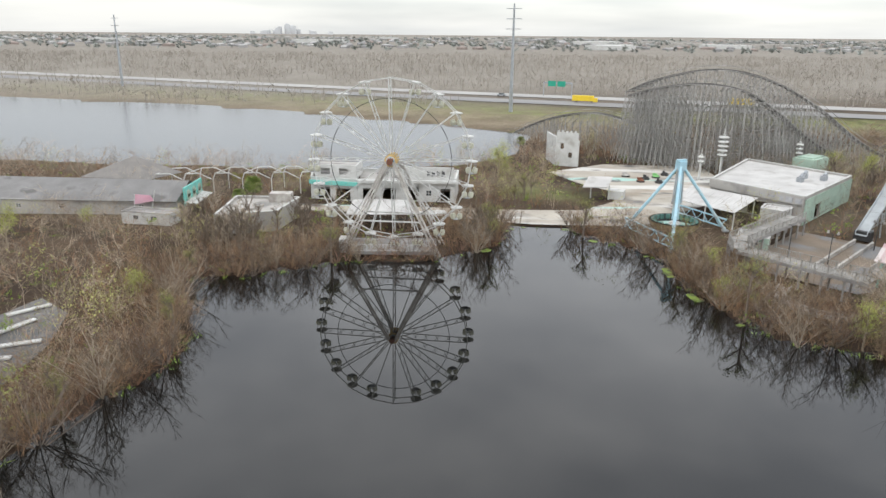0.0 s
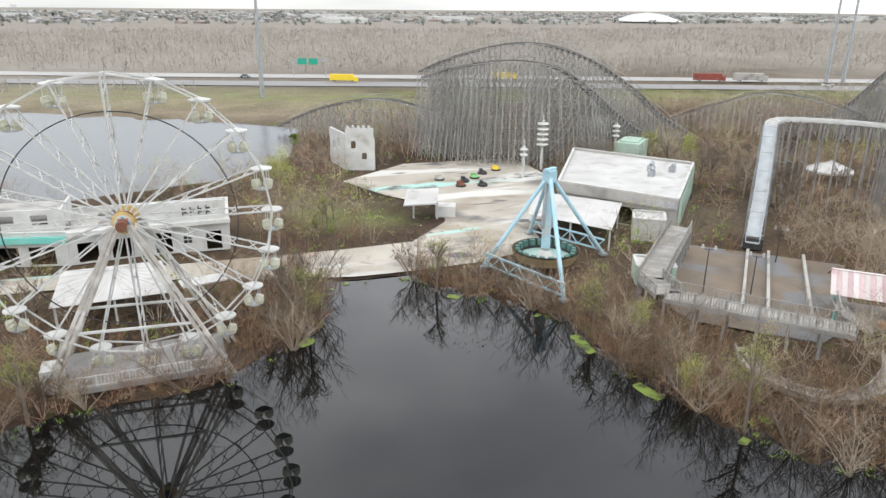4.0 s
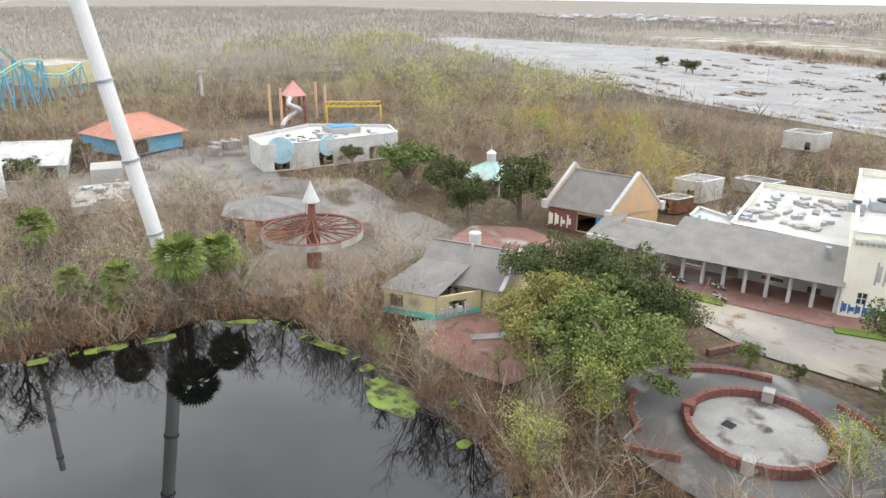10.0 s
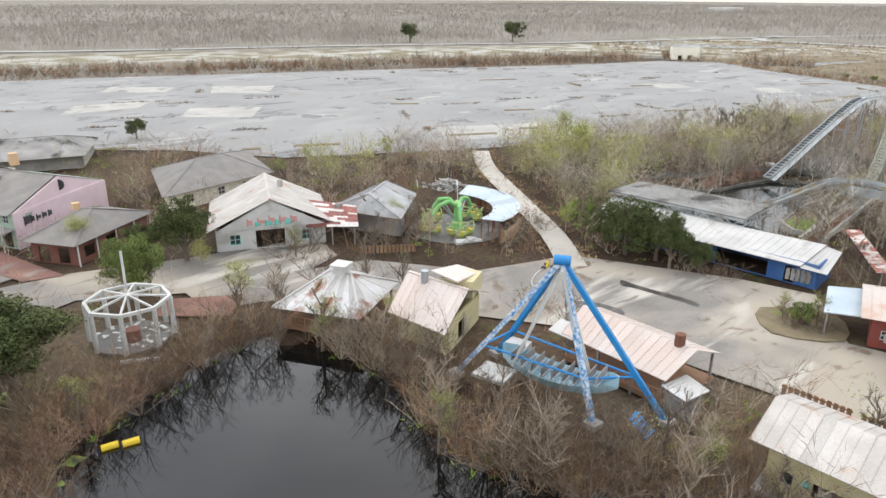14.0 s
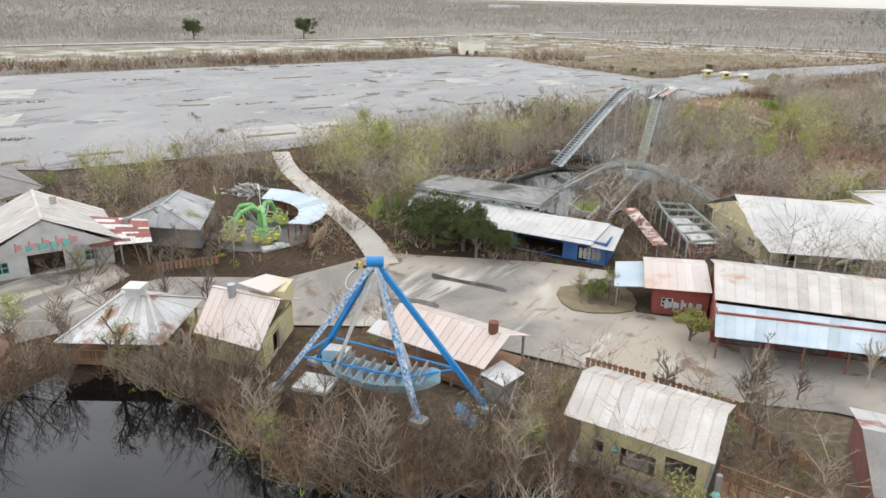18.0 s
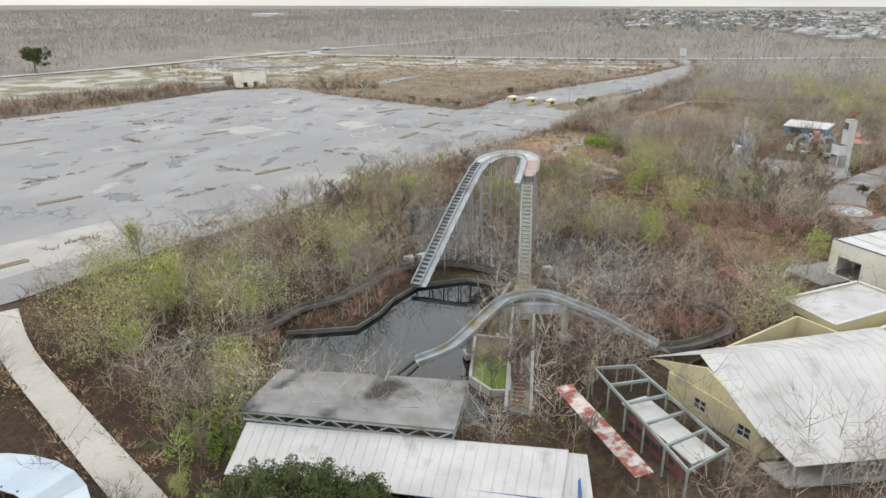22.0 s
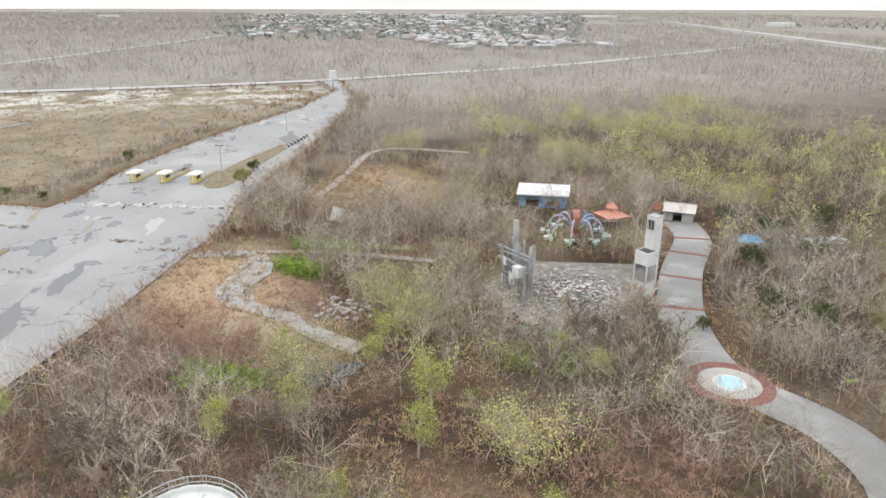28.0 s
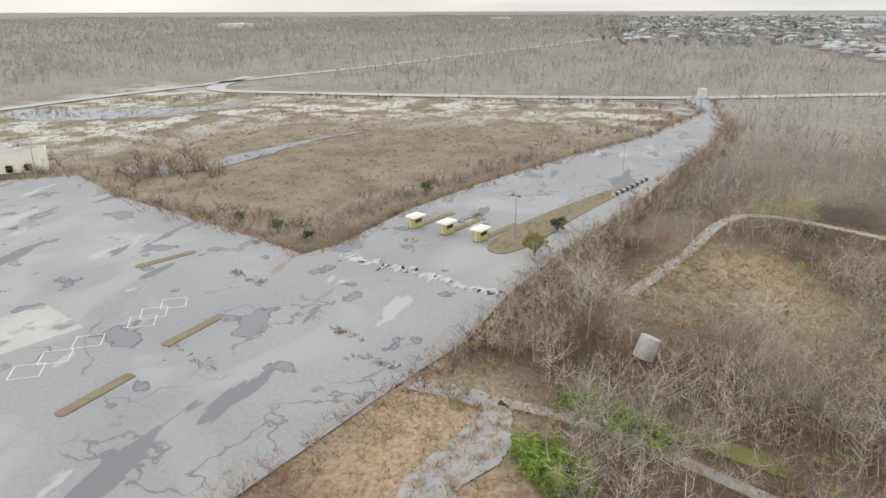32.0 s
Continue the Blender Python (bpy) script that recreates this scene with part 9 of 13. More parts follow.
word_bars(rhut, (-101.2, 20.3), (-95, 24.6), 0.5, 1.9, 6, GRAFFITI_BLACK, off=0.2, seed=48)
pw = thing("covered_ramp", "long narrow ramp roof with red tin patches", "roof", (-98, 17, 0))
slope(pw, (-103.4, 12.6, 2.6), (-91.2, 20.6, 2.0), (-104.4, 14.2, 2.7), (-92.2, 22.2, 2.1), 12, MATS["rust_stripe"])
posts(pw, [(-103.6, 13.2), (-99, 16.2), (-95, 18.8), (-92, 21)], 0, 2.2, 0.14, GREY_WOOD)

# long white-roofed boarding hall with the blue end
wb = building("boarding_hall", "long boarding hall with white metal roof and blue end", "hall", [(-84.2, -12.4), (-85.6, 16.2), (-91.2, 15.6), (-89.6, -13.4)], 3.0, mat("deep_blue_wall", (0.035, 0.10, 0.27), (0.055, 0.13, 0.30), 0.5, 0.8, stain=(0.12, 0.16, 0.24), stain_at=0.62), {0: [(1.5, 8, 0.1, 2.5), (9.5, 15, 0.1, 2.5), (16.5, 23, 0.1, 2.5), (25, 26.2, 0.1, 2.2)]}, roof=False)
slope(wb, (-82.4, -13.6, 2.8), (-84.4, 14.6, 2.8), (-88.4, -14.6, 3.9), (-91.0, 14.8, 3.9), 30, WHITE_ROOF)
slope(wb, (-84.4, 14.6, 2.6), (-85.0, 17.4, 2.4), (-91.0, 14.8, 3.7), (-91.8, 16.4, 3.2), 4, WHITE_ROOF)
slope(wb, (-92.4, 14.6, 3.0), (-89.8, -14.6, 3.0), (-91.0, 14.8, 3.9), (-88.4, -14.6, 3.9), 26, WHITE_ROOF)
word_bars(wb, (-85.2, 13.0), (-85.5, 15.8), 0.5, 2.2, 5, CONC_PALE, off=0.2, seed=49)
gb = thing("truss_canopy", "raised grey canopy with a black-stained deck on trusses", "canopy", (-93, -5, 0))
part("deck", M().slab([(-88.6, -15.4, 5.0), (-90.2, 4.8, 5.0), (-98.4, 4.4, 5.2), (-96.2, -14.8, 5.2)], 0.2), mat("stained_deck", (0.27, 0.265, 0.255), (0.19, 0.185, 0.175), 0.5, 0.85, 0, 0.15, 6, stain=(0.05, 0.046, 0.042), stain_at=0.50, stain_scale=0.18), gb)
for a, b_ in (((-88.8, -15.2), (-90.2, 4.6)), ((-96.2, -14.8), (-98.2, 4.4)), ((-90.2, 4.6), (-98.2, 4.4))):
    tr_ = M().beam((*a, 4.7), (*b_, 4.7), 0.16).beam((*a, 3.9), (*b_, 3.9), 0.16)
    for i in range(14):
        tr_.beam((*lerp(a, b_, i / 14), 3.9 if i % 2 else 4.7), (*lerp(a, b_, (i + 1) / 14), 4.7 if i % 2 else 3.9), 0.1)
    part("truss", tr_, PALE_STEEL, gb)
posts(gb, [(-96.4, -14), (-97, -6), (-97.8, 2), (-98, 4)], -0.6, 4.0, 0.22, PALE_STEEL)

# ---------------------------------------------------------------- far west: splash ride, ruins, parking lot
sr = thing("splash_ride", "pale blue steel splash ride with lift, top bend and drop", "flume", (-132, -4, 0))
up = [(-131.2, -10.4, 0.6), (-137, -9.7, 3.2), (-144, -8.8, 6.6), (-151, -7.8, 9.9), (-157, -6.9, 12.4), (-161, -6.4, 13.1)]
topb = smooth([(-161, -6.4, 13.1), (-164.4, -5.5, 13.2), (-167.8, -3.6, 13.2), (-169.2, -1.0, 13.2), (-167.8, 1.4, 13.2), (-164, 2.7, 13.2), (-158, 3.2, 13.2), (-152.4, 3.5, 13.1)], 3)
down = [(-148.6, 3.7, 12.7), (-146.4, 3.9, 11.5), (-141, 4.6, 7.2), (-135.5, 5.3, 2.9), (-132, 5.8, 0.8)]
trough(sr, up, 1.3, 0.5, PALE_STEEL)
trough(sr, topb[:-6], 1.9, 0.45, WHITE)
mat("lip_paint", (0.46, 0.36, 0.31), (0.38, 0.30, 0.26), 0.5, 0.8)
trough(sr, topb[-7:], 1.9, 0.45, MATS["lip_paint"], name="drop_lip")
# dark trough run added to stand in for the black gap above the drop
trough(sr, [(-152.4, 3.5, 13.0), (-148.6, 3.7, 12.7)], 1.4, 0.5, DARK, name="drop_gate")
trough(sr, down, 1.3, 0.5, mat("moss_steel", (0.36, 0.365, 0.30), (0.28, 0.28, 0.21), 0.8, 0.7))
for a, b_ in zip(up, up[1:]):
    n = int(math.dist(a, b_) / 0.85)
    for i in range(n):
        p = lerp(a, b_, i / n)
        part("tread", M().box((p[0], p[1], p[2] + 0.14), (0.5, 1.2, 0.08), -0.14), DARK, sr)
for a, b_ in zip(down, down[1:]):
    n = int(math.dist(a, b_) / 0.7)
    for i in range(n):
        p = lerp(a, b_, i / n)
        part("slat", M().box((p[0], p[1], p[2] + 0.12), (0.26, 1.1, 0.08), -0.12), GREY_WOOD, sr)
for e in (-0.8, 0.8):
    part("side_girder", M().pipe([(x, y + e, z - 0.25) for x, y, z in down], 0.14, 5), PALE_STEEL, sr)


def side_walk(line, off, w, rails):
    """A grated walkway beside a trough, with posts and two rails."""
    pts = []
    for i, p in enumerate(line):
        a, b_ = np.array(line[max(0, i - 1)]), np.array(line[min(len(line) - 1, i + 1)])
        d = (b_ - a)[:2] / (np.linalg.norm((b_ - a)[:2]) + 1e-9)
        pts.append((Vector(p), Vector((-d[1], d[0], 0))))
    for (p, s_), (q, t_) in zip(pts, pts[1:]):
        part("walkway", M().slab([p + s_ * (off - w / 2), q + t_ * (off - w / 2), q + t_ * (off + w / 2), p + s_ * (off + w / 2)], 0.08), PALE_STEEL, sr)
        for e in rails:
            o = off + e * w / 2
            rl = M().beam(p + s_ * o, p + s_ * o + Vector((0, 0, 1.05)), 0.06)
            for z in (0.55, 1.05):
                rl.beam(p + s_ * o + Vector((0, 0, z)), q + t_ * o + Vector((0, 0, z)), 0.05)
            part("handrail", rl, PALE_STEEL, sr)


lift_run = [lerp(a, b_, k / 3) for a, b_ in zip(up, up[1:]) for k in range(3)] + [up[-1]]
side_walk(lift_run, -1.25, 0.9, (-1,))
side_walk(topb + [(-147.4, 3.7, 13.1)], -1.55, 0.9, (-1,))
side_walk(topb[:-2], 1.15, 0.3, (1,))
bents(sr, up, 1.9, PALE_STEEL, 6.0, r=0.11)
bents(sr, topb[::4], 1.9, PALE_STEEL, 5.0, r=0.11)
bents(sr, down, 1.8, PALE_STEEL, 6.0, r=0.11)
part("drop_base", M().box((-132.6, 5.8, 0.6), (2.6, 3.0, 1.2)), CONC_PALE, sr)

hm = thing("splash_hump", "arched pale blue footbridge-like flume hump on concrete piers", "flume", (-118, 9, 0))
hump = smooth([(-108.2, -3.8, 0.9), (-110.6, -0.2, 2.0), (-114.6, 2.4, 3.7), (-118.2, 4.4, 4.9), (-120.8, 7.2, 5.2), (-121.4, 10.2, 5.1), (-120.6, 13.2, 4.6), (-119.8, 16.6, 3.9), (-118.6, 20.2, 2.7), (-117.4, 23.6, 1.7)], 3)
trough(hm, hump, 1.35, 0.5, mat("worn_blue_steel", (0.36, 0.40, 0.42), (0.25, 0.26, 0.26), 0.5, 0.6, stain=(0.30, 0.24, 0.15), stain_at=0.55, stain_scale=0.4))
part("crest_girder", M().beam((-119.6, 6.0, 4.0), (-121.0, 13.0, 4.0), 1.1, 1.3), MATS["worn_blue_steel"], hm, "grey-blue girder box")
for i in range(len(hump) - 1):
    a, b_ = Vector(hump[i]), Vector(hump[i + 1])
    if a.z > 2.2:
        tr_ = M().beam(a - Vector((0, 0, 1.0)), b_ - Vector((0, 0, 1.0)), 0.2).beam(a - Vector((0, 0, 1.0)), b_ - Vector((0, 0, 0.1)), 0.12)
        part("girder", tr_, MATS["worn_blue_steel"], hm)
for x, y, h in ((-118.4, 4.8, 4.4), (-120.6, 12.4, 4.2), (-113.0, 1.5, 2.7)):
    p_ = part("pier", M().tube((x, y, -0.5), (x, y, h), 0.42, n=10), CONC_PALE, hm)
    part("pier_base", M().box((x, y, 0.1), (1.6, 1.3, 0.7), 0.5), CONC_PALE, p_)
part("lip_fins", M().beam((-108.6, -4.2, 0.8), (-106.4, -5.6, 0.1), 0.3).beam((-107.6, -3.5, 0.8), (-105.4, -4.6, 0.1), 0.3), DARK, hm)

isl2 = thing("flume_island", "mossy walled island between the flume channels", "island", (-110, 4.5, 0))
edge = [(-117.5, 1.4), (-107.2, 2.8), (-104.8, 5.6), (-105.2, 7.6), (-117.5, 6.0)]
part("fill", M().prism(edge, -0.6, 0.25), MULCH, isl2)
part("lawn", M().prism([lerp(p, (-110, 4.6), 0.12) for p in edge[1:4] + [(-113, 6), (-113, 2.6)]], 0.25, 0.4), WEED, isl2, "bright moss cover")
for a, b_ in zip(edge, edge[1:] + edge[:1]):
    part("kerb", M().beam((*a, 0.1), (*b_, 0.1), 0.35, 1.0), CONC_PALE, isl2)
ch = thing("drop_channel", "concrete run-out channel with a sunken ladder track", "channel", (-115, 7.6, 0))
part("bed", M().prism([(-133, 4.4), (-124, 5.4), (-102, 7.9), (-101.6, 10.2), (-123.8, 8.4), (-133, 7)], -0.3, 0.04), DARK_ASPHALT, ch)
for a, b_ in (((-133, 4.2), (-101.8, 7.7)), ((-133, 7.2), (-101.4, 10.4)), ((-136, 3.2), (-117.5, 1.4))):
    part("kerb", M().beam((*a, 0.3), (*b_, 0.3), 0.35, 0.7), CONC_PALE, ch)
for i in range(26):
    p = lerp((-124, 6.9), (-103, 8.9), i / 25)
    part("tie", M().box((*p, 0.16), (0.28, 1.3, 0.16), 0.1), RUST, ch)
loopt = smooth([(-134, 7.5, 0.5), (-133, 15, 0.5), (-134.4, 22.5, 0.5), (-134.6, 29, 0.5), (-131, 33, 0.5), (-126.6, 33.2, 0.5), (-122.6, 30, 0.5), (-120.2, 27.4, 0.6), (-117.6, 24.2, 1.2)], 4)
trough(thing("loop_channel", "curving mossy flume channel through brush", "flume", (-130, 28, 0)), loopt, 1.5, 0.6, CHANNEL, False)
leftt = smooth([(-104, -36, 0.5), (-107.5, -31.5, 0.5), (-110.6, -27.6, 0.5), (-114.4, -25, 0.5), (-119.4, -23.6, 0.5), (-124, -19.6, 0.5), (-131, -17.4, 0.5), (-137, -15, 0.5), (-141, -9, 0.5), (-140.6, -2, 0.5), (-136.8, 3.4, 0.5)], 4)
trough(thing("bank_channel", "curving timber-edged channel round the pond", "flume", (-118, -22, 0)), leftt, 1.3, 0.5, CHANNEL, False)
pe = thing("pond_wall", "low concrete edge of the splash pond", "wall", (-120, -14, 0))
for a, b_ in zip(POND[3:10], POND[4:11]):
    part("edge", M().beam((*a, -0.1), (*b_, -0.1), 0.25, 0.5), CHANNEL, pe)
for x, y in ((-141, -14), (-142.5, -12.4), (-141.6, 8.4)):
    solo("pump_casing", M().box((x, y, 0.7), (1.4, 1.0, 1.4), 0.5).tube((x, y, 0.8), (x + 1.2, y + 0.5, 1.4), 0.3, n=8).box((x + 0.6, y - 0.6, 1.3), (0.7, 0.5, 0.5), 1.1), WHITE, "discarded white pump casing in the mud", "scrap", "pump casings")
FLOOD = [[(-170, -24), (-174, -15), (-166, -4), (-160, 0), (-147, 3.6), (-142.6, -3), (-143.4, -10), (-151, -16)], [(-163.5, 4.6), (-160, 10.7), (-161, 18.2), (-153.8, 22.6), (-146.9, 27.9), (-138, 21.6), (-138.4, 16.2), (-141.6, 9.4), (-149.6, 5.4)]]
for k, poly in enumerate((*FLOOD, [(-128, -36), (-134, -34), (-138, -40), (-131, -42)], [(-214, 8), (-210, 18), (-205, 14), (-209, 6)])):
    solo("flood_pool", flat([(x + 2.2 * noise.noise((x / 2.5, y / 2.5, 1)), y + 2.2 * noise.noise((x / 2.5, y / 2.5, 9))) for x, y in ring_smooth(poly, 12)], 0.07), POND_WATER, "shallow flood water among trees", "water", kind="structure")
for a, b_, w in (((-262.8, 18.7), (-254, 39), 3.4), ((-204.4, 47), (-201, 51), 3.0), ((-226, 26), (-220, 30), 3)):
    solo("ditch_water", ribbon([a, lerp(a, b_, 0.5), b_], w, 0.02), mat("algae_water", (0.10, 0.10, 0.02), (0.15, 0.16, 0.03), 0.3, 0.15) if "algae_water" not in MATS else MATS["algae_water"], "olive ditch water", "water", kind="structure")

# warehouses and container
wa = building("warehouse", "cream metal warehouse with white roof and open bay", "warehouse", [(-153.2, 51.4), (-141.8, 60), (-153.5, 82), (-171.6, 76)], 5.6, CREAM, {0: [(1.4, 5.4, 0.1, 3.2)]}, roof_mat=WHITE, parapet=0.0, frames=DARK)
for i in range(9):
    a, b_ = lerp((-153.2, 51.4), (-171.6, 76), i / 9), lerp((-141.8, 60), (-153.5, 82), i / 9)
    part("roof_seam", M().beam((*a, 5.66), (*b_, 5.66), 0.12, 0.1), WHITE_ROOF, wa)
part("roof_vent", M().box((-152, 66, 6.0), (1.0, 1.0, 0.7)).box((-157, 71, 6.0), (0.9, 0.9, 0.6)), WHITE, wa)
wa2 = building("warehouse", "lower cream wing of the warehouse", "warehouse", [(-141.6, 60.2), (-134, 66), (-146, 88), (-153.2, 82.2)], 4.6, CREAM, {0: [(2, 5, 0.1, 3)]}, roof_mat=WHITE, parapet=0.0)
lo_ = building("yellow_workshop", "yellow workshop with a patched grey-white roof", "workshop", [(-132.6, 40.4), (-125.6, 45), (-135.4, 57), (-141.6, 52)], 2.9, PALE_YELLOW, {0: [(2, 5, 0.8, 2.2)]}, roof_mat=WHITE_ROOF, parapet=0.2)
building("workshop", "low grey-roofed workshop beside the yellow hall", "workshop", [(-122, 46), (-116, 51.5), (-124, 61), (-130.6, 55)], 2.8, PALE_YELLOW, {}, roof_mat=CONC_PALE, parapet=0.2)
co_ = thing("shipping_container", "rusty red shipping container", "container", (-139, 37, 0))
part("shell", M().box((-139.2, 37.2, 1.3), (12.4, 2.5, 2.6), 0.42), BRICK_RED, co_)
rb = M()
for i in range(24):
    p = lerp((-144.6, 36.1), (-133.0, 41.2), i / 23)
    rb.box((p[0] + 0.55, p[1] - 2.35 - 0.06, 1.3), (0.2, 0.16, 2.4), 0.42)
part("corrugation", rb, BRICK_RED, co_)

# painted compass round and service path bands
em = thing("painted_round", "painted red, white and blue compass round on the path", "marking", (-191.2, 65, 0))
for k, (r_, m_) in enumerate(((5.8, BRICK_RED), (4.1, CONC_PALE), (2.2, WHITE), (1.75, PALE_BLUE))):
    part("ring", M().disc((-191.2, 65, 0.05 + 0.02 * k), r_, 0.02 + 0.004 * k, 36), m_, em)
for p, a in (((-245, 96.4), -0.45), ((-237, 90), -0.71), ((-226, 81), -0.66), ((-214, 73), -0.5)):
    solo("paving_band", M().box((p[0], p[1], 0.09), (0.9, 7.6, 0.05), a), BRICK_RED, "red brick band across the path", "paving", "paving bands")


def tower_block():
    t = thing("white_ride_tower", "tall white stucco tower with dark top and red seal", "tower", (-221, 70, 0))
    a = radians(20)
    part("shaft", M().box((-221.6, 71.2, 7.0), (1.9, 1.8, 14.0), a), WHITE, t)
    part("front_block", M().box((-220.8, 69.7, 4.1), (2.7, 2.5, 8.2), a), WHITE, t)
    # block is solid; this dark plate paints the shade of its open top
    part("block_well", M().box((-220.8, 69.7, 8.15), (2.2, 2.0, 0.2), a), DARK, t, "dark plate painted as the block's shaded open top")
    part("screen", M().box((-220.25, 68.45, 4.6), (2.1, 0.16, 2.6), a), GREY_FLAT, t, "grey louvred panel")
    part("side_screen", M().box((-219.4, 70.2, 4.6), (0.16, 1.9, 2.6), a), GREY_FLAT, t)
    part("trim", M().box((-220.8, 69.7, 3.0), (2.9, 2.7, 0.18), a), CONC_PALE, t)
    # shaft is solid too; a dark panel paints the shaded opening
    part("top_opening", M().box((-221.3, 70.3, 12.6), (1.2, 0.3, 1.6), a), DARK, t, "dark panel painted as a shaded opening near the top")
    for e in (-0.3, 0.3):
        part("opening_bar", M().box((-221.3 + e * math.cos(a), 70.12 + e * math.sin(a), 12.6), (0.08, 0.06, 1.6), a), WHITE, t)
    part("cap", M().box((-221.6, 71.2, 14.05), (2.05, 1.95, 0.14), a), CONC_PALE, t)
    part("dish_post", M().tube((-222.2, 71.8, 14.1), (-222.2, 71.8, 15.4), 0.06, n=6), STEEL, t)
    part("dish", M().tube((-222.2, 71.8, 15.4), (-222.1, 71.7, 15.55), 0.9, 0.8, n=16), RUST, t, "rusty round dish")
    for e in (-0.55, 0.55):
        part("seal", M().tube((-220.2 + e, 68.36 + e * 0.36, 1.7), (-220.18 + e, 68.26 + e * 0.36, 1.7), 0.5, n=16), SALMON, t, "round orange emblem")
    part("seal_star", M().box((-220.2, 68.28, 1.7), (0.6, 0.08, 0.7), a), WHITE, t)
    FOOT.append(([(-224, 67), (-218, 66), (-218, 74), (-225, 74)], 0.3))


tower_block()
dr = thing("drop_ride_ruin", "ruined ride structure of grey posts, pipes and a white spar", "ruin", (-228, 49, 0))
FOOT.append(([(-242, 45), (-242, 60), (-233, 76), (-215, 60), (-214, 44)], 0))
rr = random.Random(51)
for i in range(16):
    x, y = -228 + rr.uniform(-5, 6), 48.4 + rr.uniform(-2.2, 2.2)
    part("post", M().beam((x, y, 0), (x + rr.uniform(-0.6, 0.6), y + rr.uniform(-0.6, 0.6), rr.uniform(4, 9.4)), 0.3), GREY_WOOD if i % 3 else STEEL, dr)
part("spar", M().beam((-230.6, 49.8, 0), (-231, 49.8, 12.2), 0.8, 0.8), CONC_PALE, dr)
part("spar", M().beam((-226.4, 50.8, 0), (-226.0, 51, 8.8), 0.9, 0.7), CONC_PALE, dr)
part("white_box", M().box((-224.6, 47.8, 5.2), (1.6, 1.2, 1.8), 0.3), WHITE, dr)
for i in range(10):
    z = rr.uniform(1.5, 7.5)
    part("girder", M().beam((-233 + rr.uniform(0, 3), 47.4, z), (-223 + rr.uniform(-2, 1), 49.6 + rr.uniform(-1, 1), z + rr.uniform(-1, 1)), 0.25), STEEL if i % 2 else GREY_WOOD, dr)
for i in range(14):
    part("cladding", M().box((-228 + rr.uniform(-4.6, 4.6), 47.6 + rr.uniform(-1, 2.6), rr.uniform(1, 6)), (rr.uniform(0.8, 2.2), 0.12, rr.uniform(0.8, 2.0)), rr.uniform(-0.4, 0.4)), (GREY_FLAT, WHITE, CONCRETE)[i % 3], dr)
solo("slab", flat([(-241, 58), (-234.5, 76), (-222, 74), (-214.5, 56), (-214.6, 46), (-232, 44)], 0.07), mat("rubble_ground", (0.22, 0.205, 0.185), (0.145, 0.125, 0.105), 0.35, 0.9, 0, 0.3, 5, stain=(0.29, 0.28, 0.265), stain_at=0.55, stain_scale=0.5), "cracked grey ride slab", "slab")
ru = thing("demolition_rubble", "field of broken grey-white demolition rubble", "rubble", (-224, 60, 0))
for i in range(290):
    x, y = -223.5 + rr.gauss(0, 4.6), 59.5 + rr.gauss(0, 4.6)
    s = rr.uniform(0.2, 1.0)
    part("chunk", M().box((x, y, 0.12 + s * 0.16 + max(0, 0.7 - 0.02 * ((x + 223) ** 2 + (y - 59) ** 2))), (s, s * rr.uniform(0.3, 0.9), s * rr.uniform(0.15, 0.5)), rr.uniform(0, 3)), (CONC_PALE, CONC_PALE, GREY_WOOD)[i % 3], ru)
litter = M()
for i in range(2200):
    x, y = -223.0 + rr.gauss(0, 5.6), 56.5 + rr.gauss(0, 5.0)
    s = rr.uniform(0.08, 0.42)
    litter.box((x, y, 0.1 + rr.uniform(0, 0.35)), (s, s * rr.uniform(0.3, 1.0), s * rr.uniform(0.2, 0.6)), rr.uniform(0, 3))
tagged(part("small_rubble", litter, DEBRIS, ru), kind="stuff")
for i in range(26):
    p = Vector((-226 + rr.gauss(0, 3.0), 53 + rr.gauss(0, 2.4), rr.uniform(0.2, 1.0)))
    part("fallen_beam", M().beam(p, p + Vector((rr.uniform(-2.2, 2.2), rr.uniform(-2.2, 2.2), rr.uniform(-0.4, 0.9))), 0.22, 0.14), (GREY_WOOD, WHITE, RUST)[i % 3], ru)
fn = thing("timber_fence", "green-grey board fence before the rubble", "fence", (-212, 43, 0))
for i in range(24):
    p = lerp((-212.4, 42.6), (-208.4, 54.4), (i + 0.5) / 24)
    part("board", M().box((*p, 0.75), (0.46, 0.07, 1.5), 1.24), PALE_GREEN if i % 4 else GREY_WOOD, fn)
part("rail", M().beam((-212.5, 42.6, 1.1), (-208.5, 54.4, 1.1), 0.1, 0.14), GREY_WOOD, fn)

oc = thing("octopus_ride", "collapsed octopus ride with lilac arms and mint tubs", "ride", (-253, 72.5, 0))
FOOT.append(([(-262, 65), (-246, 64), (-244, 80), (-260, 82)], 0))
mat("lilac_arm", (0.25, 0.235, 0.32), (0.38, 0.375, 0.43), 1.6, 0.6)
mat("hood_red", (0.30, 0.13, 0.10), (0.36, 0.18, 0.13), 0.8, 0.7)
part("mast", M().tube((-253, 72.6, 0.3), (-253, 72.6, 3.4), 1.0, 0.7, n=14), RUST, oc)
hood = M()
for i in range(10):
    t0, t1 = math.pi * i / 10, math.pi * (i + 1) / 10
    at = lambda t, r_: (-253 + 0.95 * r_ * math.cos(t), 72.6 - 0.31 * r_ * math.cos(t), 4.6 + r_ * math.sin(t))
    hood.beam(at(t0, 1.35), at(t1, 1.35), 1.5, 0.3)
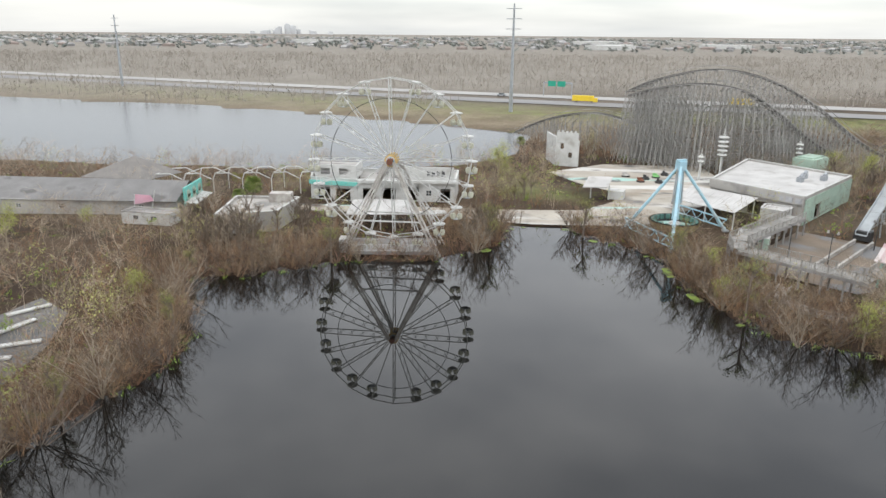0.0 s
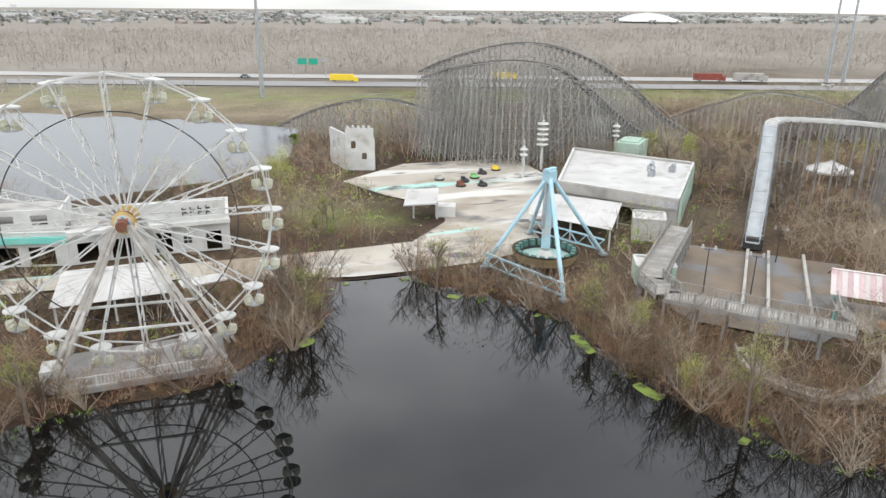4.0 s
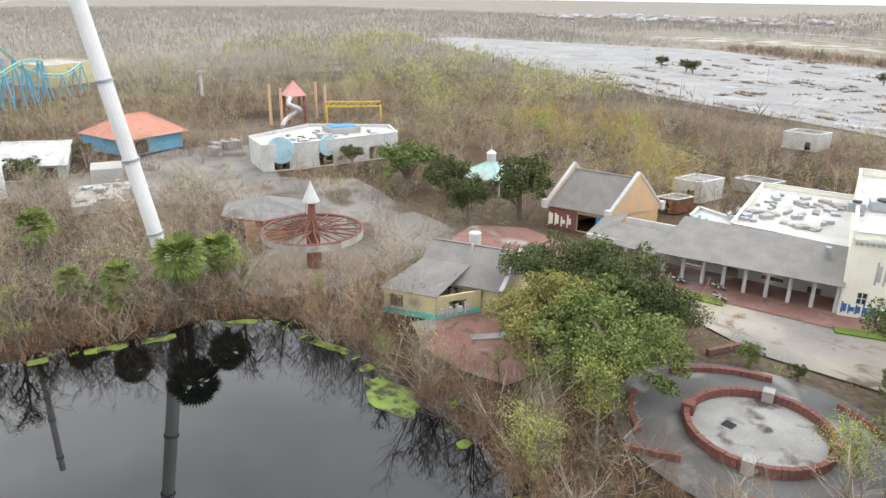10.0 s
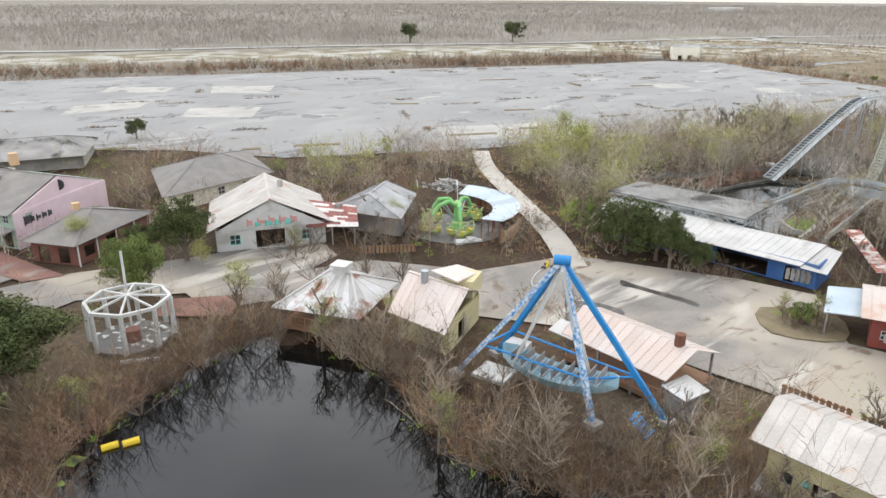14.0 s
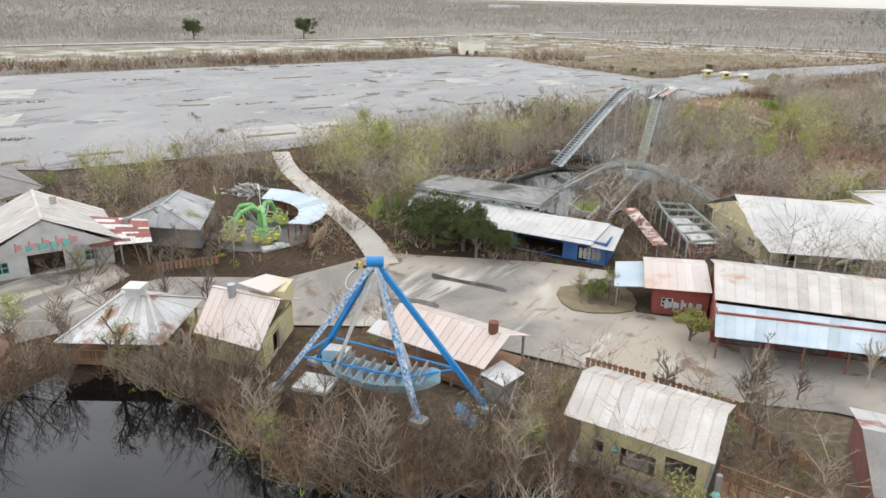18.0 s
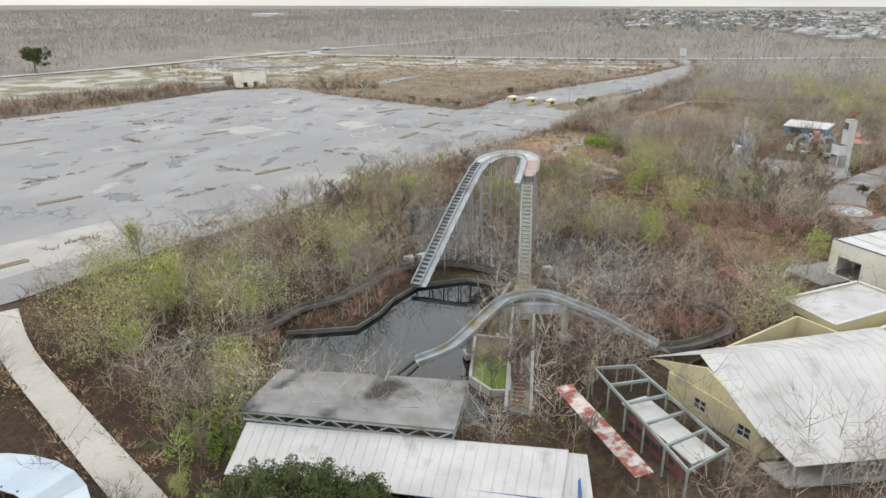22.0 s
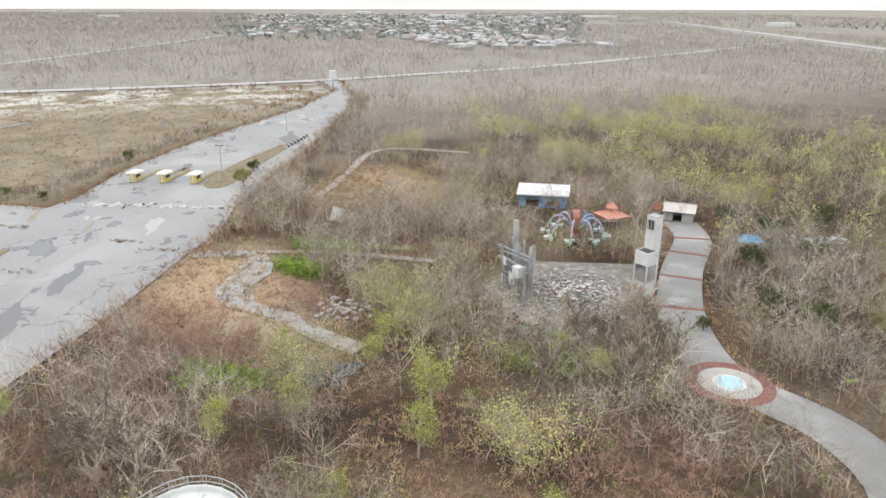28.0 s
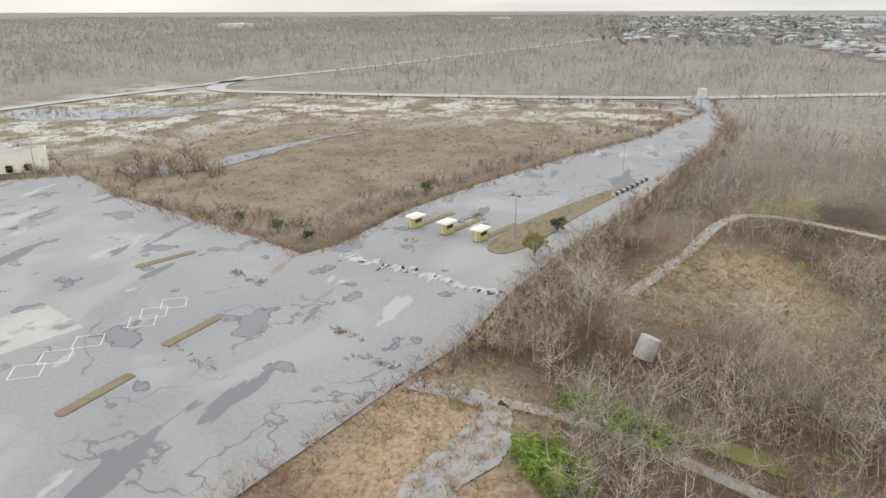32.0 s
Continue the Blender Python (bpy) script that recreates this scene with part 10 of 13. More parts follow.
for e in (-1, 1):
    hood.beam((-253 + 1.28 * e, 72.6 - 0.42 * e, 2.8), (-253 + 1.28 * e, 72.6 - 0.42 * e, 4.7), 1.5, 0.3)
part("head", hood, MATS["hood_red"], oc, "dull red arched hood")
part("head_back", M().box((-252.9, 73.1, 4.3), (2.4, 0.2, 2.8), -0.32), DARK, oc)
for i in range(8):
    a = i * math.pi / 4 + 0.2
    d = Vector((math.cos(a), math.sin(a), 0))
    c = Vector((-253, 72.6, 0))
    ln = smooth([tuple(c + d * 1.0 + Vector((0, 0, 2.6))), tuple(c + d * 2.8 + Vector((0, 0, 4.4))), tuple(c + d * 4.8 + Vector((0, 0, 4.0))), tuple(c + d * 6.0 + Vector((0, 0, 1.6)))], 3)
    arm = part("arm", M().pipe(ln, 0.24, 8), MATS["lilac_arm"], oc)
    for j in range(4):
        t = j * math.pi / 2 + i
        e = c + d * 6.4
        part("tub", M().tube((e.x + 0.9 * math.cos(t), e.y + 0.9 * math.sin(t), 0.3), (e.x + 0.9 * math.cos(t), e.y + 0.9 * math.sin(t), 1.1), 0.42, 0.56, n=10), (TEAL_ROOF, WHITE, PALE_GREEN, DARK)[(i + j) % 4], arm)
op = tent("pagoda", "orange-roofed two-tier wooden shelter beside the ride", -258.6, 84.6, 4.4, 2.4, 3.8, SALMON, 4, BRICK_RED, 0.9)
slope(op, (-260.6, 84.2, 4.2), (-258.2, 82.6, 4.2), (-258.6, 84.6, 5.4), (-258.6, 84.6, 5.4), 3, SALMON)
slope(op, (-258.2, 82.6, 4.2), (-256.6, 85, 4.2), (-258.6, 84.6, 5.4), (-258.6, 84.6, 5.4), 3, SALMON)
part("blue_screen", wall_mesh((-262, 79.4), (-258.4, 79.0), 2.6, ()), BLUE_WALL, op)
wt = building("white_booth", "white flat-roofed booth with dark blue sides", "booth", [(-278.6, 70), (-273.4, 80), (-279, 83), (-284, 73)], 3.1, BLUE_WALL, {0: [(1.5, 5, 0.1, 2.4), (6.5, 10, 0.1, 2.4)]}, roof=False)
part("roof", M().slab([(-277.6, 68.8, 3.4), (-272.2, 80.4, 3.4), (-279.4, 84.2, 4.2), (-285.2, 72.6, 4.2)], 0.25), WHITE, wt)
hu = building("grey_hut", "small grey hut with a pale tin roof by the path", "hut", [(-258.6, 98.2), (-254.6, 103.2), (-258.6, 106.4), (-262.6, 101.4)], 2.4, GREY_WOOD, {0: [(2, 4, 0.1, 2)]}, roof=False)
gable_roof(hu, (-258.2, 97.4), (-253.8, 103.2), (-258.4, 107), (-263.4, 101.2), 2.4, 3.8, TIN, 7)
solo("round_sign", M().tube((-258.6, 96.8, 3.4), (-258.5, 96.7, 3.4), 1.0, n=16).tube((-258.6, 96.9, 0), (-258.6, 96.9, 3.4), 0.08, n=6), GREY_FLAT, "round grey sign on a post", "sign")
bt = tent("blue_pavilion", "small blue tarp pavilion in the brush", -236.6, 104, 3.6, 2.0, 3.0, BLUE_MID, 4, GREY_WOOD, 0.4)
sc = thing("scrap_heap", "pile of dumped grey ride parts", "scrap", (-232, 118, 0))
for i in range(40):
    part("scrap", M().box((-232 + rr.gauss(0, 3), 118 + rr.gauss(0, 4), 0.5 + rr.uniform(0, 1.4)), (rr.uniform(0.6, 2.4), rr.uniform(0.3, 1.2), rr.uniform(0.3, 1.0)), rr.uniform(0, 3)), (DEBRIS, STEEL, GREY_FLAT, PALE_STEEL)[i % 4], sc)
tk = solo("tilted_tank", M().tube((-276.6, 24.2, 0.2), (-277.4, 25.2, 3.2), 1.5, 1.5, n=14), CONC_PALE, "pale tank half sunk on end", "tank")
hc = thing("stone_heap", "scatter of grey stones in dry grass", "rubble", (-228, 22, 0))
for i in range(70):
    part("stone", M().box((-229 + rr.gauss(0, 2.2), 19.6 + rr.gauss(0, 2.6), 0.12), (rr.uniform(0.3, 1.2), rr.uniform(0.3, 0.9), rr.uniform(0.15, 0.4)), rr.uniform(0, 3)), CONC_PALE if i % 2 else DEBRIS, hc)
solo("gravel_wash", ribbon(smooth([(-263, -6), (-260, 5), (-253, 6), (-243, 1.6), (-236, 2.0), (-229, 9), (-222, 13), (-214, 19)], 4), 3.6, 0.0), mat("wet_gravel", (0.24, 0.24, 0.235), (0.31, 0.29, 0.26), 0.4, 0.5, stain=(0.20, 0.165, 0.12), stain_at=0.52, stain_scale=0.5), "grey washed gravel track", "path", kind="structure")
solo("gravel_wash", flat(ring_smooth([(-258, 3.5), (-252, 2.4), (-244, -1.6), (-236, -0.6), (-233, 3.0), (-236, 5.0), (-243, 4.4), (-248, 8.0), (-255, 8.6)], 2), 0.012), MATS["wet_gravel"], "washed grey fan where the tracks fork", "path", kind="structure")
solo("gravel_wash", ribbon(smooth([(-261, 6), (-258, 18), (-252, 30), (-246, 40)], 4), 2.0, 0.0), MATS["wet_gravel"], "pale track beside the ditch", "path", kind="structure")
solo("gravel_wash", ribbon(smooth([(-300, 22.5), (-324, 34), (-350, 45), (-356, 57), (-343, 78)], 4), 2.6, 0.0), MATS["wet_gravel"], "grey washed track up the mound", "path", kind="structure")

# parking lot: slabs, mulch islands, marks, kiosks, poles
for k, poly in enumerate(([(-115, -210), (-133, -196.5), (-121, -179), (-106, -192)], [(-87, -164), (-104, -152), (-93, -137), (-78, -150)], [(-86, -231), (-103, -215), (-94, -203), (-78, -218)], [(-54, -175), (-75, -174), (-84, -186), (-62, -190)], [(-267, -78), (-274, -74.8), (-267.6, -62), (-256, -67.7)], [(-112, -77), (-140, -66), (-150, -78), (-122, -92)], [(-245, -112), (-256, -104), (-250, -92), (-239, -99)])):
    solo("concrete_patch", flat(poly, 0.075), CONC_PALE if k < 5 else CONCRETE, "pale concrete patch in the asphalt", "slab", "concrete patches")
for x, y, l_, ang in ((-250.6, -46, 11, -0.22), (-270.2, -44.2, 10.8, -0.24), (-298.2, -67.7, 12.0, -0.52), (-86.5, -92.8, 10, -0.53), (-122.5, -79, 11.5, -0.48), (-141.5, -129.5, 8.5, -0.6), (-212, -157, 15, -0.48), (-73, -98.4, 4, -0.5), (-196, -66, 10, -0.48), (-160, -98, 9, -0.5), (-240, -108, 9, -0.48), (-50, -118, 9, -0.5)):
    t = solo("planting_strip", M().prism([(x + l_ / 2 * math.cos(ang) * s + 0.9 * math.sin(ang) * e, y + l_ / 2 * math.sin(ang) * s - 0.9 * math.cos(ang) * e) for s, e in ((-1, -1), (1, -1), (1.06, 0), (1, 1), (-1, 1), (-1.06, 0))], 0.02, 0.18), MULCH, "long overgrown planting strip in the lot", "planter", "planting strips")
wb_ = M()
for i in range(60):
    p = lerp((-308.6, -35), (-295.4, 0.5), (i + rr.uniform(0, 1)) / 60)
    wb_.add([(p[0] + rr.gauss(0, 1.2) + dx, p[1] + rr.gauss(0, 0.3) + dy, 0.066 + 0.003 * (i % 25)) for dx, dy in ((0, 0), (rr.uniform(0.3, 0.9), 0.3), (rr.uniform(0.2, 0.7), rr.uniform(0.5, 1.8)), (0.1, rr.uniform(0.6, 2.2)))], [(0, 1, 2, 3)])
solo("salt_band", wb_, mat("white_crust", (0.43, 0.425, 0.41), (0.37, 0.365, 0.35), 0.6, 0.9), "ragged pale salt crust across the entrance lane", "marking")
sq = thing("painted_bays", "white painted bay outlines on the asphalt", "marking", (-262, -58, 0))
for cx_, cy_, a in ((-253.6, -59.8, 0.5), (-258.2, -59.0, 0.5), (-263.6, -57.8, 0.5), (-271.6, -54.2, 0.5), (-275.0, -54.4, 0.5), (-279.2, -53.4, 0.5), (-247, -62, 0.5)):
    m = M()
    for k in range(4):
        t0 = a + k * math.pi / 2
        c, s = math.cos(t0), math.sin(t0)
        m.box((cx_ + 2.0 * c, cy_ + 2.0 * s, 0.075 + 0.001 * k), (0.16, 4.0, 0.015), t0)
    part("bay_outline", m, WHITE, sq)
isl3 = solo("entry_island", M().prism(ring_smooth([(-316, -2), (-319, -6), (-330, -4), (-348, 4), (-372, 18), (-372, 22), (-345, 11), (-325, 4)], 3), 0.02, 0.2), MULCH, "long weedy median between the entry lanes", "island", kind="structure")


def kiosk(x, y):
    t = thing("toll_kiosk", "cream roofed toll kiosk on a long kerbed island", "kiosk", (x, y, 0), "toll kiosks")
    a = radians(155)
    dx, dy = math.cos(a), math.sin(a)
    part("kerb_island", M().box((x + dx * 6.2, y + dy * 6.2, 0.12), (16, 1.6, 0.2), a), MULCH, t)
    part("booth", M().box((x, y, 1.25), (3.0, 1.7, 2.1), a), MATS["yellow_wash"], t)
    for s in (-0.86, 0.86):
        part("window", M().box((x - dy * s, y + dx * s, 1.75), (2.2, 0.06, 0.8), a), GLASS, t)
    part("roof", M().box((x, y, 2.75), (4.0, 3.0, 0.35), a).box((x, y, 3.0), (3.2, 2.2, 0.25), a), CREAM, t)
    for i, s in enumerate((-1.7, 1.7)):
        part("post", M().tube((x + dx * s, y + dy * s, 0.2), (x + dx * s, y + dy * s, 2.6), 0.09, n=6), CREAM, t)
    for i in range(7):
        part("bollard", M().tube((x + dx * (3.4 + i * 1.5), y + dy * (3.4 + i * 1.5), 0.2), (x + dx * (3.4 + i * 1.5), y + dy * (3.4 + i * 1.5), 1.0), 0.14, n=7), MATS["yellow_wash"], t)


for x, y in ((-329.7, -24.4), (-326.8, -16.4), (-323.6, -8.2)):
    kiosk(x, y)


def utility_pole(x, y, h, label="grey timber utility pole with a crossarm"):
    t = thing("utility_pole", label, "pole", (x, y, 0), "utility poles")
    part("pole", M().tube((x, y, -0.3), (x, y, h), 0.16, 0.1, n=7), GREY_WOOD, t)
    part("crossarm", M().beam((x - 0.9, y - 0.9, h - 0.8), (x + 0.9, y + 0.9, h - 0.8), 0.14), GREY_WOOD, t)
    part("crossarm", M().beam((x - 0.7, y - 0.7, h - 1.6), (x + 0.7, y + 0.7, h - 1.6), 0.12), GREY_WOOD, t)


for x, y, h in ((-318.3, -42.1, 10.2), (-370.8, -20, 10), (-427.8, 10.5, 9.8), (-350.3, -146, 9.3), (-348, -36, 9.6), (-470, 24, 10), (-356, -132, 8), (-332, -90, 9)):
    utility_pole(x, y, h)


def street_lamp(x, y, h, a=0.0, label="tall grey lot lamp with twin heads"):
    t = thing("street_lamp", label, "lamp", (x, y, 0), "lot lamps")
    part("pole", M().tube((x, y, 0), (x, y, h), 0.13, 0.08, n=8), STEEL, t)
    for s in (-1, 1):
        part("head", M().box((x + 0.8 * s * math.cos(a), y + 0.8 * s * math.sin(a), h), (0.9, 0.35, 0.18), a), DARK, t)
    part("arm", M().beam((x - 0.8 * math.cos(a), y - 0.8 * math.sin(a), h), (x + 0.8 * math.cos(a), y + 0.8 * math.sin(a), h), 0.08), STEEL, t)


street_lamp(-327.4, -1.2, 9.4, 1.0)
for x, y in ((-398, 22), (-20, -250), (60, -240), (110, -220), (180, -250), (20, -190), (-30, -190), (-64, -275)):
    street_lamp(x, y, 9.0, 0.6)
for x, y in ((-575, -150), (-572, -90), (-574, -30), (-584, 30), (-600, -225), (-540, -262), (-470, -276), (-660, -195)):
    street_lamp(x, y, 11, 0.2, "distant tall grey roadside lamp post")
gt = thing("cart_train", "row of dark tyre barriers along the median", "barrier", (-366, 19, 0))
for i in range(14):
    p = lerp((-366.3, 19.4), (-386, 28.2), i / 13)
    part("tyre", M().tube((*p, 0.05), (p[0], p[1], 0.8), 0.7, 0.6, n=9), DARK if i % 2 else CONC_PALE, gt)
cb = building("concrete_store", "windowless cream concrete store beside the lot", "building", [(-352.4, -163), (-361.6, -152), (-368, -157.6), (-359, -168.4)], 6.2, CREAM, {0: [(3, 5, 0.1, 2.4), (8, 10, 0.1, 2.4)]}, roof_mat=CONC_PALE, parapet=0.2)
wtw = thing("gate_sign", "white box sign on a post beside the road", "sign", (-533, 58, 0))
part("post", M().tube((-533, 58, 0), (-533, 58, 6), 0.4, n=8), STEEL, wtw)
part("box", M().box((-533, 58, 8), (3.2, 3.2, 4.4), 0.4), WHITE, wtw)

# highway furniture: pylons, masts, signs, vehicles
def pylon(x, y, h, label):
    t = thing("pylon", label, "pylon", (x, y, 0), "steel pylons")
    part("shaft", M().tube((x, y, 0), (x, y, h), 0.9, 0.35, n=10), STEEL, t)
    for k in range(3):
        part("crossarm", M().beam((x - 3, y + 2, h - 2 - 4 * k), (x + 3, y - 2, h - 2 - 4 * k), 0.3), STEEL, t)


pylon(28.4, 303, 44, "single tall steel transmission pole on the levee")
pylon(279.6, 284.2, 46, "tall steel transmission pole by the highway")
pylon(284.4, 279.4, 46, "tall steel transmission pole by the highway")
for x, y in ((520, 210), (700, 140), (860, 60), (-190, 420), (1010, -30), (-820, 560), (-860, 590), (-700, 330)):
    pylon(x, y, 40, "distant steel transmission pole")
for x, y, l_ in ((412, 226, 16), (560, 170, 20), (-330, 520, 18), (60, 378, 14)):
    t = thing("sign_gantry", "green highway signs on a steel gantry", "sign", (x, y, 0), "sign gantries")
    part("truss", M().beam((x - l_ / 2, y + l_ * 0.2, 7), (x + l_ / 2, y - l_ * 0.2, 7), 0.4, 0.9), STEEL, t)
    for s in (-0.5, 0.5):
        part("post", M().tube((x + l_ * s, y - l_ * 0.4 * s, 0), (x + l_ * s, y - l_ * 0.4 * s, 7.4), 0.25, n=7), STEEL, t)
    for s in (-0.22, 0.12):
        part("panel", M().box((x + l_ * s, y - l_ * 0.4 * s - 0.4, 6.6), (4.2, 0.2, 2.8), -0.36), MATS["sign_green"] if "sign_green" in MATS else mat("sign_green", (0.02, 0.30, 0.20), (0.03, 0.32, 0.22), 0.5, 0.5), t)


def vehicle(x, y, a, l_, h, colour, label, cat):
    t = thing(cat.replace(" ", "_"), label, cat, (x, y, 0.55), "highway traffic")
    w = 2.0 if h < 2 else 2.5
    c, s = math.cos(a), math.sin(a)
    z = 0.55
    if h < 2:
        part("body", M().box((x, y, z + 0.6), (l_, w, 0.75), a), colour, t)
        part("cabin", M().box((x - 0.2 * c, y - 0.2 * s, z + 1.2), (l_ * 0.52, w * 0.86, 0.6), a), GLASS, t)
    else:
        part("body", M().box((x - 0.8 * c, y - 0.8 * s, z + h / 2 + 0.3), (l_ - 1.8, w, h - 0.5), a), colour, t)
        part("cabin", M().box((x + (l_ / 2 - 0.8) * c, y + (l_ / 2 - 0.8) * s, z + h * 0.38), (1.8, w, h * 0.6), a), colour, t)
    for i in (-0.32, 0.32):
        for k in (-1, 1):
            px, py = x + i * l_ * c - k * w / 2 * s, y + i * l_ * s + k * w / 2 * c
            part("wheel", M().tube((px - 0.1 * s, py + 0.1 * c, z + 0.35), (px + 0.1 * s, py - 0.1 * c, z + 0.35), 0.36, n=10), DARK, t)


ha = math.atan2(-60, 150)
for x, y, l_, h, m_, lab, cat in ((120, 326, 4.5, 1.5, WHITE, "white car on the highway", "car"), (262, 268, 4.5, 1.5, WHITE, "white car on the highway", "car"), (140, 334, 12, 3, YELLOW, "yellow bus on the highway", "bus"), (68, 344, 12, 3, YELLOW, "yellow bus on the highway", "bus"), (226, 300, 14, 3.4, RED, "red truck on the highway", "truck"), (244, 294, 15, 3.6, CONC_PALE, "pale truck on the highway", "truck"), (310, 250, 4.5, 1.5, DARK, "dark car on the highway", "car"), (30, 372, 4.5, 1.5, STEEL, "grey car on the highway", "car")):
    vehicle(x, y, ha, l_, h, m_, lab, cat)
ramp = thing("flyover", "curved concrete highway flyover on piers", "bridge", (700, 100, 0))
rl_ = smooth([(410, 150, 0.5), (520, 128, 3), (640, 120, 6), (780, 120, 8), (900, 70, 8), (960, -30, 8), (900, -80, 7), (760, -60, 6), (600, -10, 5), (460, 60, 1)], 5)
for a, b_ in zip(rl_, rl_[1:]):
    part("deck", M().beam(a, b_, 11, 1.1), ROAD, ramp)
for p in rl_[::3]:
    if p[2] > 2:
        part("pier", M().tube((p[0], p[1], 0), (p[0], p[1], p[2]), 1.2, n=8), ROAD, ramp)

# tower colour is paled to carry the haze in front of the city
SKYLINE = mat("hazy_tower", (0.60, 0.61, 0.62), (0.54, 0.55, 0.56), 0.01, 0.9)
# the far town: hundreds of small roofs, a sports dome, a haze-tinted skyline
rng2 = np.random.default_rng(77)


def town(name, label, n, fx, size, mats):
    for k, m_ in enumerate(mats):
        m = M()
        for i in range(n // len(mats)):
            x, y = fx()
            w, d_, h = size(), size(), rng2.uniform(2.6, 4.0)
            a = rng2.uniform(0, 1.57)
            m.box((x, y, h / 2), (w, d_, h), a)
            c, s = math.cos(a), math.sin(a)
            q = [(x + c * i_ * w / 2 - s * j_ * d_ / 2, y + s * i_ * w / 2 + c * j_ * d_ / 2, h) for i_, j_ in ((-1.06, -1.1), (1.06, -1.1), (1.06, 1.1), (-1.06, 1.1))]
            r0, r1 = (x - c * w * 0.3, y - s * w * 0.3, h + 2.0), (x + c * w * 0.3, y + s * w * 0.3, h + 2.0)
            m.add(q + [r0, r1], [(0, 1, 5, 4), (2, 3, 4, 5), (1, 2, 5), (3, 0, 4)])
        tagged(part(name, m, m_), label, "houses", kind="stuff")


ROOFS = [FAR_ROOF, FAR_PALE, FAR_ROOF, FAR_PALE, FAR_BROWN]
town("far_houses", "distant suburb of low pale houses softened by painted haze", 900, lambda: (rng2.uniform(-1300, 2600), rng2.uniform(1250, 2600)), lambda: rng2.uniform(9, 16), ROOFS)
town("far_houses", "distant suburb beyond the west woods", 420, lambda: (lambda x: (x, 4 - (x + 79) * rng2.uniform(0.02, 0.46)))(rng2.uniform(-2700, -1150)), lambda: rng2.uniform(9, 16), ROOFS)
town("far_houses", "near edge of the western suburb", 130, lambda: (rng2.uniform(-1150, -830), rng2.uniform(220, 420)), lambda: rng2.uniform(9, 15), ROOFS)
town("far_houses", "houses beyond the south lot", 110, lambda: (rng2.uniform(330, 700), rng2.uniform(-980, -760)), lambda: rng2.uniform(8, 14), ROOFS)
dm = thing("sports_dome", "distant low white domed arena", "building", (960, 1330, 0))
part("dome", M().tube((960, 1330, 3), (960, 1330, 16), 72, 34, n=20).tube((960, 1330, 16), (960, 1330, 20), 34, 4, n=20), WHITE, dm)
for i in range(26):
    x, y = rng2.uniform(-1200, 2200), rng2.uniform(1300, 2300)
    solo("warehouse", M().box((x, y, 4), (rng2.uniform(40, 110), rng2.uniform(25, 50), 8), rng2.uniform(-0.4, 0.4)), WHITE if i % 2 else CONC_PALE, "distant pale flat-roofed warehouse", "warehouse", "distant warehouses")
for i in range(16):
    x, y = rng2.uniform(-2900, -1400), rng2.uniform(-900, 1200)
    solo("warehouse", M().box((x, y, 4), (rng2.uniform(40, 110), rng2.uniform(25, 50), 8), rng2.uniform(1.2, 2.0)), WHITE if i % 2 else CONC_PALE, "distant pale flat-roofed warehouse", "warehouse", "distant warehouses")
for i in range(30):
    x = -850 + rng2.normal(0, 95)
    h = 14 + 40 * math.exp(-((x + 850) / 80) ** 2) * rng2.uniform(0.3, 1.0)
    solo("office_tower", M().box((x, 3950 + rng2.uniform(-60, 60), h / 2), (rng2.uniform(10, 24), 16, h)).box((x, 3950, h + 1), (6, 6, 3)), SKYLINE, "far-off city tower on the horizon, paled with painted haze", "tower", "city skyline")

# ---------------------------------------------------------------- single trees
RNG = np.random.default_rng(5)


def limb_tree(h, spread, n_limbs, seed, twigs=5, r0=0.16, lean=0.05):
    """Trunk and limbs as tapered tubes, and slender twigs, one metre of height per unit."""
    r = random.Random(seed)
    wood, twig = M(), M()

    def branch(p, d, ln, rad, depth):
        q = p + d * ln
        n = 5 if depth < 2 else 3
        wood.tube(p, q, rad, rad * 0.55, n=n, caps=False)
        if depth == 3:
            return
        k = (n_limbs, 4, twigs)[depth]
        for i in range(k):
            t = r.uniform(0.3, 1.0) if depth else r.uniform(0.28, 1.0)
            s = p.lerp(q, t)
            a = r.uniform(0, 6.28)
            out = Vector((math.cos(a), math.sin(a), r.uniform(0.25, 1.1))).normalized()
            nd = (d * 0.45 + out * (0.9 if depth == 0 else 0.7)).normalized()
            l2 = ln * r.uniform(0.4, 0.7) * (spread if depth == 0 else 1)
            if depth == 2:
                e = s + nd * l2 * 1.1
                sd = nd.cross(Vector((r.uniform(-1, 1), r.uniform(-1, 1), r.uniform(-1, 1)))).normalized() * (rad * 0.55)
                twig.add([s - sd, s + sd, e], [(0, 1, 2)])
                sub = s.lerp(e, 0.5) + Vector((r.uniform(-1, 1), r.uniform(-1, 1), r.uniform(0, 1))) * l2 * 0.35
                twig.add([s.lerp(e, 0.3) - sd * 0.7, s.lerp(e, 0.3) + sd * 0.7, sub], [(0, 1, 2)])
            else:
                branch(s, nd, l2, rad * 0.5, depth + 1)

    branch(Vector((0, 0, -0.3)), Vector((r.uniform(-lean, lean), r.uniform(-lean, lean), 1)).normalized(), h * 0.62, r0, 0)
    return wood, twig


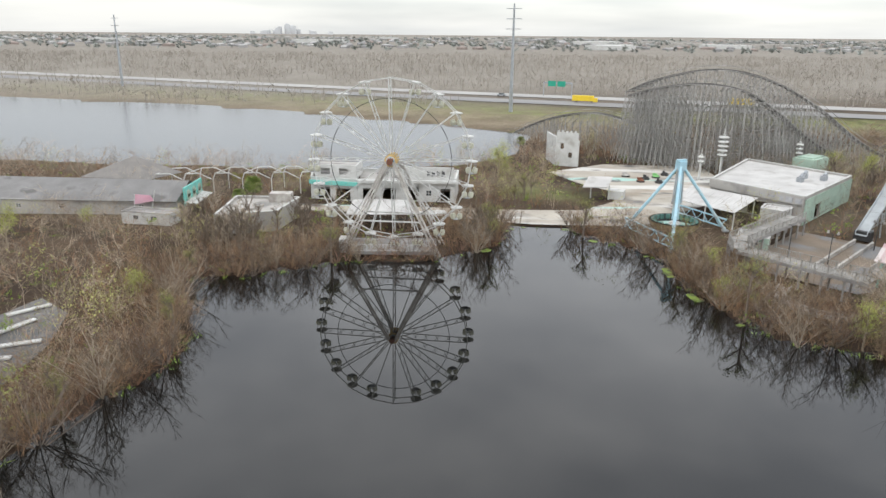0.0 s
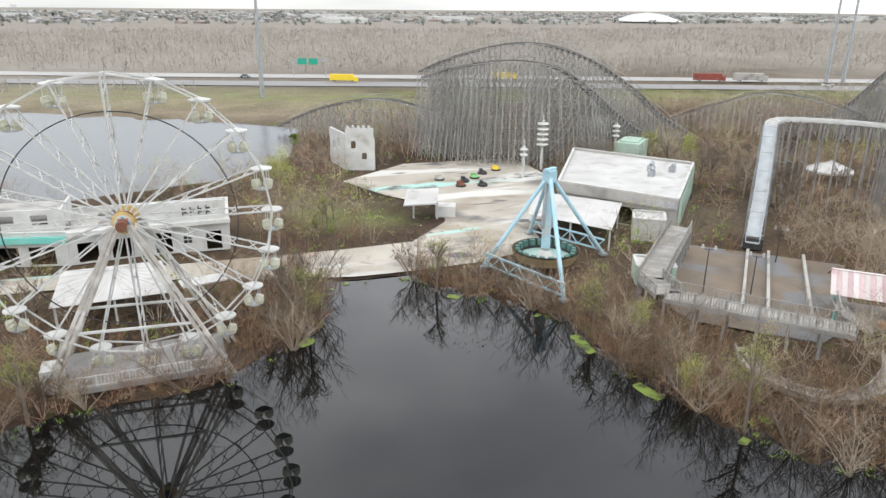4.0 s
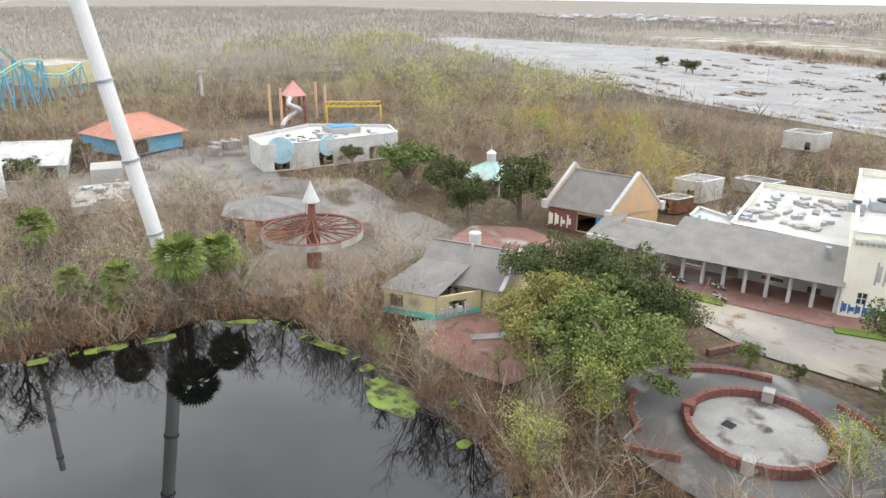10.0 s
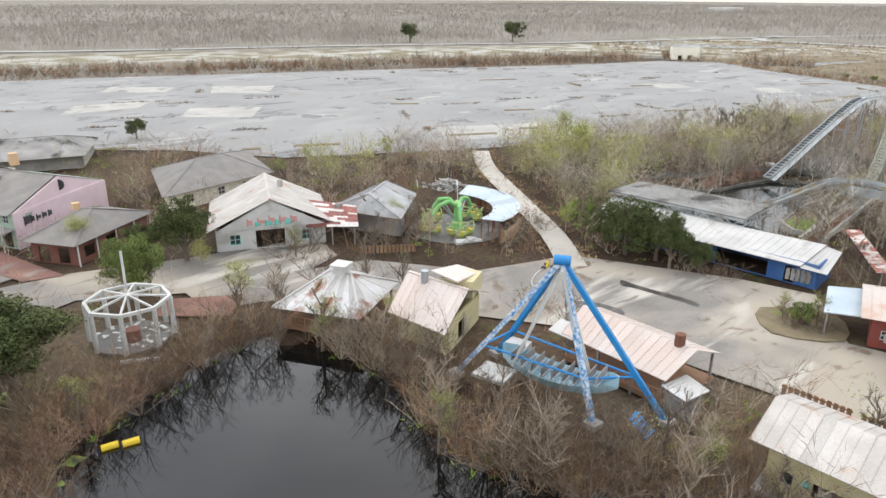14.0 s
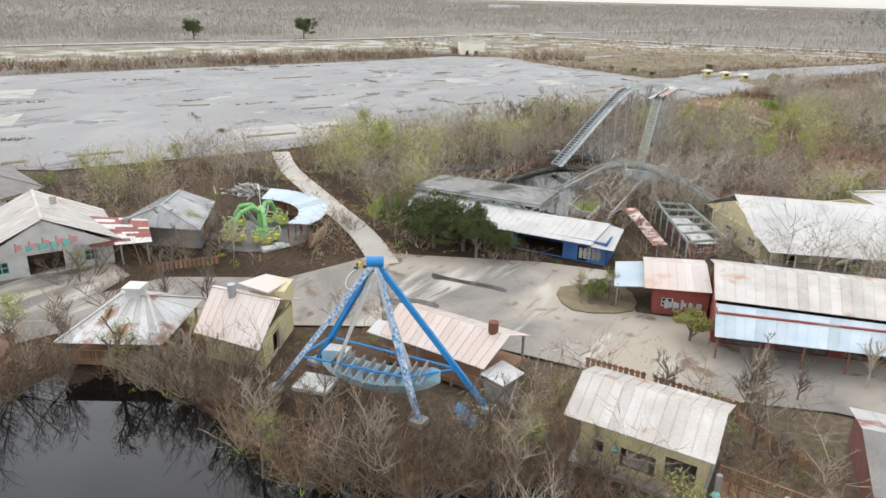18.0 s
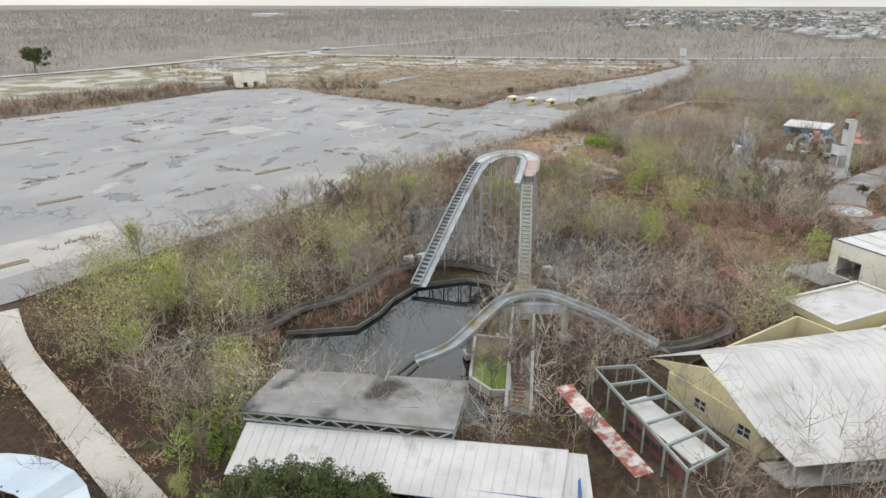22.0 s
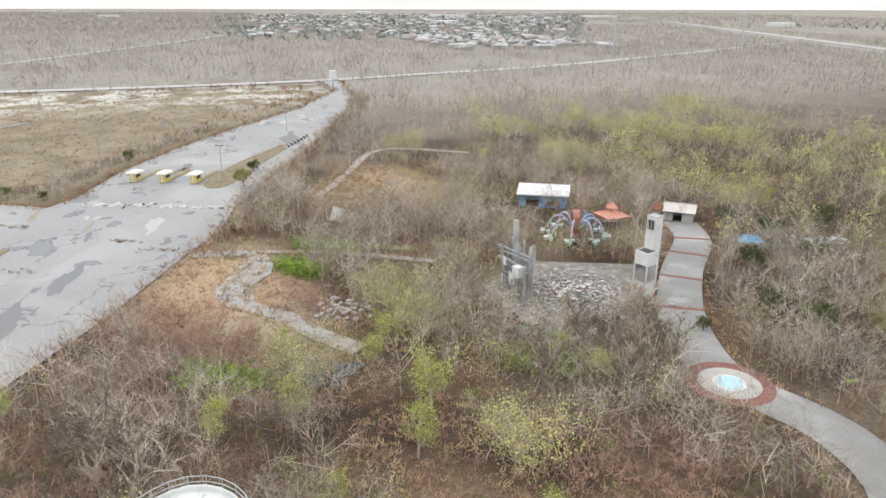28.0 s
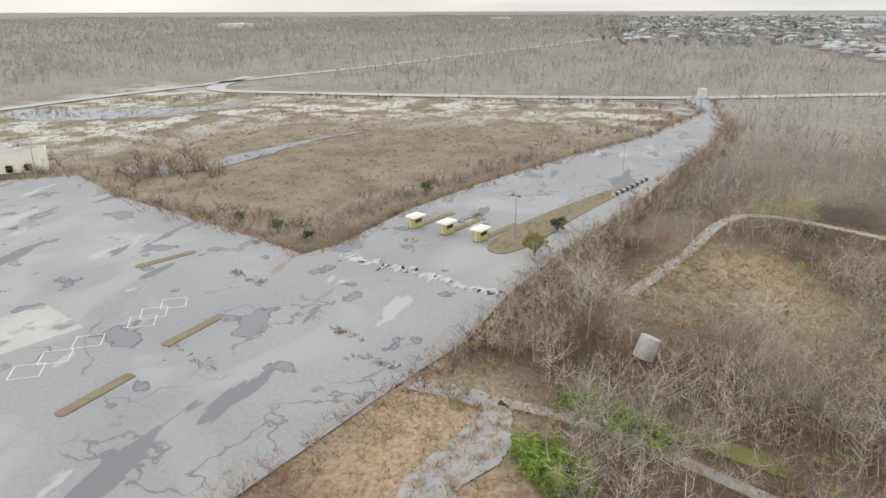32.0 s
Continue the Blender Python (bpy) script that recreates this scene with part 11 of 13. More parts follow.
def leaf_cloud(c, r, n, size, rnd, squash=0.8):
    """Leaves as small bent quads in loose clumps round a centre."""
    m = M()
    for k in range(n):
        d = Vector((rnd.gauss(0, 1), rnd.gauss(0, 1), rnd.gauss(0, 1))).normalized()
        p = c + Vector((d.x * r, d.y * r, d.z * r * squash)) * (rnd.uniform(0.25, 1.0) ** 0.5)
        u = Vector((rnd.gauss(0, 1), rnd.gauss(0, 1), rnd.gauss(0, 0.6))).normalized() * size * rnd.uniform(0.6, 1.3)
        v = u.cross(Vector((rnd.gauss(0, 1), rnd.gauss(0, 1), rnd.gauss(0, 1)))).normalized() * size * 0.7
        m.add([p - u, p - v, p + u, p + v], [(0, 1, 2, 3)])
    return m


def leaf_spray(c, r, n, size, rnd, squash=0.8):
    """Small three-cornered leaves round a centre, thickest towards its skin."""
    m = M()
    for k in range(n):
        d = Vector((rnd.gauss(0, 1), rnd.gauss(0, 1), rnd.gauss(0, 1))).normalized()
        p = c + Vector((d.x * r, d.y * r, d.z * r * squash)) * (rnd.uniform(0.3, 1.0) ** 0.5)
        u = Vector((rnd.gauss(0, 1), rnd.gauss(0, 1), rnd.gauss(0, 0.6))).normalized() * size * rnd.uniform(0.6, 1.3)
        v = u.cross(Vector((rnd.gauss(0, 1), rnd.gauss(0, 1), rnd.gauss(0, 1)))).normalized() * size * 1.5
        m.add([p - u, p + u, p + v], [(0, 1, 2)])
    return m


def merge(ms):
    out = M()
    for m in ms:
        out.add(m.v, m.f)
    return out


def tree_proto(kind, seed):
    r = random.Random(seed)
    if kind == "bare":
        w, t = limb_tree(5.6, 0.66, 10, seed, 8, 0.11)
        return [("trunk", w, BARK_PALE if seed % 3 == 0 else BARK), ("crown", t, BARK_PALE if seed % 3 == 0 else TWIG)]
    if kind == "bush":
        ws, ts = [], []
        for k in range(9):
            w, t = limb_tree(r.uniform(3.6, 6.0), 0.72, 5, seed * 10 + k, 7, 0.034, 1.15)
            ws.append(w), ts.append(t)
        return [("branchwork", merge(ws), BARK_PALE if seed % 3 == 1 else BARK), ("crown", merge(ts), (WILLOW, TWIG, TWIG_RED)[seed % 3])]
    if kind == "bud":
        w, t = limb_tree(5.4, 0.6, 8, seed, 5, 0.11)
        lv = M()
        for p in t.v[2::3]:
            for k in range(4):
                lv.add(leaf_cloud(Vector(p), 0.3, 1, 0.042, r).v, [(0, 1, 2, 3)])
        return [("trunk", w, BARK), ("crown", t, TWIG), ("foliage", lv, BUD)]
    if kind == "spring":
        w, t = limb_tree(5.4, 0.62, 9, seed, 6, 0.10)
        lv = []
        for q in t.v[2::3]:
            if r.random() < 0.75:
                lv.append(leaf_cloud(Vector(q), 0.62, 8, 0.045, r))
        return [("trunk", w, BARK_PALE), ("crown", t, TWIG), ("foliage", merge(lv), SPRING)]
    if kind in ("oak", "oak_light", "oak_olive"):
        clumps, leaves, size = (130, 165, 0.07) if seed < 10 else (70, 80, 0.12)
        w, t = limb_tree(5.6, 0.9, 9, seed, 2, 0.28)
        cl = []
        lobes = [(Vector((0, 0, 4.0)), 1.9)] + [(Vector((math.cos(a_) * r.uniform(1.3, 2.1), math.sin(a_) * r.uniform(1.3, 2.1), r.uniform(2.5, 4.4))), r.uniform(1.1, 1.75)) for a_ in [k * 0.9 + r.uniform(-0.3, 0.3) for k in range(7)]]
        for k in range(clumps):
            c_, rad = lobes[k % len(lobes)]
            d = Vector((r.gauss(0, 1), r.gauss(0, 1), r.gauss(0.25, 0.8))).normalized()
            cl.append(leaf_spray(c_ + d * rad * r.uniform(0.45, 1.05), r.uniform(0.4, 0.8), leaves, size, r, 0.75))
        return [("trunk", w, BARK), ("crown", merge(cl), {"oak": LEAF, "oak_light": LEAF_LIGHT, "oak_olive": LEAF_OLIVE}[kind])]
    if kind == "palm":
        w = M()
        for i in range(8):
            w.tube((0.05 * math.sin(i), 0.04 * i % 0.2, i * 0.5 - 0.3), (0.05 * math.sin(i + 1), 0.04 * (i + 1) % 0.2, i * 0.5 + 0.22), 0.24, 0.20, n=8, caps=False)
        lv = M()
        for k in range(56):
            a, el = r.uniform(0, 6.28), r.uniform(-0.9, 1.3)
            d = Vector((math.cos(a) * math.cos(el), math.sin(a) * math.cos(el), math.sin(el)))
            base = Vector((0, 0, 3.8))
            mid = base + d * 0.75
            lv.beam(base, mid, 0.04)
            s = d.cross(Vector((0, 0, 1))).normalized()
            for j in range(11):
                b_ = (j - 5) * 0.24
                tip = mid + (d * math.cos(b_) + s * math.sin(b_)) * 0.95 - Vector((0, 0, 0.12 + 0.12 * abs(j - 5) / 5))
                q = mid + (d * math.cos(b_ + 0.13) + s * math.sin(b_ + 0.13)) * 0.55
                lv.add([mid, mid + (d * math.cos(b_ - 0.13) + s * math.sin(b_ - 0.13)) * 0.55, tip, q], [(0, 1, 2, 3)])
        return [("trunk", w, BARK), ("crown", lv, PALM_LEAF)]


PROTO = {}
TREE_LABEL = {"bare": ("bare_tree", "leafless pale-barked tree standing in dry brush", "tree"), "bush": ("bare_shrub", "sprawling leafless many-stemmed shrub at the water's edge", "shrub"), "spring": ("budding_tree", "slender tree with a loose crown of fresh yellow-green leaves", "tree"), "bud": ("budding_tree", "slender tree in yellow-green bud", "tree"),
              "oak": ("live_oak", "dense dark evergreen oak with a rounded crown", "tree"), "oak_light": ("live_oak", "evergreen oak with fresh light foliage", "tree"), "oak_olive": ("live_oak", "spreading oak with olive-yellow foliage", "tree"), "palm": ("fan_palm", "fan palm with a bushy green head", "palm")}


def plant(kind, x, y, scale=1.0, seed=0, sz=None, label=None):
    name, lab, cat = TREE_LABEL[kind]
    key = (kind, seed)
    pose_ = Matrix.Translation((x, y, -0.1)) @ Matrix.Rotation((x * 7.3 + y * 3.1) % 6.28, 4, "Z") @ Matrix.Diagonal((scale, scale, sz or scale, 1))
    if key not in PROTO:
        PROTO[key] = [(n, m.mesh(n, mt)) for n, m, mt in tree_proto(kind, seed)]
    root = thing(name, label or lab, cat, (0, 0, 0), {"bare": "bare trees", "bush": "bank shrubs", "bud": "budding trees", "spring": "budding trees", "palm": "palms"}.get(kind, "evergreen oaks"))
    root.matrix_basis = pose_
    for n, me in PROTO[key]:
        ob = new(n, me)
        ob.parent = root
        if n in ("crown", "foliage", "branchwork"):
            tagged(ob, kind="stuff")
    return root


# evergreen oaks round the square and along the walks
for x, y, w_, h_, k in ((-0.3, -6.8, 15.2, 10.4, "oak_light"), (-10.2, -20.6, 13.5, 8.8, "oak"), (6.0, -20.6, 13.5, 9.4, "oak"), (-2.2, -18.6, 11.5, 8.6, "oak"), (31.8, -1.2, 11.5, 9.4, "oak_olive"), (24.6, -0.8, 12.6, 9.8, "oak_light"), (36.6, -9.4, 12.8, 9.8, "oak"), (28.8, -10.6, 12.6, 9.6, "oak"), (87.0, -31.0, 12.0, 9.2, "oak_light"), (67.5, -26.2, 7.6, 7.4, "oak"), (64.5, -34.4, 11.6, 10.2, "oak"), (77, -31, 9.0, 8.0, "oak"), (98.4, 92.6, 13.6, 10.8, "oak"), (-24.8, -31.8, 8.0, 8.2, "oak_light"), (-34.4, -41.0, 8.4, 8.6, "oak")):
    plant(k, x, y, w_ / 6.7, int(abs(x) * 3 + abs(y)) % 3 + (1 if math.hypot(x, y + 10) < 50 else 11), h_ / 5.8)
for x, y, s, k in ((132, 40, 0.9, "oak_light"), (126, 46, 0.7, "oak_light"), (138, 30, 0.6, "oak"), (112, 66, 0.5, "oak_light"), (118, -30, 0.8, "oak_light"), (108, -34, 0.7, "oak"), (150, 60, 0.7, "oak_light"), (146, 44, 0.8, "oak"), (141, 46, 0.7, "oak_olive"), (133, 18, 0.8, "oak"), (147, 4, 0.6, "oak"), (-31, -46, 0.7, "oak"),
                   (19.7, -16.2, 0.36, "oak_light"), (15.6, -17.0, 0.24, "oak"), (-70.4, 30.5, 0.55, "oak_olive"), (-74.6, 19, 0.42, "oak_light"),
                  (-336, -365, 2.1, "oak"), (-394, -318, 2.3, "oak"), (-316, 4.4, 0.75, "oak_olive"), (-333, 7.6, 0.55, "oak"), (-206, 71.5, 0.36, "oak"), (-208, 86, 0.7, "oak"), (-200, 88, 0.8, "oak"), (-226, 96, 0.75, "oak"), (-196, 96, 0.7, "oak_olive"), (-240, 112, 0.8, "oak"), (-320, -54, 0.45, "oak_light"), (-315.4, -44.6, 0.35, "oak"), (-325, -66, 0.4, "oak_light"), (-360, -30, 0.5, "oak_light"),
                  (-40, -420, 1.7, "oak"), (179, -262, 0.9, "oak"), (161, -253, 0.9, "oak"), (156, -250, 0.9, "oak"), (87, -272, 0.8, "oak"), (70, -265, 0.7, "oak"), (21, -166, 0.7, "oak"), (11.5, -160, 1.0, "oak"), (-58, -126, 0.75, "oak"), (-45, 150, 0.55, "oak_olive")):
    plant(k, x, y, s * 1.2, int(abs(x) * 3 + abs(y)) % 3 + 11, s * 1.15)
for x, y, s in ((63.2, 18.6, 1.85), (65.0, 13.6, 1.55), (67.0, 23.4, 1.3), (65.0, 24.6, 0.8), (71.4, 27.0, 1.1), (69.6, 25.6, 0.8), (86.0, 26.4, 1.6), (175, 37, 1.2), (-37, 132.5, 1.25), (-39, 129.5, 0.9), (122, 42, 1.0), (129, 17, 0.8), (22, 200, 0.9), (96, 178, 1.0), (122, -40, 0.9)):
    plant("palm", x, y, s, int(x) % 2)

for x, y, s in ((-209.3, 88.5, 0.5), (-223.4, 107.4, 0.8), (-214.5, 88.9, 0.45), (-250.7, 108.7, 0.7), (-209.4, 96.2, 0.7), (-242.0, 127.0, 0.9)):
    plant("oak", x, y, s * 1.2, int(abs(x)) % 3 + 11, s * 1.3)

plant("oak", 101.5, 95, 1.6, 12, 2.5, "tall dark evergreen oak with a full rounded crown")
# dark mass of evergreens before the boarding hall
for x, y, w_, h_ in ((-79.4, -9.6, 0.95, 1.0), (-79.0, -5.4, 1.1, 1.35), (-80.2, -1.6, 1.05, 1.15), (-78.6, 1.4, 0.85, 1.3), (-80.0, 4.6, 0.6, 0.75)):
    plant("oak", x, y, w_, int(abs(x * 3 + y)) % 3 + 1, h_, "dense dark feathery evergreen crowding a wall")
for x, y, s in ((-79.2, 6.4, 0.7), (-80.4, 8.2, 0.75), (-78.4, 3.6, 0.6), (-76.6, 20.6, 0.7), (-74.0, 20.8, 0.65), (-75.6, 17.6, 0.6), (-77.6, 19.6, 0.6)):
    plant("bush", x, y, s, int(abs(x * 2 + y)) % 6 + 1, label="tangled leafless shrub beside the street")

# trees in fresh leaf
for x, y, h in ((-112, -40, 11), (-101, -36, 9), (-129, -40, 7), (-133, -23, 6), (-114, -28, 6), (-152, -26, 6), (-158, 14, 6), (-162, 24, 7), (-181, 11, 5), (-206, -25, 6), (-216, 8, 5), (-213, 22, 7), (-145, 43, 6), (-131, 40, 7), (-97, -21, 8), (-193, 46, 8), (-187, 21, 8), (-170, 30, 7), (-164, 16, 7), (-154, 24, 8), (-159, 33, 6), (-202, 45, 6), (-196, 25, 11), (-209, 20, 7), (-196, 8, 8), (-195, -1, 8), (-299, 97, 6), (-342, 151, 8), (-328, 166, 7), (-262, 130, 6), (-319, 203, 7), (-364, 110, 6), (-326, 77, 6), (-244, 15, 4), (22, 4, 8), (22, 11, 8), (7, -4, 7), (58, 6, 4), (86, -100, 8), (100, -82, 8), (41, 67, 6), (36, 85, 5), (98, 61, 5), (100, 162, 7), (203, 137, 8), (52, 75, 5), (13, 164, 11), (39, 96, 5), (102, 166, 7), (61, 71, 5), (-25, -51, 7), (-89, -70, 6), (-74, -76, 5), (-43, -9, 4), (-81, -17, 4), (-131, -57, 9), (-172, -23, 8), (-176, -4, 8), (-151, 48, 9), (-174, 18, 6), (-34, -25, 6), (-63, -34, 6), (-35, -38, 5), (-69, 105, 8), (-63, 118, 5), (-38, 82, 6), (96, 171, 7), (47, 71, 6), (-29, 106, 4)):
    if sdf(LAKE, np.array([x * 1.0]), np.array([y * 1.0]))[0] > 0.5:
        plant("spring", x, y, h / 5.0, int(abs(x) + abs(y)) % 4 + 1)
for x, y, s in ((-74.6, 19.6, 0.55), (-76.4, 18.2, 0.5), (-73.0, 18.6, 0.45), (-75.4, 21.4, 0.45)):
    plant("bush", x, y, s, int(abs(x)) % 6 + 1)

# bank shrubs and bare trees: the ones nearest the lagoon stand singly
SH = np.array(LAKE)
k = 0
per = np.cumsum(np.r_[0, np.hypot(*np.diff(np.vstack([SH, SH[:1]]), axis=0).T)])
for s in np.arange(0, per[-1], 4.0):
    i = min(int(np.searchsorted(per, s, "right")) - 1, len(SH) - 1)
    a, b_ = SH[i], SH[(i + 1) % len(SH)]
    d = (b_ - a) / (np.hypot(*(b_ - a)) + 1e-9)
    out = np.array([d[1], -d[0]])
    if sdf(LAKE, np.array([a[0] + out[0]]), np.array([a[1] + out[1]]))[0] < 0:
        out = -out
    p = a + d * (s - per[i]) + out * RNG.uniform(-0.3, 3.0)
    if min(sdf(f, np.array([p[0]]), np.array([p[1]]))[0] for f, _ in FOOT + [(PLAZA_N, 0)]) < 0.6:
        continue
    big = RNG.uniform(1.0, 1.85)
    plant("bush" if k % 5 else "bud", p[0], p[1], big, k % 6 + 1)
    k += 1
for x, y, s, kind in ((14.5, 138, 1.1, "bud"), (17, 143, 1.2, "bud"), (11, 146, 0.9, "bare"), (98, 172, 1.3, "bud"), (103, 166, 1.1, "bud"), (44, 78, 1.35, "bush"), (41, 82, 1.2, "bush"), (48.5, 74, 1.4, "bush"), (57, 68, 1.5, "bush"), (53, 76, 1.2, "bud"), (38.2, 88, 1.2, "bush"), (60, 66, 1.2, "bud"),
                      (24.6, 8, 1.1, "bare"), (19, 9, 1.15, "bare"), (10.5, 6.6, 1.2, "bare"), (4.5, 3.0, 1.3, "bare"), (32.6, 3.6, 0.9, "bud"), (28, 6, 0.85, "bud"), (-3, -4.6, 1.0, "bush"), (-7, -12, 1.2, "bush"), (-11, -16, 1.2, "bush"), (-44.6, 21.5, 1.2, "bare"), (-44, 24.5, 1.25, "bare"), (-46.4, 22.6, 1.1, "bare"), (-52, 41, 1.2, "bare"), (-55, 39, 1.2, "bare"), (-51, 44, 1.1, "bare"), (-37.6, -4, 1.25, "bare"), (-38.6, 2, 1.2, "bare"), (-35, -17.6, 1.1, "bare"), (-31.6, -21, 1.0, "bare"), (-49.4, -22.6, 1.15, "bare"),
                      (-60, -36, 1.2, "bare"), (-63, -26.4, 1.1, "bare"), (-57, -24, 0.9, "bare"), (-27, -33.4, 0.9, "bud"), (-45.6, -33, 1.0, "bud"), (-70, 46, 1.1, "bare"), (-67, 38, 0.9, "bare"), (-64.4, 41, 0.9, "bare")):
    plant(kind, x, y, s, int(abs(x) + abs(y)) % 6 + 1)
for x, y, s in ((-37.4, 0.6, 1.1), (-38.0, 4.6, 1.2), (-39.0, 8.6, 1.25), (-39.6, 12.4, 1.1), (-41.0, 18.6, 1.3), (-41.8, 22.0, 1.2), (-36.2, -3.0, 1.2), (-42.0, 26.4, 1.25), (-43.2, 5.0, 0.8), (-51.6, 8.0, 0.9), (-35.0, -7.0, 1.2), (-31.4, -12.4, 1.1), (-26.0, -14.4, 1.0), (-19.5, -12.6, 1.0), (-13.6, -10.6, 1.1)):
    plant("bush", x, y, s, int(abs(x) * 2 + y) % 6 + 1)

for x, y, s, kind in ((-35.4, 6.4, 1.3, "bare"), (-34.6, 9.4, 1.1, "bush"), (-36.6, 12.2, 1.35, "bare"), (-34.8, 14.6, 1.2, "bush"), (-37.8, 16.4, 1.2, "bare"), (-36.0, 19.0, 1.25, "bush"), (-39.4, 20.4, 1.35, "bare"), (-38.8, 23.6, 1.1, "bush"), (-41.0, 25.6, 1.3, "bare"), (-41.6, 29.6, 1.2, "bush"), (-36.6, 0.4, 1.25, "bare"), (-37.4, -5.4, 1.2, "bare"), (-38.4, 9.6, 0.9, "bush"), (-39.0, 14.0, 1.0, "bush"), (-43.2, 31.0, 1.1, "bare"), (-36.2, -9.0, 1.1, "bush")):
    plant(kind, x, y, s, int(abs(x) * 2 + abs(y)) % 6 + 1)

# bare trees and shrubs crowding the sheds
for x, y, s, kind in ((-54.0, -27.4, 1.2, "bare"), (-57.4, -29.2, 1.0, "bush"), (-61.4, -27.6, 1.1, "bare"), (-64.0, -31.0, 1.2, "bare"), (-66.0, -35.0, 1.1, "bush"), (-62.0, -28.4, 0.9, "bush"), (-47.4, -33.4, 1.2, "bush"), (-44.2, -33.6, 1.1, "bush"), (-72.4, -36.4, 1.1, "bare"), (-76.0, -34.6, 0.9, "bush"), (-48.6, -14.6, 1.2, "bare"), (-50.6, -9.0, 1.0, "bare"), (-47.2, -19.6, 1.1, "bush"), (-43.4, -24.0, 1.2, "bush"), (-36.6, -22.0, 1.2, "bare"), (-79.4, -22.4, 0.8, "bush"), (-78.4, -18.6, 0.8, "bush"), (-86.4, -18.6, 1.1, "bare"), (-90.0, -16.6, 1.1, "bush"), (-92.0, -18.4, 1.2, "bud"), (-95.4, 12.0, 1.0, "bare"), (-97.6, 16.4, 1.1, "bare"), (-93.4, 18.2, 0.8, "bush"), (-106.4, 16.0, 1.2, "bare"), (-110.6, 19.0, 1.2, "bare"), (-112.0, 14.6, 1.1, "bush"), (-116.4, 17.6, 1.2, "bare"), (-57.0, 2.4, 1.0, "bush"), (-55.2, -1.6, 0.9, "bush"), (-74.8, 46.4, 0.7, "bush"), (-75.4, 20.4, 0.9, "bud"), (-74.2, 17.4, 0.8, "bud")):
    plant(kind, x, y, s, int(abs(x) * 3 + abs(y)) % 6 + 1)

# ---------------------------------------------------------------- vegetation
RNG = np.random.default_rng(11)
KEEP_OUT = [(LAKE, 0.5), (NORTH_LAKE, 1.0), (POND, 0.3), (LOT, 1.0), (PLAZA_N, 0.6), (STREET_W, 0.8), (STREET_S, 0.5), (BRICK_S, 0.5), (YARD_B, 0.4), (STREET_S2, 0.5), *FOOT]
KEEP_LINES = [(PATH_E, 4.0), (TRACK, 3.4), (PATH_FAR, 5.5), (HIGHWAY, 31), (FAR_ROAD, 9), (FAR_ROAD_B, 9)]


def allowed(X, Y, grow=0.0):
    ok = np.ones(X.shape, bool)
    for poly, d in KEEP_OUT:
        P = np.array(poly)
        near = (X > P[:, 0].min() - 5) & (X < P[:, 0].max() + 5) & (Y > P[:, 1].min() - 5) & (Y < P[:, 1].max() + 5)
        if near.any():
            s = sdf(poly, X[near], Y[near])
            ok[near] &= s > d + grow
    for ln, d in KEEP_LINES:
        ok &= line_dist(ln, X, Y) > d
    return ok


class Slivers:
    """Tapering blades gathered into one template, one unit high."""

    def __init__(self):
        self.v, self.f = [], []

    def add(self, p, q, w):
        d = q - p
        s = np.cross(d, RNG.normal(size=3))
        s = s / (np.linalg.norm(s) + 1e-9) * w / 2
        k = len(self.v)
        self.v += [p - s, p + s, q]
        self.f.append((k, k + 1, k + 2))

    def done(self):
        return np.array(self.v), np.array(self.f)


def turn(d, amount):
    e = d + RNG.normal(0, amount, 3)
    return e / np.linalg.norm(e)


def sapling(limbs, twigs, w, spread=0.36, up=0.9):
    """A slender leafless tree: a thin stem and a rounded crown of fine forking twigs."""
    t = Slivers()
    top = np.array([RNG.normal(0, 0.08), RNG.normal(0, 0.08), RNG.uniform(0.8, 0.95)])
    bend = top * 0.5 + np.array([RNG.normal(0, 0.05), RNG.normal(0, 0.05), 0])
    t.add(np.zeros(3), bend * 1.25, w)
    t.add(bend * 0.9, top, w * 0.6)
    for i in range(limbs):
        h = RNG.uniform(0.25, 0.9)
        p = top * h
        a = RNG.uniform(0, 6.28)
        d = np.array([math.cos(a), math.sin(a), RNG.uniform(0.4, 1.3) * up])
        d = d / np.linalg.norm(d)
        ln = RNG.uniform(0.6, 1.2) * spread * (1.2 - 0.75 * abs(h - 0.45))
        t.add(p, p + d * ln, w * 0.55)
        for k in range(twigs):
            c = p + d * ln * RNG.uniform(0.3, 1.0)
            t.add(c, c + turn(d + np.array([0, 0, 0.3]), 0.6) * ln * RNG.uniform(0.35, 0.8), w * 0.36)
    return t.done()


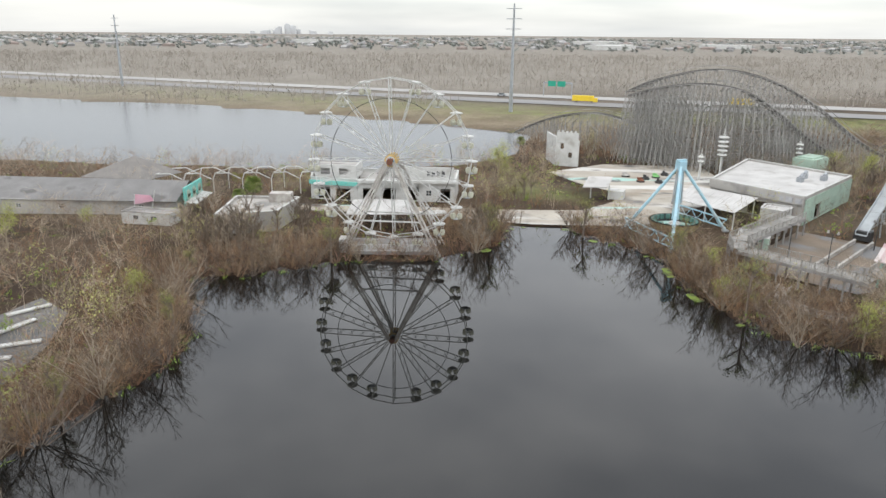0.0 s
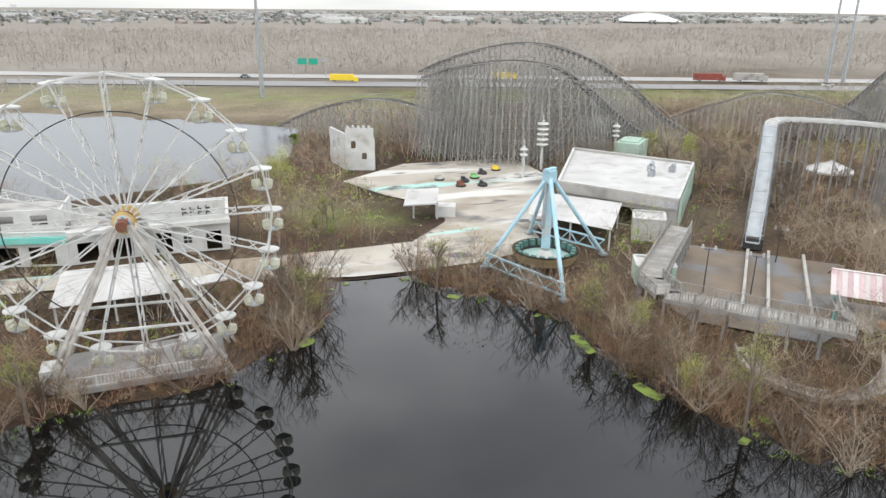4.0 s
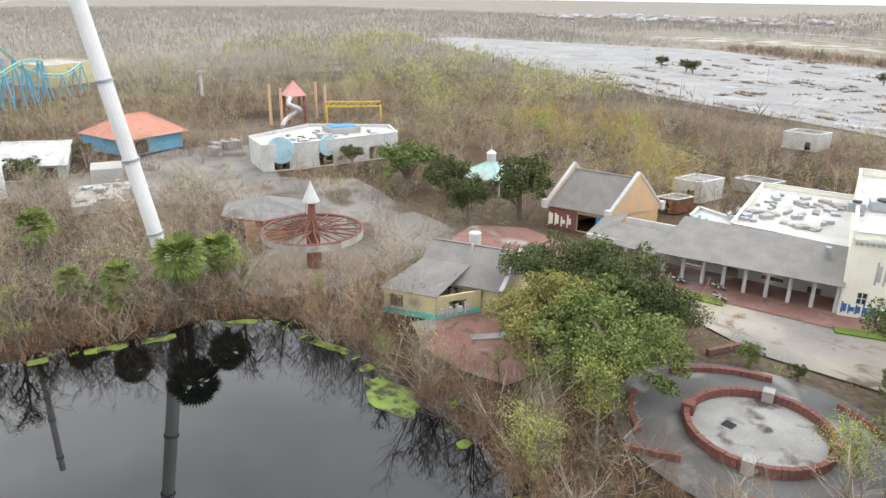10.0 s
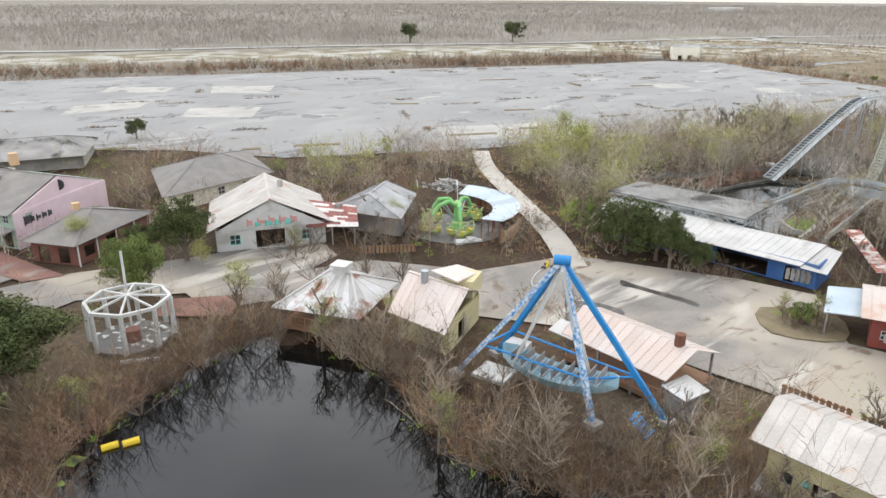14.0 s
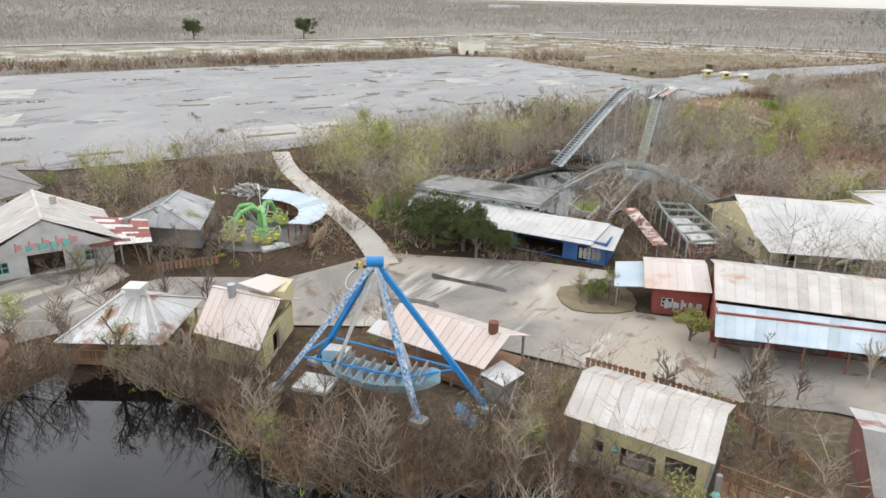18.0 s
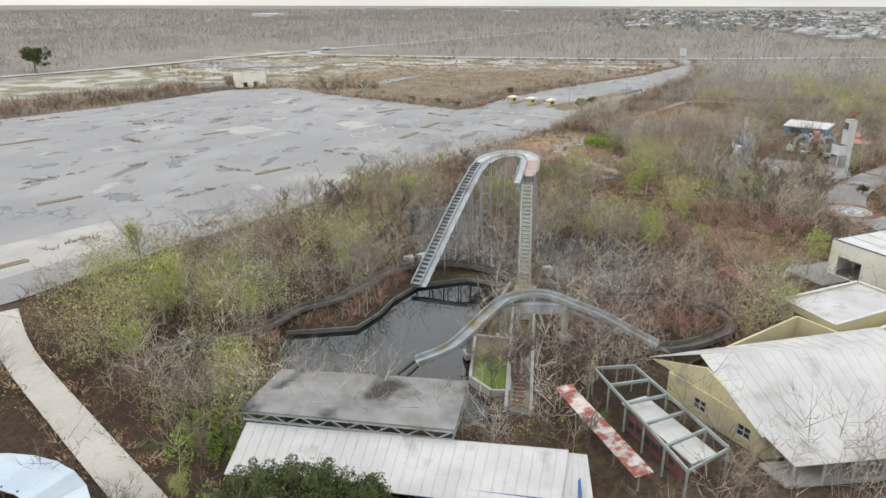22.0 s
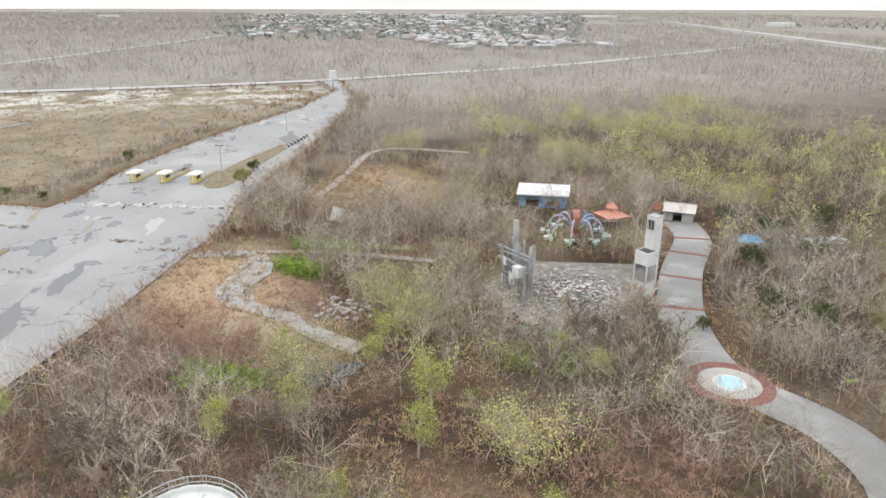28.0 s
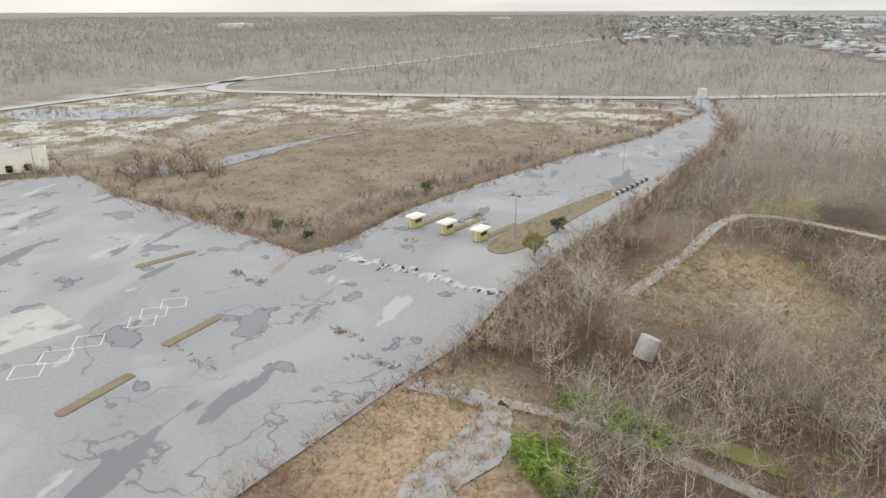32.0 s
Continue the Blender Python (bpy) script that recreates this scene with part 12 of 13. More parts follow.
def shrub(stems, limbs, twigs, w, lean=0.75):
    """Many stems fanning out from one foot, each with limbs and fine twigs."""
    t = Slivers()
    for s in range(stems):
        a = RNG.uniform(0, 6.28)
        k = RNG.uniform(0.05, 1.0) * lean
        d = np.array([math.cos(a) * k, math.sin(a) * k, 1.0])
        d = d / np.linalg.norm(d) * RNG.uniform(0.65, 1.0)
        foot = np.array([math.cos(a), math.sin(a), 0]) * RNG.uniform(0, 0.08)
        kink = foot + d * 0.45
        d = d * 0.55 + np.array([math.cos(a), math.sin(a), 0]) * RNG.uniform(-0.08, 0.22) + d * 0.45
        t.add(foot, kink + (kink - foot) * 0.3, w)
        t.add(kink, foot + d, w * 0.75)
        for i in range(limbs):
            p = foot + d * RNG.uniform(0.2, 0.9)
            e = turn(d, 0.45) * RNG.uniform(0.18, 0.42)
            t.add(p, p + e, w * 0.5)
            for j in range(twigs):
                c = p + e * RNG.uniform(0.2, 1.0)
                t.add(c, c + turn(e / np.linalg.norm(e), 0.5) * RNG.uniform(0.08, 0.2), w * 0.3)
    return t.done()


def tuft(n, w):
    t = Slivers()
    for i in range(n):
        a, k = RNG.uniform(0, 6.28), RNG.uniform(0.1, 0.9)
        p = np.array([RNG.normal(0, 0.35), RNG.normal(0, 0.35), 0])
        t.add(p, p + np.array([math.cos(a) * k, math.sin(a) * k, RNG.uniform(0.5, 1.0)]), w)
    return t.done()


def leaves(n, size, spread, lo, hi):
    """Only small leaves, scattered in a few loose sprays."""
    t = Slivers()
    for g in range(max(1, n // 8)):
        z = RNG.uniform(lo, hi)
        r = spread * math.sqrt(RNG.uniform()) * (1 - abs((z - lo) / (hi - lo) - 0.45) ** 2)
        a = RNG.uniform(0, 6.28)
        c = np.array([r * math.cos(a), r * math.sin(a), z])
        for i in range(8):
            p = c + RNG.normal(0, 0.07, 3)
            t.add(p, p + RNG.normal(0, size, 3), size * 1.2)
    return t.done()


def wood_clump(n, w):
    """A stand of far trees: stems and crowns closing into one uneven screen."""
    t = Slivers()
    for i in range(n):
        x, y = RNG.uniform(-1, 1, 2)
        h = RNG.uniform(0.6, 1.0)
        p = np.array([x, y, 0])
        t.add(p, p + np.array([RNG.normal(0, 0.10), RNG.normal(0, 0.10), h]), w)
        for k in range(3):
            q = p + np.array([RNG.normal(0, 0.05), RNG.normal(0, 0.05), h * RNG.uniform(0.2, 0.7)])
            t.add(q, q + np.array([RNG.normal(0, 0.20), RNG.normal(0, 0.20), h * RNG.uniform(0.2, 0.4)]), w * 0.8)
    return t.done()


def scatter(name, label, category, XY, heights, templates, material, z=-0.12, width=1.0):
    """Many plants as one mesh: a template for each, turned, scaled and set down."""
    Vs, Fs, Ts, k = [], [], [], 0
    which = RNG.integers(0, len(templates), len(XY))
    for t, (V, F) in enumerate(templates):
        sel = np.where(which == t)[0]
        if not len(sel):
            continue
        a = RNG.uniform(0, 6.28, len(sel))
        h = heights[sel]
        w = h * width * RNG.uniform(0.8, 1.25, len(sel))
        c, s = np.cos(a) * w, np.sin(a) * w
        P = np.empty((len(sel), len(V), 3), np.float32)
        P[..., 0] = c[:, None] * V[None, :, 0] - s[:, None] * V[None, :, 1] + XY[sel, 0, None]
        P[..., 1] = s[:, None] * V[None, :, 0] + c[:, None] * V[None, :, 1] + XY[sel, 1, None]
        P[..., 2] = h[:, None] * V[None, :, 2] + z
        Vs.append(P.reshape(-1, 3))
        Fs.append((F[None] + (np.arange(len(sel)) * len(V))[:, None, None] + k).reshape(-1, 3))
        Ts.append(np.repeat(RNG.uniform(0, 1, len(sel)), len(V)))
        k += len(sel) * len(V)
    if not Vs:
        return None
    me = array_mesh(name, np.concatenate(Vs), np.concatenate(Fs), material, np.concatenate(Ts))
    return tagged(new(name, me), label, category, kind="stuff")


def sample(n, x0, x1, y0, y1, grow=0.0, keep=None):
    X, Y = RNG.uniform(x0, x1, n), RNG.uniform(y0, y1, n)
    if keep is not None:
        ok = keep(X, Y)
        X, Y = X[ok], Y[ok]
    ok = allowed(X, Y, grow)
    return np.stack([X[ok], Y[ok]], 1)


def clump(X, Y, scale, at, seed):
    """Whether a place lies in a clump, by smooth noise."""
    v = np.array([noise.noise((x / scale, y / scale, seed)) for x, y in zip(X, Y)])
    return v > at


def band(d0, d1, poly=LAKE):
    return lambda X, Y: (lambda s: (s > d0) & (s < d1))(sdf(poly, X, Y))


# clearings in which little grows
OPEN = [([(-257, 0), (-240, 0), (-226, 4), (-214, 12)], 15), ([(-300, 30), (-320, 42), (-300, 48)], 12), ([(-186, 24), (-170, 34), (-160, 46)], 13), ([(14, 150), (26, 146)], 8), ([(-70, 8), (-66, 2)], 4), ([(-104, -44), (-92, -38)], 5)]


def wild(X, Y):
    ok = sdf(FIELD, X, Y) > 4
    for ln, d in OPEN:
        ok &= line_dist(ln, X, Y) > d
    return ok


def dry(XY, left=0.0):
    """Leaves out what would stand in the flooded woods, but for a share."""
    wet = np.zeros(len(XY), bool)
    for poly in FLOOD:
        wet |= sdf(poly, XY[:, 0], XY[:, 1]) < 0
    return XY[~wet | (RNG.uniform(size=len(XY)) < left)]


def tall(n, lo, hi):
    return lo + (hi - lo) * RNG.beta(1.6, 2.2, n)


SAPLINGS = [sapling(10, 4, 0.0135, 0.40) for i in range(10)]
THIN = [sapling(8, 3, 0.018, 0.42) for i in range(8)]
SHRUBS = [shrub(6, 7, 3, 0.0105, 0.8) for i in range(8)]
BRUSH = [shrub(6, 2, 1, 0.045, 1.6) for i in range(8)]
TUFT = [tuft(7, 0.16) for i in range(6)]
SMALL = [shrub(6, 4, 1, 0.017, 0.9) for i in range(8)]
BUDS = [leaves(168, 0.0165, 0.36, 0.26, 1.0) for i in range(8)]
DENSE = [shrub(7, 4, 2, 0.027, 1.1) for i in range(6)]
HEDGE = [shrub(6, 4, 1, 0.055, 0.8) for i in range(6)]
STANDS = [wood_clump(5, 0.046) for i in range(8)]


def on_bank(n, d0, d1):
    X, Y = RNG.uniform(-75, 95, n), RNG.uniform(-40, 140, n)
    s = sdf(LAKE, X, Y)
    ok = (s > d0) & (s < d1)
    X, Y = X[ok], Y[ok]
    for f, g in KEEP_OUT[3:]:
        ok = sdf(f, X, Y) > g + 0.6
        X, Y = X[ok], Y[ok]
    return np.stack([X, Y], 1)


bank = np.concatenate([on_bank(9500, 0.2, 13), on_bank(15000, 0.1, 2.6)])
GREY_TWIG = mat("grey_brown_twigs", (0.338, 0.257, 0.175), (0.243, 0.182, 0.122), 0.08, 0.95, 0, 0, 0.3, attr=0.5, spec=0.1)
scatter("bank_shrubs", "tangled leafless red-brown shrubs along the lagoon bank", "shrubs", bank[::3], tall(len(bank[::3]), 1.4, 4.0), SHRUBS, TWIG_RED, z=-0.3, width=1.15)
scatter("bank_shrubs", "russet leafless many-stemmed willows along the lagoon bank", "shrubs", bank[1::3], tall(len(bank[1::3]), 2.4, 7.0), SHRUBS, WILLOW, z=-0.3, width=0.9)
scatter("bank_shrubs", "grey-tan leafless shrubs leaning over the lagoon", "shrubs", bank[2::3], tall(len(bank[2::3]), 2.6, 6.4), SHRUBS, GREY_TWIG, z=-0.3, width=0.9)
fringe = on_bank(9000, 0.3, 5.0)
scatter("bank_brush", "low red-brown brush at the lagoon's edge", "shrubs", fringe, tall(len(fringe), 0.8, 2.4), BRUSH, TWIG_RED, z=-0.3)
# taller leafless trees standing singly: place, reach, count, least and greatest height
GROVES = [(-31, 106, 5, 8, 6.5, 9), (-40, 107, 6, 6, 6, 9), (15, 150, 4, 3, 4, 6), (-34, 112, 11, 12, 6, 9), (-24, 117, 6, 5, 5, 8), (9, 114, 6, 7, 5, 8), (-12, 100, 5, 5, 3.5, 5), (90, 150, 10, 6, 7, 10), (102, 132, 12, 8, 7, 10), (66, 28, 9, 10, 5, 8), (58, 52, 12, 12, 5, 8), (74, 44, 10, 8, 5, 8),
          (-170, -40, 11, 9, 7, 11), (-160, -26, 8, 6, 7, 10), (-106, 4, 5, 4, 6, 9), (-134, 20, 8, 4, 6, 9), (-157, 31, 10, 6, 6, 9), (-188, -8, 10, 7, 7, 10), (-107, -15, 5, 4, 6, 9), (-116, 19, 5, 2, 5, 7), (-200, 56, 9, 11, 8, 11),
          (-193, 46, 6, 6, 7, 10), (-244, 123, 12, 7, 8, 11), (-223, 106, 12, 8, 8, 11), (110, 112, 14, 9, 6, 9), (86, 98, 9, 6, 5, 8), (-88, 26, 5, 4, 5, 8), (-62, 34, 5, 4, 5, 8)]
for cx, cy, r_, n, lo, hi in GROVES:
    spots = sample(n * 4, cx - r_, cx + r_, cy - r_, cy + r_, 0.8, lambda X, Y: sdf(LAKE, X, Y) > 0.5)[:n]
    for (x, y), h in zip(spots, tall(len(spots), lo, hi)):
        plant("bare", x, y, h / 5.2, int(abs(x * 7 + y * 3)) % 8 + 1)
park = sample(23000, -200, 205, -135, 238, 1.0, lambda X, Y: (sdf(LAKE, X, Y) > 1.0) & wild(X, Y) & clump(X, Y, 26, -0.22, 3.0))
park = dry(park, 0.9)
scatter("bare_saplings", "leafless grey-brown saplings crowding the abandoned park", "trees", park[::3], tall(len(park[::3]), 3.5, 8.5), SAPLINGS, TWIG)
scatter("bare_saplings", "leafless reddish-brown saplings crowding the abandoned park", "trees", park[1::6], tall(len(park[1::6]), 3.0, 7.0), SAPLINGS, TWIG_RED)
scatter("bare_saplings", "pale grey slender saplings in the overgrown park", "trees", park[4::6], tall(len(park[4::6]), 3.5, 8.5), SAPLINGS, BARK_PALE)
scatter("bare_shrubs", "sprawling leafless shrubs between the rides", "shrubs", park[2::6], tall(len(park[2::6]), 2.5, 6.0), SMALL, TWIG)
scatter("bare_shrubs", "reddish leafless shrubs between the rides", "shrubs", park[5::6], tall(len(park[5::6]), 2.2, 5.5), SMALL, TWIG_RED)
mid = sample(2600, 52, 118, -8, 112, 0.6, lambda X, Y: (sdf(LAKE, X, Y) > 1.5) & (sdf(APRON, X, Y) > -3) & clump(X, Y, 18, -0.3, 51.0))
mid = dry(mid, 1.0)
scatter("bare_saplings", "tall pale leafless saplings crowding round the masts", "trees", mid[::2], tall(len(mid[::2]), 4.5, 9.0), SAPLINGS, BARK_PALE)
scatter("bare_saplings", "tall tan leafless saplings crowding round the masts", "trees", mid[1::2], tall(len(mid[1::2]), 4.0, 8.0), SAPLINGS, TWIG)
west = np.concatenate([sample(9000, -480, -200, -160, 260, 1.5, lambda X, Y: wild(X, Y) & clump(X, Y, 30, -0.18, 4.0)), sample(4000, 205, 420, -170, 260, 1.5)])
scatter("bare_woods", "leafless grey-brown woodland behind the rides", "trees", west, tall(len(west), 4.0, 9.5), THIN, GROVE_TWIG)
grove = sample(8500, -320, -90, -75, 110, 1.2, lambda X, Y: wild(X, Y) & clump(X, Y, 20, -0.25, 6.0))
grove = dry(grove, 1.0)
scatter("bare_grove", "tall slender pale-stemmed leafless trees", "trees", grove[::2], tall(len(grove[::2]), 5.5, 10.5), SAPLINGS, GROVE_TWIG)
scatter("bare_grove", "tall slender brown leafless trees", "trees", grove[1::2], tall(len(grove[1::2]), 4.5, 9.0), SAPLINGS, GROVE_TWIG)
def near_line(ln, d):
    return lambda X, Y: line_dist(ln, X, Y) < d * RNG.uniform(0.4, 1.0, X.shape)


RED_AT = [([(-232, -14), (-224, -10), (-216, -8)], 9), ([(-222, 0), (-212, -14)], 7), ([(-108, -25), (-115, -21), (-122, -16.6), (-134, -14)], 4), ([(-126, 14), (-128, 24)], 6), ([(-228, -6), (-214, 2), (-206, 8)], 10), ([(-300, -3), (-262, -7), (-236, -14), (-204, -29), (-176, -38)], 6), ([(-236, 12), (-228, 22), (-220, 28)], 8), ([(-140, 26), (-128, 32)], 9), ([(-187, 22), (-175, 30), (-163, 42)], 13), ([(-196, -16), (-206, -14), (-214, -4)], 12), ([(-178, 48), (-186, 38)], 8), ([(-20, 97), (-4, 101), (5, 106)], 4), ([(50, 67), (58, 64)], 5), ([(-20, -14), (-8, -8)], 5)]
red = np.concatenate([sample(int(60 * d), min(p[0] for p in ln) - d, max(p[0] for p in ln) + d, min(p[1] for p in ln) - d, max(p[1] for p in ln) + d, 0.3, near_line(ln, d)) for ln, d in RED_AT])
scatter("red_brush", "thick red-brown leafless brush", "shrubs", red, tall(len(red), 1.0, 2.8), DENSE, RED_BRUSH, width=1.2)
LUSH_AT = [([(-212, -4), (-208, 3)], 4), ([(-262, 16), (-256, 24)], 4), ([(-250, 12), (-246, 16)], 4), ([(-205, 40), (-200, 46)], 4), ([(-96, -14), (-90, -20)], 5)]
lush = np.concatenate([sample(int(110 * d), min(p[0] for p in ln) - d, max(p[0] for p in ln) + d, min(p[1] for p in ln) - d, max(p[1] for p in ln) + d, 0.3, near_line(ln, d)) for ln, d in LUSH_AT])
scatter("green_scrub", "fresh green brambles", "shrubs", lush, tall(len(lush), 1.0, 2.8), [leaves(40, 0.085, 0.6, 0.1, 1.0) for i in range(4)], WEED)
vines = sample(9000, -330, 120, -120, 200, 0.3, lambda X, Y: clump(X, Y, 9, 0.22, 15.0) & wild(X, Y))
vines = dry(vines, 0)
scatter("green_scrub", "low green evergreen scrub and vines", "shrubs", vines, tall(len(vines), 0.8, 2.6), [leaves(40, 0.085, 0.6, 0.1, 1.0) for i in range(5)], WEED)
thick = sample(5200, -335, -150, -70, 120, 1.0, wild)
thick = dry(thick, 0.08)
scatter("bare_shrubs", "dense brown leafless thicket of shrubs", "shrubs", thick[::2], tall(len(thick[::2]), 2.0, 5.5), SMALL, TWIG_RED)
scatter("bare_shrubs", "dense russet leafless thicket of shrubs", "shrubs", thick[1::2], tall(len(thick[1::2]), 2.0, 5.0), SMALL, RED_BRUSH)
brush = sample(7000, -330, 230, -135, 238, 0.2, lambda X, Y: sdf(FIELD, X, Y) > 1)
brush = dry(brush, 0.0)
scatter("brush", "low dead dark brush and brambles", "shrubs", brush[::2], tall(len(brush[::2]), 0.6, 2.2), BRUSH, BRAMBLE)
scatter("brush", "low reddish dead brush", "shrubs", brush[1::2], tall(len(brush[1::2]), 0.6, 2.0), BRUSH, TWIG_RED)
straw = sample(26000, -330, 240, -135, 260, 0.0, lambda X, Y: clump(X, Y, 22, 0.0, 8.0))
straw = dry(straw, 0)
scatter("dry_grass", "patches of pale dry grass", "grass", straw, RNG.uniform(0.25, 0.7, len(straw)), TUFT, STRAW, width=1.2)
weeds = sample(14000, -330, 240, -135, 200, 0.0, lambda X, Y: clump(X, Y, 10, 0.14, 5.0))
weeds = dry(weeds, 0)
scatter("green_weeds", "fresh green weeds and vines", "weeds", weeds, RNG.uniform(0.25, 0.7, len(weeds)), TUFT, WEED, width=1.5)
rim = on_bank(14000, -0.6, 0.9)
rim = rim[clump(rim[:, 0], rim[:, 1], 7, -0.05, 2.0)]
scatter("shore_weeds", "bright green weeds at the water's edge", "weeds", rim, RNG.uniform(0.2, 0.5, len(rim)), TUFT, WEED, z=-0.22, width=1.6)
BUD_AT = [(-330, 150, 50), (-300, 112, 30), (-375, 190, 50), (-275, 170, 40), (90, -80, 28), (60, -75, 18), (122, -72, 24), (30, -82, 14), (150, -100, 36), (200, -60, 40), (-120, -34, 22), (-92, -24, 12), (-145, -36, 16), (-210, 40, 34), (-250, 70, 34), (-170, 8, 16), (-290, 60, 30), (15, 144, 9), (98, 170, 9), (150, 70, 20), (190, 0, 40), (260, -20, 60), (300, -60, 60), (60, 66, 9), (-40, 75, 8), (36, 4, 7), (-62, 78, 14), (-30, 150, 9), (-130, 60, 14), (140, 150, 20), (60, 230, 30), (-60, 30, 6), (110, 90, 9)]


def budding_places(n):
    out = [sample(int(n * r / 16), cx - r, cx + r, cy - r, cy + r, 1.0, lambda X, Y, cx=cx, cy=cy, r=r: (np.hypot(X - cx, Y - cy) < r * RNG.uniform(0.2, 1.0, X.shape)) & (sdf(LAKE, X, Y) > 0.5)) for cx, cy, r in BUD_AT]
    return np.concatenate(out)


budding = np.concatenate([budding_places(72), sample(3600, -330, 300, -140, 220, 1.0, lambda X, Y: (sdf(LAKE, X, Y) > 1) & wild(X, Y) & clump(X, Y, 16, 0.2, 12.0))])
scatter("budding_trees", "saplings coming into yellow-green bud", "trees", budding, tall(len(budding), 3.5, 8.5), BUDS, BUD)
scatter("budding_trees", "slender brown stems of the budding saplings", "trees", budding, RNG.uniform(3.5, 8.0, len(budding)), THIN, TWIG)
FRESH = [(-369, 105, 9), (-311, 97, 7), (-377, 132, 8), (-361, 142, 9), (-369, 158, 8), (-340, 158, 8), (-327, 172, 8), (-405, 200, 8), (-322, 105, 8), (-263, 122, 6), (-348, 57, 7), (-176, -36, 6), (-140, -23, 4), (-153, -25, 3), (-146, -30, 4), (-172, -22, 5), (-174, -4, 4), (-224, 27, 7), (-216, 29, 6), (-207, 11, 5), (-122, -46, 6), (-118, -38, 6), (-112, -44, 5), (-102, -44, 4), (-115, -30, 4), (-96, -20, 3), (-183, 32, 4), (-130, 40, 6), (-161, 22, 4), (-119, -58, 6), (-72, -63, 5), (-99, -90, 4)]
fresh = np.concatenate([sample(int(r * (4.5 if cx < -250 else 4.2)), cx - r, cx + r, cy - r, cy + r, 0.8) for cx, cy, r in FRESH])
fresh_h = tall(len(fresh), 4.5, 9.0)
scatter("budding_trees", "trees in bright fresh yellow-green leaf", "trees", fresh, fresh_h, [leaves(200, 0.0165, 0.34, 0.26, 1.0) for i in range(6)], BUD)
scatter("budding_trees", "pale slender stems under fresh leaf", "trees", fresh, fresh_h, THIN, BARK_PALE)
GOLD = [(107, -87, 7), (97, -104, 6), (69, -75, 6), (51, -56, 4), (112, -96, 6), (84, -92, 5), (60, -66, 4), (90, -80, 4)]
gold = np.concatenate([sample(int(r_ * 4), cx - r_, cx + r_, cy - r_, cy + r_, 0.8) for cx, cy, r_ in GOLD])
gold_h = tall(len(gold), 4.0, 8.5)
scatter("budding_trees", "saplings in golden yellow bud", "trees", gold, gold_h, [leaves(200, 0.018, 0.30, 0.22, 1.0) for i in range(5)], mat("golden_buds", (0.46, 0.38, 0.09), (0.42, 0.30, 0.09), 0.06, 0.9, 0, 0, 0.5, attr=0.35, spec=0.1))
scatter("budding_trees", "brown stems of the golden saplings", "trees", gold, gold_h, THIN, TWIG)
tops = np.concatenate([sample(520, 205, 430, -300, -120, 1.5, lambda X, Y: clump(X, Y, 34, -0.12, 41.0)), sample(260, 120, 205, -175, -80, 1.5, lambda X, Y: clump(X, Y, 20, 0.0, 43.0)), sample(500, -420, -230, 90, 230, 1.5, lambda X, Y: clump(X, Y, 26, 0.0, 44.0))])
tops_h = tall(len(tops), 6.0, 12.0)
scatter("budding_trees", "tall woodland trees in pale yellow-green bud", "trees", tops, tops_h, [leaves(96, 0.026, 0.34, 0.3, 1.0) for i in range(6)], BUD)
scatter("budding_trees", "brown stems of the tall budding woodland", "trees", tops, tops_h, THIN, TWIG)
far = np.concatenate([
    sample(9000, -1500, -430, -700, 900, 6.0, lambda X, Y: (sdf(FIELD, X, Y) > 6)),
    sample(4400, -430, 420, -800, -150, 5.0, lambda X, Y: sdf(FIELD, X, Y) > 6),
    sample(1600, -430, 420, -470, -270, 5.0, lambda X, Y: sdf(FIELD, X, Y) > 6),
    sample(4600, -900, 900, 330, 950, 6.0, lambda X, Y: line_dist(HIGHWAY, X, Y) > 30),
    sample(8000, 380, 1500, -900, 330, 6.0)])
verge = line_dist([(300, -520), (-30, -400), (-180, -330), (-400, -240), (-560, -235)], far[:, 0], far[:, 1])
far = far[verge > 42]
low_ = np.clip((verge[verge > 42] - 60) / 70, 0.4, 1.0) * RNG.uniform(5.0, 9.0, len(far))
scatter("far_woods", "distant leafless woodland tinted grey with painted haze", "trees", far, low_, STANDS, FAR_WOOD_HAZED, width=1.3)
deep = np.concatenate([sample(4500, -2600, 500, -2000, -650, 10.0), sample(2500, -3000, -1400, -700, 60, 10.0), sample(1500, -3000, -1300, 900, 2000, 10.0)])
scatter("far_woods", "woodland closing the far distance, tinted grey with painted haze", "trees", deep, RNG.uniform(7.0, 12.0, len(deep)), STANDS, FAR_WOOD_HAZED, width=2.4)
field = sample(9000, -580, -300, -280, 60, 0.0, lambda X, Y: sdf(FIELD, X, Y) < 0)
scatter("dry_grass", "dead marsh grass in the open field", "grass", field, RNG.uniform(0.4, 1.1, len(field)), TUFT, STRAW, width=1.6)
hedge = sample(9000, -580, -300, -280, 60, 0.5, lambda X, Y: (sdf(FIELD, X, Y) < 0) & (sdf(FIELD, X, Y) > -13) & clump(X, Y, 14, -0.05, 31.0))
scatter("field_brush", "dark bare bushes along the rim of the field", "shrubs", hedge, tall(len(hedge), 0.8, 3.4), HEDGE, TWIG_RED)
border = sample(14000, -420, -290, -160, 60, 0.3, lambda X, Y: (sdf(FIELD, X, Y) < 1) & (sdf(FIELD, X, Y) > -7) & (sdf(LOT, X, Y) < 16))
scatter("field_brush", "tan leafless scrub between the field and the parking lot", "shrubs", border[:900], tall(len(border[:900]), 0.8, 3.0), HEDGE, GROVE_TWIG)
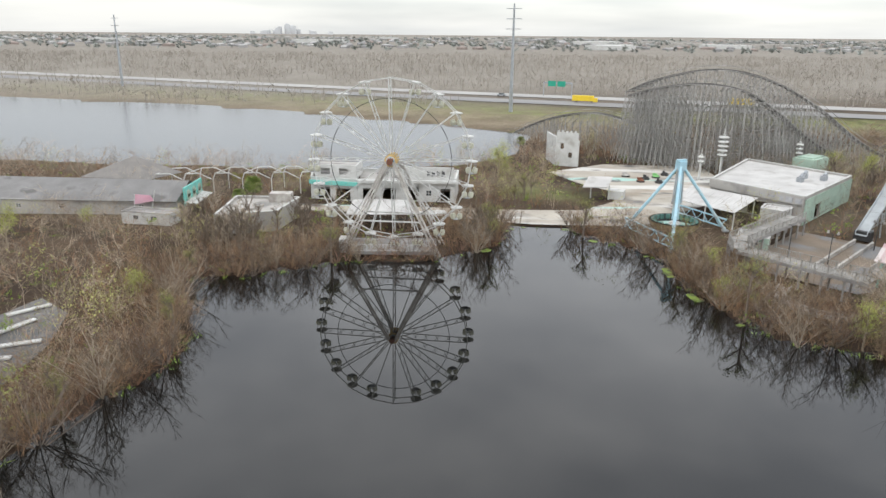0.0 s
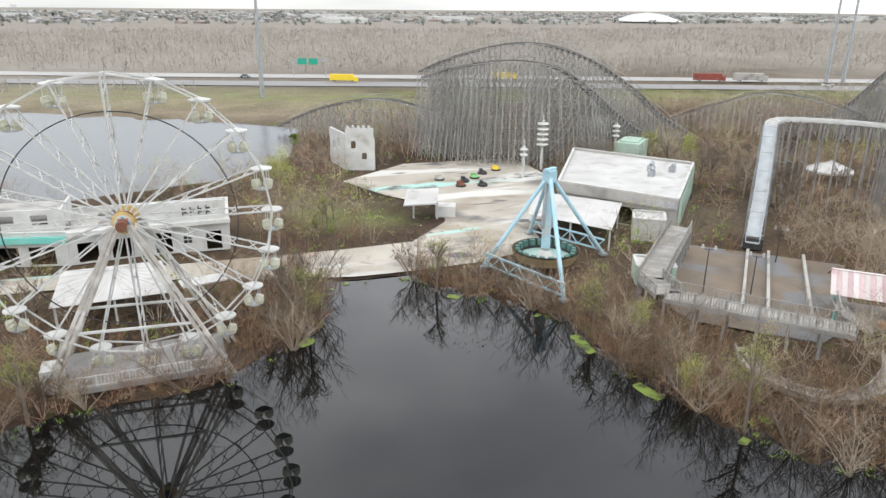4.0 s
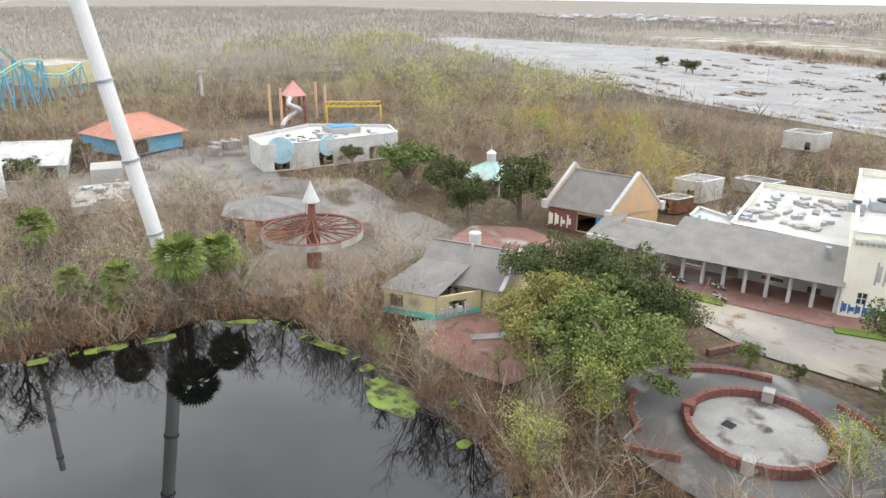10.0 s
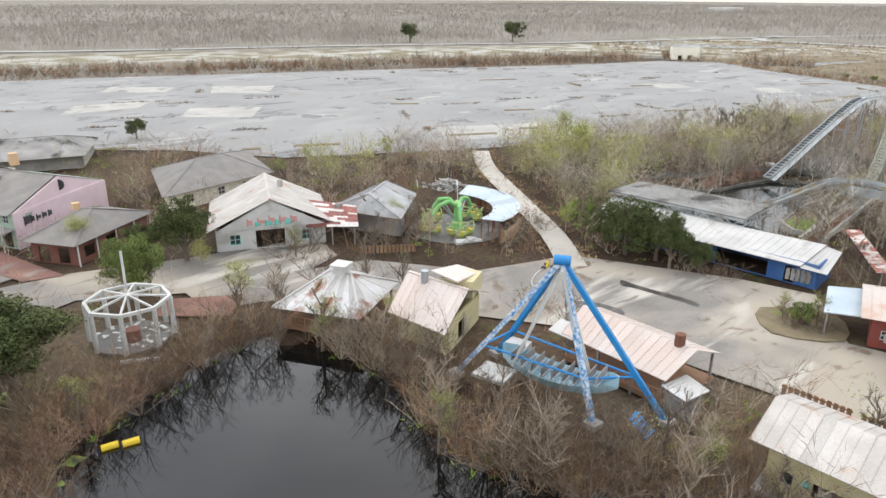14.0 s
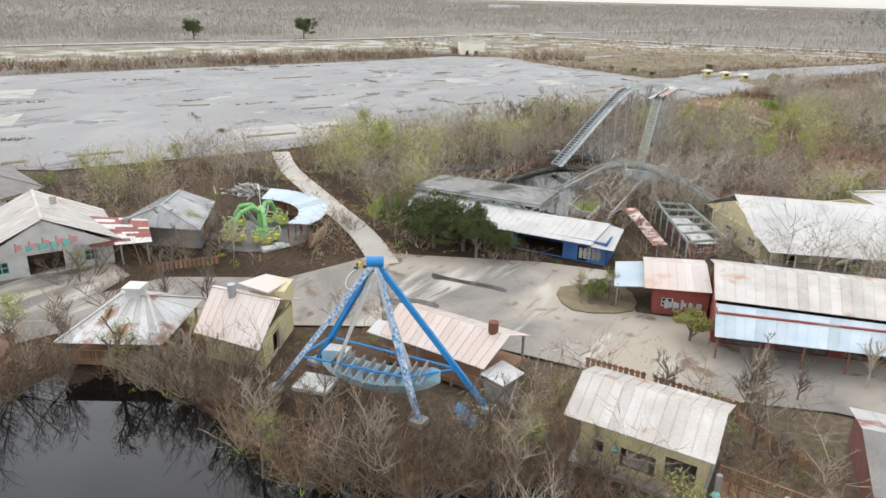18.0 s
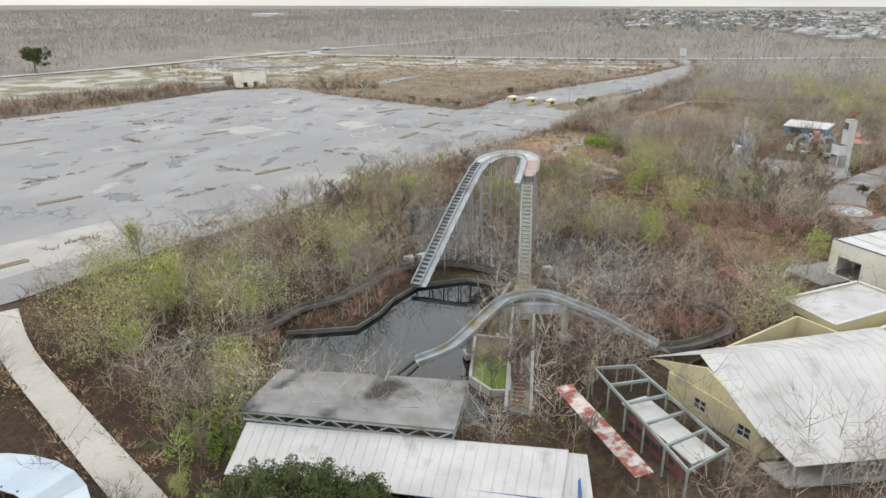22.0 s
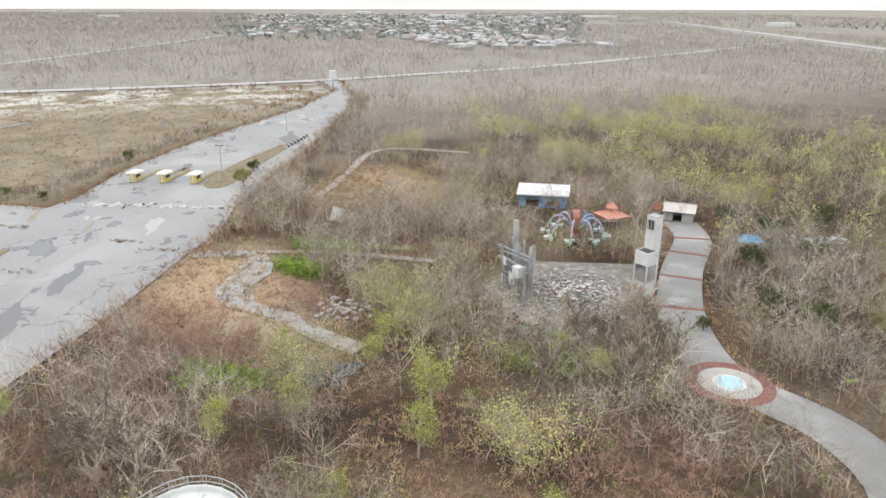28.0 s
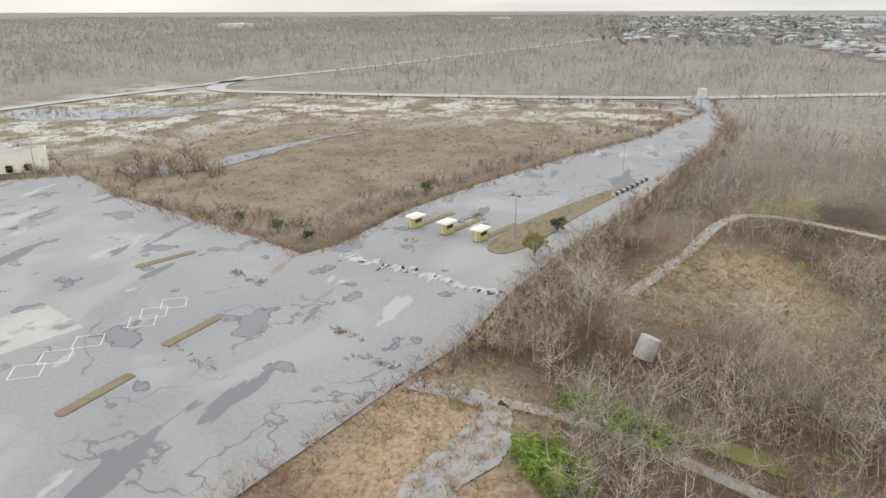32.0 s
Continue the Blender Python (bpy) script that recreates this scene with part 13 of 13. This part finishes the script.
clearing = np.concatenate([sample(2600, min(p[0] for p in ln) - d, max(p[0] for p in ln) + d, min(p[1] for p in ln) - d, max(p[1] for p in ln) + d, 0.0, lambda X, Y, ln=ln, d=d: line_dist(ln, X, Y) < d) for ln, d in OPEN[:3]])
scatter("dry_grass", "matted tawny grass in a clearing", "grass", clearing, RNG.uniform(0.3, 0.8, len(clearing)), TUFT, TAWNY, width=1.3)
hedge_xy = []
for a, b_ in zip(np.array(LOT[1:11], float), np.array(LOT[2:12], float)):
    d = (b_ - a) / np.hypot(*(b_ - a))
    n = int(np.hypot(*(b_ - a)) * 4.5)
    off = RNG.uniform(1.5, 34, n)
    hedge_xy.append(a + (b_ - a) * RNG.uniform(0, 1, n)[:, None] + np.stack([-d[1] * off, d[0] * off], 1))
hedge_xy = np.concatenate(hedge_xy)
hedge_xy = hedge_xy[(sdf(LOT, hedge_xy[:, 0], hedge_xy[:, 1]) > 1.5) & clump(hedge_xy[:, 0], hedge_xy[:, 1], 24, -0.30, 17.0)]
rise = np.clip(sdf(LOT, hedge_xy[:, 0], hedge_xy[:, 1]) / 12, 0.3, 1.0)
scatter("lot_hedge", "brown leafless thicket behind the parking lot", "shrubs", hedge_xy[::2], tall(len(hedge_xy[::2]), 3.0, 7.0) * rise[::2], HEDGE, TWIG)
scatter("lot_hedge", "dark red-brown brush behind the parking lot", "shrubs", hedge_xy[1::2], tall(len(hedge_xy[1::2]), 2.0, 5.0) * rise[1::2], HEDGE, TWIG_RED)
# weeds and brush rooted in the joints and along the rim of the parking lot
LP = np.array(LOT)
cx, cy = np.r_[RNG.uniform(-340, -20, 110), RNG.uniform(-20, 190, 200)], np.r_[RNG.uniform(-380, 0, 110), RNG.uniform(-390, -140, 200)]
inside = sdf(LOT, cx, cy) < -2
LOT_WEED = mat("brown_weeds", (0.25, 0.185, 0.12), (0.18, 0.13, 0.085), 0.08, 0.95, 0, 0, 0.3, attr=0.4, spec=0.1)
joint = []
for x, y in zip(cx[inside], cy[inside]):
    a = (-0.42 if RNG.uniform() < 0.7 else 1.15) + RNG.normal(0, 0.05)
    ln, n = RNG.uniform(3, 16), int(RNG.uniform(5, 22))
    t = RNG.uniform(-0.5, 0.5, n) * ln
    joint.append(np.stack([x + np.cos(a) * t + RNG.normal(0, 0.5, n), y + np.sin(a) * t + RNG.normal(0, 0.5, n)], 1))
joint = np.concatenate(joint)
joint = joint[sdf(LOT, joint[:, 0], joint[:, 1]) < -0.5]
scatter("lot_weeds", "dry brown weeds in the cracks of the parking lot", "weeds", joint, RNG.uniform(0.3, 0.9, len(joint)) * np.where(joint[:, 0] > -20, 1.4, 1.0), TUFT, LOT_WEED, z=0.03, width=1.5)
rim_xy = []
for a, b_ in zip(LP, np.roll(LP, -1, 0)):
    n = int(np.hypot(*(b_ - a)) * (3.2 if (a[0] + b_[0]) / 2 < -170 and a[1] > -120 else 1.1))
    t = RNG.uniform(0, 1, n)
    rim_xy.append(a + (b_ - a) * t[:, None] + RNG.normal(0, 1.6, (n, 2)))
rim_xy = np.concatenate(rim_xy)
scatter("lot_edge_brush", "ragged brush along the parking lot's edge", "shrubs", rim_xy[::2], tall(len(rim_xy[::2]), 0.7, 3.2), BRUSH, TWIG_RED)
scatter("lot_edge_grass", "dry grass creeping over the lot's edge", "grass", rim_xy[1::2], RNG.uniform(0.3, 0.8, len(rim_xy[1::2])), TUFT, STRAW, width=1.6)
# brush crowding the entry road and its median
verge_xy = []
EDGE = np.array([(-500, 66), (-453, 57), (-403, 40), (-367, 29), (-347, 22), (-322, 12), (-296, 4), (-277, 0.6), (-262, -6)], float)
for a, b_ in zip(EDGE, EDGE[1:]):
    d = (b_ - a) / np.hypot(*(b_ - a))
    n = int(np.hypot(*(b_ - a)) * 2.6)
    verge_xy.append(a + (b_ - a) * RNG.uniform(0, 1, n)[:, None] + np.array([-d[1], d[0]]) * (RNG.beta(1, 2, n) * 8 - 0.4)[:, None])
verge_xy = np.concatenate(verge_xy)
scatter("verge_brush", "brown leafless brush crowding the entry road", "shrubs", verge_xy[::2], tall(len(verge_xy[::2]), 1.2, 4.6), HEDGE, TWIG)
scatter("verge_brush", "red-brown leafless brush along the entry road", "shrubs", verge_xy[1::2], tall(len(verge_xy[1::2]), 0.8, 3.2), HEDGE, TWIG_RED)
X, Y = RNG.uniform(-374, -314, 900), RNG.uniform(-8, 24, 900)
ok = line_dist([(-319, -2), (-334, 1.5), (-352, 9.5), (-371, 20)], X, Y) < 2.4
scatter("median_weeds", "dry weeds and low brush on the road's median", "weeds", np.stack([X[ok], Y[ok]], 1), RNG.uniform(0.4, 1.6, ok.sum()), BRUSH, TWIG, z=0.15)
# grass creeping over the washed tracks
WASH = [[(-263, -6), (-260, 5), (-253, 6), (-243, 1.6), (-236, 2.0), (-229, 9), (-222, 13), (-214, 19)], [(-261, 6), (-258, 18), (-252, 30), (-246, 40)], [(-300, 22.5), (-324, 34), (-350, 45), (-356, 57), (-343, 78)], TRACK, PATH_FAR]
edge = []
for ln, half in zip(WASH, (1.6, 1.1, 1.4, 2.5, 4.5)):
    for a, b_ in zip(np.array(ln, float), np.array(ln, float)[1:]):
        d = (b_ - a) / np.hypot(*(b_ - a))
        n = int(np.hypot(*(b_ - a)) * 5)
        off = half * RNG.choice([-1, 1], n) + RNG.normal(0, 0.45, n)
        edge.append(a + (b_ - a) * RNG.uniform(0, 1, n)[:, None] + np.stack([-d[1] * off, d[0] * off], 1))
edge = np.concatenate(edge)
scatter("edge_grass", "dry grass along the tracks", "grass", edge[::2], RNG.uniform(0.25, 0.7, len(edge[::2])), TUFT, TAWNY, z=0.0, width=1.6)
scatter("edge_brush", "low brush along the tracks", "shrubs", edge[1::2], RNG.uniform(0.3, 1.0, len(edge[1::2])), BRUSH, TWIG_RED, z=0.0, width=1.2)
town_trees = np.concatenate([np.stack([RNG.uniform(-1500, 2700, 2600), RNG.uniform(1150, 2700, 2600)], 1), (lambda x: np.stack([x, 4 - (x + 79) * RNG.uniform(-0.02, 0.5, 1200)], 1))(RNG.uniform(-2700, -1050, 1200)), np.stack([RNG.uniform(-1150, -830, 60), RNG.uniform(220, 420, 60)], 1)])
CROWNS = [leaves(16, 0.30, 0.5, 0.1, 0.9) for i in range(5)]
scatter("far_trees", "evergreen trees among the far houses, paled with painted haze", "trees", town_trees, RNG.uniform(5, 10, len(town_trees)), CROWNS, FAR_LEAF, width=1.3)
